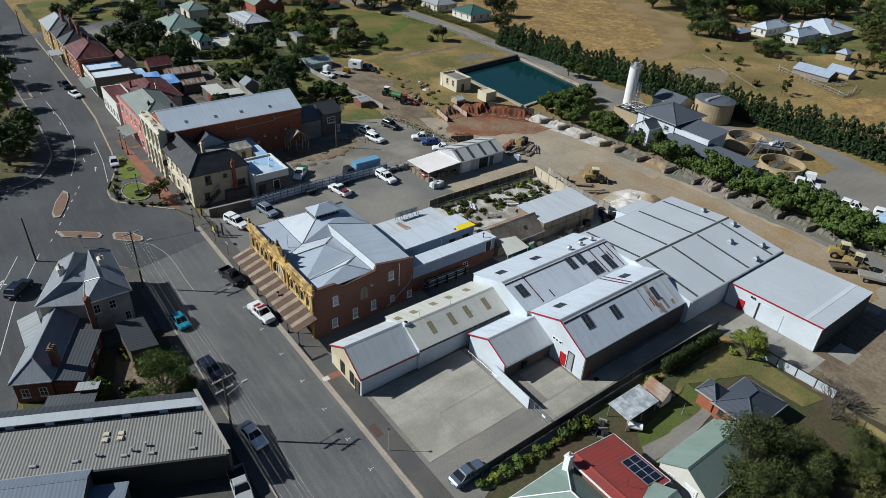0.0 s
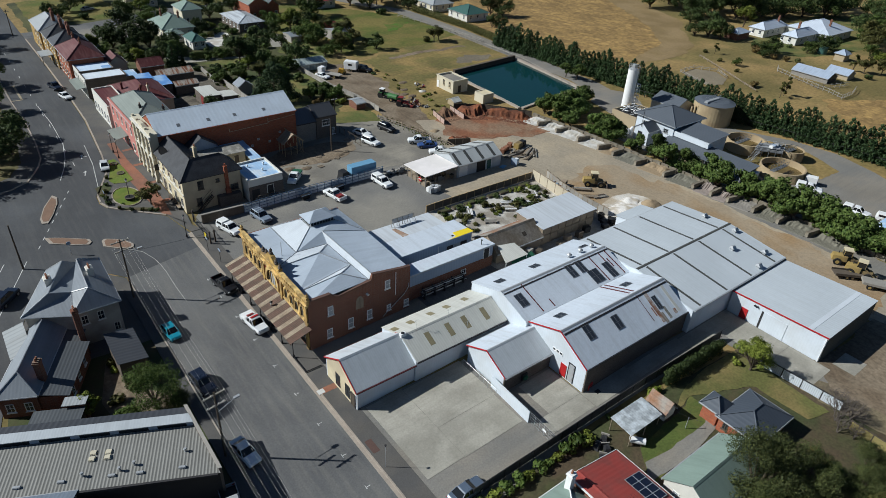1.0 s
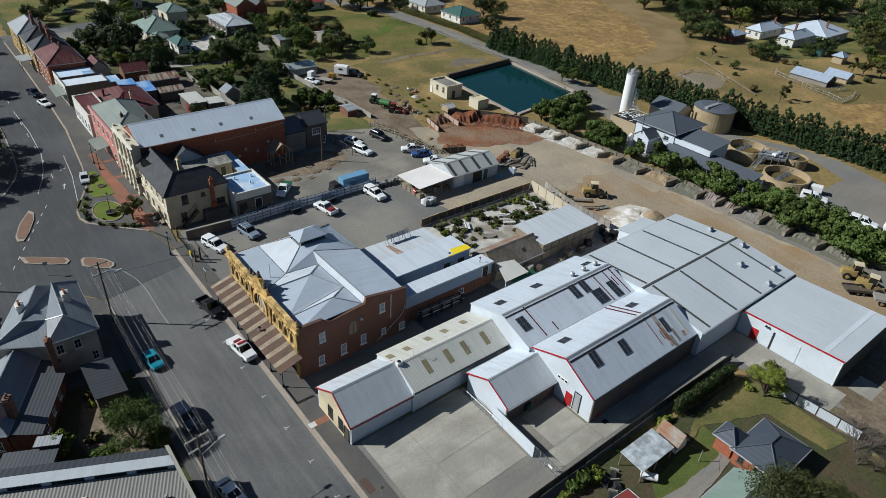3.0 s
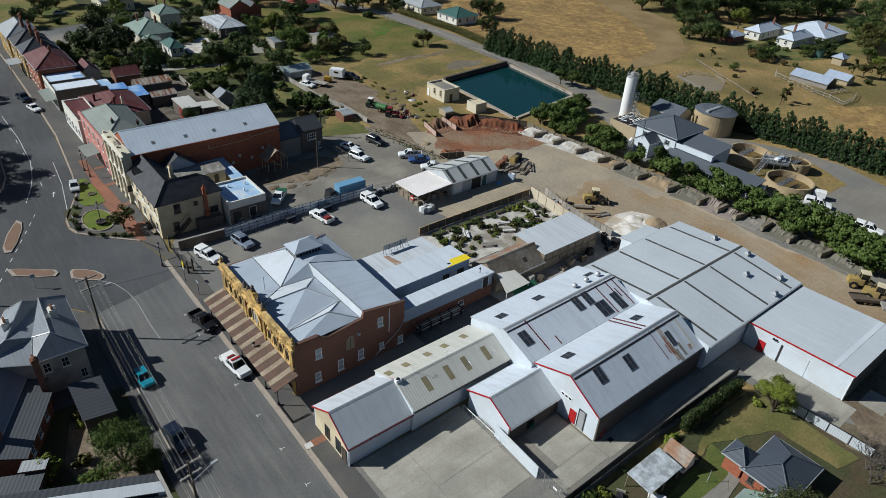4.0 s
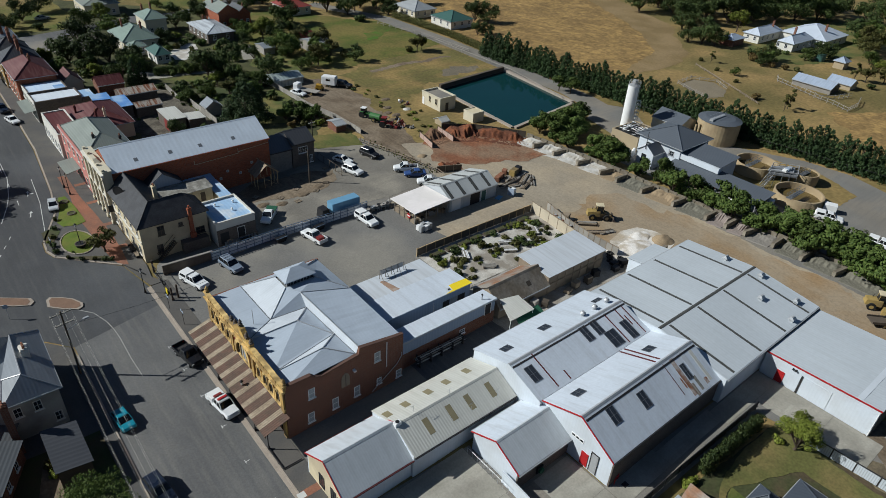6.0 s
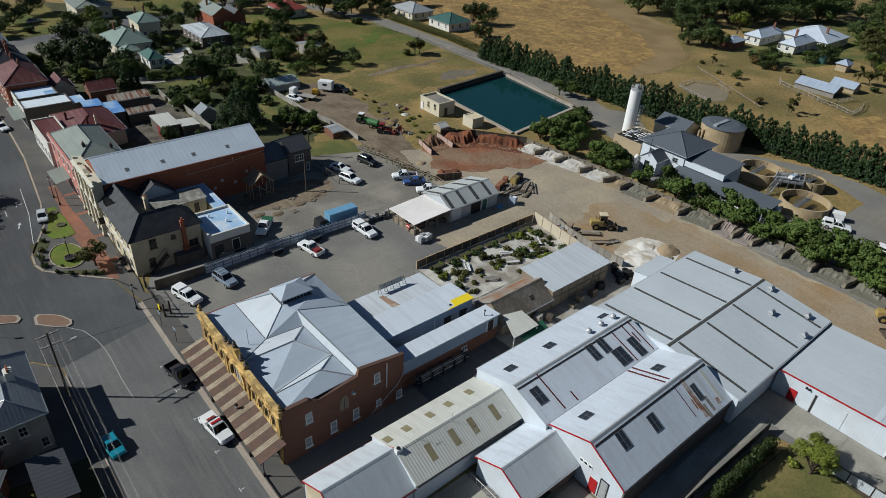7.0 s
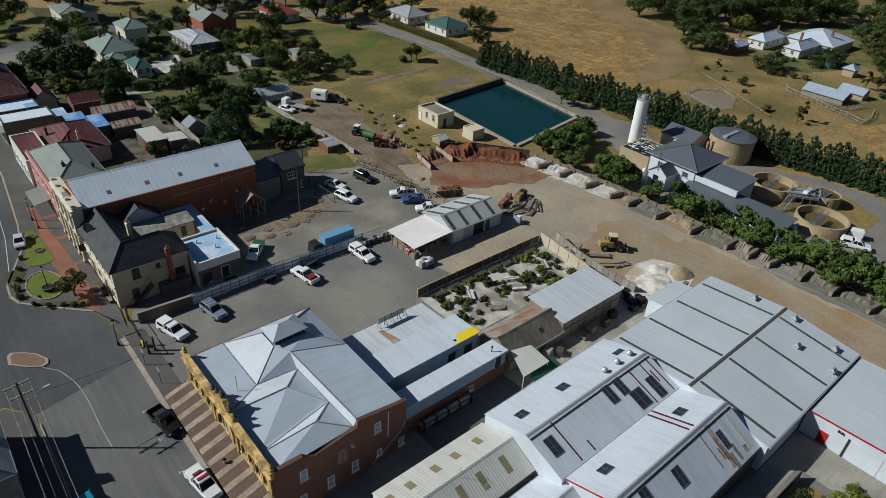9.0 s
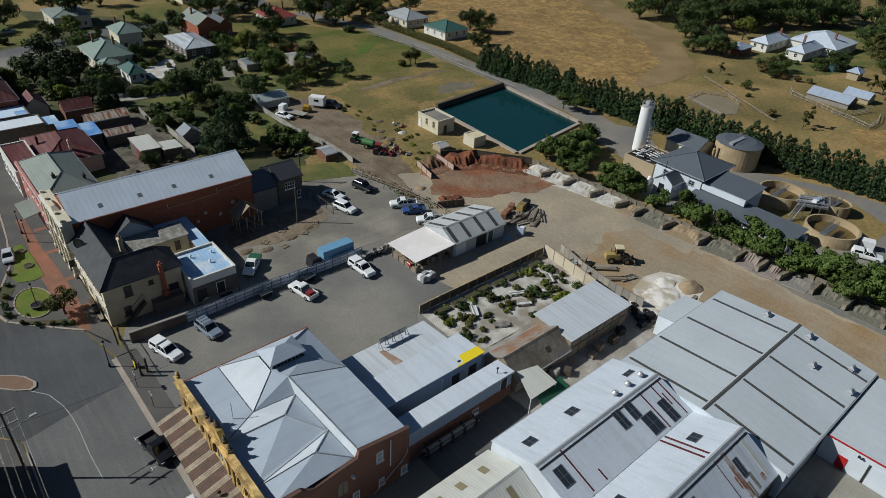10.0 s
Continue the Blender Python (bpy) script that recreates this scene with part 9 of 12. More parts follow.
for i in range(5):
    x = 0.9 + i * 1.8
    part("walkway", Shape().box(x, 0.3, 3.3, x + 0.12, 7.2, 3.4), DARK_TRIM, eq)
for i in range(46):
    x, y, z = rnd.uniform(0.6, 6.6), rnd.uniform(0.8, 6.2), rnd.choice((3.3, 3.7, 4.1))
    along = i % 2
    part("pipe", Shape().tube((x, y, z), (x + (rnd.uniform(1.2, 2.6) if along else 0.1), y + (0.1 if along else rnd.uniform(0.8, 2.2)), z + rnd.uniform(-0.3, 0.2)), rnd.uniform(0.05, 0.1), 6), WHITE_PAINT if i % 3 else ZINC_TRIM, eq)
ts = thing("dosing_skid", "white dosing drums and pipes on a skid", "tank", 127.6, 90.6)
for i in range(6):
    part("drum", Shape().cone(i * 0.9, 0.4 * (i % 2), 0, 1.5, 0.36, 0.36, 12).cone(i * 0.9, 0.4 * (i % 2), 1.5, 1.7, 0.36, 0.15, 12), WHITE_PAINT, ts)
pm = hip_house("plant_house", "two-storey white plant house with slate-grey hipped roof", "plant building", 132.6, 80.0, 143.8, 90.6, 6.9, 9.4, PLANT_ROOF, WHITE_WALL_Y, caps=PLANT_ROOF, over=0.7)
for y in (2, 5, 8):
    window(pm, 0, y, 3.2, 1.2, 1.0, "-x", ZINC_TRIM, GLASS)
lw = skillion("plant_low_wing", "long low open-sided wing with a slate-grey roof", "plant building", 128.8, 59.6, 134.6, 80.4, 3.95, 4.75, 4.75, 3.95, PLANT_ROOF, PALE_CREAM, over=0.4, walls=False)
part("rear_wall", Shape().box(5.6, 0, 0, 5.8, 20.8, 3.1), PALE_CREAM, lw)
part("end_wall", Shape().box(0.2, 9.8, 0, 5.6, 10.0, 2.3), PALE_CREAM, lw)
part("dwarf_wall", Shape().box(0.1, 3.0, 0, 0.3, 20.6, 0.9), TAN_BLOCK, lw)
for i in range(8):
    part("post", Shape().box(0.1, 0.2 + i * 2.9, 0, 0.25, 0.35 + i * 2.9, 2.35), ZINC_TRIM, lw)
for i in range(6):
    part("stored_unit", Shape().box(1.2, 0.8 + i * 1.5, 0, 2.6, 1.8 + i * 1.5, 0.9 + 0.2 * (i % 3)), WHITE_PAINT if i % 2 else BLUE_WALL, lw)
part("roof_step", Shape().box(4.0, 11.2, 3.2, 4.7, 20.6, 4.4), WHITE_WALL_Y, lw)
sk = skillion("plant_wing", "raised wing with a slate-grey roof and white fascia", "plant building", 133.6, 71.0, 140.4, 79.4, 6.1, 6.7, 6.7, 6.1, PLANT_ROOF, WHITE_WALL_Y, over=0.4)
gb = Gable("plant_porch", "white gabled porch with slate-grey roof", "plant building", 128.5, 83.8, 133.4, 87.8, 5.1, 6.6, "x", (PLANT_ROOF, PLANT_ROOF), (WHITE_WALL,) * 4)
part("post", Shape().tube((-0.2, 2.2, 4.2), (-0.2, 2.2, 8.2), 0.06).tube((-0.2, 1.2, 7.0), (-0.2, 3.4, 7.0), 0.05), BLACK_METAL, gb.t)
window(gb.t, 0, 2.3, 1.0, 1.2, 2.0, "-x", BLACK_METAL, GLASS)
b2 = Gable("plant_store", "cream block store with slate-grey roof", "plant building", 148.8, 90.2, 155.6, 98.2, 5.2, 6.8, "y", (PLANT_ROOF, PLANT_ROOF), (PALE_CREAM,) * 4)
window(b2.t, 0, 5.0, 1.2, 0.8, 0.8, "-x", BLACK_METAL, GLASS)
CONC_TANK = mat("cream_tank_concrete", (0.42, 0.33, 0.2), 0.8, var=0.12, scale=0.4, fine=4, second=(0.33, 0.25, 0.15), amount=0.4, second_scale=0.3)
tk = thing("storage_tank", "large cream storage tank with grey lid", "tank", 157.6, 85.4)
part("drum", Shape().cone(0, 0, 0, 5.4, 5.0, 5.0, 40), CONC_TANK, tk, smooth=False)
part("lid", Shape().cone(0, 0, 5.4, 5.9, 5.15, 3.5, 40).cone(0, 0, 5.9, 6.0, 3.5, 0.2, 40), PLANT_ROOF, tk)
part("walkway", Shape().box(-4.4, -0.5, 5.7, 1.5, 0.4, 6.2), ZINC_TRIM, tk)
for y in (-0.5, 0.4):
    part("handrail", Shape().tube((-4.4, y, 7.0), (1.5, y, 7.0), 0.04), ZINC_TRIM, tk)
for i in range(3):
    part("riser_pipe", Shape().tube((-4.6 - 0.3 * i, 1.5 + i * 0.7, 0), (-4.6 - 0.3 * i, 1.5 + i * 0.7, 4.6 - 0.3 * i), 0.25, 8), CONC_TANK, tk)
STEEL_GREY = mat("dull_grey_steel", (0.17, 0.175, 0.18), 0.5, metal=0.2, var=0.2, scale=0.8, fine=5)
for x, y, r, h in ((148.5, 70.1, 4.5, 2.5), (141.9, 57.3, 4.8, 2.3), (152.7, 60.9, 2.7, 2.5)):
    cl = thing("clarifier_tank", "open round cream clarifier tank", "tank", x, y, group="clarifier tanks")
    part("drum", Shape().ring(0, 0, 0, h, r, r - 0.3, 44), CONC_TANK, cl)
    part("water", Shape().cone(0, 0, 0.2, 0.9 if r > 4 else 2.2, r - 0.3, r - 0.3, 44), mat("brown_tank_water", (0.12, 0.085, 0.03), 0.25, var=0.15), cl, "murky brown water")
    part("bridge", Shape().box(-r, -0.5, h - 0.1, r * 0.2, 0.5, h + 0.05), STEEL_GREY, cl)
    for s_ in (-0.5, 0.5):
        part("handrail", Shape().tube((-r, s_, h + 1.0), (r * 0.2, s_, h + 1.0), 0.05).tube((-r, s_, h + 0.5), (r * 0.2, s_, h + 0.5), 0.04), STEEL_GREY, cl)
        for i in range(5):
            part("rail_post", Shape().tube((-r + i * r * 0.3, s_, h), (-r + i * r * 0.3, s_, h + 1.0), 0.04), STEEL_GREY, cl)
gt = thing("gantry", "steel pipe gantry and stair between the round tanks", "gantry", 146.4, 62.2)
for i in range(7):
    part("pipe", Shape().tube((-1.6 + i * 0.5, 3.6 + i * 0.12, 2.9 + 0.15 * (i % 2)), (1.6 + i * 0.55, -0.4 + i * 0.2, 3.0), 0.17, 8), ZINC_TRIM if i % 3 else STEEL_GREY, gt)
part("deck", Shape().hexa([(-2.4, 3.0, 2.5), (2.2, 4.4, 2.5), (5.4, 0.2, 2.5), (1.0, -1.6, 2.5)], [(-2.4, 3.0, 2.62), (2.2, 4.4, 2.62), (5.4, 0.2, 2.62), (1.0, -1.6, 2.62)]), STEEL_GREY, gt)
for a, b in (((-2.4, 3.0), (1.0, -1.6)), ((2.2, 4.4), (5.4, 0.2)), ((1.0, -1.6), (5.4, 0.2)), ((-2.4, 3.0), (2.2, 4.4))):
    for z in (3.1, 3.6):
        part("handrail", Shape().tube((*a, z), (*b, z), 0.05), ZINC_TRIM, gt)
    for i in range(5):
        u = i / 4
        x, y = a[0] + (b[0] - a[0]) * u, a[1] + (b[1] - a[1]) * u
        part("post", Shape().tube((x, y, 0), (x, y, 3.6), 0.06), STEEL_GREY, gt)
for i in range(10):
    part("step", Shape().box(-5.2 + i * 0.3, 2.0 - i * 0.02, 0.2 + i * 0.24, -4.9 + i * 0.3, 3.0 - i * 0.02, 0.26 + i * 0.24), STEEL_GREY, gt)
for y in (2.0, 3.0):
    part("stair_rail", Shape().tube((-5.2, y, 1.1), (-2.3, y - 0.2, 3.5), 0.05), ZINC_TRIM, gt)
for k in range(3):
    part("valve_box", Shape().box(0.2 + k * 1.2, 0.6, 3.1, 1.0 + k * 1.2, 1.5, 3.7), (WHITE_PAINT, BLUE_WALL, ZINC_TRIM)[k], gt, bevel=0.04)
for i in range(5):
    mx = thing("plant_cabinet", "grey equipment cabinet beside the tanks", "cabinet", 134.2 + (i % 2) * 1.6, 66.5 - i * 1.8, None, 3, group="cabinets behind the low wing")
    part("case", Shape().box(-0.7, -0.5, 0, 0.7, 0.5, 2.2 - 0.2 * (i % 3)), ZINC_TRIM if i % 2 else WHITE_PAINT, mx, bevel=0.03)
    part("door", Shape().box(-0.74, -0.4, 0.1, -0.7, 0.4, 1.7), BLUE_WALL, mx)
rb = Gable("site_office", "small building with pale blue roof and red wall", "building", 130.2, 24.0, 136, 33.2, 4.2, 5.0, "x", (PALE_BLUE_ROOF, PALE_BLUE_ROOF), (RED_PAINT,) * 4)
ramp_ = thing("ramp_wall", "low dark concrete channel beside the lawn", "channel", 129.4, 50.6)
part("channel", Shape().box(0, 0, 0, 2.2, 9.5, 0.9), DARK_ROOF, ramp_)
part("rail", Shape().tube((2.3, 0, 1.2), (2.3, 9.5, 1.2), 0.04), WHITE_PAINT, ramp_)

# ---------------------------------------------------------------- farm on the slope
fh = hip_house("farmhouse", "long white farmhouse with pale blue-grey roof", "farmhouse", 258.6, 127.6, 276, 133.8, 4.5, 6.6, FARM_ROOF, STONE_TRIM)
for y in (1.6, 4.4):
    window(fh, 0, y, 1.0, 1.0, 1.5, "-x", WHITE_PAINT, GLASS)
for x in (3, 7, 11):
    window(fh, x, 0, 1.0, 1.0, 1.5, "-y", WHITE_PAINT, GLASS)
chimney(fh, 13.4, 2.2, 4.0, 6.4, 0.6, 0.7)
for x0, y0, x1, y1 in ((259.0, 114.8, 274.8, 120.4), (275.0, 110.4, 294.6, 127.4)):
    w_ = hip_house("farmhouse_wing", "white farmhouse wing with pale blue-grey roof", "farmhouse", x0, y0, x1, y1, 4.5, 6.6 if x0 < 270 else 8.0, FARM_ROOF, STONE_TRIM)
    for y in (2.5, 5.5):
        window(w_, 0, y, 1.0, 1.1, 1.5, "-x", WHITE_PAINT, GLASS)
    for x in (4, 9, 14):
        window(w_, x, 0, 1.0, 1.1, 1.5, "-y", WHITE_PAINT, GLASS)
    chimney(w_, 8.2, 4.2, 3.6, 7.0, 0.6, 0.7)
hip_house("farm_cottage", "brick outbuilding with silver roof", "cottage", 244.6, 130.2, 252.6, 135.6, 4.0, 5.2, BARN_ROOF, BRICK)
hip_house("well_house", "small cream hut with pyramid roof", "hut", 253.8, 94.4, 257.8, 97.8, 3.9, 5.4, BARN_ROOF, TAN_BLOCK)
Gable("barn", "long low barn with pale blue roof", "barn", 221.4, 84.8, 227.6, 96.6, 3.2, 4.6, "y", (BARN_ROOF, BARN_ROOF), (GREY_TIMBER, GREY_TIMBER, BLACK_METAL, BLACK_METAL))
Gable("barn", "small barn with pale blue roof", "barn", 231.4, 83, 236.2, 90.2, 3.2, 4.5, "y", (BARN_ROOF, BARN_ROOF), (TAN_BLOCK,) * 4)
paling("stockyard_fence", "grey timber stockyard fence", [(222, 101.6), (219.6, 100.2), (215.9, 89.7), (213.9, 84.8), (218, 82), (226, 80)], 1.4, GREY_TIMBER, GREY_TIMBER, 2.0, slats=False)
paling("stockyard_fence", "weathered timber loading race", [(214.4, 86), (213.0, 80.2), (210.5, 75.1), (217.6, 75.3), (224, 77)], 1.3, GREY_TIMBER, GREY_TIMBER, 2.0, slats=False)
paling("paddock_rail", "pale timber paddock rail", [(210.9, 124), (200.6, 106.2), (192.4, 92.3)], 0.8, TIMBER, TIMBER, 3.0, slats=False)
zone("round_yard", [(184, 103), (186, 110), (188.5, 115.5), (196, 116), (200, 110), (196, 104.6), (190, 101.5)], mat("grey_arena_sand", (0.21, 0.175, 0.12), 0.95, var=0.25, scale=0.2, fine=3, grain=0.8), 0.07, "round grey sand horse yard", "yard", 0.5, 3)
paling("round_yard_rail", "rail fence of the round yard", [(183.6, 103), (185.6, 110.2), (188.2, 116), (196.2, 116.5), (200.4, 110.2), (196.2, 104.2)], 1.0, GREY_TIMBER, GREY_TIMBER, 2.6, slats=False)


# ---------------------------------------------------------------- trees and shrubs
def leaves(s, rnd, centre, radius, n, size, flat=0.8):
    """Small leaf blades round a centre, each with its own tilt."""
    cx, cy, cz = centre
    for _ in range(n):
        v = Vector((rnd.gauss(0, 1), rnd.gauss(0, 1), rnd.gauss(0, 1)))
        v = v.normalized() * radius * rnd.uniform(0.55, 1.0) ** 0.5
        p = Vector((cx + v.x, cy + v.y, cz + v.z * flat))
        d = (v.normalized() + 0.42 * Vector((rnd.uniform(-1, 1), rnd.uniform(-1, 1), rnd.uniform(-0.5, 0.9)))).normalized()
        a = d.orthogonal().normalized()
        b = d.cross(a)
        k = size * rnd.uniform(0.6, 1.3)
        s.face(p - a * k, p + b * k * 0.6, p + a * k, p - b * k * 0.6)


def broad_tree(seed, h=8.0, r=3.6, clumps=34, per=46, size=0.34, trunk=0.32, bark=None, leaf=None, low=0.28, lift=0.62, clump=(0.36, 0.54)):
    """Trunk and crown meshes of a spreading tree: lobes of leaf clumps on limbs, with gaps between."""
    rnd = random.Random(seed)
    t, c = Shape(), Shape()
    fork = h * low
    t.tube((0, 0, -0.1), (0.1, 0.05, fork), trunk * h / 8, 8, trunk * 0.75 * h / 8)
    lobes = max(5, clumps // 7)
    for i in range(lobes):
        a, u = i * 2.4 + rnd.uniform(-0.4, 0.4), 1.0 - 1.5 * ((i * 0.618) % 1.0)
        rr = r * math.sqrt(max(0.04, 1 - (u * 0.9) ** 2)) * rnd.uniform(0.5, 0.82)
        p = Vector((rr * math.cos(a), rr * math.sin(a), h * lift + u * h * (1 - lift) * 0.72))
        k = r * rnd.uniform(*clump)
        for _ in range(7):
            d = Vector((rnd.gauss(0, 1), rnd.gauss(0, 1), rnd.gauss(0.35, 0.8))).normalized()
            q = p + k * rnd.uniform(0.55, 0.9) * d
            leaves(c, rnd, q, k * rnd.uniform(0.38, 0.62), per, size)
        t.tube((0.1, 0.05, fork), (p.x * 0.9, p.y * 0.9, p.z - 0.2 * k), trunk * 0.45 * h / 8, 5, 0.04)
    return t.mesh("trunk", bark or BARK), c.mesh("crown", leaf or LEAF_DARK)


def conifer_tree(seed, h=7.0, r=1.9, tiers=13, per=90, size=0.3, leaf=None, taper=0.65):
    rnd = random.Random(seed)
    t, c = Shape(), Shape()
    t.tube((0, 0, -0.1), (0, 0, h * 0.9), 0.2, 7, 0.03)
    for i in range(tiers):
        u = i / (tiers - 1)
        z, rr = 0.3 + u * (h - 0.4), r * (1 - u) ** taper * rnd.uniform(0.85, 1.1) + 0.15
        for k in range(max(4, int(14 * (1 - u) + 3))):
            a = rnd.uniform(0, 2 * math.pi)
            q = rr * rnd.uniform(0.55, 1.0)
            leaves(c, rnd, (q * math.cos(a), q * math.sin(a), z + rnd.uniform(-0.2, 0.2)), 0.17 * r * (1.25 - u * 0.5), max(8, int(per / 14)), size, 1.15)
    return t.mesh("trunk", BARK), c.mesh("crown", leaf or CONIFER)


def bush(seed, r=1.0, n=260, size=0.2, leaf=None, flat=0.8):
    rnd = random.Random(seed)
    t, c = Shape(), Shape()
    for k in range(5):
        a = k * 1.3
        t.tube((0, 0, -0.05), (0.5 * r * math.cos(a), 0.5 * r * math.sin(a), r * 0.8), 0.04 * r, 4, 0.015)
    for k in range(9):
        a, q = rnd.uniform(0, 6.28), r * rnd.uniform(0, 0.6)
        leaves(c, rnd, (q * math.cos(a), q * math.sin(a), r * rnd.uniform(0.35, 1.0) * flat), r * rnd.uniform(0.35, 0.55), n // 9, size)
    return t.mesh("stem", BARK), c.mesh("foliage", leaf or LEAF_MID)


def bare_tree(seed, h=4.5):
    """A leafless shrub of many thin forking twigs."""
    rnd = random.Random(seed)
    t = Shape()

    def grow(p, d, L, r, k):
        q = p + d * L
        t.tube(p, q, r, 4, r * 0.6)
        if k:
            for _ in range(3):
                e = (d + Vector((rnd.uniform(-0.8, 0.8), rnd.uniform(-0.8, 0.8), rnd.uniform(-0.1, 0.5)))).normalized()
                grow(p + d * L * rnd.uniform(0.6, 1.0), e, L * rnd.uniform(0.55, 0.8), r * 0.6, k - 1)

    for _ in range(4):
        grow(Vector((0, 0, -0.1)), Vector((rnd.uniform(-0.5, 0.5), rnd.uniform(-0.5, 0.5), 1)).normalized(), h * 0.32, 0.09, 4)
    return t.mesh("branches", BARK_GREY), None


KINDS = {}


def plant_kind(key, meshes, label, category, name, first="trunk", second="crown"):
    KINDS[key] = (meshes, label, category, name, first, second)


BIG = dict(clumps=77, per=52, size=0.26, clump=(0.4, 0.58))
plant_kind("dark", broad_tree(1, 9, 4.2, leaf=LEAF_DARK, **BIG), "dense dark green broadleaf tree", "tree", "tree")
plant_kind("dark2", broad_tree(2, 9, 3.8, leaf=LEAF_DARK, **BIG), "tall dense dark green broadleaf tree", "tree", "tree")
plant_kind("mid", broad_tree(3, 8, 3.8, leaf=LEAF_MID, **BIG), "rounded mid-green leafy broadleaf tree", "tree", "tree")
plant_kind("olive", broad_tree(4, 8, 4.0, leaf=LEAF_OLIVE, **BIG), "spreading tree with olive-brown leaves", "tree", "tree")
plant_kind("light", broad_tree(5, 7, 3.2, leaf=LEAF_LIGHT, **BIG), "leafy tree with bright yellow-green leaves", "tree", "tree")
plant_kind("fine", broad_tree(6, 9, 5.0, clumps=150, per=120, size=0.12, leaf=LEAF_SOUTH, low=0.15, lift=0.5), "broad dense dark green garden tree", "tree", "tree")
plant_kind("fine3", broad_tree(26, 8, 4.4, clumps=110, per=110, size=0.12, leaf=LEAF_MID, low=0.2, lift=0.52), "garden tree with fresh green leaves", "tree", "tree")
plant_kind("fine2", broad_tree(16, 9, 5.0, clumps=160, per=120, size=0.12, leaf=LEAF_SOUTH, low=0.12, lift=0.5), "broad garden tree with olive-green leaves", "tree", "tree")
plant_kind("row", broad_tree(7, 5.5, 2.5, clumps=84, per=66, size=0.2, clump=(0.42, 0.58), leaf=LEAF_ROW, low=0.05, lift=0.42), "leafy green screening tree", "tree", "tree")
plant_kind("row2", broad_tree(8, 5.2, 2.3, clumps=84, per=66, size=0.2, clump=(0.42, 0.58), leaf=LEAF_ROW, low=0.05, lift=0.42), "leafy green screening tree", "tree", "tree")
plant_kind("conifer", conifer_tree(9, 7.6, 2.3, 14, 310, 0.2, taper=0.6), "dark conical conifer of a windbreak", "conifer", "conifer")
plant_kind("conifer2", conifer_tree(10, 7.2, 2.3, 14, 310, 0.2, taper=0.55), "dark conical conifer of a windbreak", "conifer", "conifer")
plant_kind("cedar", conifer_tree(11, 9.2, 5.6, 14, 900, 0.22, taper=0.45), "large green conifer with broad drooping boughs", "conifer", "conifer")
plant_kind("mass", broad_tree(21, 9, 4.5, clumps=91, per=48, size=0.27, clump=(0.42, 0.58), leaf=LEAF_DARK, low=0.06, lift=0.47), "dense dark evergreen tree with low crown", "tree", "tree")
plant_kind("mass2", broad_tree(22, 8, 4.6, clumps=91, per=48, size=0.27, clump=(0.42, 0.58), leaf=LEAF_MID, low=0.06, lift=0.46), "dense green evergreen tree with low crown", "tree", "tree")
plant_kind("bush", bush(12), "rounded leafy green garden shrub", "shrub", "shrub", "stem", "foliage")
plant_kind("bush_light", bush(13, leaf=LEAF_LIGHT), "rounded leafy yellow-green garden shrub", "shrub", "shrub", "stem", "foliage")
plant_kind("bush_dark", bush(14, leaf=LEAF_DARK), "dense dark green garden shrub", "shrub", "shrub", "stem", "foliage")
plant_kind("bush_rust", bush(15, leaf=LEAF_RUST), "garden shrub with russet leaves", "shrub", "shrub", "stem", "foliage")
plant_kind("bush_olive", bush(17, leaf=LEAF_OLIVE), "dry shrub with olive leaves", "shrub", "shrub", "stem", "foliage")
plant_kind("fine_light", broad_tree(27, 6.5, 3.0, clumps=98, per=110, size=0.11, leaf=LEAF_LIGHT, low=0.1, lift=0.5), "garden tree with yellow-green leaves", "tree", "tree")
plant_kind("sapling", broad_tree(19, 5, 1.2, clumps=14, per=40, size=0.22, leaf=LEAF_OLIVE, low=0.15, lift=0.5, trunk=0.15), "thin young paddock tree", "tree", "tree")
plant_kind("bare", bare_tree(20), "leafless shrub of grey twigs", "shrub", "bare_shrub", "branch_work")
GROWN = {}
PLANT_RND = random.Random(77)


def plant(key, x, y, scale=1.0, group="", z=None, tall=1.0):
    """A plant of that kind; the first is built, the rest are copies."""
    meshes, label, category, name, first, second = KINDS[key]
    m = pose(x, y, gz(x) if z is None else z, 0, 0, PLANT_RND.uniform(0, 360)) @ Matrix.Diagonal((scale, scale, scale * tall * PLANT_RND.uniform(0.9, 1.1), 1))
    if key not in GROWN:
        t = thing(name, label, category)
        for nm, me in zip((first, second), meshes):
            if me:
                place(nm, me, t, Matrix())
        GROWN[key] = t
        t.matrix_world = m
        if group:
            t["group"] = group
        return t
    src = GROWN[key]
    made = new(name)
    made.empty_display_size = 0.2
    tagged(made, label, category, group)
    made.matrix_world = m
    for ch_ in src.children:
        o = new(ch_.name.split(".")[0], ch_.data)
        o.parent = made
    return made


# windbreak of conifers beside the lane and plant
WB = [(156, 168), (157.5, 151), (160, 117), (163, 92), (167, 70), (170, 50), (172, 20)]
for (ax, ay), (bx, by) in zip(WB, WB[1:]):
    n = max(1, int(math.hypot(bx - ax, by - ay) / 1.6))
    for i in range(n):
        u = i / n
        plant(("conifer", "conifer2")[i % 2], ax + (bx - ax) * u + PLANT_RND.uniform(-0.5, 0.5), ay + (by - ay) * u + PLANT_RND.uniform(-0.5, 0.5), PLANT_RND.uniform(0.92, 1.15), "windbreak conifers")
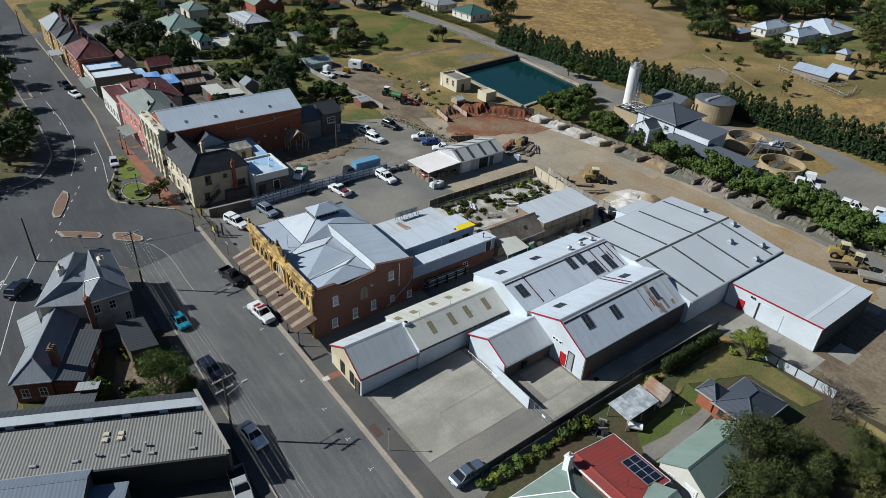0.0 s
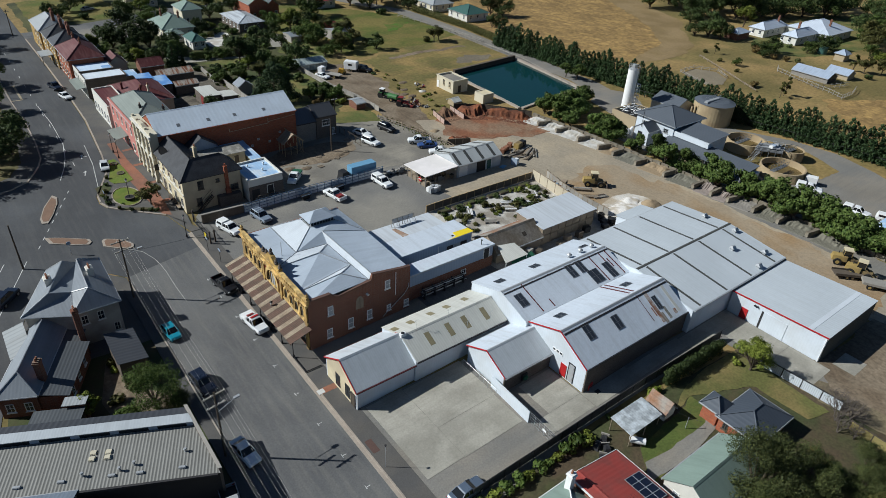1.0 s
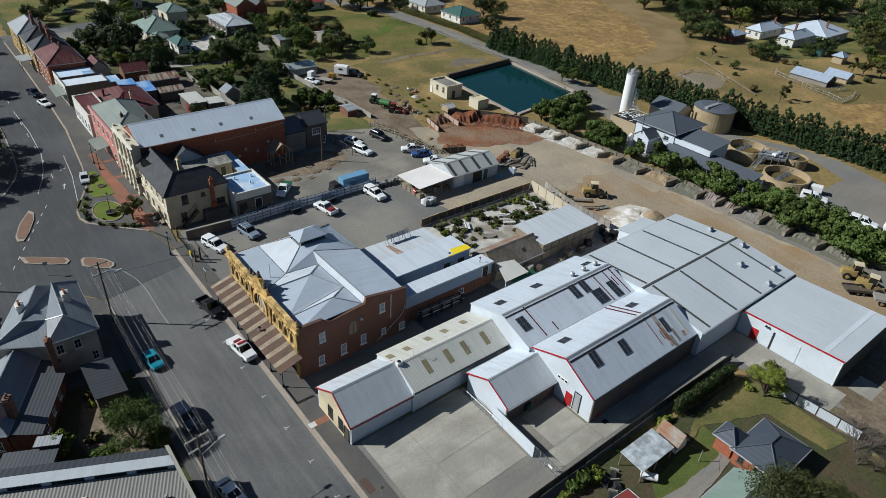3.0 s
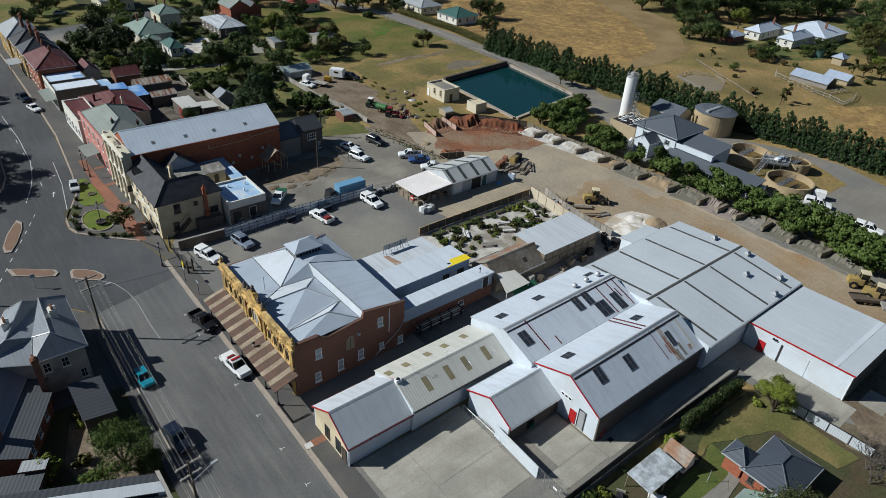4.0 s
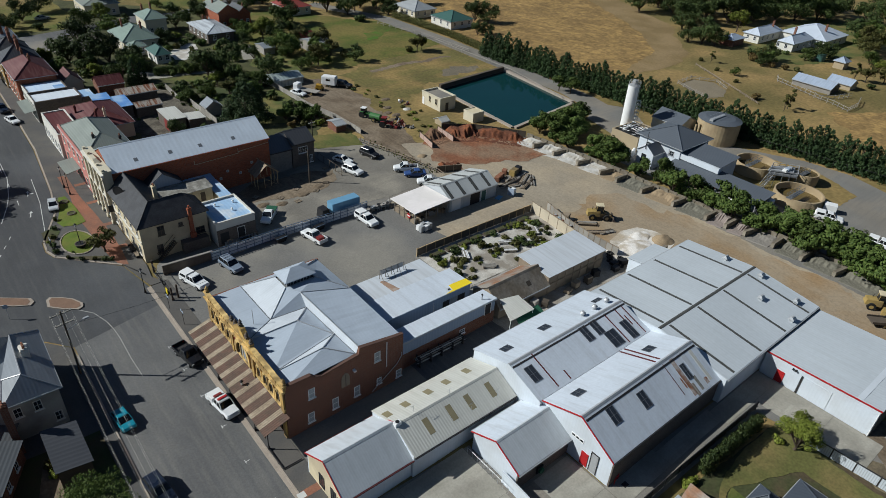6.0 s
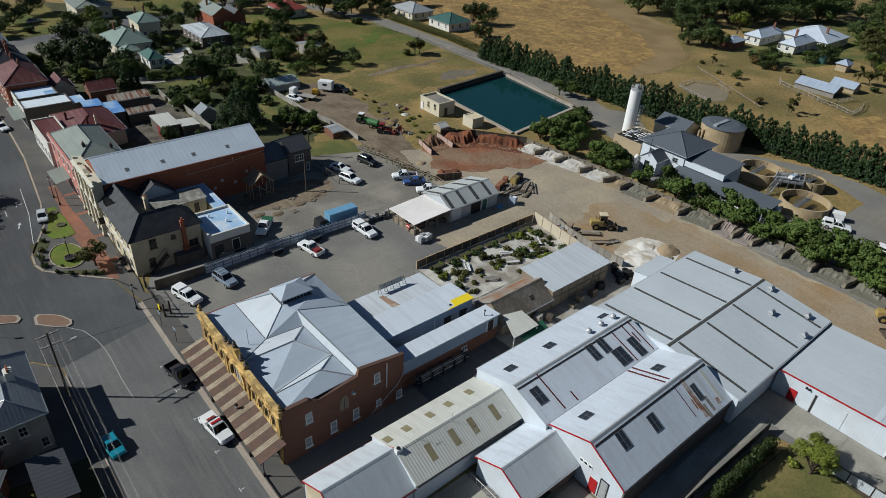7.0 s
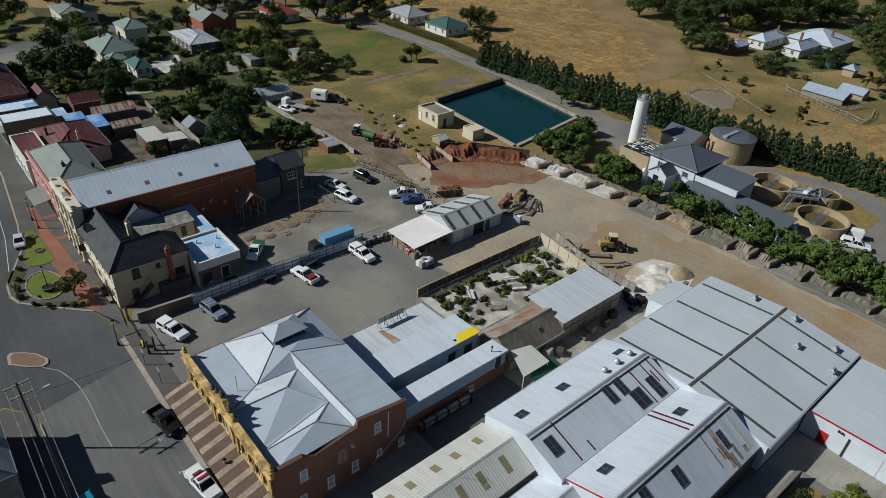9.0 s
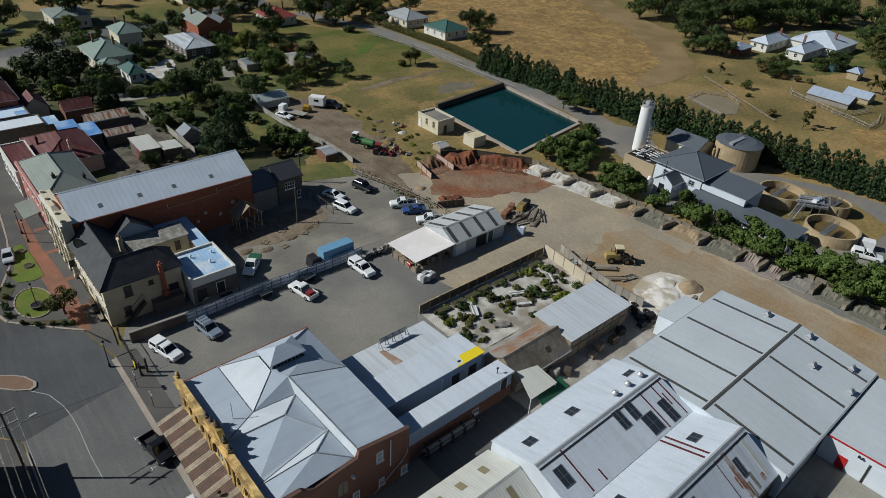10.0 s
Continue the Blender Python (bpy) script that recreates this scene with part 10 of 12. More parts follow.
# screening trees between yard and plant
for i in range(52):
    y = 96 - i * 1.45
    x = 123.6 + 2.6 * math.sin(i * 0.7) * 0.4 + (0.9 if y < 60 else 0)
    if 87 < y < 90 or 60 < y < 61 or (57 < y < 86 and i % 3 != 0):
        continue
    plant(("row", "row2")[i % 2], x + PLANT_RND.uniform(-0.6, 0.9), y, PLANT_RND.uniform(0.7, 1.0) * (1.3 if y < 56 else 1.15), "screening trees by the yard")
for x, y, k in ((122.4, 111.6, 0.95), (126.5, 110, 1.05), (130.5, 109.5, 0.95), (122.5, 106.5, 0.95), (127, 104.8, 0.95), (134, 110.5, 0.95), (138.5, 112.5, 0.9), (121.5, 101.6, 0.8), (125.6, 107, 1.05), (130, 106, 0.9)):
    plant("row", x, y, k, "trees by the pond")
for x, y in ((150.5, 130.5), (151.5, 127)):
    plant("mid", x, y, 0.55)
# street trees and the west side
for x, y, key, k in ((12.0, 240.5, "mass", 0.95), (10.6, 228.0, "dark2", 0.8), (10.4, 200.4, "dark2", 0.85), (7.6, 205.0, "mass", 0.7), (8.6, 181.6, "mid", 0.8), (9.4, 162.4, "dark2", 0.75), (7.8, 154.0, "mass", 1.0), (4.2, 147.4, "dark2", 1.05), (-3.0, 142.6, "mass", 0.95), (1.0, 156.0, "mid", 1.0),
                     (3.0, 172.0, "mass2", 0.8), (-9.0, 139.0, "dark2", 0.9), (11.0, 256.0, "mass", 1.0), (3.6, 190.0, "mass2", 0.7)):
    plant(key, x, y, k, "street trees")
for x, y, key, k in ((10.0, 66.0, "fine3", 0.76), (12.2, 64.0, "fine", 0.34), (3.2, 69.6, "light", 0.4), (6.6, 65.4, "mid", 0.34), (2.2, 67.0, "bush_light", 1.4), (6.2, 69.6, "bush_olive", 1.2), (7.2, 61.8, "bush_rust", 1.1), (12.6, 66.5, "bush_rust", 1.0), (8.9, 70.9, "bush_olive", 1.1), (9.4, 71.6, "bush_light", 0.8),
                     (7.4, 77.0, "bush_olive", 0.9), (7.6, 75.4, "bush_light", 0.7), (-5.5, 66.5, "bush_dark", 1.0), (-4.0, 66.2, "bush_dark", 0.8), (-1.4, 64.8, "bush_olive", 0.9), (-8, 57.6, "bush_light", 1.4)):
    plant(key, x, y, k)
# hotel garden
plant("olive", 24.9, 117.6, 0.52)
for x, y, key, k in ((18.6, 123.8, "bush_dark", 0.6), (18.4, 121.5, "bush_dark", 0.7), (19.0, 126.5, "bush_olive", 0.7), (20.0, 129.5, "bush_dark", 0.6), (20.9, 132.4, "bush_olive", 0.6), (21.2, 116.9, "bush_dark", 0.55), (22.8, 116.1, "bush_olive", 0.5), (24.2, 115.2, "bush_dark", 0.6), (25.2, 114.6, "bush_dark", 0.5), (19.6, 118.9, "bush_olive", 0.5), (18.3, 125.2, "bush_light", 0.5)):
    plant(key, x, y, k, "shrubs in the hotel garden", 0.2)
# weeds and rough shrubs by the machinery yard
for x, y, key, k in ((103.1, 162.6, "bush_olive", 0.9), (103.7, 157.9, "bush_light", 0.7), (102.9, 152.3, "bush_olive", 0.8), (101.7, 156, "bush_light", 0.6), (104.2, 142.8, "bush_olive", 1.0), (104.3, 138.1, "bush_light", 1.0), (102.1, 134.2, "bush_light", 0.9), (100.8, 129.9, "bush_olive", 0.8), (102.3, 129, "bush_light", 0.7), (102.4, 137.5, "bush_light", 0.9), (106.8, 138.4, "bush_olive", 0.7), (113.3, 122, "bush_light", 0.6), (109.4, 126.1, "bush_light", 0.6), (99.8, 146, "bush_olive", 0.8), (101.4, 148.4, "bush_light", 0.6), (98.2, 128, "bush_olive", 0.7), (87.2, 121, "bush_olive", 0.5), (88.6, 112.4, "bush_olive", 0.5), (100.6, 160.4, "bush_dark", 0.8)):
    plant(key, x, y, k, "weeds by the machinery yard", tall=0.6)
# village gardens to the north
for x, y, key, k in ((67.4, 155.0, "cedar", 1.05), (48.2, 219.5, "mass", 1.25), (54, 214.6, "mass", 0.85), (45, 222, "mass", 0.95), (58.4, 208.2, "mass", 0.7), (72.5, 222.5, "mass", 0.55), (54.6, 194.7, "conifer2", 0.85), (56.2, 193.6, "conifer", 0.7),
                     (70.7, 185.3, "dark", 0.98), (77.4, 188.0, "dark2", 1.0), (80.8, 175.4, "mass2", 0.62), (85.6, 178.6, "mass", 0.8), (63.3, 185, "bush_dark", 1.9), (66.8, 183.5, "bush", 1.6), (71.4, 181, "light", 0.55), (60.4, 173.8, "mass2", 0.42), (66.2, 175.4, "mass2", 0.45), (71.6, 173.9, "olive", 0.55), (75.4, 178.6, "mass", 0.6), (76.6, 170.6, "mass2", 0.5), (60, 180, "bush_olive", 1.3), (58.6, 187.4, "bush_dark", 1.3),
                     (114.2, 227, "mass2", 0.85), (101.7, 216, "light", 0.85), (97.6, 219.4, "mass2", 0.7), (105.5, 221, "light", 0.7), (99.4, 201.5, "mass2", 0.72), (109.6, 206, "olive", 0.65), (103.6, 184, "olive", 0.7), (107, 189, "mass2", 0.6), (99.6, 195.4, "mass2", 0.55), (108.6, 195, "mid", 0.55), (113, 198.6, "olive", 0.8), (104.6, 210.6, "mass", 0.7), (115.6, 187.4, "bush_olive", 1.8), (112, 190.6, "olive", 0.55), (97, 182.5, "mass2", 0.45),
                     (83.4, 243, "mass", 0.85), (76.4, 228.6, "bush_olive", 1.9), (79.4, 231, "bush_light", 1.7), (82.4, 226, "bush_dark", 1.6), (74.6, 219.4, "bush_olive", 1.7), (83, 219.6, "bush", 1.6), (95, 254, "mass", 0.65), (114.5, 256, "mass", 0.75), (70, 274, "mid", 1.5), (64, 258, "light", 0.9), (58, 256, "mass2", 0.7),
                     (75.2, 150.4, "row", 0.72), (77.6, 148.6, "row2", 0.75), (80.0, 150.6, "row", 0.7), (79.6, 146.6, "row2", 0.62), (81.8, 147.4, "row", 0.65), (80.2, 143.6, "bush_light", 1.5), (77.4, 144.4, "bush_olive", 1.5), (82.2, 151.4, "bush_light", 1.5), (82.2, 144.2, "bush_rust", 1.2), (74.4, 145.4, "bush_rust", 1.5), (39.4, 222.5, "light", 0.6), (41, 215, "mass2", 0.5), (50.6, 285, "mass", 1.0), (44, 276, "mass", 0.8), (36, 262, "mass", 0.7), (46, 262, "bush_dark", 2.0), (40, 268, "mass2", 0.5),
                     (94, 246, "mass", 0.7), (112, 264, "mass", 1.0), (118.6, 232, "mass", 0.9), (140, 240, "mass", 1.15), (145, 233, "mass", 0.9), (143.6, 222, "bush_dark", 2.4), (150, 236, "olive", 0.9), (155, 240, "mass", 0.9), (160, 236, "olive", 0.8),
                     (138.6, 181.4, "olive", 0.6), (141, 182, "light", 0.5), (136.4, 182.4, "bush_olive", 1.7), (170, 187, "mass", 0.5), (174, 186.5, "mass", 0.5), (183, 203, "mass", 0.8), (186, 199, "mass", 0.8), (160.5, 209, "bush_dark", 1.9), (162, 232, "mass", 0.65), (68, 296, "mass", 1.0), (84, 296, "mass", 0.9), (115, 272, "mass", 1.1), (132, 268, "mass", 1.0), (164, 268, "mass", 1.1), (172, 246, "mass", 1.0), (180, 236, "mass", 0.9), (124, 262, "mass", 1.0), (146, 262, "mass", 1.0),
                     (58.4, 151.6, "bush_olive", 1.3), (55, 150, "bush_olive", 1.0), (52, 190.2, "bush_dark", 1.2), (51.6, 201, "bush_olive", 1.5), (48, 206.5, "light", 0.5)):
    plant(key, x, y, k)
# clipped hedges as rows of dense shrubs
def hedge(label, pts, r, h, leaf, name="hedge"):
    """A clipped hedge: one body of fine leaves along a line."""
    rnd = random.Random(int(pts[0][0] * 13))
    c = Shape()
    for (ax, ay), (bx, by) in zip(pts, pts[1:]):
        L = math.hypot(bx - ax, by - ay)
        n = int(L / 0.55)
        for i in range(n):
            u = i / n
            x, y = ax + (bx - ax) * u - pts[0][0], ay + (by - ay) * u - pts[0][1]
            z = gz(x + pts[0][0]) - gz(pts[0][0])
            for k in range(3):
                leaves(c, rnd, (x + rnd.uniform(-0.2, 0.2), y + rnd.uniform(-0.2, 0.2), z + h * (0.25 + 0.3 * k)), r * rnd.uniform(0.7, 1.0), 130, 0.13)
    ob = thing(name, label, "hedge", *pts[0])
    part("foliage", c, leaf, ob)
    return ob


hedge("tall clipped dark green hedge beside the drive", [(64.8, 31.5), (76.8, 31.2)], 0.85, 2.4, LEAF_DARK)
for i, (x, k) in enumerate(((33.6, 1.0), (35.3, 1.1), (36.9, 1.15), (38.6, 1.2), (40.2, 1.0), (41.8, 1.1), (43.4, 0.7), (44.6, 0.9), (46.2, 1.25), (48.0, 1.45), (49.4, 1.3))):
    plant(("bush", "bush_light", "bush")[i % 3], x, 32.3 - 0.08 * i, k, "shrubs along the drive fence")
hedge("clipped green garden hedge", [(61, 197.5), (74, 194.5)], 0.9, 2.2, LEAF_MID)
hedge("clipped green garden hedge by the house", [(54, 205), (62, 203)], 1.0, 2.4, LEAF_DARK)
hedge("long olive hedge along the lane", [(158.6, 222), (160, 190), (158.4, 166)], 1.2, 2.0, LEAF_OLIVE)
for i in range(10):
    plant("bush_light", 47 + i * 1.4, 206.5 + (i % 3) * 0.6, 0.9, "shrubs in the village garden")
# south gardens
for x, y, key, k in ((58.2, 15.4, "fine2", 0.92), (55.2, 12.2, "fine", 0.7), (63.6, 12.6, "fine", 0.6), (62.0, 16.6, "fine", 0.5), (71.8, 9.4, "fine", 0.42), (67.8, 8.4, "fine2", 0.4), (74.0, 6.4, "fine", 0.4), (67.0, 11.4, "fine3", 0.34), (54.6, 8.6, "fine2", 0.7), (59.8, 9.6, "fine2", 0.5), (51.0, 11.5, "fine2", 0.55), (66.0, 5.6, "olive", 0.42), (70.2, 7.2, "fine2", 0.34), (68.4, 12.0, "bush_rust", 1.2), (64.6, 9.4, "bush_olive", 1.1), (76.6, 4.0, "fine2", 0.4), (72, 1.5, "fine2", 0.45),
                     (76.9, 26.6, "fine_light", 0.78), (79.2, 27.4, "fine_light", 0.5), (76.4, 28.4, "bush_light", 0.8), (62.0, 31.6, "bush_light", 1.0), (63.0, 31.4, "bush_light", 0.7), (46.6, 16.2, "bush_light", 1.0), (47.8, 14.8, "bush_olive", 1.0), (69.6, 14.4, "bush_rust", 0.9), (54.2, 32.4, "bush_dark", 0.5)):
    plant(key, x, y, k)
for x, y, k in ((77.4, 15.2, 1.0), (79.4, 14.2, 0.9), (75.6, 14.2, 0.8), (80.6, 16.6, 0.8), (76.2, 12.4, 0.7)):
    plant("bare", x, y, k)
# farm trees
for x, y, key, k in ((236, 143, "mass", 0.85), (238.4, 138.6, "mass", 0.95), (240, 134.4, "mass", 0.7), (252, 156, "mass", 1.1), (262, 160, "mass", 1.2), (268.6, 141.8, "light", 1.15), (271, 158, "mass", 1.3), (279, 152, "mass", 1.3), (287, 149, "mass", 1.3), (296, 149, "mass", 1.4), (305, 144, "mass", 1.4), (314, 140, "mass", 1.4), (322, 134, "mass", 1.3), (331, 133, "mass", 1.3), (340, 136, "mass", 1.3), (300, 160, "mass", 1.5), (318, 152, "mass", 1.5), (284, 165, "mass", 1.5), (268, 170, "mass", 1.4), (335, 148, "mass", 1.4), (276, 184, "mass", 1.4), (290, 190, "mass", 1.5), (305, 178, "mass", 1.5), (262, 184, "mass", 1.5), (282, 200, "mass", 1.4), (300, 200, "mass", 1.5), (330, 165, "mass", 1.5), (352, 145, "mass", 1.4),
                     (344, 121, "mass", 1.4), (350, 113, "mass", 1.4), (338, 108, "mass2", 1.2), (296, 103, "mass2", 1.1), (287, 100, "olive", 1.1), (302, 108, "mass", 1.2), (292, 94, "light", 0.9), (280, 97, "olive", 0.9), (270, 92, "mass2", 0.6), (262, 86, "light", 0.6), (246, 84, "olive", 0.6), (250, 80, "olive", 0.6),
                     (258.7, 106, "mass", 0.62), (262.6, 104.4, "mass", 0.66), (267, 104, "mass", 0.55), (254, 107.4, "mass2", 0.45), (237.1, 118.1, "bush_rust", 2.0), (234.4, 115.2, "bush_rust", 2.2), (240, 120.4, "bush_dark", 2.0), (232, 112.4, "mass", 0.5), (236.4, 112.4, "mass2", 0.55), (240.6, 114, "mass", 0.55), (243.4, 117.6, "bush_rust", 1.9), (246, 121, "bush_olive", 1.8), (252, 121, "bush_olive", 1.2), (254.6, 114.6, "bush_dark", 1.2), (254, 119, "bush", 1.1),
                     (234.4, 117, "bush_rust", 1.6), (233.6, 113, "bush_rust", 1.8), (233.2, 109, "bush_rust", 1.7), (234.6, 105.4, "bush_rust", 1.5), (236.8, 102, "bush_olive", 1.4), (219, 123.4, "sapling", 0.9), (212.8, 111.1, "mass2", 0.32), (195.5, 95.5, "bush_rust", 1.4), (194.2, 85.7, "sapling", 0.9), (211.8, 117, "bush_olive", 1.0), (196.7, 85.9, "sapling", 1.2), (196.9, 95.3, "bush_rust", 1.5), (244.7, 86.9, "sapling", 1.1), (232, 98, "bush_olive", 1.2), (217.6, 126, "bush_olive", 1.0), (240, 80, "bush_dark", 1.5), (206, 107, "bush_olive", 1.0)):
    plant(key, x, y, k)
# nursery stock in uneven rows
kinds = ("bush_olive", "bush_light", "bush_olive", "bush_dark")
for i in range(9):
    for j in range(5):
        x, y = 67.5 + i * 2.7 + PLANT_RND.uniform(-0.8, 0.8), 75.6 + j * 1.9 + PLANT_RND.uniform(-0.6, 0.6)
        if PLANT_RND.random() < 0.9:
            key = PLANT_RND.choice(kinds)
            plant(key, x, y, PLANT_RND.uniform(0.6, 1.2), "nursery shrubs", tall=0.8)
            if PLANT_RND.random() < 0.6:
                plant(key, x + PLANT_RND.uniform(0.7, 1.2), y + PLANT_RND.uniform(-0.6, 0.3), PLANT_RND.uniform(0.5, 0.9), "nursery shrubs", tall=0.8)
for i in range(12):
    plant(kinds[i % 4], 67 + i * 2.1, 84.1, PLANT_RND.uniform(0.4, 0.7), "nursery shrubs")

# weeds and tufts where the gravel meets the grass
def tufts(name, label, polys, count, size, leaf, seed):
    rnd = random.Random(seed)
    s = Shape()
    for _ in range(count):
        ax, ay, bx, by, w = rnd.choice(polys)
        u = rnd.random()
        x, y = ax + (bx - ax) * u + rnd.gauss(0, w), ay + (by - ay) * u + rnd.gauss(0, w)
        z = gz(x) + 0.05
        for k in range(4):
            a = rnd.uniform(0, 6.28)
            h = size * rnd.uniform(0.6, 1.4)
            s.face((x - 0.1 * math.cos(a), y - 0.1 * math.sin(a), z), (x + 0.1 * math.cos(a), y + 0.1 * math.sin(a), z), (x + 0.3 * h * math.cos(a + 1), y + 0.3 * h * math.sin(a + 1), z + h))
    return solid(name, s, leaf, label, "grass", kind="stuff")


tufts("grass_tufts", "green and dry weed tufts along the yard edges", [(84, 131, 88, 108, 0.8), (96, 126, 118, 114, 0.8), (121, 100, 124, 40, 0.8)], 600, 0.28, LEAF_LIGHT, 5)
for i in range(90):
    x, y = PLANT_RND.uniform(60, 79), PLANT_RND.uniform(164, 190)
    if any(a - 0.8 < x < c + 0.8 and b - 0.8 < y < d + 0.8 for a, b, c, d in PLOTS):
        continue
    plant(PLANT_RND.choice(("bush_dark", "bush", "bush_olive", "bush_light", "bush_dark")), x, y, PLANT_RND.uniform(0.35, 0.95), "kitchen garden shrubs")
for i in range(26):
    x, y = PLANT_RND.uniform(45, 59), PLANT_RND.uniform(150, 186)
    if any(a - 1 < x < c + 1 and b - 1 < y < d + 1 for a, b, c, d in PLOTS):
        continue
    plant(PLANT_RND.choice(("bush_dark", "bush_olive", "bush")), x, y, PLANT_RND.uniform(0.3, 0.7), "back yard weeds")
# more trees and shrubs fill the village gardens, clear of the buildings
SPOTS = [(92, 214, 122, 262, 9), (140, 226, 186, 262, 14), (106, 258, 190, 300, 20), (82, 252, 110, 300, 7), (56, 166, 78, 184, 13), (48, 204, 62, 212, 6), (96, 182, 116, 212, 9), (40, 141, 62, 156, 6), (70, 206, 84, 234, 8), (60, 186, 100, 256, 46), (36, 196, 60, 236, 16), (78, 150, 83, 176, 6)]
for x0, y0, x1, y1, n in SPOTS:
    for i in range(n):
        x, y = PLANT_RND.uniform(x0, x1), PLANT_RND.uniform(y0, y1)
        key = PLANT_RND.choice(("mass", "mass2", "bush", "bush_dark", "bush_olive", "bush_light", "bush", "row"))
        k = PLANT_RND.uniform(0.35, 0.7) if "bush" not in key else PLANT_RND.uniform(1.0, 2.0)
        if any(a - 2.2 < x < c + 2.2 and b - 2.2 < y < d + 2.2 for a, b, c, d in PLOTS) or (24.9 < x < 60 and 246 < y < 259) or (100 < x < 156 and 180 < y < 215 and x > 118):
            continue
        plant(key, x, y, k)


# ---------------------------------------------------------------- vehicles
def loft(s, rings):
    """Joins rings of equal length into a closed skin."""
    n, k = len(s.v), len(rings[0])
    for r in rings:
        s.v += [tuple(p) for p in r]
    for j in range(len(rings) - 1):
        for i in range(k):
            q = (i + 1) % k
            s.f.append((n + j * k + i, n + j * k + q, n + (j + 1) * k + q, n + (j + 1) * k + i))
    s.f.append(tuple(n + i for i in range(k))[::-1])
    s.f.append(tuple(n + (len(rings) - 1) * k + i for i in range(k)))
    return s


def section(x, hw, z0, z1, top):
    """One cross-section of a car body: rounded sides and a crowned top."""
    return [(x, -hw * 0.9, z0), (x, -hw, z0 + (z1 - z0) * 0.3), (x, -hw, z0 + (z1 - z0) * 0.75), (x, -hw * top, z1), (x, hw * top, z1), (x, hw, z0 + (z1 - z0) * 0.75), (x, hw, z0 + (z1 - z0) * 0.3), (x, hw * 0.9, z0)]


STYLES = {
    # body sections (x, half width, underside, top), then cabin (x, half width, top) from front to back
    "sedan": ([(2.3, 0.72, 0.35, 0.62), (2.1, 0.84, 0.25, 0.78), (1.0, 0.88, 0.22, 0.92), (0.6, 0.88, 0.22, 0.95), (-1.5, 0.88, 0.22, 0.98), (-2.1, 0.84, 0.26, 0.96), (-2.3, 0.74, 0.38, 0.8)], [(0.95, 0.82, 0.93), (0.25, 0.66, 1.4), (-0.9, 0.66, 1.42), (-1.65, 0.8, 0.97)]),
    "wagon": ([(2.35, 0.75, 0.4, 0.75), (2.15, 0.9, 0.3, 0.95), (1.0, 0.94, 0.28, 1.08), (0.6, 0.94, 0.28, 1.1), (-1.8, 0.94, 0.28, 1.12), (-2.2, 0.92, 0.32, 1.1), (-2.35, 0.86, 0.42, 1.0)], [(1.0, 0.86, 1.08), (0.35, 0.72, 1.7), (-1.8, 0.74, 1.72), (-2.2, 0.84, 1.12)]),
    "ute": ([(2.6, 0.75, 0.45, 0.75), (2.4, 0.9, 0.32, 0.98), (1.2, 0.94, 0.3, 1.1), (0.8, 0.94, 0.3, 1.12), (-0.75, 0.94, 0.3, 1.14), (-0.8, 0.94, 0.3, 0.62), (-2.5, 0.94, 0.36, 0.62), (-2.6, 0.92, 0.42, 0.6)], [(1.2, 0.86, 1.1), (0.55, 0.72, 1.72), (-0.45, 0.74, 1.74), (-0.74, 0.84, 1.14)]),
    "van": ([(2.5, 0.8, 0.4, 0.9), (2.35, 0.93, 0.3, 1.15), (1.6, 0.96, 0.28, 1.3), (1.2, 0.96, 0.28, 1.35), (-2.2, 0.96, 0.28, 1.35), (-2.45, 0.94, 0.32, 1.3), (-2.5, 0.9, 0.42, 1.2)], [(1.75, 0.88, 1.25), (1.1, 0.82, 2.0), (-2.25, 0.84, 2.04), (-2.45, 0.9, 1.32)]),
    "hatch": ([(1.9, 0.68, 0.35, 0.65), (1.72, 0.8, 0.25, 0.8), (0.9, 0.84, 0.22, 0.92), (0.5, 0.84, 0.22, 0.95), (-1.4, 0.84, 0.22, 0.98), (-1.8, 0.82, 0.26, 0.96), (-1.9, 0.76, 0.36, 0.85)], [(0.95, 0.78, 0.92), (0.25, 0.64, 1.42), (-1.2, 0.66, 1.44), (-1.78, 0.76, 0.98)]),
}
CAR_SRC = {}


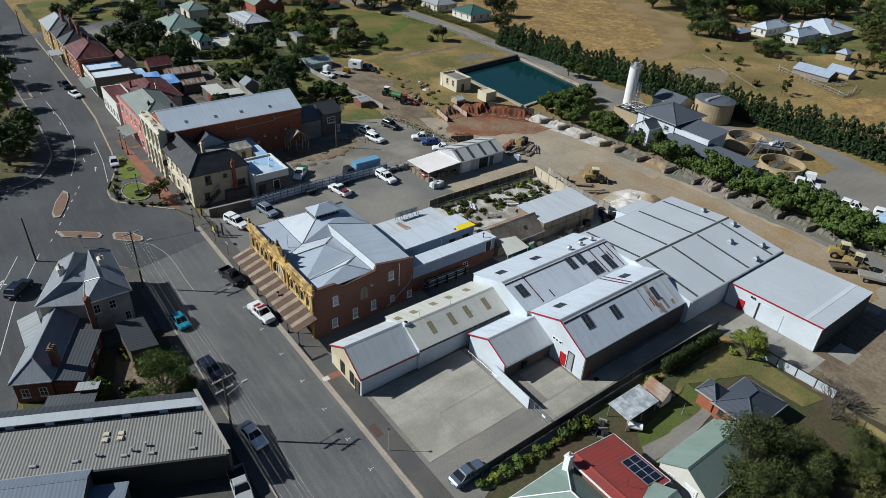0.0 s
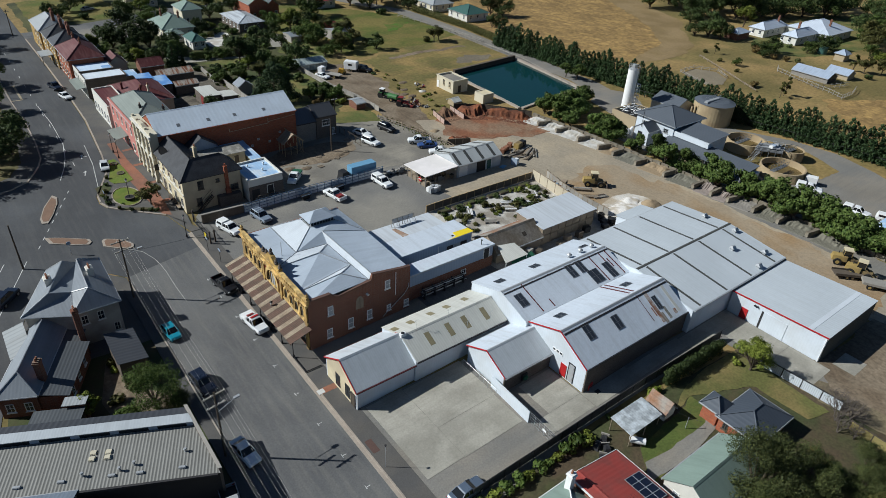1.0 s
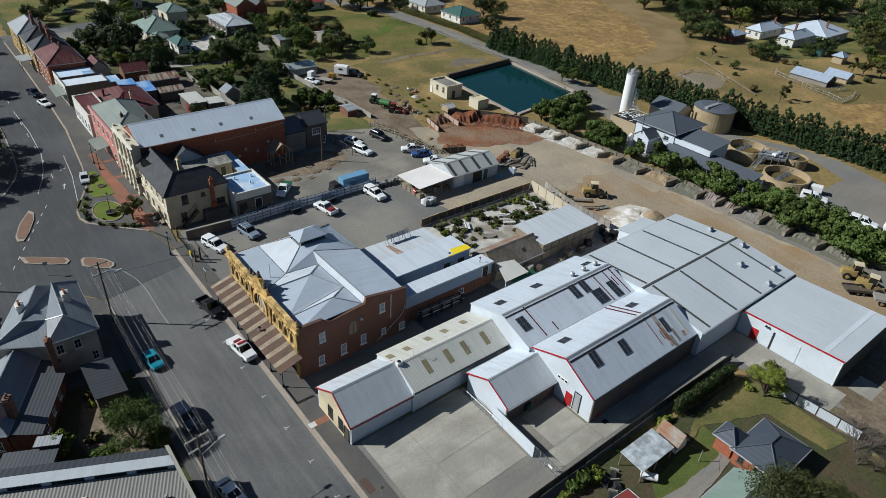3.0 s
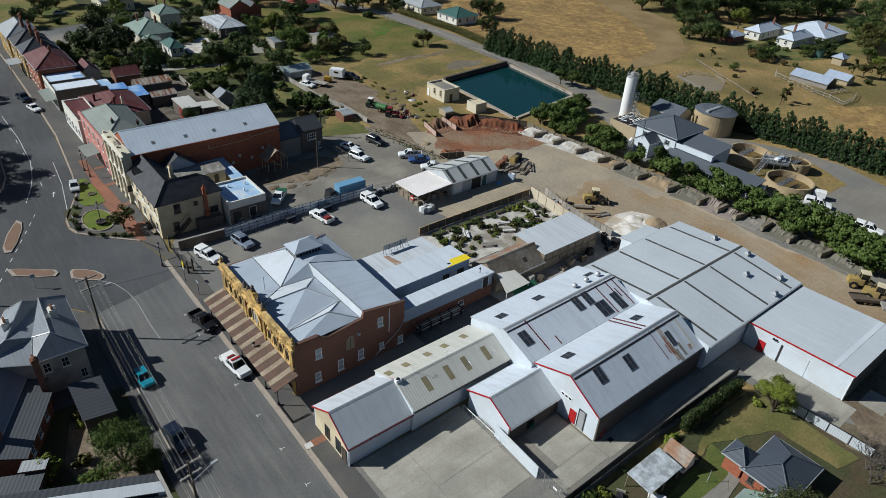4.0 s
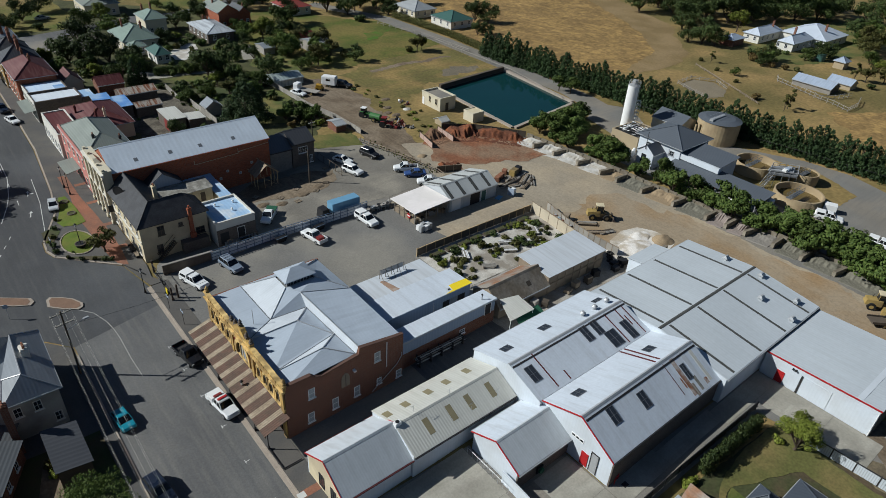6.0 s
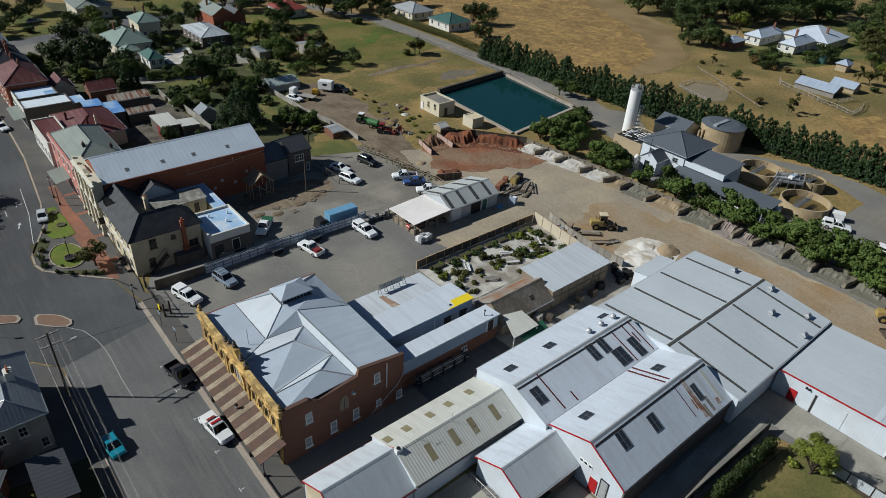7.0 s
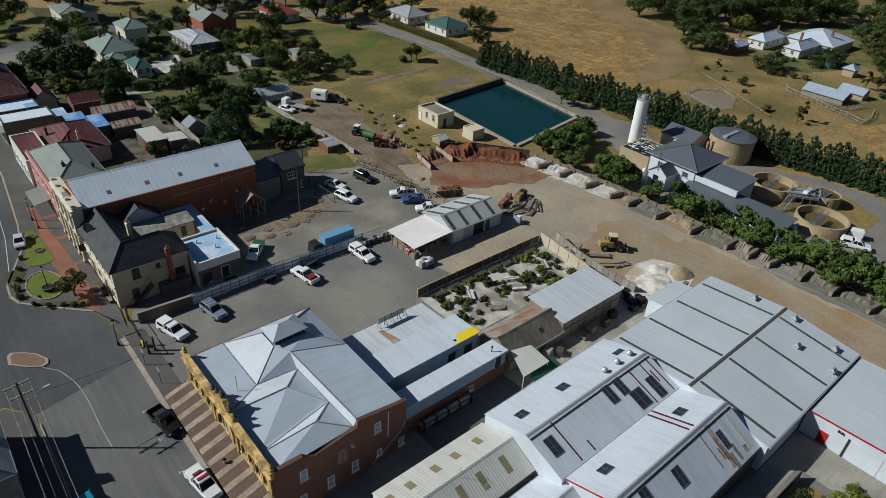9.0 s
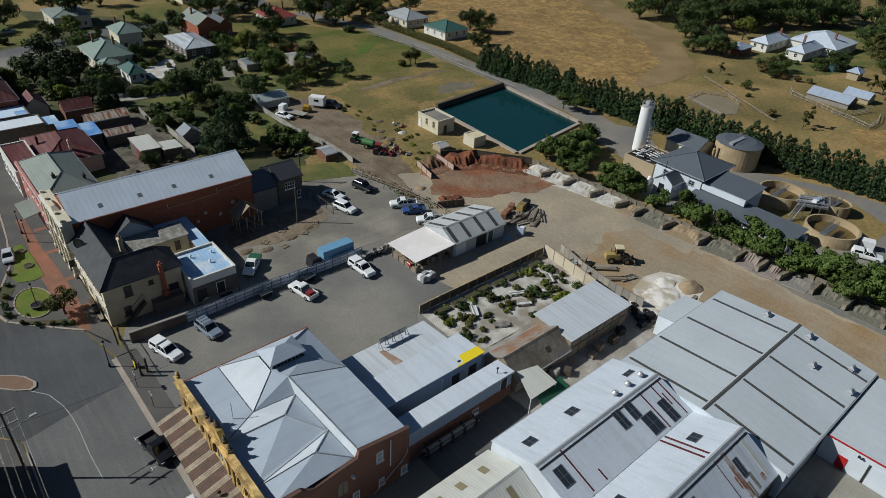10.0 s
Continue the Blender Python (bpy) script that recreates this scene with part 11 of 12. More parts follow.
def build_car(style):
    body, cab = STYLES[style]
    t = thing("car", "parked car", "car")
    s = loft(Shape(), [section(x, hw, z0, z1, 0.88) for x, hw, z0, z1 in body])
    part("body", s, CAR_PAINT, t, smooth=False)
    ring = lambda x, hw, z, lo: [(x, -hw, lo), (x, -hw, z), (x, hw, z), (x, hw, lo)]
    # glasshouse below, painted roof skin on top
    f, a, b, r = cab
    g_ = Shape().hexa([(f[0], -f[1], f[2] - 0.02), (f[0], f[1], f[2] - 0.02), (r[0], r[1], r[2] - 0.02), (r[0], -r[1], r[2] - 0.02)], [(a[0], -a[1], a[2]), (a[0], a[1], a[2]), (b[0], b[1], b[2]), (b[0], -b[1], b[2])])
    part("glasshouse", g_, CAR_GLASS, t, "dark tinted windows")
    rf = Shape().hexa([(a[0] + 0.04, -a[1] - 0.02, a[2] - 0.03), (a[0] + 0.04, a[1] + 0.02, a[2] - 0.03), (b[0] - 0.05, b[1] + 0.02, b[2] - 0.03), (b[0] - 0.05, -b[1] - 0.02, b[2] - 0.03)],
                      [(a[0] - 0.1, -a[1] * 0.92, a[2] + 0.06), (a[0] - 0.1, a[1] * 0.92, a[2] + 0.06), (b[0] + 0.1, b[1] * 0.92, b[2] + 0.06), (b[0] + 0.1, -b[1] * 0.92, b[2] + 0.06)])
    part("roof", rf, CAR_PAINT, t)
    s = Shape()
    for sg in (-1, 1):
        for p, q in (((f[0], f[1], f[2]), (a[0], a[1], a[2])), ((r[0], r[1], r[2]), (b[0], b[1], b[2])), (((a[0] + b[0]) / 2, (f[1] + r[1]) / 2, f[2]), ((a[0] + b[0]) / 2, a[1], a[2]))):
            s.tube((p[0], sg * p[1], p[2]), (q[0], sg * q[1], q[2]), 0.05, 5)
    if style == "van":
        s.hexa([(0.9, -0.97, 1.3), (0.9, -0.86, 2.0), (-2.2, -0.88, 2.02), (-2.2, -0.97, 1.3)], [(0.9, -0.94, 1.3), (0.9, -0.83, 2.0), (-2.2, -0.85, 2.02), (-2.2, -0.94, 1.3)])
        s.hexa([(0.9, 0.97, 1.3), (0.9, 0.86, 2.0), (-2.2, 0.88, 2.02), (-2.2, 0.97, 1.3)], [(0.9, 0.94, 1.3), (0.9, 0.83, 2.0), (-2.2, 0.85, 2.02), (-2.2, 0.94, 1.3)])
    part("pillar_frame", s, CAR_PAINT, t)
    L = body[0][0]
    wx = (L * 0.62, -L * 0.62)
    rad = 0.33 if style in ("sedan", "hatch") else 0.38
    hw = body[2][1]
    for x in wx:
        for sg in (-1, 1):
            w = part("wheel", Shape().tube((x, sg * (hw - 0.2), rad), (x, sg * (hw + 0.02), rad), rad, 16), TYRE, t)
            part("rim", Shape().tube((x, sg * (hw + 0.01), rad), (x, sg * (hw + 0.035), rad), rad * 0.6, 12), RIM, w)
    z = body[1][3] - 0.12
    for sg in (-1, 1):
        part("headlight", Shape().box(L - 0.24, sg * hw * 0.55, z - 0.14, L - 0.06, sg * hw * 0.88, z + 0.02), LAMP_GLASS, t)
        part("tail_light", Shape().box(-L + 0.02, sg * hw * 0.62, z - 0.1, -L + 0.1, sg * hw * 0.92, z + 0.08), TAIL_RED, t)
    part("bumper", Shape().box(L - 0.18, -hw * 0.8, 0.32, L + 0.03, hw * 0.8, 0.5), DARK_TRIM, t, bevel=0.03)
    part("number_plate", Shape().box(-L - 0.03, -0.22, 0.55, -L + 0.02, 0.22, 0.66), WHITE_PAINT, t)
    if style == "ute":
        for b_ in ((-2.55, -0.94, -0.8, -0.88), (-2.55, 0.88, -0.8, 0.94), (-2.6, -0.88, -2.52, 0.88)):
            part("tray_side", Shape().box(b_[0], b_[1], 0.6, b_[2], b_[3], 1.1), CAR_PAINT, t)
        part("tray_floor", Shape().box(-2.5, -0.86, 0.62, -0.85, 0.86, 0.68), DARK_TRIM, t, "dark tray liner")
    return t


def car(style, colour, x, y, heading, label, extra=None, name="car", z=None):
    if style not in CAR_SRC:
        CAR_SRC[style] = build_car(style)
        t = CAR_SRC[style]
        t.matrix_world = pose(x, y, (gz(x) if z is None else z) + 0.06, 0, 0, heading)
        CAR_SRC[style + "_used"] = True
    else:
        t = copy_thing(CAR_SRC[style], pose(x, y, (gz(x) if z is None else z) + 0.06, 0, 0, heading))
    t["label"], t["category"] = label, {"sedan": "car", "wagon": "car", "hatch": "car", "ute": "utility truck", "van": "van"}[style]
    t.name = {"ute": "ute", "van": "van"}.get(style, "car")
    for o in t.children_recursive:
        if o.name.startswith(("body", "roof", "pillar_frame", "tray_side")):
            o.color = (*colour, 1)
    if extra:
        extra(t)
    return t


WHITE, BLACK, SILVER, BLUE, DBLUE, TEAL, GREY = (0.72, 0.73, 0.73), (0.012, 0.012, 0.014), (0.36, 0.37, 0.38), (0.04, 0.08, 0.22), (0.012, 0.018, 0.035), (0.02, 0.22, 0.3), (0.12, 0.125, 0.13)


def canopy(t):
    part("canopy", Shape().hexa([(-2.55, -0.92, 1.1), (-0.85, -0.92, 1.1), (-0.85, 0.92, 1.1), (-2.55, 0.92, 1.1)], [(-2.45, -0.76, 1.75), (-0.85, -0.76, 1.75), (-0.85, 0.76, 1.75), (-2.45, 0.76, 1.75)]), WHITE_PAINT, t, "white tray canopy")
    for sg in (-1, 1):
        part("side_window", Shape().hexa([(-2.3, sg * 0.915, 1.2), (-1.0, sg * 0.915, 1.2), (-1.0, sg * 0.9, 1.2), (-2.3, sg * 0.9, 1.2)], [(-2.25, sg * 0.83, 1.6), (-1.0, sg * 0.83, 1.6), (-1.0, sg * 0.81, 1.6), (-2.25, sg * 0.81, 1.6)]), CAR_GLASS, t)


def red_load(t):
    part("load", Shape().box(-2.0, -0.6, 0.68, -1.1, 0.5, 1.2).box(-2.3, -0.2, 0.68, -2.0, 0.6, 0.95), RED_PAINT, t, "red machinery in the tray")


def toolbox(t):
    part("toolbox", Shape().box(-2.3, -0.84, 0.68, -0.95, 0.84, 1.35), WHITE_PAINT, t, "white service body", bevel=0.04)
    part("light_bar", Shape().box(-0.1, -0.6, 1.8, 0.2, 0.6, 1.92), RED_TRIM, t, "red roof light bar")
    part("red_load", Shape().box(-1.3, -0.5, 1.35, -0.95, 0.5, 1.5), RED_PAINT, t)


def rack(t):
    for x in (-1.4, -0.7, 0.0):
        part("roof_rack", Shape().tube((x, -0.75, 1.85), (x, 0.75, 1.85), 0.03), BLACK_METAL, t)


def green_tray(t):
    part("tray_cover", Shape().box(-2.6, -0.95, 1.1, -0.85, 0.95, 1.25), GREEN_NET, t, "green tray cover")


car("ute", BLACK, 26.2, 85.2, -81, "black utility truck parked at the kerb")
car("ute", WHITE, 26.2, 74.0, -83, "white service utility with red light bar", toolbox)
car("hatch", TEAL, 15.9, 78.6, -84, "small teal hatchback in the shade")
car("wagon", DBLUE, 15.9, 66.4, -82, "dark blue station wagon in the shade")
car("sedan", WHITE, 15.9, 53.2, -82, "white sedan parked at the kerb")
car("sedan", (0.1, 0.13, 0.18), 33.2, 34.4, 3, "blue-grey sedan parked beside the shrubs")
car("wagon", DBLUE, -1.2, 99.2, 50, "dark blue wagon on the road")
car("sedan", WHITE, 24.0, 184.4, -76, "white sedan parked before the shops")
car("ute", DBLUE, 23.3, 193.0, -80, "dark utility parked before the shops")
car("hatch", (0.5, 0.52, 0.54), 21.8, 137.6, -99, "pale silver hatchback on the main street")
car("wagon", GREY, 10.2, 208, 88, "grey car in the tree shade")
car("ute", WHITE, 33.2, 100.6, -74, "white utility with a canopy by the gate", canopy)
car("wagon", (0.2, 0.24, 0.3), 39.4, 101.2, -80, "blue-grey wagon with roof rack in the car park", rack)
car("ute", WHITE, 54.2, 100.6, 101, "white utility with a red load", red_load)
car("ute", WHITE, 64.6, 99.8, -86, "white utility with canopy in the car park", canopy)
car("ute", WHITE, 51.2, 111.4, 228, "white utility with a green tray cover", green_tray)
car("sedan", WHITE, 74.2, 123.2, -70, "white sedan with blue bonnet in the yard")
car("wagon", WHITE, 73.2, 117.8, -75, "white wagon parked in the yard")
car("wagon", BLACK, 80.7, 122.8, -78, "black four-wheel drive in the yard")
car("ute", WHITE, 83.0, 112.8, 150, "white utility with a tray")
car("sedan", BLUE, 83.2, 109.8, 150, "blue sedan in the yard")
car("ute", WHITE, 83.4, 105.2, 148, "white utility beside the store shed")
car("ute", WHITE, 139.6, 49.8, -68, "white utility with canopy at the plant", canopy)
car("ute", WHITE, 137.6, 39.2, -80, "white service truck at the plant", canopy)
car("ute", WHITE, 139.8, 33.6, -70, "white service truck at the plant", canopy)
car("sedan", WHITE, 86.2, 164.2, -68, "white sedan on the dirt by the fence")
car("wagon", BLACK, 99.8, 163.8, -60, "black wagon beside the caravan")
car("sedan", SILVER, 49.7, 274, 15, "silver car in the side street")
car("hatch", SILVER, 51.6, 226.5, 10, "silver car in the village car park")
car("ute", SILVER, 12.0, 47.2, -98, "silver utility parked beside the warehouse")
car("wagon", WHITE, 20.6, 4.0, -90, "white wagon on the street")

# box trailer and dolly at the plant
tr = thing("box_trailer", "white box trailer beside the plant road", "trailer", 143.3, 51.3, None, -68)
part("box", Shape().box(-1.2, -0.8, 0.6, 1.2, 0.8, 1.9), WHITE_PAINT, tr, bevel=0.05)
for sg in (-1, 1):
    part("wheel", Shape().tube((0, sg * 0.85, 0.35), (0, sg * 1.05, 0.35), 0.35, 14), TYRE, tr)
part("drawbar", Shape().tube((1.6, 0, 0.55), (2.8, 0, 0.5), 0.06), BLACK_METAL, tr)
# blue box truck body
lt = thing("box_truck", "box truck with a pale blue cargo body", "truck", 63.2, 105.3, None, 0)
part("cargo_body", Shape().box(-2.9, -1.0, 0.9, 2.9, 1.0, 2.9), BLUE_TARP, lt, "pale blue cargo box", bevel=0.06)
part("chassis", Shape().box(-4.6, -0.5, 0.5, 3.0, 0.5, 0.9), DARK_TRIM, lt)
part("cab", Shape().hexa([(-5.2, -1.05, 0.5), (-3.6, -1.05, 0.5), (-3.6, 1.05, 0.5), (-5.2, 1.05, 0.5)], [(-4.9, -1.0, 2.2), (-3.6, -1.0, 2.3), (-3.6, 1.0, 2.3), (-4.9, 1.0, 2.2)]), BLACK_METAL, lt, bevel=0.08)
for x in (-4.3, 1.2, 2.2):
    for sg in (-1, 1):
        part("wheel", Shape().tube((x, sg * 0.85, 0.45), (x, sg * 1.1, 0.45), 0.45, 14), TYRE, lt)


def machine_wheels(t, spots, r, w, half):
    for x in spots:
        for sg in (-1, 1):
            wl = part("wheel", Shape().tube((x, sg * (half - w), r), (x, sg * half, r), r, 18), TYRE, t)
            part("rim", Shape().tube((x, sg * (half - 0.02), r), (x, sg * (half + 0.02), r), r * 0.5, 12), MACHINE_YELLOW, wl)


def loader(x, y, heading, label):
    t = thing("wheel_loader", label, "loader", x, y, None, heading)
    part("body", Shape().hexa([(-2.6, -0.8, 0.8), (-0.2, -0.8, 0.8), (-0.2, 0.8, 0.8), (-2.6, 0.8, 0.8)], [(-2.5, -0.7, 1.7), (-0.2, -0.75, 1.9), (-0.2, 0.75, 1.9), (-2.5, 0.7, 1.7)]), MACHINE_YELLOW, t, bevel=0.04)
    part("front_frame", Shape().box(-0.2, -0.5, 0.6, 1.6, 0.5, 1.4), MACHINE_YELLOW, t, bevel=0.04)
    c = part("cab", Shape().hexa([(-1.0, -0.6, 1.8), (0.3, -0.6, 1.8), (0.3, 0.6, 1.8), (-1.0, 0.6, 1.8)], [(-0.9, -0.55, 2.9), (0.2, -0.55, 2.9), (0.2, 0.55, 2.9), (-0.9, 0.55, 2.9)]), CAR_GLASS, t)
    part("cab_roof", Shape().box(-1.1, -0.7, 2.9, 0.35, 0.7, 3.05), CREAM_WALL, c)
    for a, b in ((-1.0, -0.6), (-1.0, 0.6), (0.3, -0.6), (0.3, 0.6)):
        part("cab_post", Shape().tube((a, b, 1.8), (a * 0.92, b * 0.92, 2.95), 0.05), MACHINE_YELLOW, c)
    for sg in (-0.45, 0.45):
        part("lift_arm", Shape().tube((0.5, sg, 1.7), (2.4, sg, 0.6), 0.12, 6), MACHINE_YELLOW, t)
    part("bucket", Shape().prism([(2.3, 0.1), (3.2, 0.05), (3.2, 0.15), (2.5, 0.35), (2.45, 0.9), (2.3, 0.95)], "y", -1.15, 1.15), GREY_BRICK, t, "worn steel bucket")
    machine_wheels(t, (-1.6, 1.1), 0.65, 0.45, 1.05)
    part("exhaust", Shape().tube((-1.6, 0.3, 1.7), (-1.6, 0.3, 2.4), 0.05), BLACK_METAL, t)
    return t


loader(101.6, 76.2, -42, "yellow wheel loader working in the yard")
loader(116.6, 31.6, -60, "worn yellow loader parked at the fence")
loader(114.8, 28.4, -75, "worn yellow loader with raised frame")
tb = thing("tray_trailer", "rusty flat tray trailer", "trailer", 112.6, 29.6, None, -45)
part("tray", Shape().box(-2.4, -1, 0.7, 2.4, 1, 0.85).box(-2.4, -1, 0.85, 2.4, -0.92, 1.15).box(-2.4, 0.92, 0.85, 2.4, 1, 1.15), TIMBER_DARK, tb)
machine_wheels(tb, (-0.4, 0.5), 0.4, 0.25, 0.95)
tk2 = thing("old_truck", "old truck with pale blue cab", "truck", 113.6, 24.6, None, -60)
part("cab", Shape().box(1.0, -1, 0.7, 2.6, 1, 2.4), BLUE_WALL, tk2, bevel=0.12)
part("windscreen", Shape().box(2.6, -0.85, 1.6, 2.63, 0.85, 2.2), CAR_GLASS, tk2)
part("tray", Shape().box(-3, -1.1, 0.9, 0.9, 1.1, 1.3), GREY_TIMBER, tk2)
machine_wheels(tk2, (-1.8, 1.8), 0.48, 0.3, 1.05)


def tractor(x, y, heading, label, paint, canopy_mat):
    t = thing("tractor", label, "tractor", x, y, None, heading)
    part("bonnet", Shape().box(0.2, -0.35, 0.8, 1.8, 0.35, 1.5), paint, t, bevel=0.06)
    part("rear_body", Shape().box(-0.9, -0.5, 0.7, 0.2, 0.5, 1.2), paint, t, bevel=0.06)
    c = part("cab", Shape().box(-0.9, -0.6, 1.2, 0.2, 0.6, 2.3), CAR_GLASS, t)
    part("cab_roof", Shape().box(-1.0, -0.7, 2.3, 0.3, 0.7, 2.42), canopy_mat, c)
    for sg in (-1, 1):
        part("rear_wheel", Shape().tube((-0.6, sg * 0.55, 0.75), (-0.6, sg * 0.95, 0.75), 0.75, 18), TYRE, t)
        part("front_wheel", Shape().tube((1.4, sg * 0.5, 0.42), (1.4, sg * 0.8, 0.42), 0.42, 14), TYRE, t)
        part("fender", Shape().box(-1.1, sg * 0.5, 1.45, -0.1, sg * 0.95, 1.55), paint, t)
    part("loader_arm", Shape().tube((0.4, -0.55, 1.3), (2.6, -0.55, 0.6), 0.08).tube((0.4, 0.55, 1.3), (2.6, 0.55, 0.6), 0.08).box(2.4, -0.8, 0.2, 3.0, 0.8, 0.7), paint, t)
    return t


tractor(92.6, 142.4, -60, "green farm tractor with white cab roof", GREEN_PAINT, WHITE_PAINT)
tractor(93.2, 134.6, -50, "red farm tractor with a loader", RED_PAINT, RED_PAINT)
sp = thing("spreader", "green tank spreader behind the tractor", "farm machine", 93.2, 138.8, None, -65)
part("tank", Shape().tube((-1.4, 0, 1.2), (1.4, 0, 1.2), 0.75, 16), GREEN_PAINT, sp)
machine_wheels(sp, (0,), 0.55, 0.35, 1.1)
pw_ = thing("plough", "rusty red field plough", "farm machine", 96.2, 132.8, None, 20)
for i in range(5):
    part("tine", Shape().tube((-1.5 + i * 0.7, -0.6, 0), (-1.2 + i * 0.7, 0.4, 1.1), 0.07), RED_PAINT, pw_)
part("beam", Shape().tube((-1.8, 0.4, 1.0), (1.9, 0.4, 1.2), 0.1), RED_PAINT, pw_)
cv = thing("caravan", "white boxy horse float", "caravan", 96.8, 166.2, None, -52)
part("body", Shape().box(-2, -1.1, 0.6, 2, 1.1, 2.9), WHITE_PAINT, cv, bevel=0.15)
part("window", Shape().box(-0.6, -1.13, 1.8, 0.6, -1.1, 2.3), CAR_GLASS, cv)
machine_wheels(cv, (-0.3, 0.5), 0.35, 0.2, 1.1)
ftk = thing("flatbed_truck", "white flatbed truck beside the fence", "truck", 88.6, 164.8, None, 118)
part("cab", Shape().box(1.6, -1.05, 0.6, 3.2, 1.05, 2.4), WHITE_PAINT, ftk, bevel=0.15)
part("windscreen", Shape().box(3.19, -0.85, 1.5, 3.23, 0.85, 2.15), CAR_GLASS, ftk)
part("tray", Shape().box(-4, -1.1, 0.9, 1.5, 1.1, 1.05), GREY_TIMBER, ftk)
machine_wheels(ftk, (-2.4, 2.4), 0.45, 0.3, 1.05)
ye = thing("site_skip", "yellow-orange site machine on the dirt", "machine", 92.9, 164.7, None, -40)
part("body", Shape().hexa([(-1.2, -0.8, 0.4), (1.0, -0.8, 0.4), (1.0, 0.8, 0.4), (-1.2, 0.8, 0.4)], [(-0.9, -0.7, 1.7), (0.5, -0.7, 1.5), (0.5, 0.7, 1.5), (-0.9, 0.7, 1.7)]), SITE_YELLOW, ye, bevel=0.05)
machine_wheels(ye, (-0.7, 0.6), 0.4, 0.25, 0.9)


# ---------------------------------------------------------------- power poles and wires
def power_pole(x, y, h, rz, arms, label):
    t = thing("power_pole", label, "power pole", x, y, 0.05, rz)
    part("pole", Shape().cone(0, 0, 0, h, 0.15, 0.1, 10), TIMBER_DARK, t)
    for z, w in arms:
        arm = part("cross_arm", Shape().box(-w / 2, -0.07, z, w / 2, 0.07, z + 0.14), GREY_TIMBER, t)
        for i in range(4):
            u = -w / 2 + 0.15 + i * (w - 0.3) / 3
            part("insulator", Shape().cone(u, 0, z + 0.14, z + 0.32, 0.05, 0.03, 6), STONE_TRIM, arm)
    return t


POLES = [(14.1, 90.2, 10.3), (14.0, 54.3, 10.1), (13.9, 18.5, 10.1), (13.9, -16, 10.1)]
for x, y, h in POLES:
    pp = power_pole(x, y, h, 8, ((h - 0.45, 2.6), (h - 2.0, 2.2)), "timber power pole with two cross-arms")
    part("lamp_arm", Shape().tube((0, 0, h - 3.0), (2.3, 0.3, h - 2.6), 0.04), ZINC_TRIM, pp)
    part("lamp_head", Shape().box(2.2, 0.16, h - 2.7, 2.9, 0.46, h - 2.5), ZINC_TRIM, pp)
for k, u in enumerate((-1.15, -0.4, 0.4, 1.15)):
    for dz in ((-0.12, -1.37) if k in (0, 3) else (-0.12,)):
        for (ax, ay, ah), (bx, by, bh) in zip(POLES, POLES[1:]):
            s = Shape()
            pts = []
            for i in range(9):
                w = i / 8
                pts.append((ax + (bx - ax) * w + u, ay + (by - ay) * w, ah + (bh - ah) * w + dz - 0.55 * 4 * w * (1 - w)))
            s.cable(pts, 0.006)
            solid("power_wire", s, STONE_TRIM, "thin sagging overhead wire between poles", "wire")
s = Shape()
pts = [(15.2 + 17.5 * i / 10, 90.2 - 0.3 * i / 10, 8.0 - 0.2 * i / 10 - 1.6 * (i / 10) * (1 - i / 10)) for i in range(11)]
for k in range(11):
    s.v += [(pts[k][0], pts[k][1] + dy, pts[k][2] + dz) for dy, dz in ((-0.02, 0), (0, 0.02), (0.02, 0), (0, -0.02))]
for k in range(10):
    for i in range(4):
        j = (i + 1) % 4
        s.f.append((4 * k + i, 4 * k + j, 4 * k + 4 + j, 4 * k + 4 + i))
solid("service_wire", s, BLACK_METAL, "service wire across the street", "wire")
power_pole(63.9, 119.1, 8.5, 20, (), "bare timber pole in the building yard")
power_pole(72.4, 132.6, 8, 0, ((7.4, 1.6),), "timber service pole by the annex")
for x, y in ((4.0, 160), (5.5, 196), (7, 232)):
    power_pole(x, y, 9, 5, ((8.5, 2.2),), "timber power pole under street trees")
power_pole(2.2, 107, 8.0, 40, (), "grey street light column")
power_pole(22.4, 252, 8.0, 0, ((7.4, 1.8),), "timber power pole in the side street")
power_pole(266, 218, 9, 0, ((8.4, 1.8),), "timber power pole on the farm")


def street_lamp(x, y, h=4.2, z=0.2):
    t = thing("street_lamp", "black heritage street lamp", "street lamp", x, y, z)
    part("base", Shape().cone(0, 0, 0, 0.5, 0.2, 0.12, 10), BLACK_METAL, t)
    part("column", Shape().cone(0, 0, 0.5, h - 0.5, 0.07, 0.05, 8), BLACK_METAL, t)
    part("lantern", Shape().cone(0, 0, h - 0.5, h, 0.12, 0.22, 6), LAMP_GLASS, t)
    part("cap", Shape().cone(0, 0, h, h + 0.25, 0.26, 0.03, 6), BLACK_METAL, t)
    return t


for x, y in ((26.4, 102.8), (25.2, 144.7), (22.2, 121.4), (25.4, 141.2), (28.4, 72.6)):
    street_lamp(x, y)
ft = thing("fountain", "small dark round garden ornament", "ornament", 22.2, 121.4, 0.24)
part("basin", Shape().cone(0, 0, 0, 0.5, 0.7, 0.9, 14), BLACK_METAL, ft)
part("rim", Shape().ring(0, 0, 0.5, 0.58, 0.9, 0.75, 20), GREY_BRICK, ft)
for i, y in enumerate((133.5, 138.6)):
    bk = thing("garden_bed_ring", "small dark planted ring in the lawn", "planter", 23.7, y, 0.22)
    part("rim", Shape().ring(0, 0, 0, 0.2, 0.7, 0.55, 16), GREY_BRICK, bk)
    part("soil", Shape().cone(0, 0, 0, 0.14, 0.55, 0.5, 16), GARDEN_SOIL, bk)
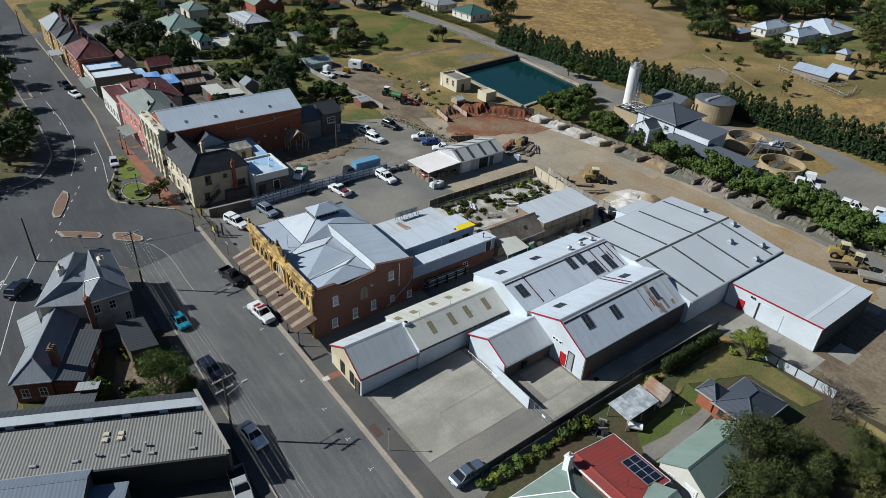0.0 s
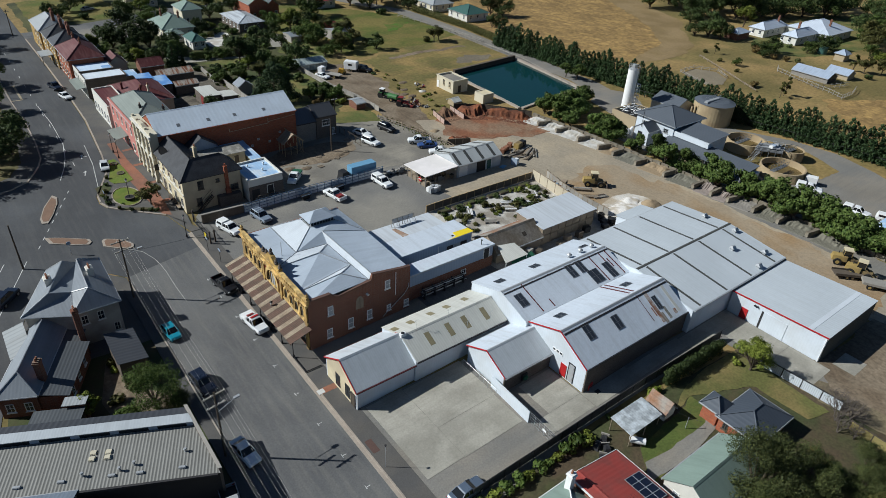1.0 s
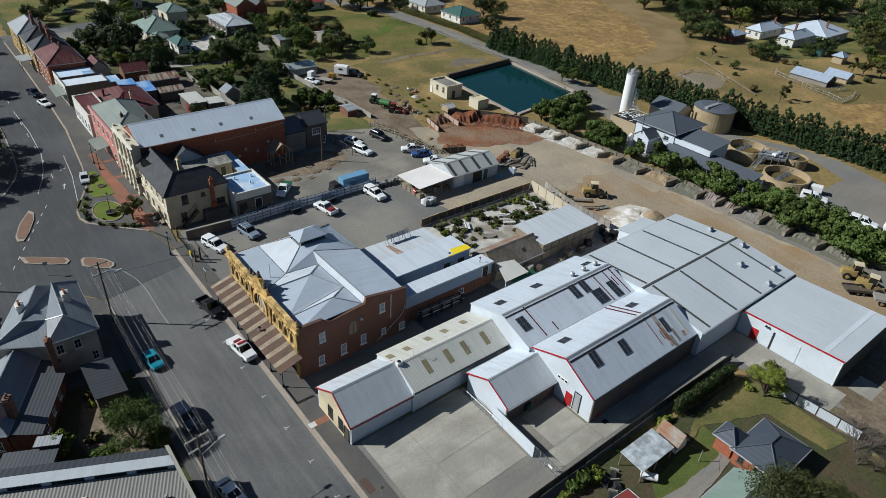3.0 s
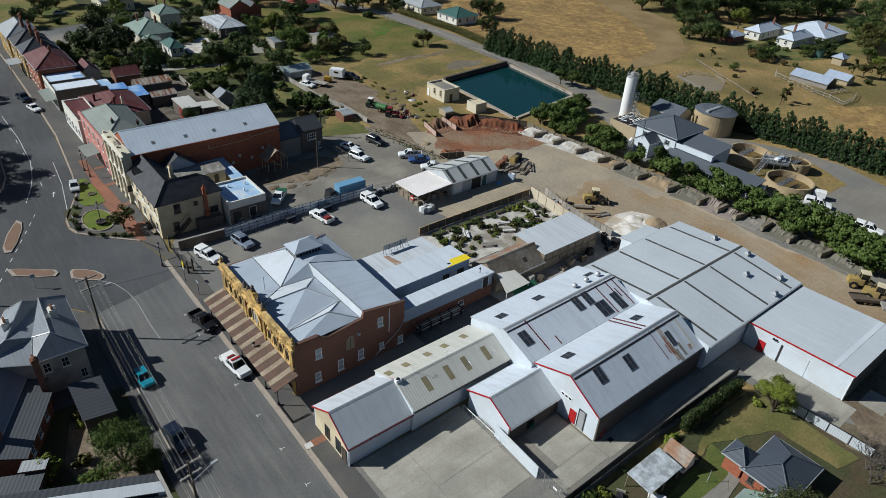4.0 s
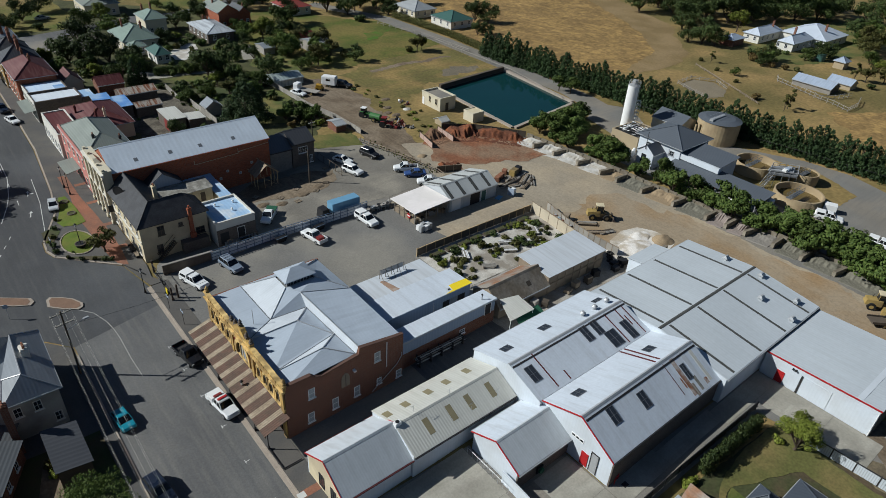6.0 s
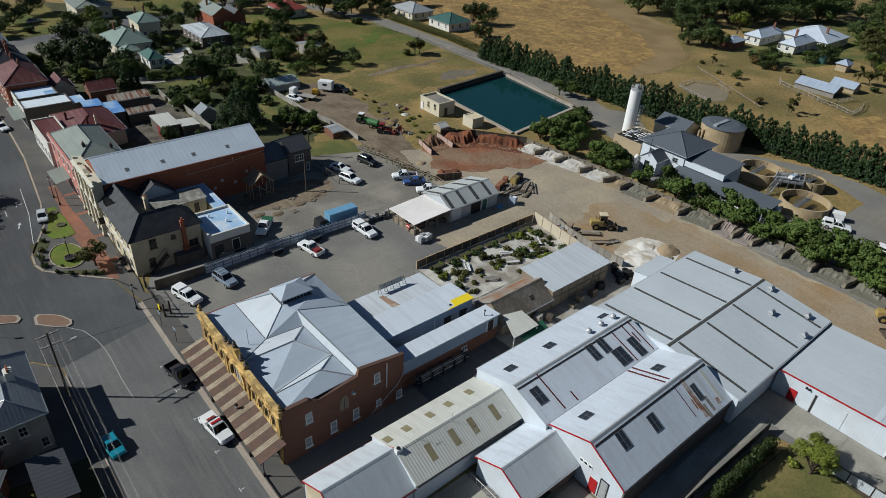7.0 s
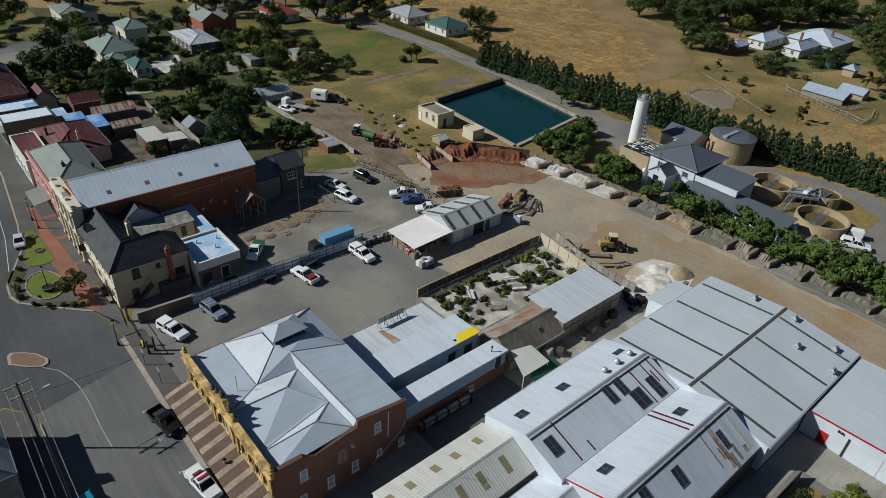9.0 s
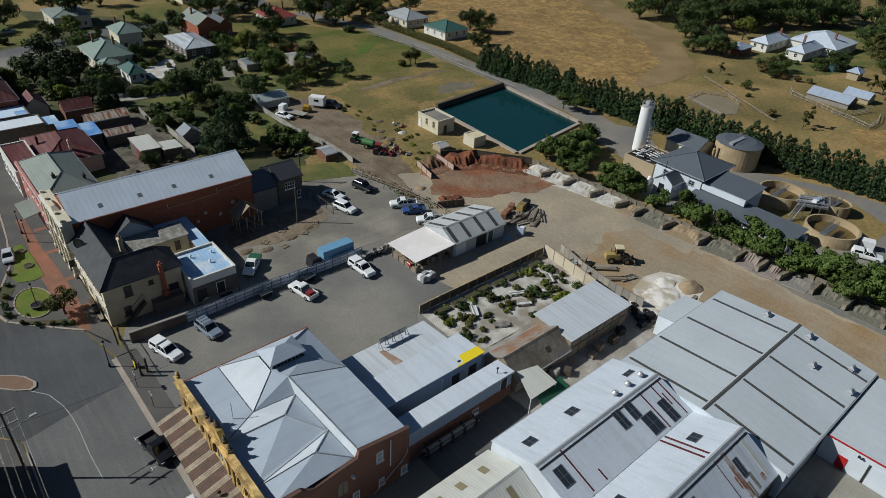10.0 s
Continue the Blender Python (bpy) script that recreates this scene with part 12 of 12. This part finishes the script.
sp_ = thing("give_way_sign", "small round traffic sign on a post", "sign", 9.2, 107.4, 0.05)
part("post", Shape().tube((0, 0, 0), (0, 0, 2.4), 0.04), ZINC_TRIM, sp_)
part("plate", Shape().tube((0, -0.04, 2.2), (0, 0.0, 2.2), 0.35, 14), BLUE_WALL, sp_)
for x, y in ((-2.0, 79.0), (18.2, 122.2), (27.9, 96.8), (28.3, 92.2)):
    q = thing("street_sign", "slim street sign on a steel post", "sign", x, y, 0.15)
    part("post", Shape().tube((0, 0, 0), (0, 0, 2.6), 0.035), BLACK_METAL, q)
    part("blade", Shape().box(-0.03, -0.5, 2.2, 0.03, 0.5, 2.5), BLUE_WALL, q)
TERRA_DARK = mat("dark_brown_pavers", (0.1, 0.06, 0.05), 0.9, var=0.3, scale=0.8, fine=5)
mh = Shape().box(27.9, 44.9, 0.172, 28.8, 47.0, 0.18)
solid("service_cover", mh, TERRA_DARK, "rusty brown service cover in the footpath", "cover", kind="structure")
mh = Shape().box(27.7, 56.6, 0.172, 30.2, 57.6, 0.18)
solid("entry_slab", mh, PAVER, "pink and white paved entry strip", "path", kind="structure")
mh = Shape().box(27.2, 56.7, 0.17, 28.1, 57.5, 0.2)
solid("tactile_plate", mh, LINE, "white kerb ramp plate", "path", kind="structure")
dr = Shape().box(56.2, 35.8, 0, 57.0, 36.4, 0.012)
solid("drain_grate", dr, DARK_TRIM, "square iron drain grate", "drain", 0, 0, gz(56.5) + 0.095)
cn = thing("yellow_barrier", "yellow site sign leaning on a gate", "sign", 28.9, 100.6, 0.1)
part("board", Shape().box(-0.05, -0.4, 0.2, 0.05, 0.4, 1.1), YELLOW, cn)
part("feet", Shape().box(-0.3, -0.4, 0, 0.3, -0.3, 0.2).box(-0.3, 0.3, 0, 0.3, 0.4, 0.2), BLACK_METAL, cn)

# ---------------------------------------------------------------- fences
def rail_fence(name, label, pts, h, step, material, rails, infill=None, base=None):
    t = thing(name, label, "fence", pts[0][0], pts[0][1], 0)
    ox, oy = pts[0]
    for (ax, ay), (bx, by) in zip(pts, pts[1:]):
        L = math.hypot(bx - ax, by - ay)
        n = max(1, round(L / step))
        for i in range(n + 1):
            x, y = ax + (bx - ax) * i / n, ay + (by - ay) * i / n
            part("post", Shape().box(x - ox - 0.05, y - oy - 0.05, gz(x), x - ox + 0.05, y - oy + 0.05, gz(x) + h), material, t)
        for z in rails:
            part("rail", Shape().tube((ax - ox, ay - oy, gz(ax) + z), (bx - ox, by - oy, gz(bx) + z), 0.06, 5), material, t)
        if infill:
            part("panel", Shape().hexa([(ax - ox, ay - oy, gz(ax) + 0.1), (bx - ox, by - oy, gz(bx) + 0.1), (bx - ox, by - oy + 0.03, gz(bx) + 0.1), (ax - ox, ay - oy + 0.03, gz(ax) + 0.1)],
                                       [(ax - ox, ay - oy, gz(ax) + base), (bx - ox, by - oy, gz(bx) + base), (bx - ox, by - oy + 0.03, gz(bx) + base), (ax - ox, ay - oy + 0.03, gz(ax) + base)]), infill, t)
    return t


rail_fence("steel_fence", "blue-grey steel fence between hotel and car park", [(37.8, 104.9), (51.0, 104.5), (60.0, 103.6), (67.0, 103.3)], 2.0, 1.5, BLUE_FENCE, (0.15, 0.7, 1.3, 1.95), mat("pale_fence_sheet", (0.6, 0.65, 0.71), 0.7, var=0.2, scale=0.5, fine=4, second=(0.42, 0.45, 0.48), amount=0.35), 1.7)
ww = thing("rendered_wall", "stained rendered boundary wall", "wall", 30.2, 105.6, 0.2, -3, kind="structure")
part("wall", Shape().box(0, 0, 0, 8.0, 0.35, 1.7), mat("stained_grey_render", (0.17, 0.14, 0.11), 0.9, var=0.35, scale=0.5, fine=4, second=(0.1, 0.08, 0.06), amount=0.5), ww)
part("coping", Shape().box(-0.05, -0.05, 1.7, 8.05, 0.4, 1.82), GREY_TIMBER, ww)
gt_ = thing("steel_gate", "open black steel gates on posts", "gate", 29.0, 98.6, 0.15)
for x, y in ((0, 0), (0.9, 0.2), (0.2, 8.6)):
    part("gate_post", Shape().box(x - 0.12, y - 0.12, 0, x + 0.12, y + 0.12, 2.4), TIMBER_DARK, gt_)
for k in range(2):
    y0 = 0.1 + k * 4.3
    for i in range(11):
        part("bar", Shape().tube((0.05 + k * 0.1, y0 + i * 0.4, 0.15), (0.05 + k * 0.1, y0 + i * 0.4, 1.8), 0.025, 4), BLACK_METAL, gt_)
    part("frame", Shape().tube((0.05 + k * 0.1, y0, 1.8), (0.05 + k * 0.1, y0 + 4.0, 1.8), 0.05).tube((0.05 + k * 0.1, y0, 0.2), (0.05 + k * 0.1, y0 + 4.0, 0.2), 0.05), BLACK_METAL, gt_)
paling("white_garden_fence", "white picket panel fence with dark posts", [(79.0, 26.0), (79.6, 15.6)], 1.5, mat("pale_blue_grey_pickets", (0.5, 0.54, 0.58), 0.7, var=0.15, scale=0.5, fine=5, ribs=("y", 0.25), rib_dark=0.3), DARK_TRIM, 2.4)
paling("yellow_fence", "lichen-yellow old timber fence", [(77.4, 13.6), (77.0, 3)], 1.4, mat("lichen_timber", (0.24, 0.2, 0.08), 0.9, var=0.3, scale=0.8, fine=6), TIMBER_DARK, 2.4)
rail_fence("drive_fence", "dark sheet fence along the drive", [(33.4, 33.6), (47, 33.4), (62.5, 33.2), (79.2, 32.8)], 1.6, 2.4, DARK_TRIM, (1.55,), mat("dark_sheet_fence", (0.06, 0.065, 0.07), 0.7, var=0.15, scale=0.5), 1.55)
strip("drive_kerb", [(50, 33.6), (64, 33.4), (80, 33.0)], 0.2, 0.0, 0.12, GREY_BRICK, "concrete strip along the drive", "kerb")
rail_fence("plant_fence", "tall wire security fence by the windbreak", [(156, 112), (160, 92), (164.6, 72), (168, 52), (169, 30)], 1.8, 3.0, DARK_TRIM, (1.75,))
rail_fence("lane_rail", "low rail along the lane", [(145.6, 125), (150.5, 150), (151, 188)], 1.0, 3.0, GREY_TIMBER, (0.9,))
rail_fence("paddock_fence", "post and rail paddock fence", [(153, 172), (151.4, 196), (147, 216)], 1.2, 3.0, GREY_TIMBER, (1.1, 0.6))
rail_fence("site_fence", "temporary wire site fence", [(70.4, 127), (70.7, 118)], 1.8, 2.4, TIMBER_DARK, (1.7, 0.2))
paling("garden_fence", "grey timber back-yard fence", [(60.8, 156.5), (60.6, 172.0)], 1.6, GREY_TIMBER, GREY_TIMBER, 2.2)
paling("garden_fence", "long grey garden fence", [(59.6, 186.2), (59.2, 175.6)], 1.4, GREY_TIMBER, GREY_TIMBER, 2.2)
paling("yard_fence", "grey board fence beside the machinery yard", [(82.6, 178.0), (83.7, 172.2), (84.0, 154.4), (85.6, 144.6), (85.8, 134.0)], 1.3, GREY_TIMBER, GREY_TIMBER, 2.2)

# ---------------------------------------------------------------- building frame and site clutter
fh_ = thing("unfinished_hut", "unclad timber frame of a small hut", "hut", 58.6, 122.2, None, 90)
for x in (0, 1.4, 2.8, 4.2):
    for y in (0, 4.2):
        part("stud", Shape().box(x - 0.05, y - 0.05, 0, x + 0.05, y + 0.05, 2.7), RAW_TIMBER, fh_)
for y in (1.4, 2.8):
    for x in (0, 4.2):
        part("stud", Shape().box(x - 0.05, y - 0.05, 0, x + 0.05, y + 0.05, 2.7), RAW_TIMBER, fh_)
for y in (0, 4.2):
    part("top_plate", Shape().box(-0.1, y - 0.06, 2.7, 4.3, y + 0.06, 2.82), RAW_TIMBER, fh_)
for x in (0, 1.05, 2.1, 3.15, 4.2):
    part("rafter", Shape().tube((x, -0.3, 2.7), (x, 2.1, 4.6), 0.06, 4).tube((x, 4.5, 2.7), (x, 2.1, 4.6), 0.06, 4), RAW_TIMBER, fh_)
part("ridge_beam", Shape().box(-0.3, 2.04, 4.5, 4.5, 2.16, 4.68), RAW_TIMBER, fh_)
part("brace", Shape().tube((0, -0.02, 0.1), (2.4, -0.02, 2.7), 0.05, 4).tube((-0.02, 0.2, 0.1), (-0.02, 3.4, 2.6), 0.05, 4), RAW_TIMBER, fh_)
for x in (-0.25, 0.45, 1.15, 1.85, 2.55):
    part("roof_board", Shape().sheet([(x, 2.16, 4.74), (x + 0.6, 2.16, 4.74), (x + 0.6, 4.6, 2.8), (x, 4.6, 2.8)], 0.05), TIMBER, fh_)
for x in (-0.25, 0.5, 1.5):
    part("roof_board", Shape().sheet([(x, -0.4, 2.8), (x + 0.6, -0.4, 2.8), (x + 0.6, 2.04, 4.74), (x, 2.04, 4.74)], 0.05), TIMBER, fh_)
for y in (0.7, 2.1, 3.5):
    part("gable_stud", Shape().box(-0.05, y - 0.05, 2.7, 0.05, y + 0.05, 4.4 - abs(y - 2.1) * 0.85), RAW_TIMBER, fh_)
rnd = random.Random(55)


def clutter(name, label, category, x, y, build, rz=0, group=""):
    t = thing(name, label, category, x, y, gz(x) + 0.06, rz, group)
    build(t)
    return t


def timber_stack(t, n=10, L=3.0, mats=(TIMBER, TIMBER_DARK, GREY_TIMBER)):
    for i in range(n):
        y, z = (i % 4) * 0.3, (i // 4) * 0.16
        a = rnd.uniform(-0.25, 0.25)
        part("plank", Shape().box(-L / 2 + a, y, z, L / 2 + a, y + 0.24, z + 0.12), rnd.choice(mats), t)


def pallet(t):
    for i in range(6):
        part("board", Shape().box(-0.6, -0.5 + i * 0.19, 0.1, 0.6, -0.38 + i * 0.19, 0.13), TIMBER, t)
    for x in (-0.55, 0, 0.45):
        part("bearer", Shape().box(x, -0.5, 0, x + 0.1, 0.57, 0.1), TIMBER_DARK, t)


def drum(t):
    part("shell", Shape().cone(0, 0, 0, 0.9, 0.3, 0.3, 14), rnd.choice((BLUE_TARP, BLACK_METAL, TERRACOTTA)), t)
    part("lid", Shape().cone(0, 0, 0.9, 0.94, 0.27, 0.27, 14), ZINC_TRIM, t)


def tyre(t):
    part("casing", Shape().ring(0, 0, 0, 0.3, 0.55, 0.28, 18), TYRE, t)
    part("inner", Shape().ring(0, 0, 0.04, 0.26, 0.28, 0.24, 18), BLACK_METAL, t)


def tray_rack(t):
    """A low wheeled rack of wire trays."""
    for x in (-0.4, 0.4):
        part("upright", Shape().box(x - 0.03, -0.3, 0, x + 0.03, -0.24, 1.0), ZINC_TRIM, t)
        part("upright", Shape().box(x - 0.03, 0.24, 0, x + 0.03, 0.3, 1.0), ZINC_TRIM, t)
    for z in (0.15, 0.5, 0.85):
        part("tray", Shape().box(-0.45, -0.32, z, 0.45, 0.32, z + 0.06), rnd.choice((GREY_TIMBER, ZINC_TRIM, DARK_TRIM)), t)


def crate_box(t):
    h = rnd.uniform(0.6, 1.2)
    part("case", Shape().box(-0.6, -0.5, 0.1, 0.6, 0.5, h), rnd.choice((TIMBER, GREY_TIMBER, TIMBER_DARK, BLACK_METAL)), t, bevel=0.03)
    for y0 in (-0.5, 0.35):
        part("skid", Shape().box(-0.6, y0, 0, 0.6, y0 + 0.15, 0.1), TIMBER_DARK, t)


for x, y, L, n, r in ((97.6, 95.8, 6.0, 10, 8), (101.2, 95.2, 5.5, 9, 30), (100.0, 96.6, 6.5, 9, 14), (98.2, 94.2, 4.6, 8, -12), (100.6, 93.6, 5.4, 8, 22), (102.6, 94.4, 4.6, 7, 48), (99.0, 97.6, 4.0, 6, 40), (96.3, 72.8, 3.2, 10, -35), (97.4, 75.6, 3.6, 12, -40), (98.5, 71.6, 3.0, 8, -15)):
    clutter("timber_stack", "loose stack of weathered timber lengths", "timber", x, y, lambda t, n=n, L=L: timber_stack(t, n, L), r)
for x, y in ((97.6, 99.2), (99.6, 100.2), (96.0, 98.6)):
    clutter("orange_crate", "stacked terracotta pots on a crate", "crate", x, y, lambda t: (part("stack", Shape().box(-0.7, -0.5, 0.1, 0.7, 0.5, 1.0), TERRACOTTA, t, bevel=0.05), part("skid", Shape().box(-0.9, -0.7, 0, 0.9, 0.7, 0.1), TIMBER_DARK, t)), rnd.uniform(0, 40))
clutter("machine_crate", "yellow-brown machine under a dark cover", "crate", 100.8, 98.6, lambda t: (part("case", Shape().box(-1.1, -0.7, 0, 1.1, 0.7, 1.4), MACHINE_YELLOW, t, bevel=0.1), part("cover", Shape().box(1.15, -0.7, 0, 2.8, 0.7, 1.3), BLACK_METAL, t, bevel=0.15)), 20)
clutter("bulk_bag", "white bulk bag in a cage", "bag", 94.6, 92.6, lambda t: (part("bag", Shape().box(-0.7, -0.5, 0, 0.5, 0.5, 1.3), WHITE_PAINT, t, bevel=0.12), part("panel", Shape().box(-0.95, -0.7, 0, -0.85, 0.7, 1.6), BLUE_WALL, t)), 15)
clutter("blue_tarp", "flat blue tarpaulin on the ground", "tarpaulin", 91.2, 93.0, lambda t: part("sheet", Shape().hexa([(-1, -0.5, 0), (1, -0.4, 0), (0.9, 0.5, 0), (-0.8, 0.6, 0)], [(-0.9, -0.45, 0.15), (0.9, -0.35, 0.08), (0.8, 0.45, 0.1), (-0.7, 0.5, 0.18)]), BLUE_TARP, t), 20)
for i in range(12):
    clutter("tyre", "worn black tyre by the screen fence", "tyre", 91.6 + (i % 3) * 0.9 - 0.2 * (i // 3), 63.6 + i * 0.72, tyre, 0, "tyres behind the shed")
for i in range(8):
    clutter("fuel_drum", "old painted steel fuel drum", "drum", 93.0 + rnd.uniform(0, 2.6), 76 + rnd.uniform(0, 5), drum, 0, "drums in the yard")
for x, y in ((94.8, 80.6), (96.0, 79.6), (95.2, 78.0), (91.0, 64.6), (92.6, 63.8), (89.8, 63.4), (78.5, 63.9), (80.6, 64.2), (83.2, 63.8), (85.8, 64.4), (71.5, 64.6), (73.0, 63.7)):
    clutter("scrap_crate", "scrap crate with odd metal", "crate", x, y, crate_box, rnd.uniform(-30, 30), "scrap crates behind the sheds")
for x, y in ((52.7, 119.9), (50.6, 121.0), (49.4, 118.6), (60.4, 118.3), (56.4, 116.9), (63.2, 115.4), (66.4, 117.2), (58.4, 113.8), (69.6, 122.6)):
    clutter("pallet", "timber pallet on the building site", "pallet", x, y, pallet, rnd.uniform(0, 60), "pallets on the site")
for x, y, k in ((64.6, 116.6, 1), (60.6, 115.6, 2), (55.6, 114.8, 3), (68.4, 120.2, 4), (52.6, 116.4, 5), (104, 150, 6), (97.6, 137.4, 7), (98.8, 141.6, 8), (100.8, 144.6, 9)):
    heap("earth_mound", "low heap of broken earth and stone", x, y, 1.3, 0.9, 0.28, DIRT_BROWN, k * 1.9)
for i in range(10):
    clutter("produce_crate", "plant tray beside the car park fence", "crate", 66.0 + i * 0.62, 102.4 + rnd.uniform(-0.4, 0.4), tray_rack, rnd.uniform(0, 50), "trays by the steel fence")
for x, y, r in ((49.4, 103.4, 5), (44.6, 106.6, 0), (56.6, 102.9, 8)):
    clutter("skip_bin", "dark steel skip by the fence", "skip", x, y, lambda t: (part("bin", Shape().hexa([(-0.7, -0.4, 0), (0.7, -0.4, 0), (0.7, 0.4, 0), (-0.7, 0.4, 0)], [(-1.0, -0.5, 0.9), (1.0, -0.5, 0.9), (1.0, 0.5, 0.9), (-1.0, 0.5, 0.9)]), BLACK_METAL, t), part("rim", Shape().box(-1.05, -0.55, 0.9, 1.05, -0.45, 0.97).box(-1.05, 0.45, 0.9, 1.05, 0.55, 0.97), BLUE_FENCE, t)), r)
for x, y in ((49.6, 30.2), (50.4, 29.2), (51.2, 30.4), (48.9, 28.6), (50.2, 27.6)):
    clutter("yard_junk", "dark garden odds and ends under the fence", "clutter", x, y, lambda t: (part("tarpaulin", Shape().hexa([(-0.6, -0.4, 0), (0.5, -0.5, 0), (0.6, 0.4, 0), (-0.5, 0.5, 0)], [(-0.3, -0.3, 0.4), (0.3, -0.2, 0.55), (0.35, 0.2, 0.45), (-0.3, 0.3, 0.35)]), BLACK_METAL, t), part("board", Shape().box(0.7, -0.5, 0, 0.85, 0.5, 0.3), GREY_TIMBER, t)), rnd.uniform(0, 60), "odds and ends in the garden")
clutter("gas_tank", "white gas tank under the carport", "tank", 53.8, 27.6, lambda t: (part("tank", Shape().tube((-0.9, 0, 0.7), (0.9, 0, 0.7), 0.42, 16), WHITE_PAINT, t), part("cradle", Shape().box(-0.6, -0.3, 0, -0.4, 0.3, 0.4).box(0.4, -0.3, 0, 0.6, 0.3, 0.4), TIMBER_DARK, t)), -50)
clutter("cactus", "tall green prickly pear by the shed", "plant", 91.6, 60.6, lambda t: [part("pad", Shape().tube((a, 0.1 * i, 0.1 + 0.5 * (i % 3)), (a * 1.5, 0.1 * i + 0.1, 0.7 + 0.6 * (i % 3)), 0.22, 8), GREEN_NET, t) for i, a in enumerate((-0.5, 0, 0.4, 0.7, -0.2))])
water_tank = clutter("rain_tank", "round green metal rainwater tank", "tank", 258, 104, lambda t: (part("drum", Shape().cone(0, 0, 0, 2.4, 1.6, 1.6, 24), TEAL_ROOF, t), part("lid", Shape().cone(0, 0, 2.4, 2.8, 1.6, 0.3, 24), TEAL_ROOF, t)))

# scrap by the machinery yard
def scrap(t):
    for i in range(7):
        x, y, a = rnd.uniform(-0.8, 0.8), rnd.uniform(-0.7, 0.7), rnd.uniform(0, 3.1)
        L, h = rnd.uniform(0.2, 1.1), rnd.uniform(0.15, 0.7)
        c, d = math.cos(a) * L / 2, math.sin(a) * L / 2
        e, f = -math.sin(a) * 0.16, math.cos(a) * 0.16
        low = [(x - c - e, y - d - f, 0), (x + c - e, y + d - f, 0), (x + c + e, y + d + f, 0), (x - c + e, y - d + f, 0)]
        part("piece", Shape().hexa(low, [(p + 0.1 * h, q, h * (0.6 + 0.4 * (k % 2))) for k, (p, q, z) in enumerate(low)]), rnd.choice((TIMBER_DARK, GREY_TIMBER, BLACK_METAL, ZINC_TRIM, RUST_ROOF, RED_PAINT)), t)


for x, y in ((106.7, 144.1), (106.4, 146.2), (96.9, 132.6), (97.6, 134.6), (98.2, 136.6), (98.0, 131.0), (95.6, 136.0)):
    clutter("scrap_heap", "heap of odd scrap metal by the machinery", "scrap", x, y, scrap, rnd.uniform(-40, 40), "scrap by the machinery yard")
for x, y, k, m_ in ((104.6, 141.2, 3.1, GRAVEL_WHITE), (99.8, 139.4, 4.7, DIRT_BROWN), (90.4, 116.6, 8.8, GRAVEL_BUFF)):
    heap("rubble_mound", "low heap of rubble and earth in the weeds", x, y, 1.3, 0.9, 0.4, m_, k)
lp = thing("lamp_post", "slim grey steel lamp post by the slab", "street lamp", 28.0, 42.6, 0.17)
part("column", Shape().cone(0, 0, 0, 3.4, 0.04, 0.03, 8), ZINC_TRIM, lp)
part("lantern", Shape().cone(0, 0, 3.4, 3.6, 0.08, 0.16, 8), DARK_TRIM, lp)
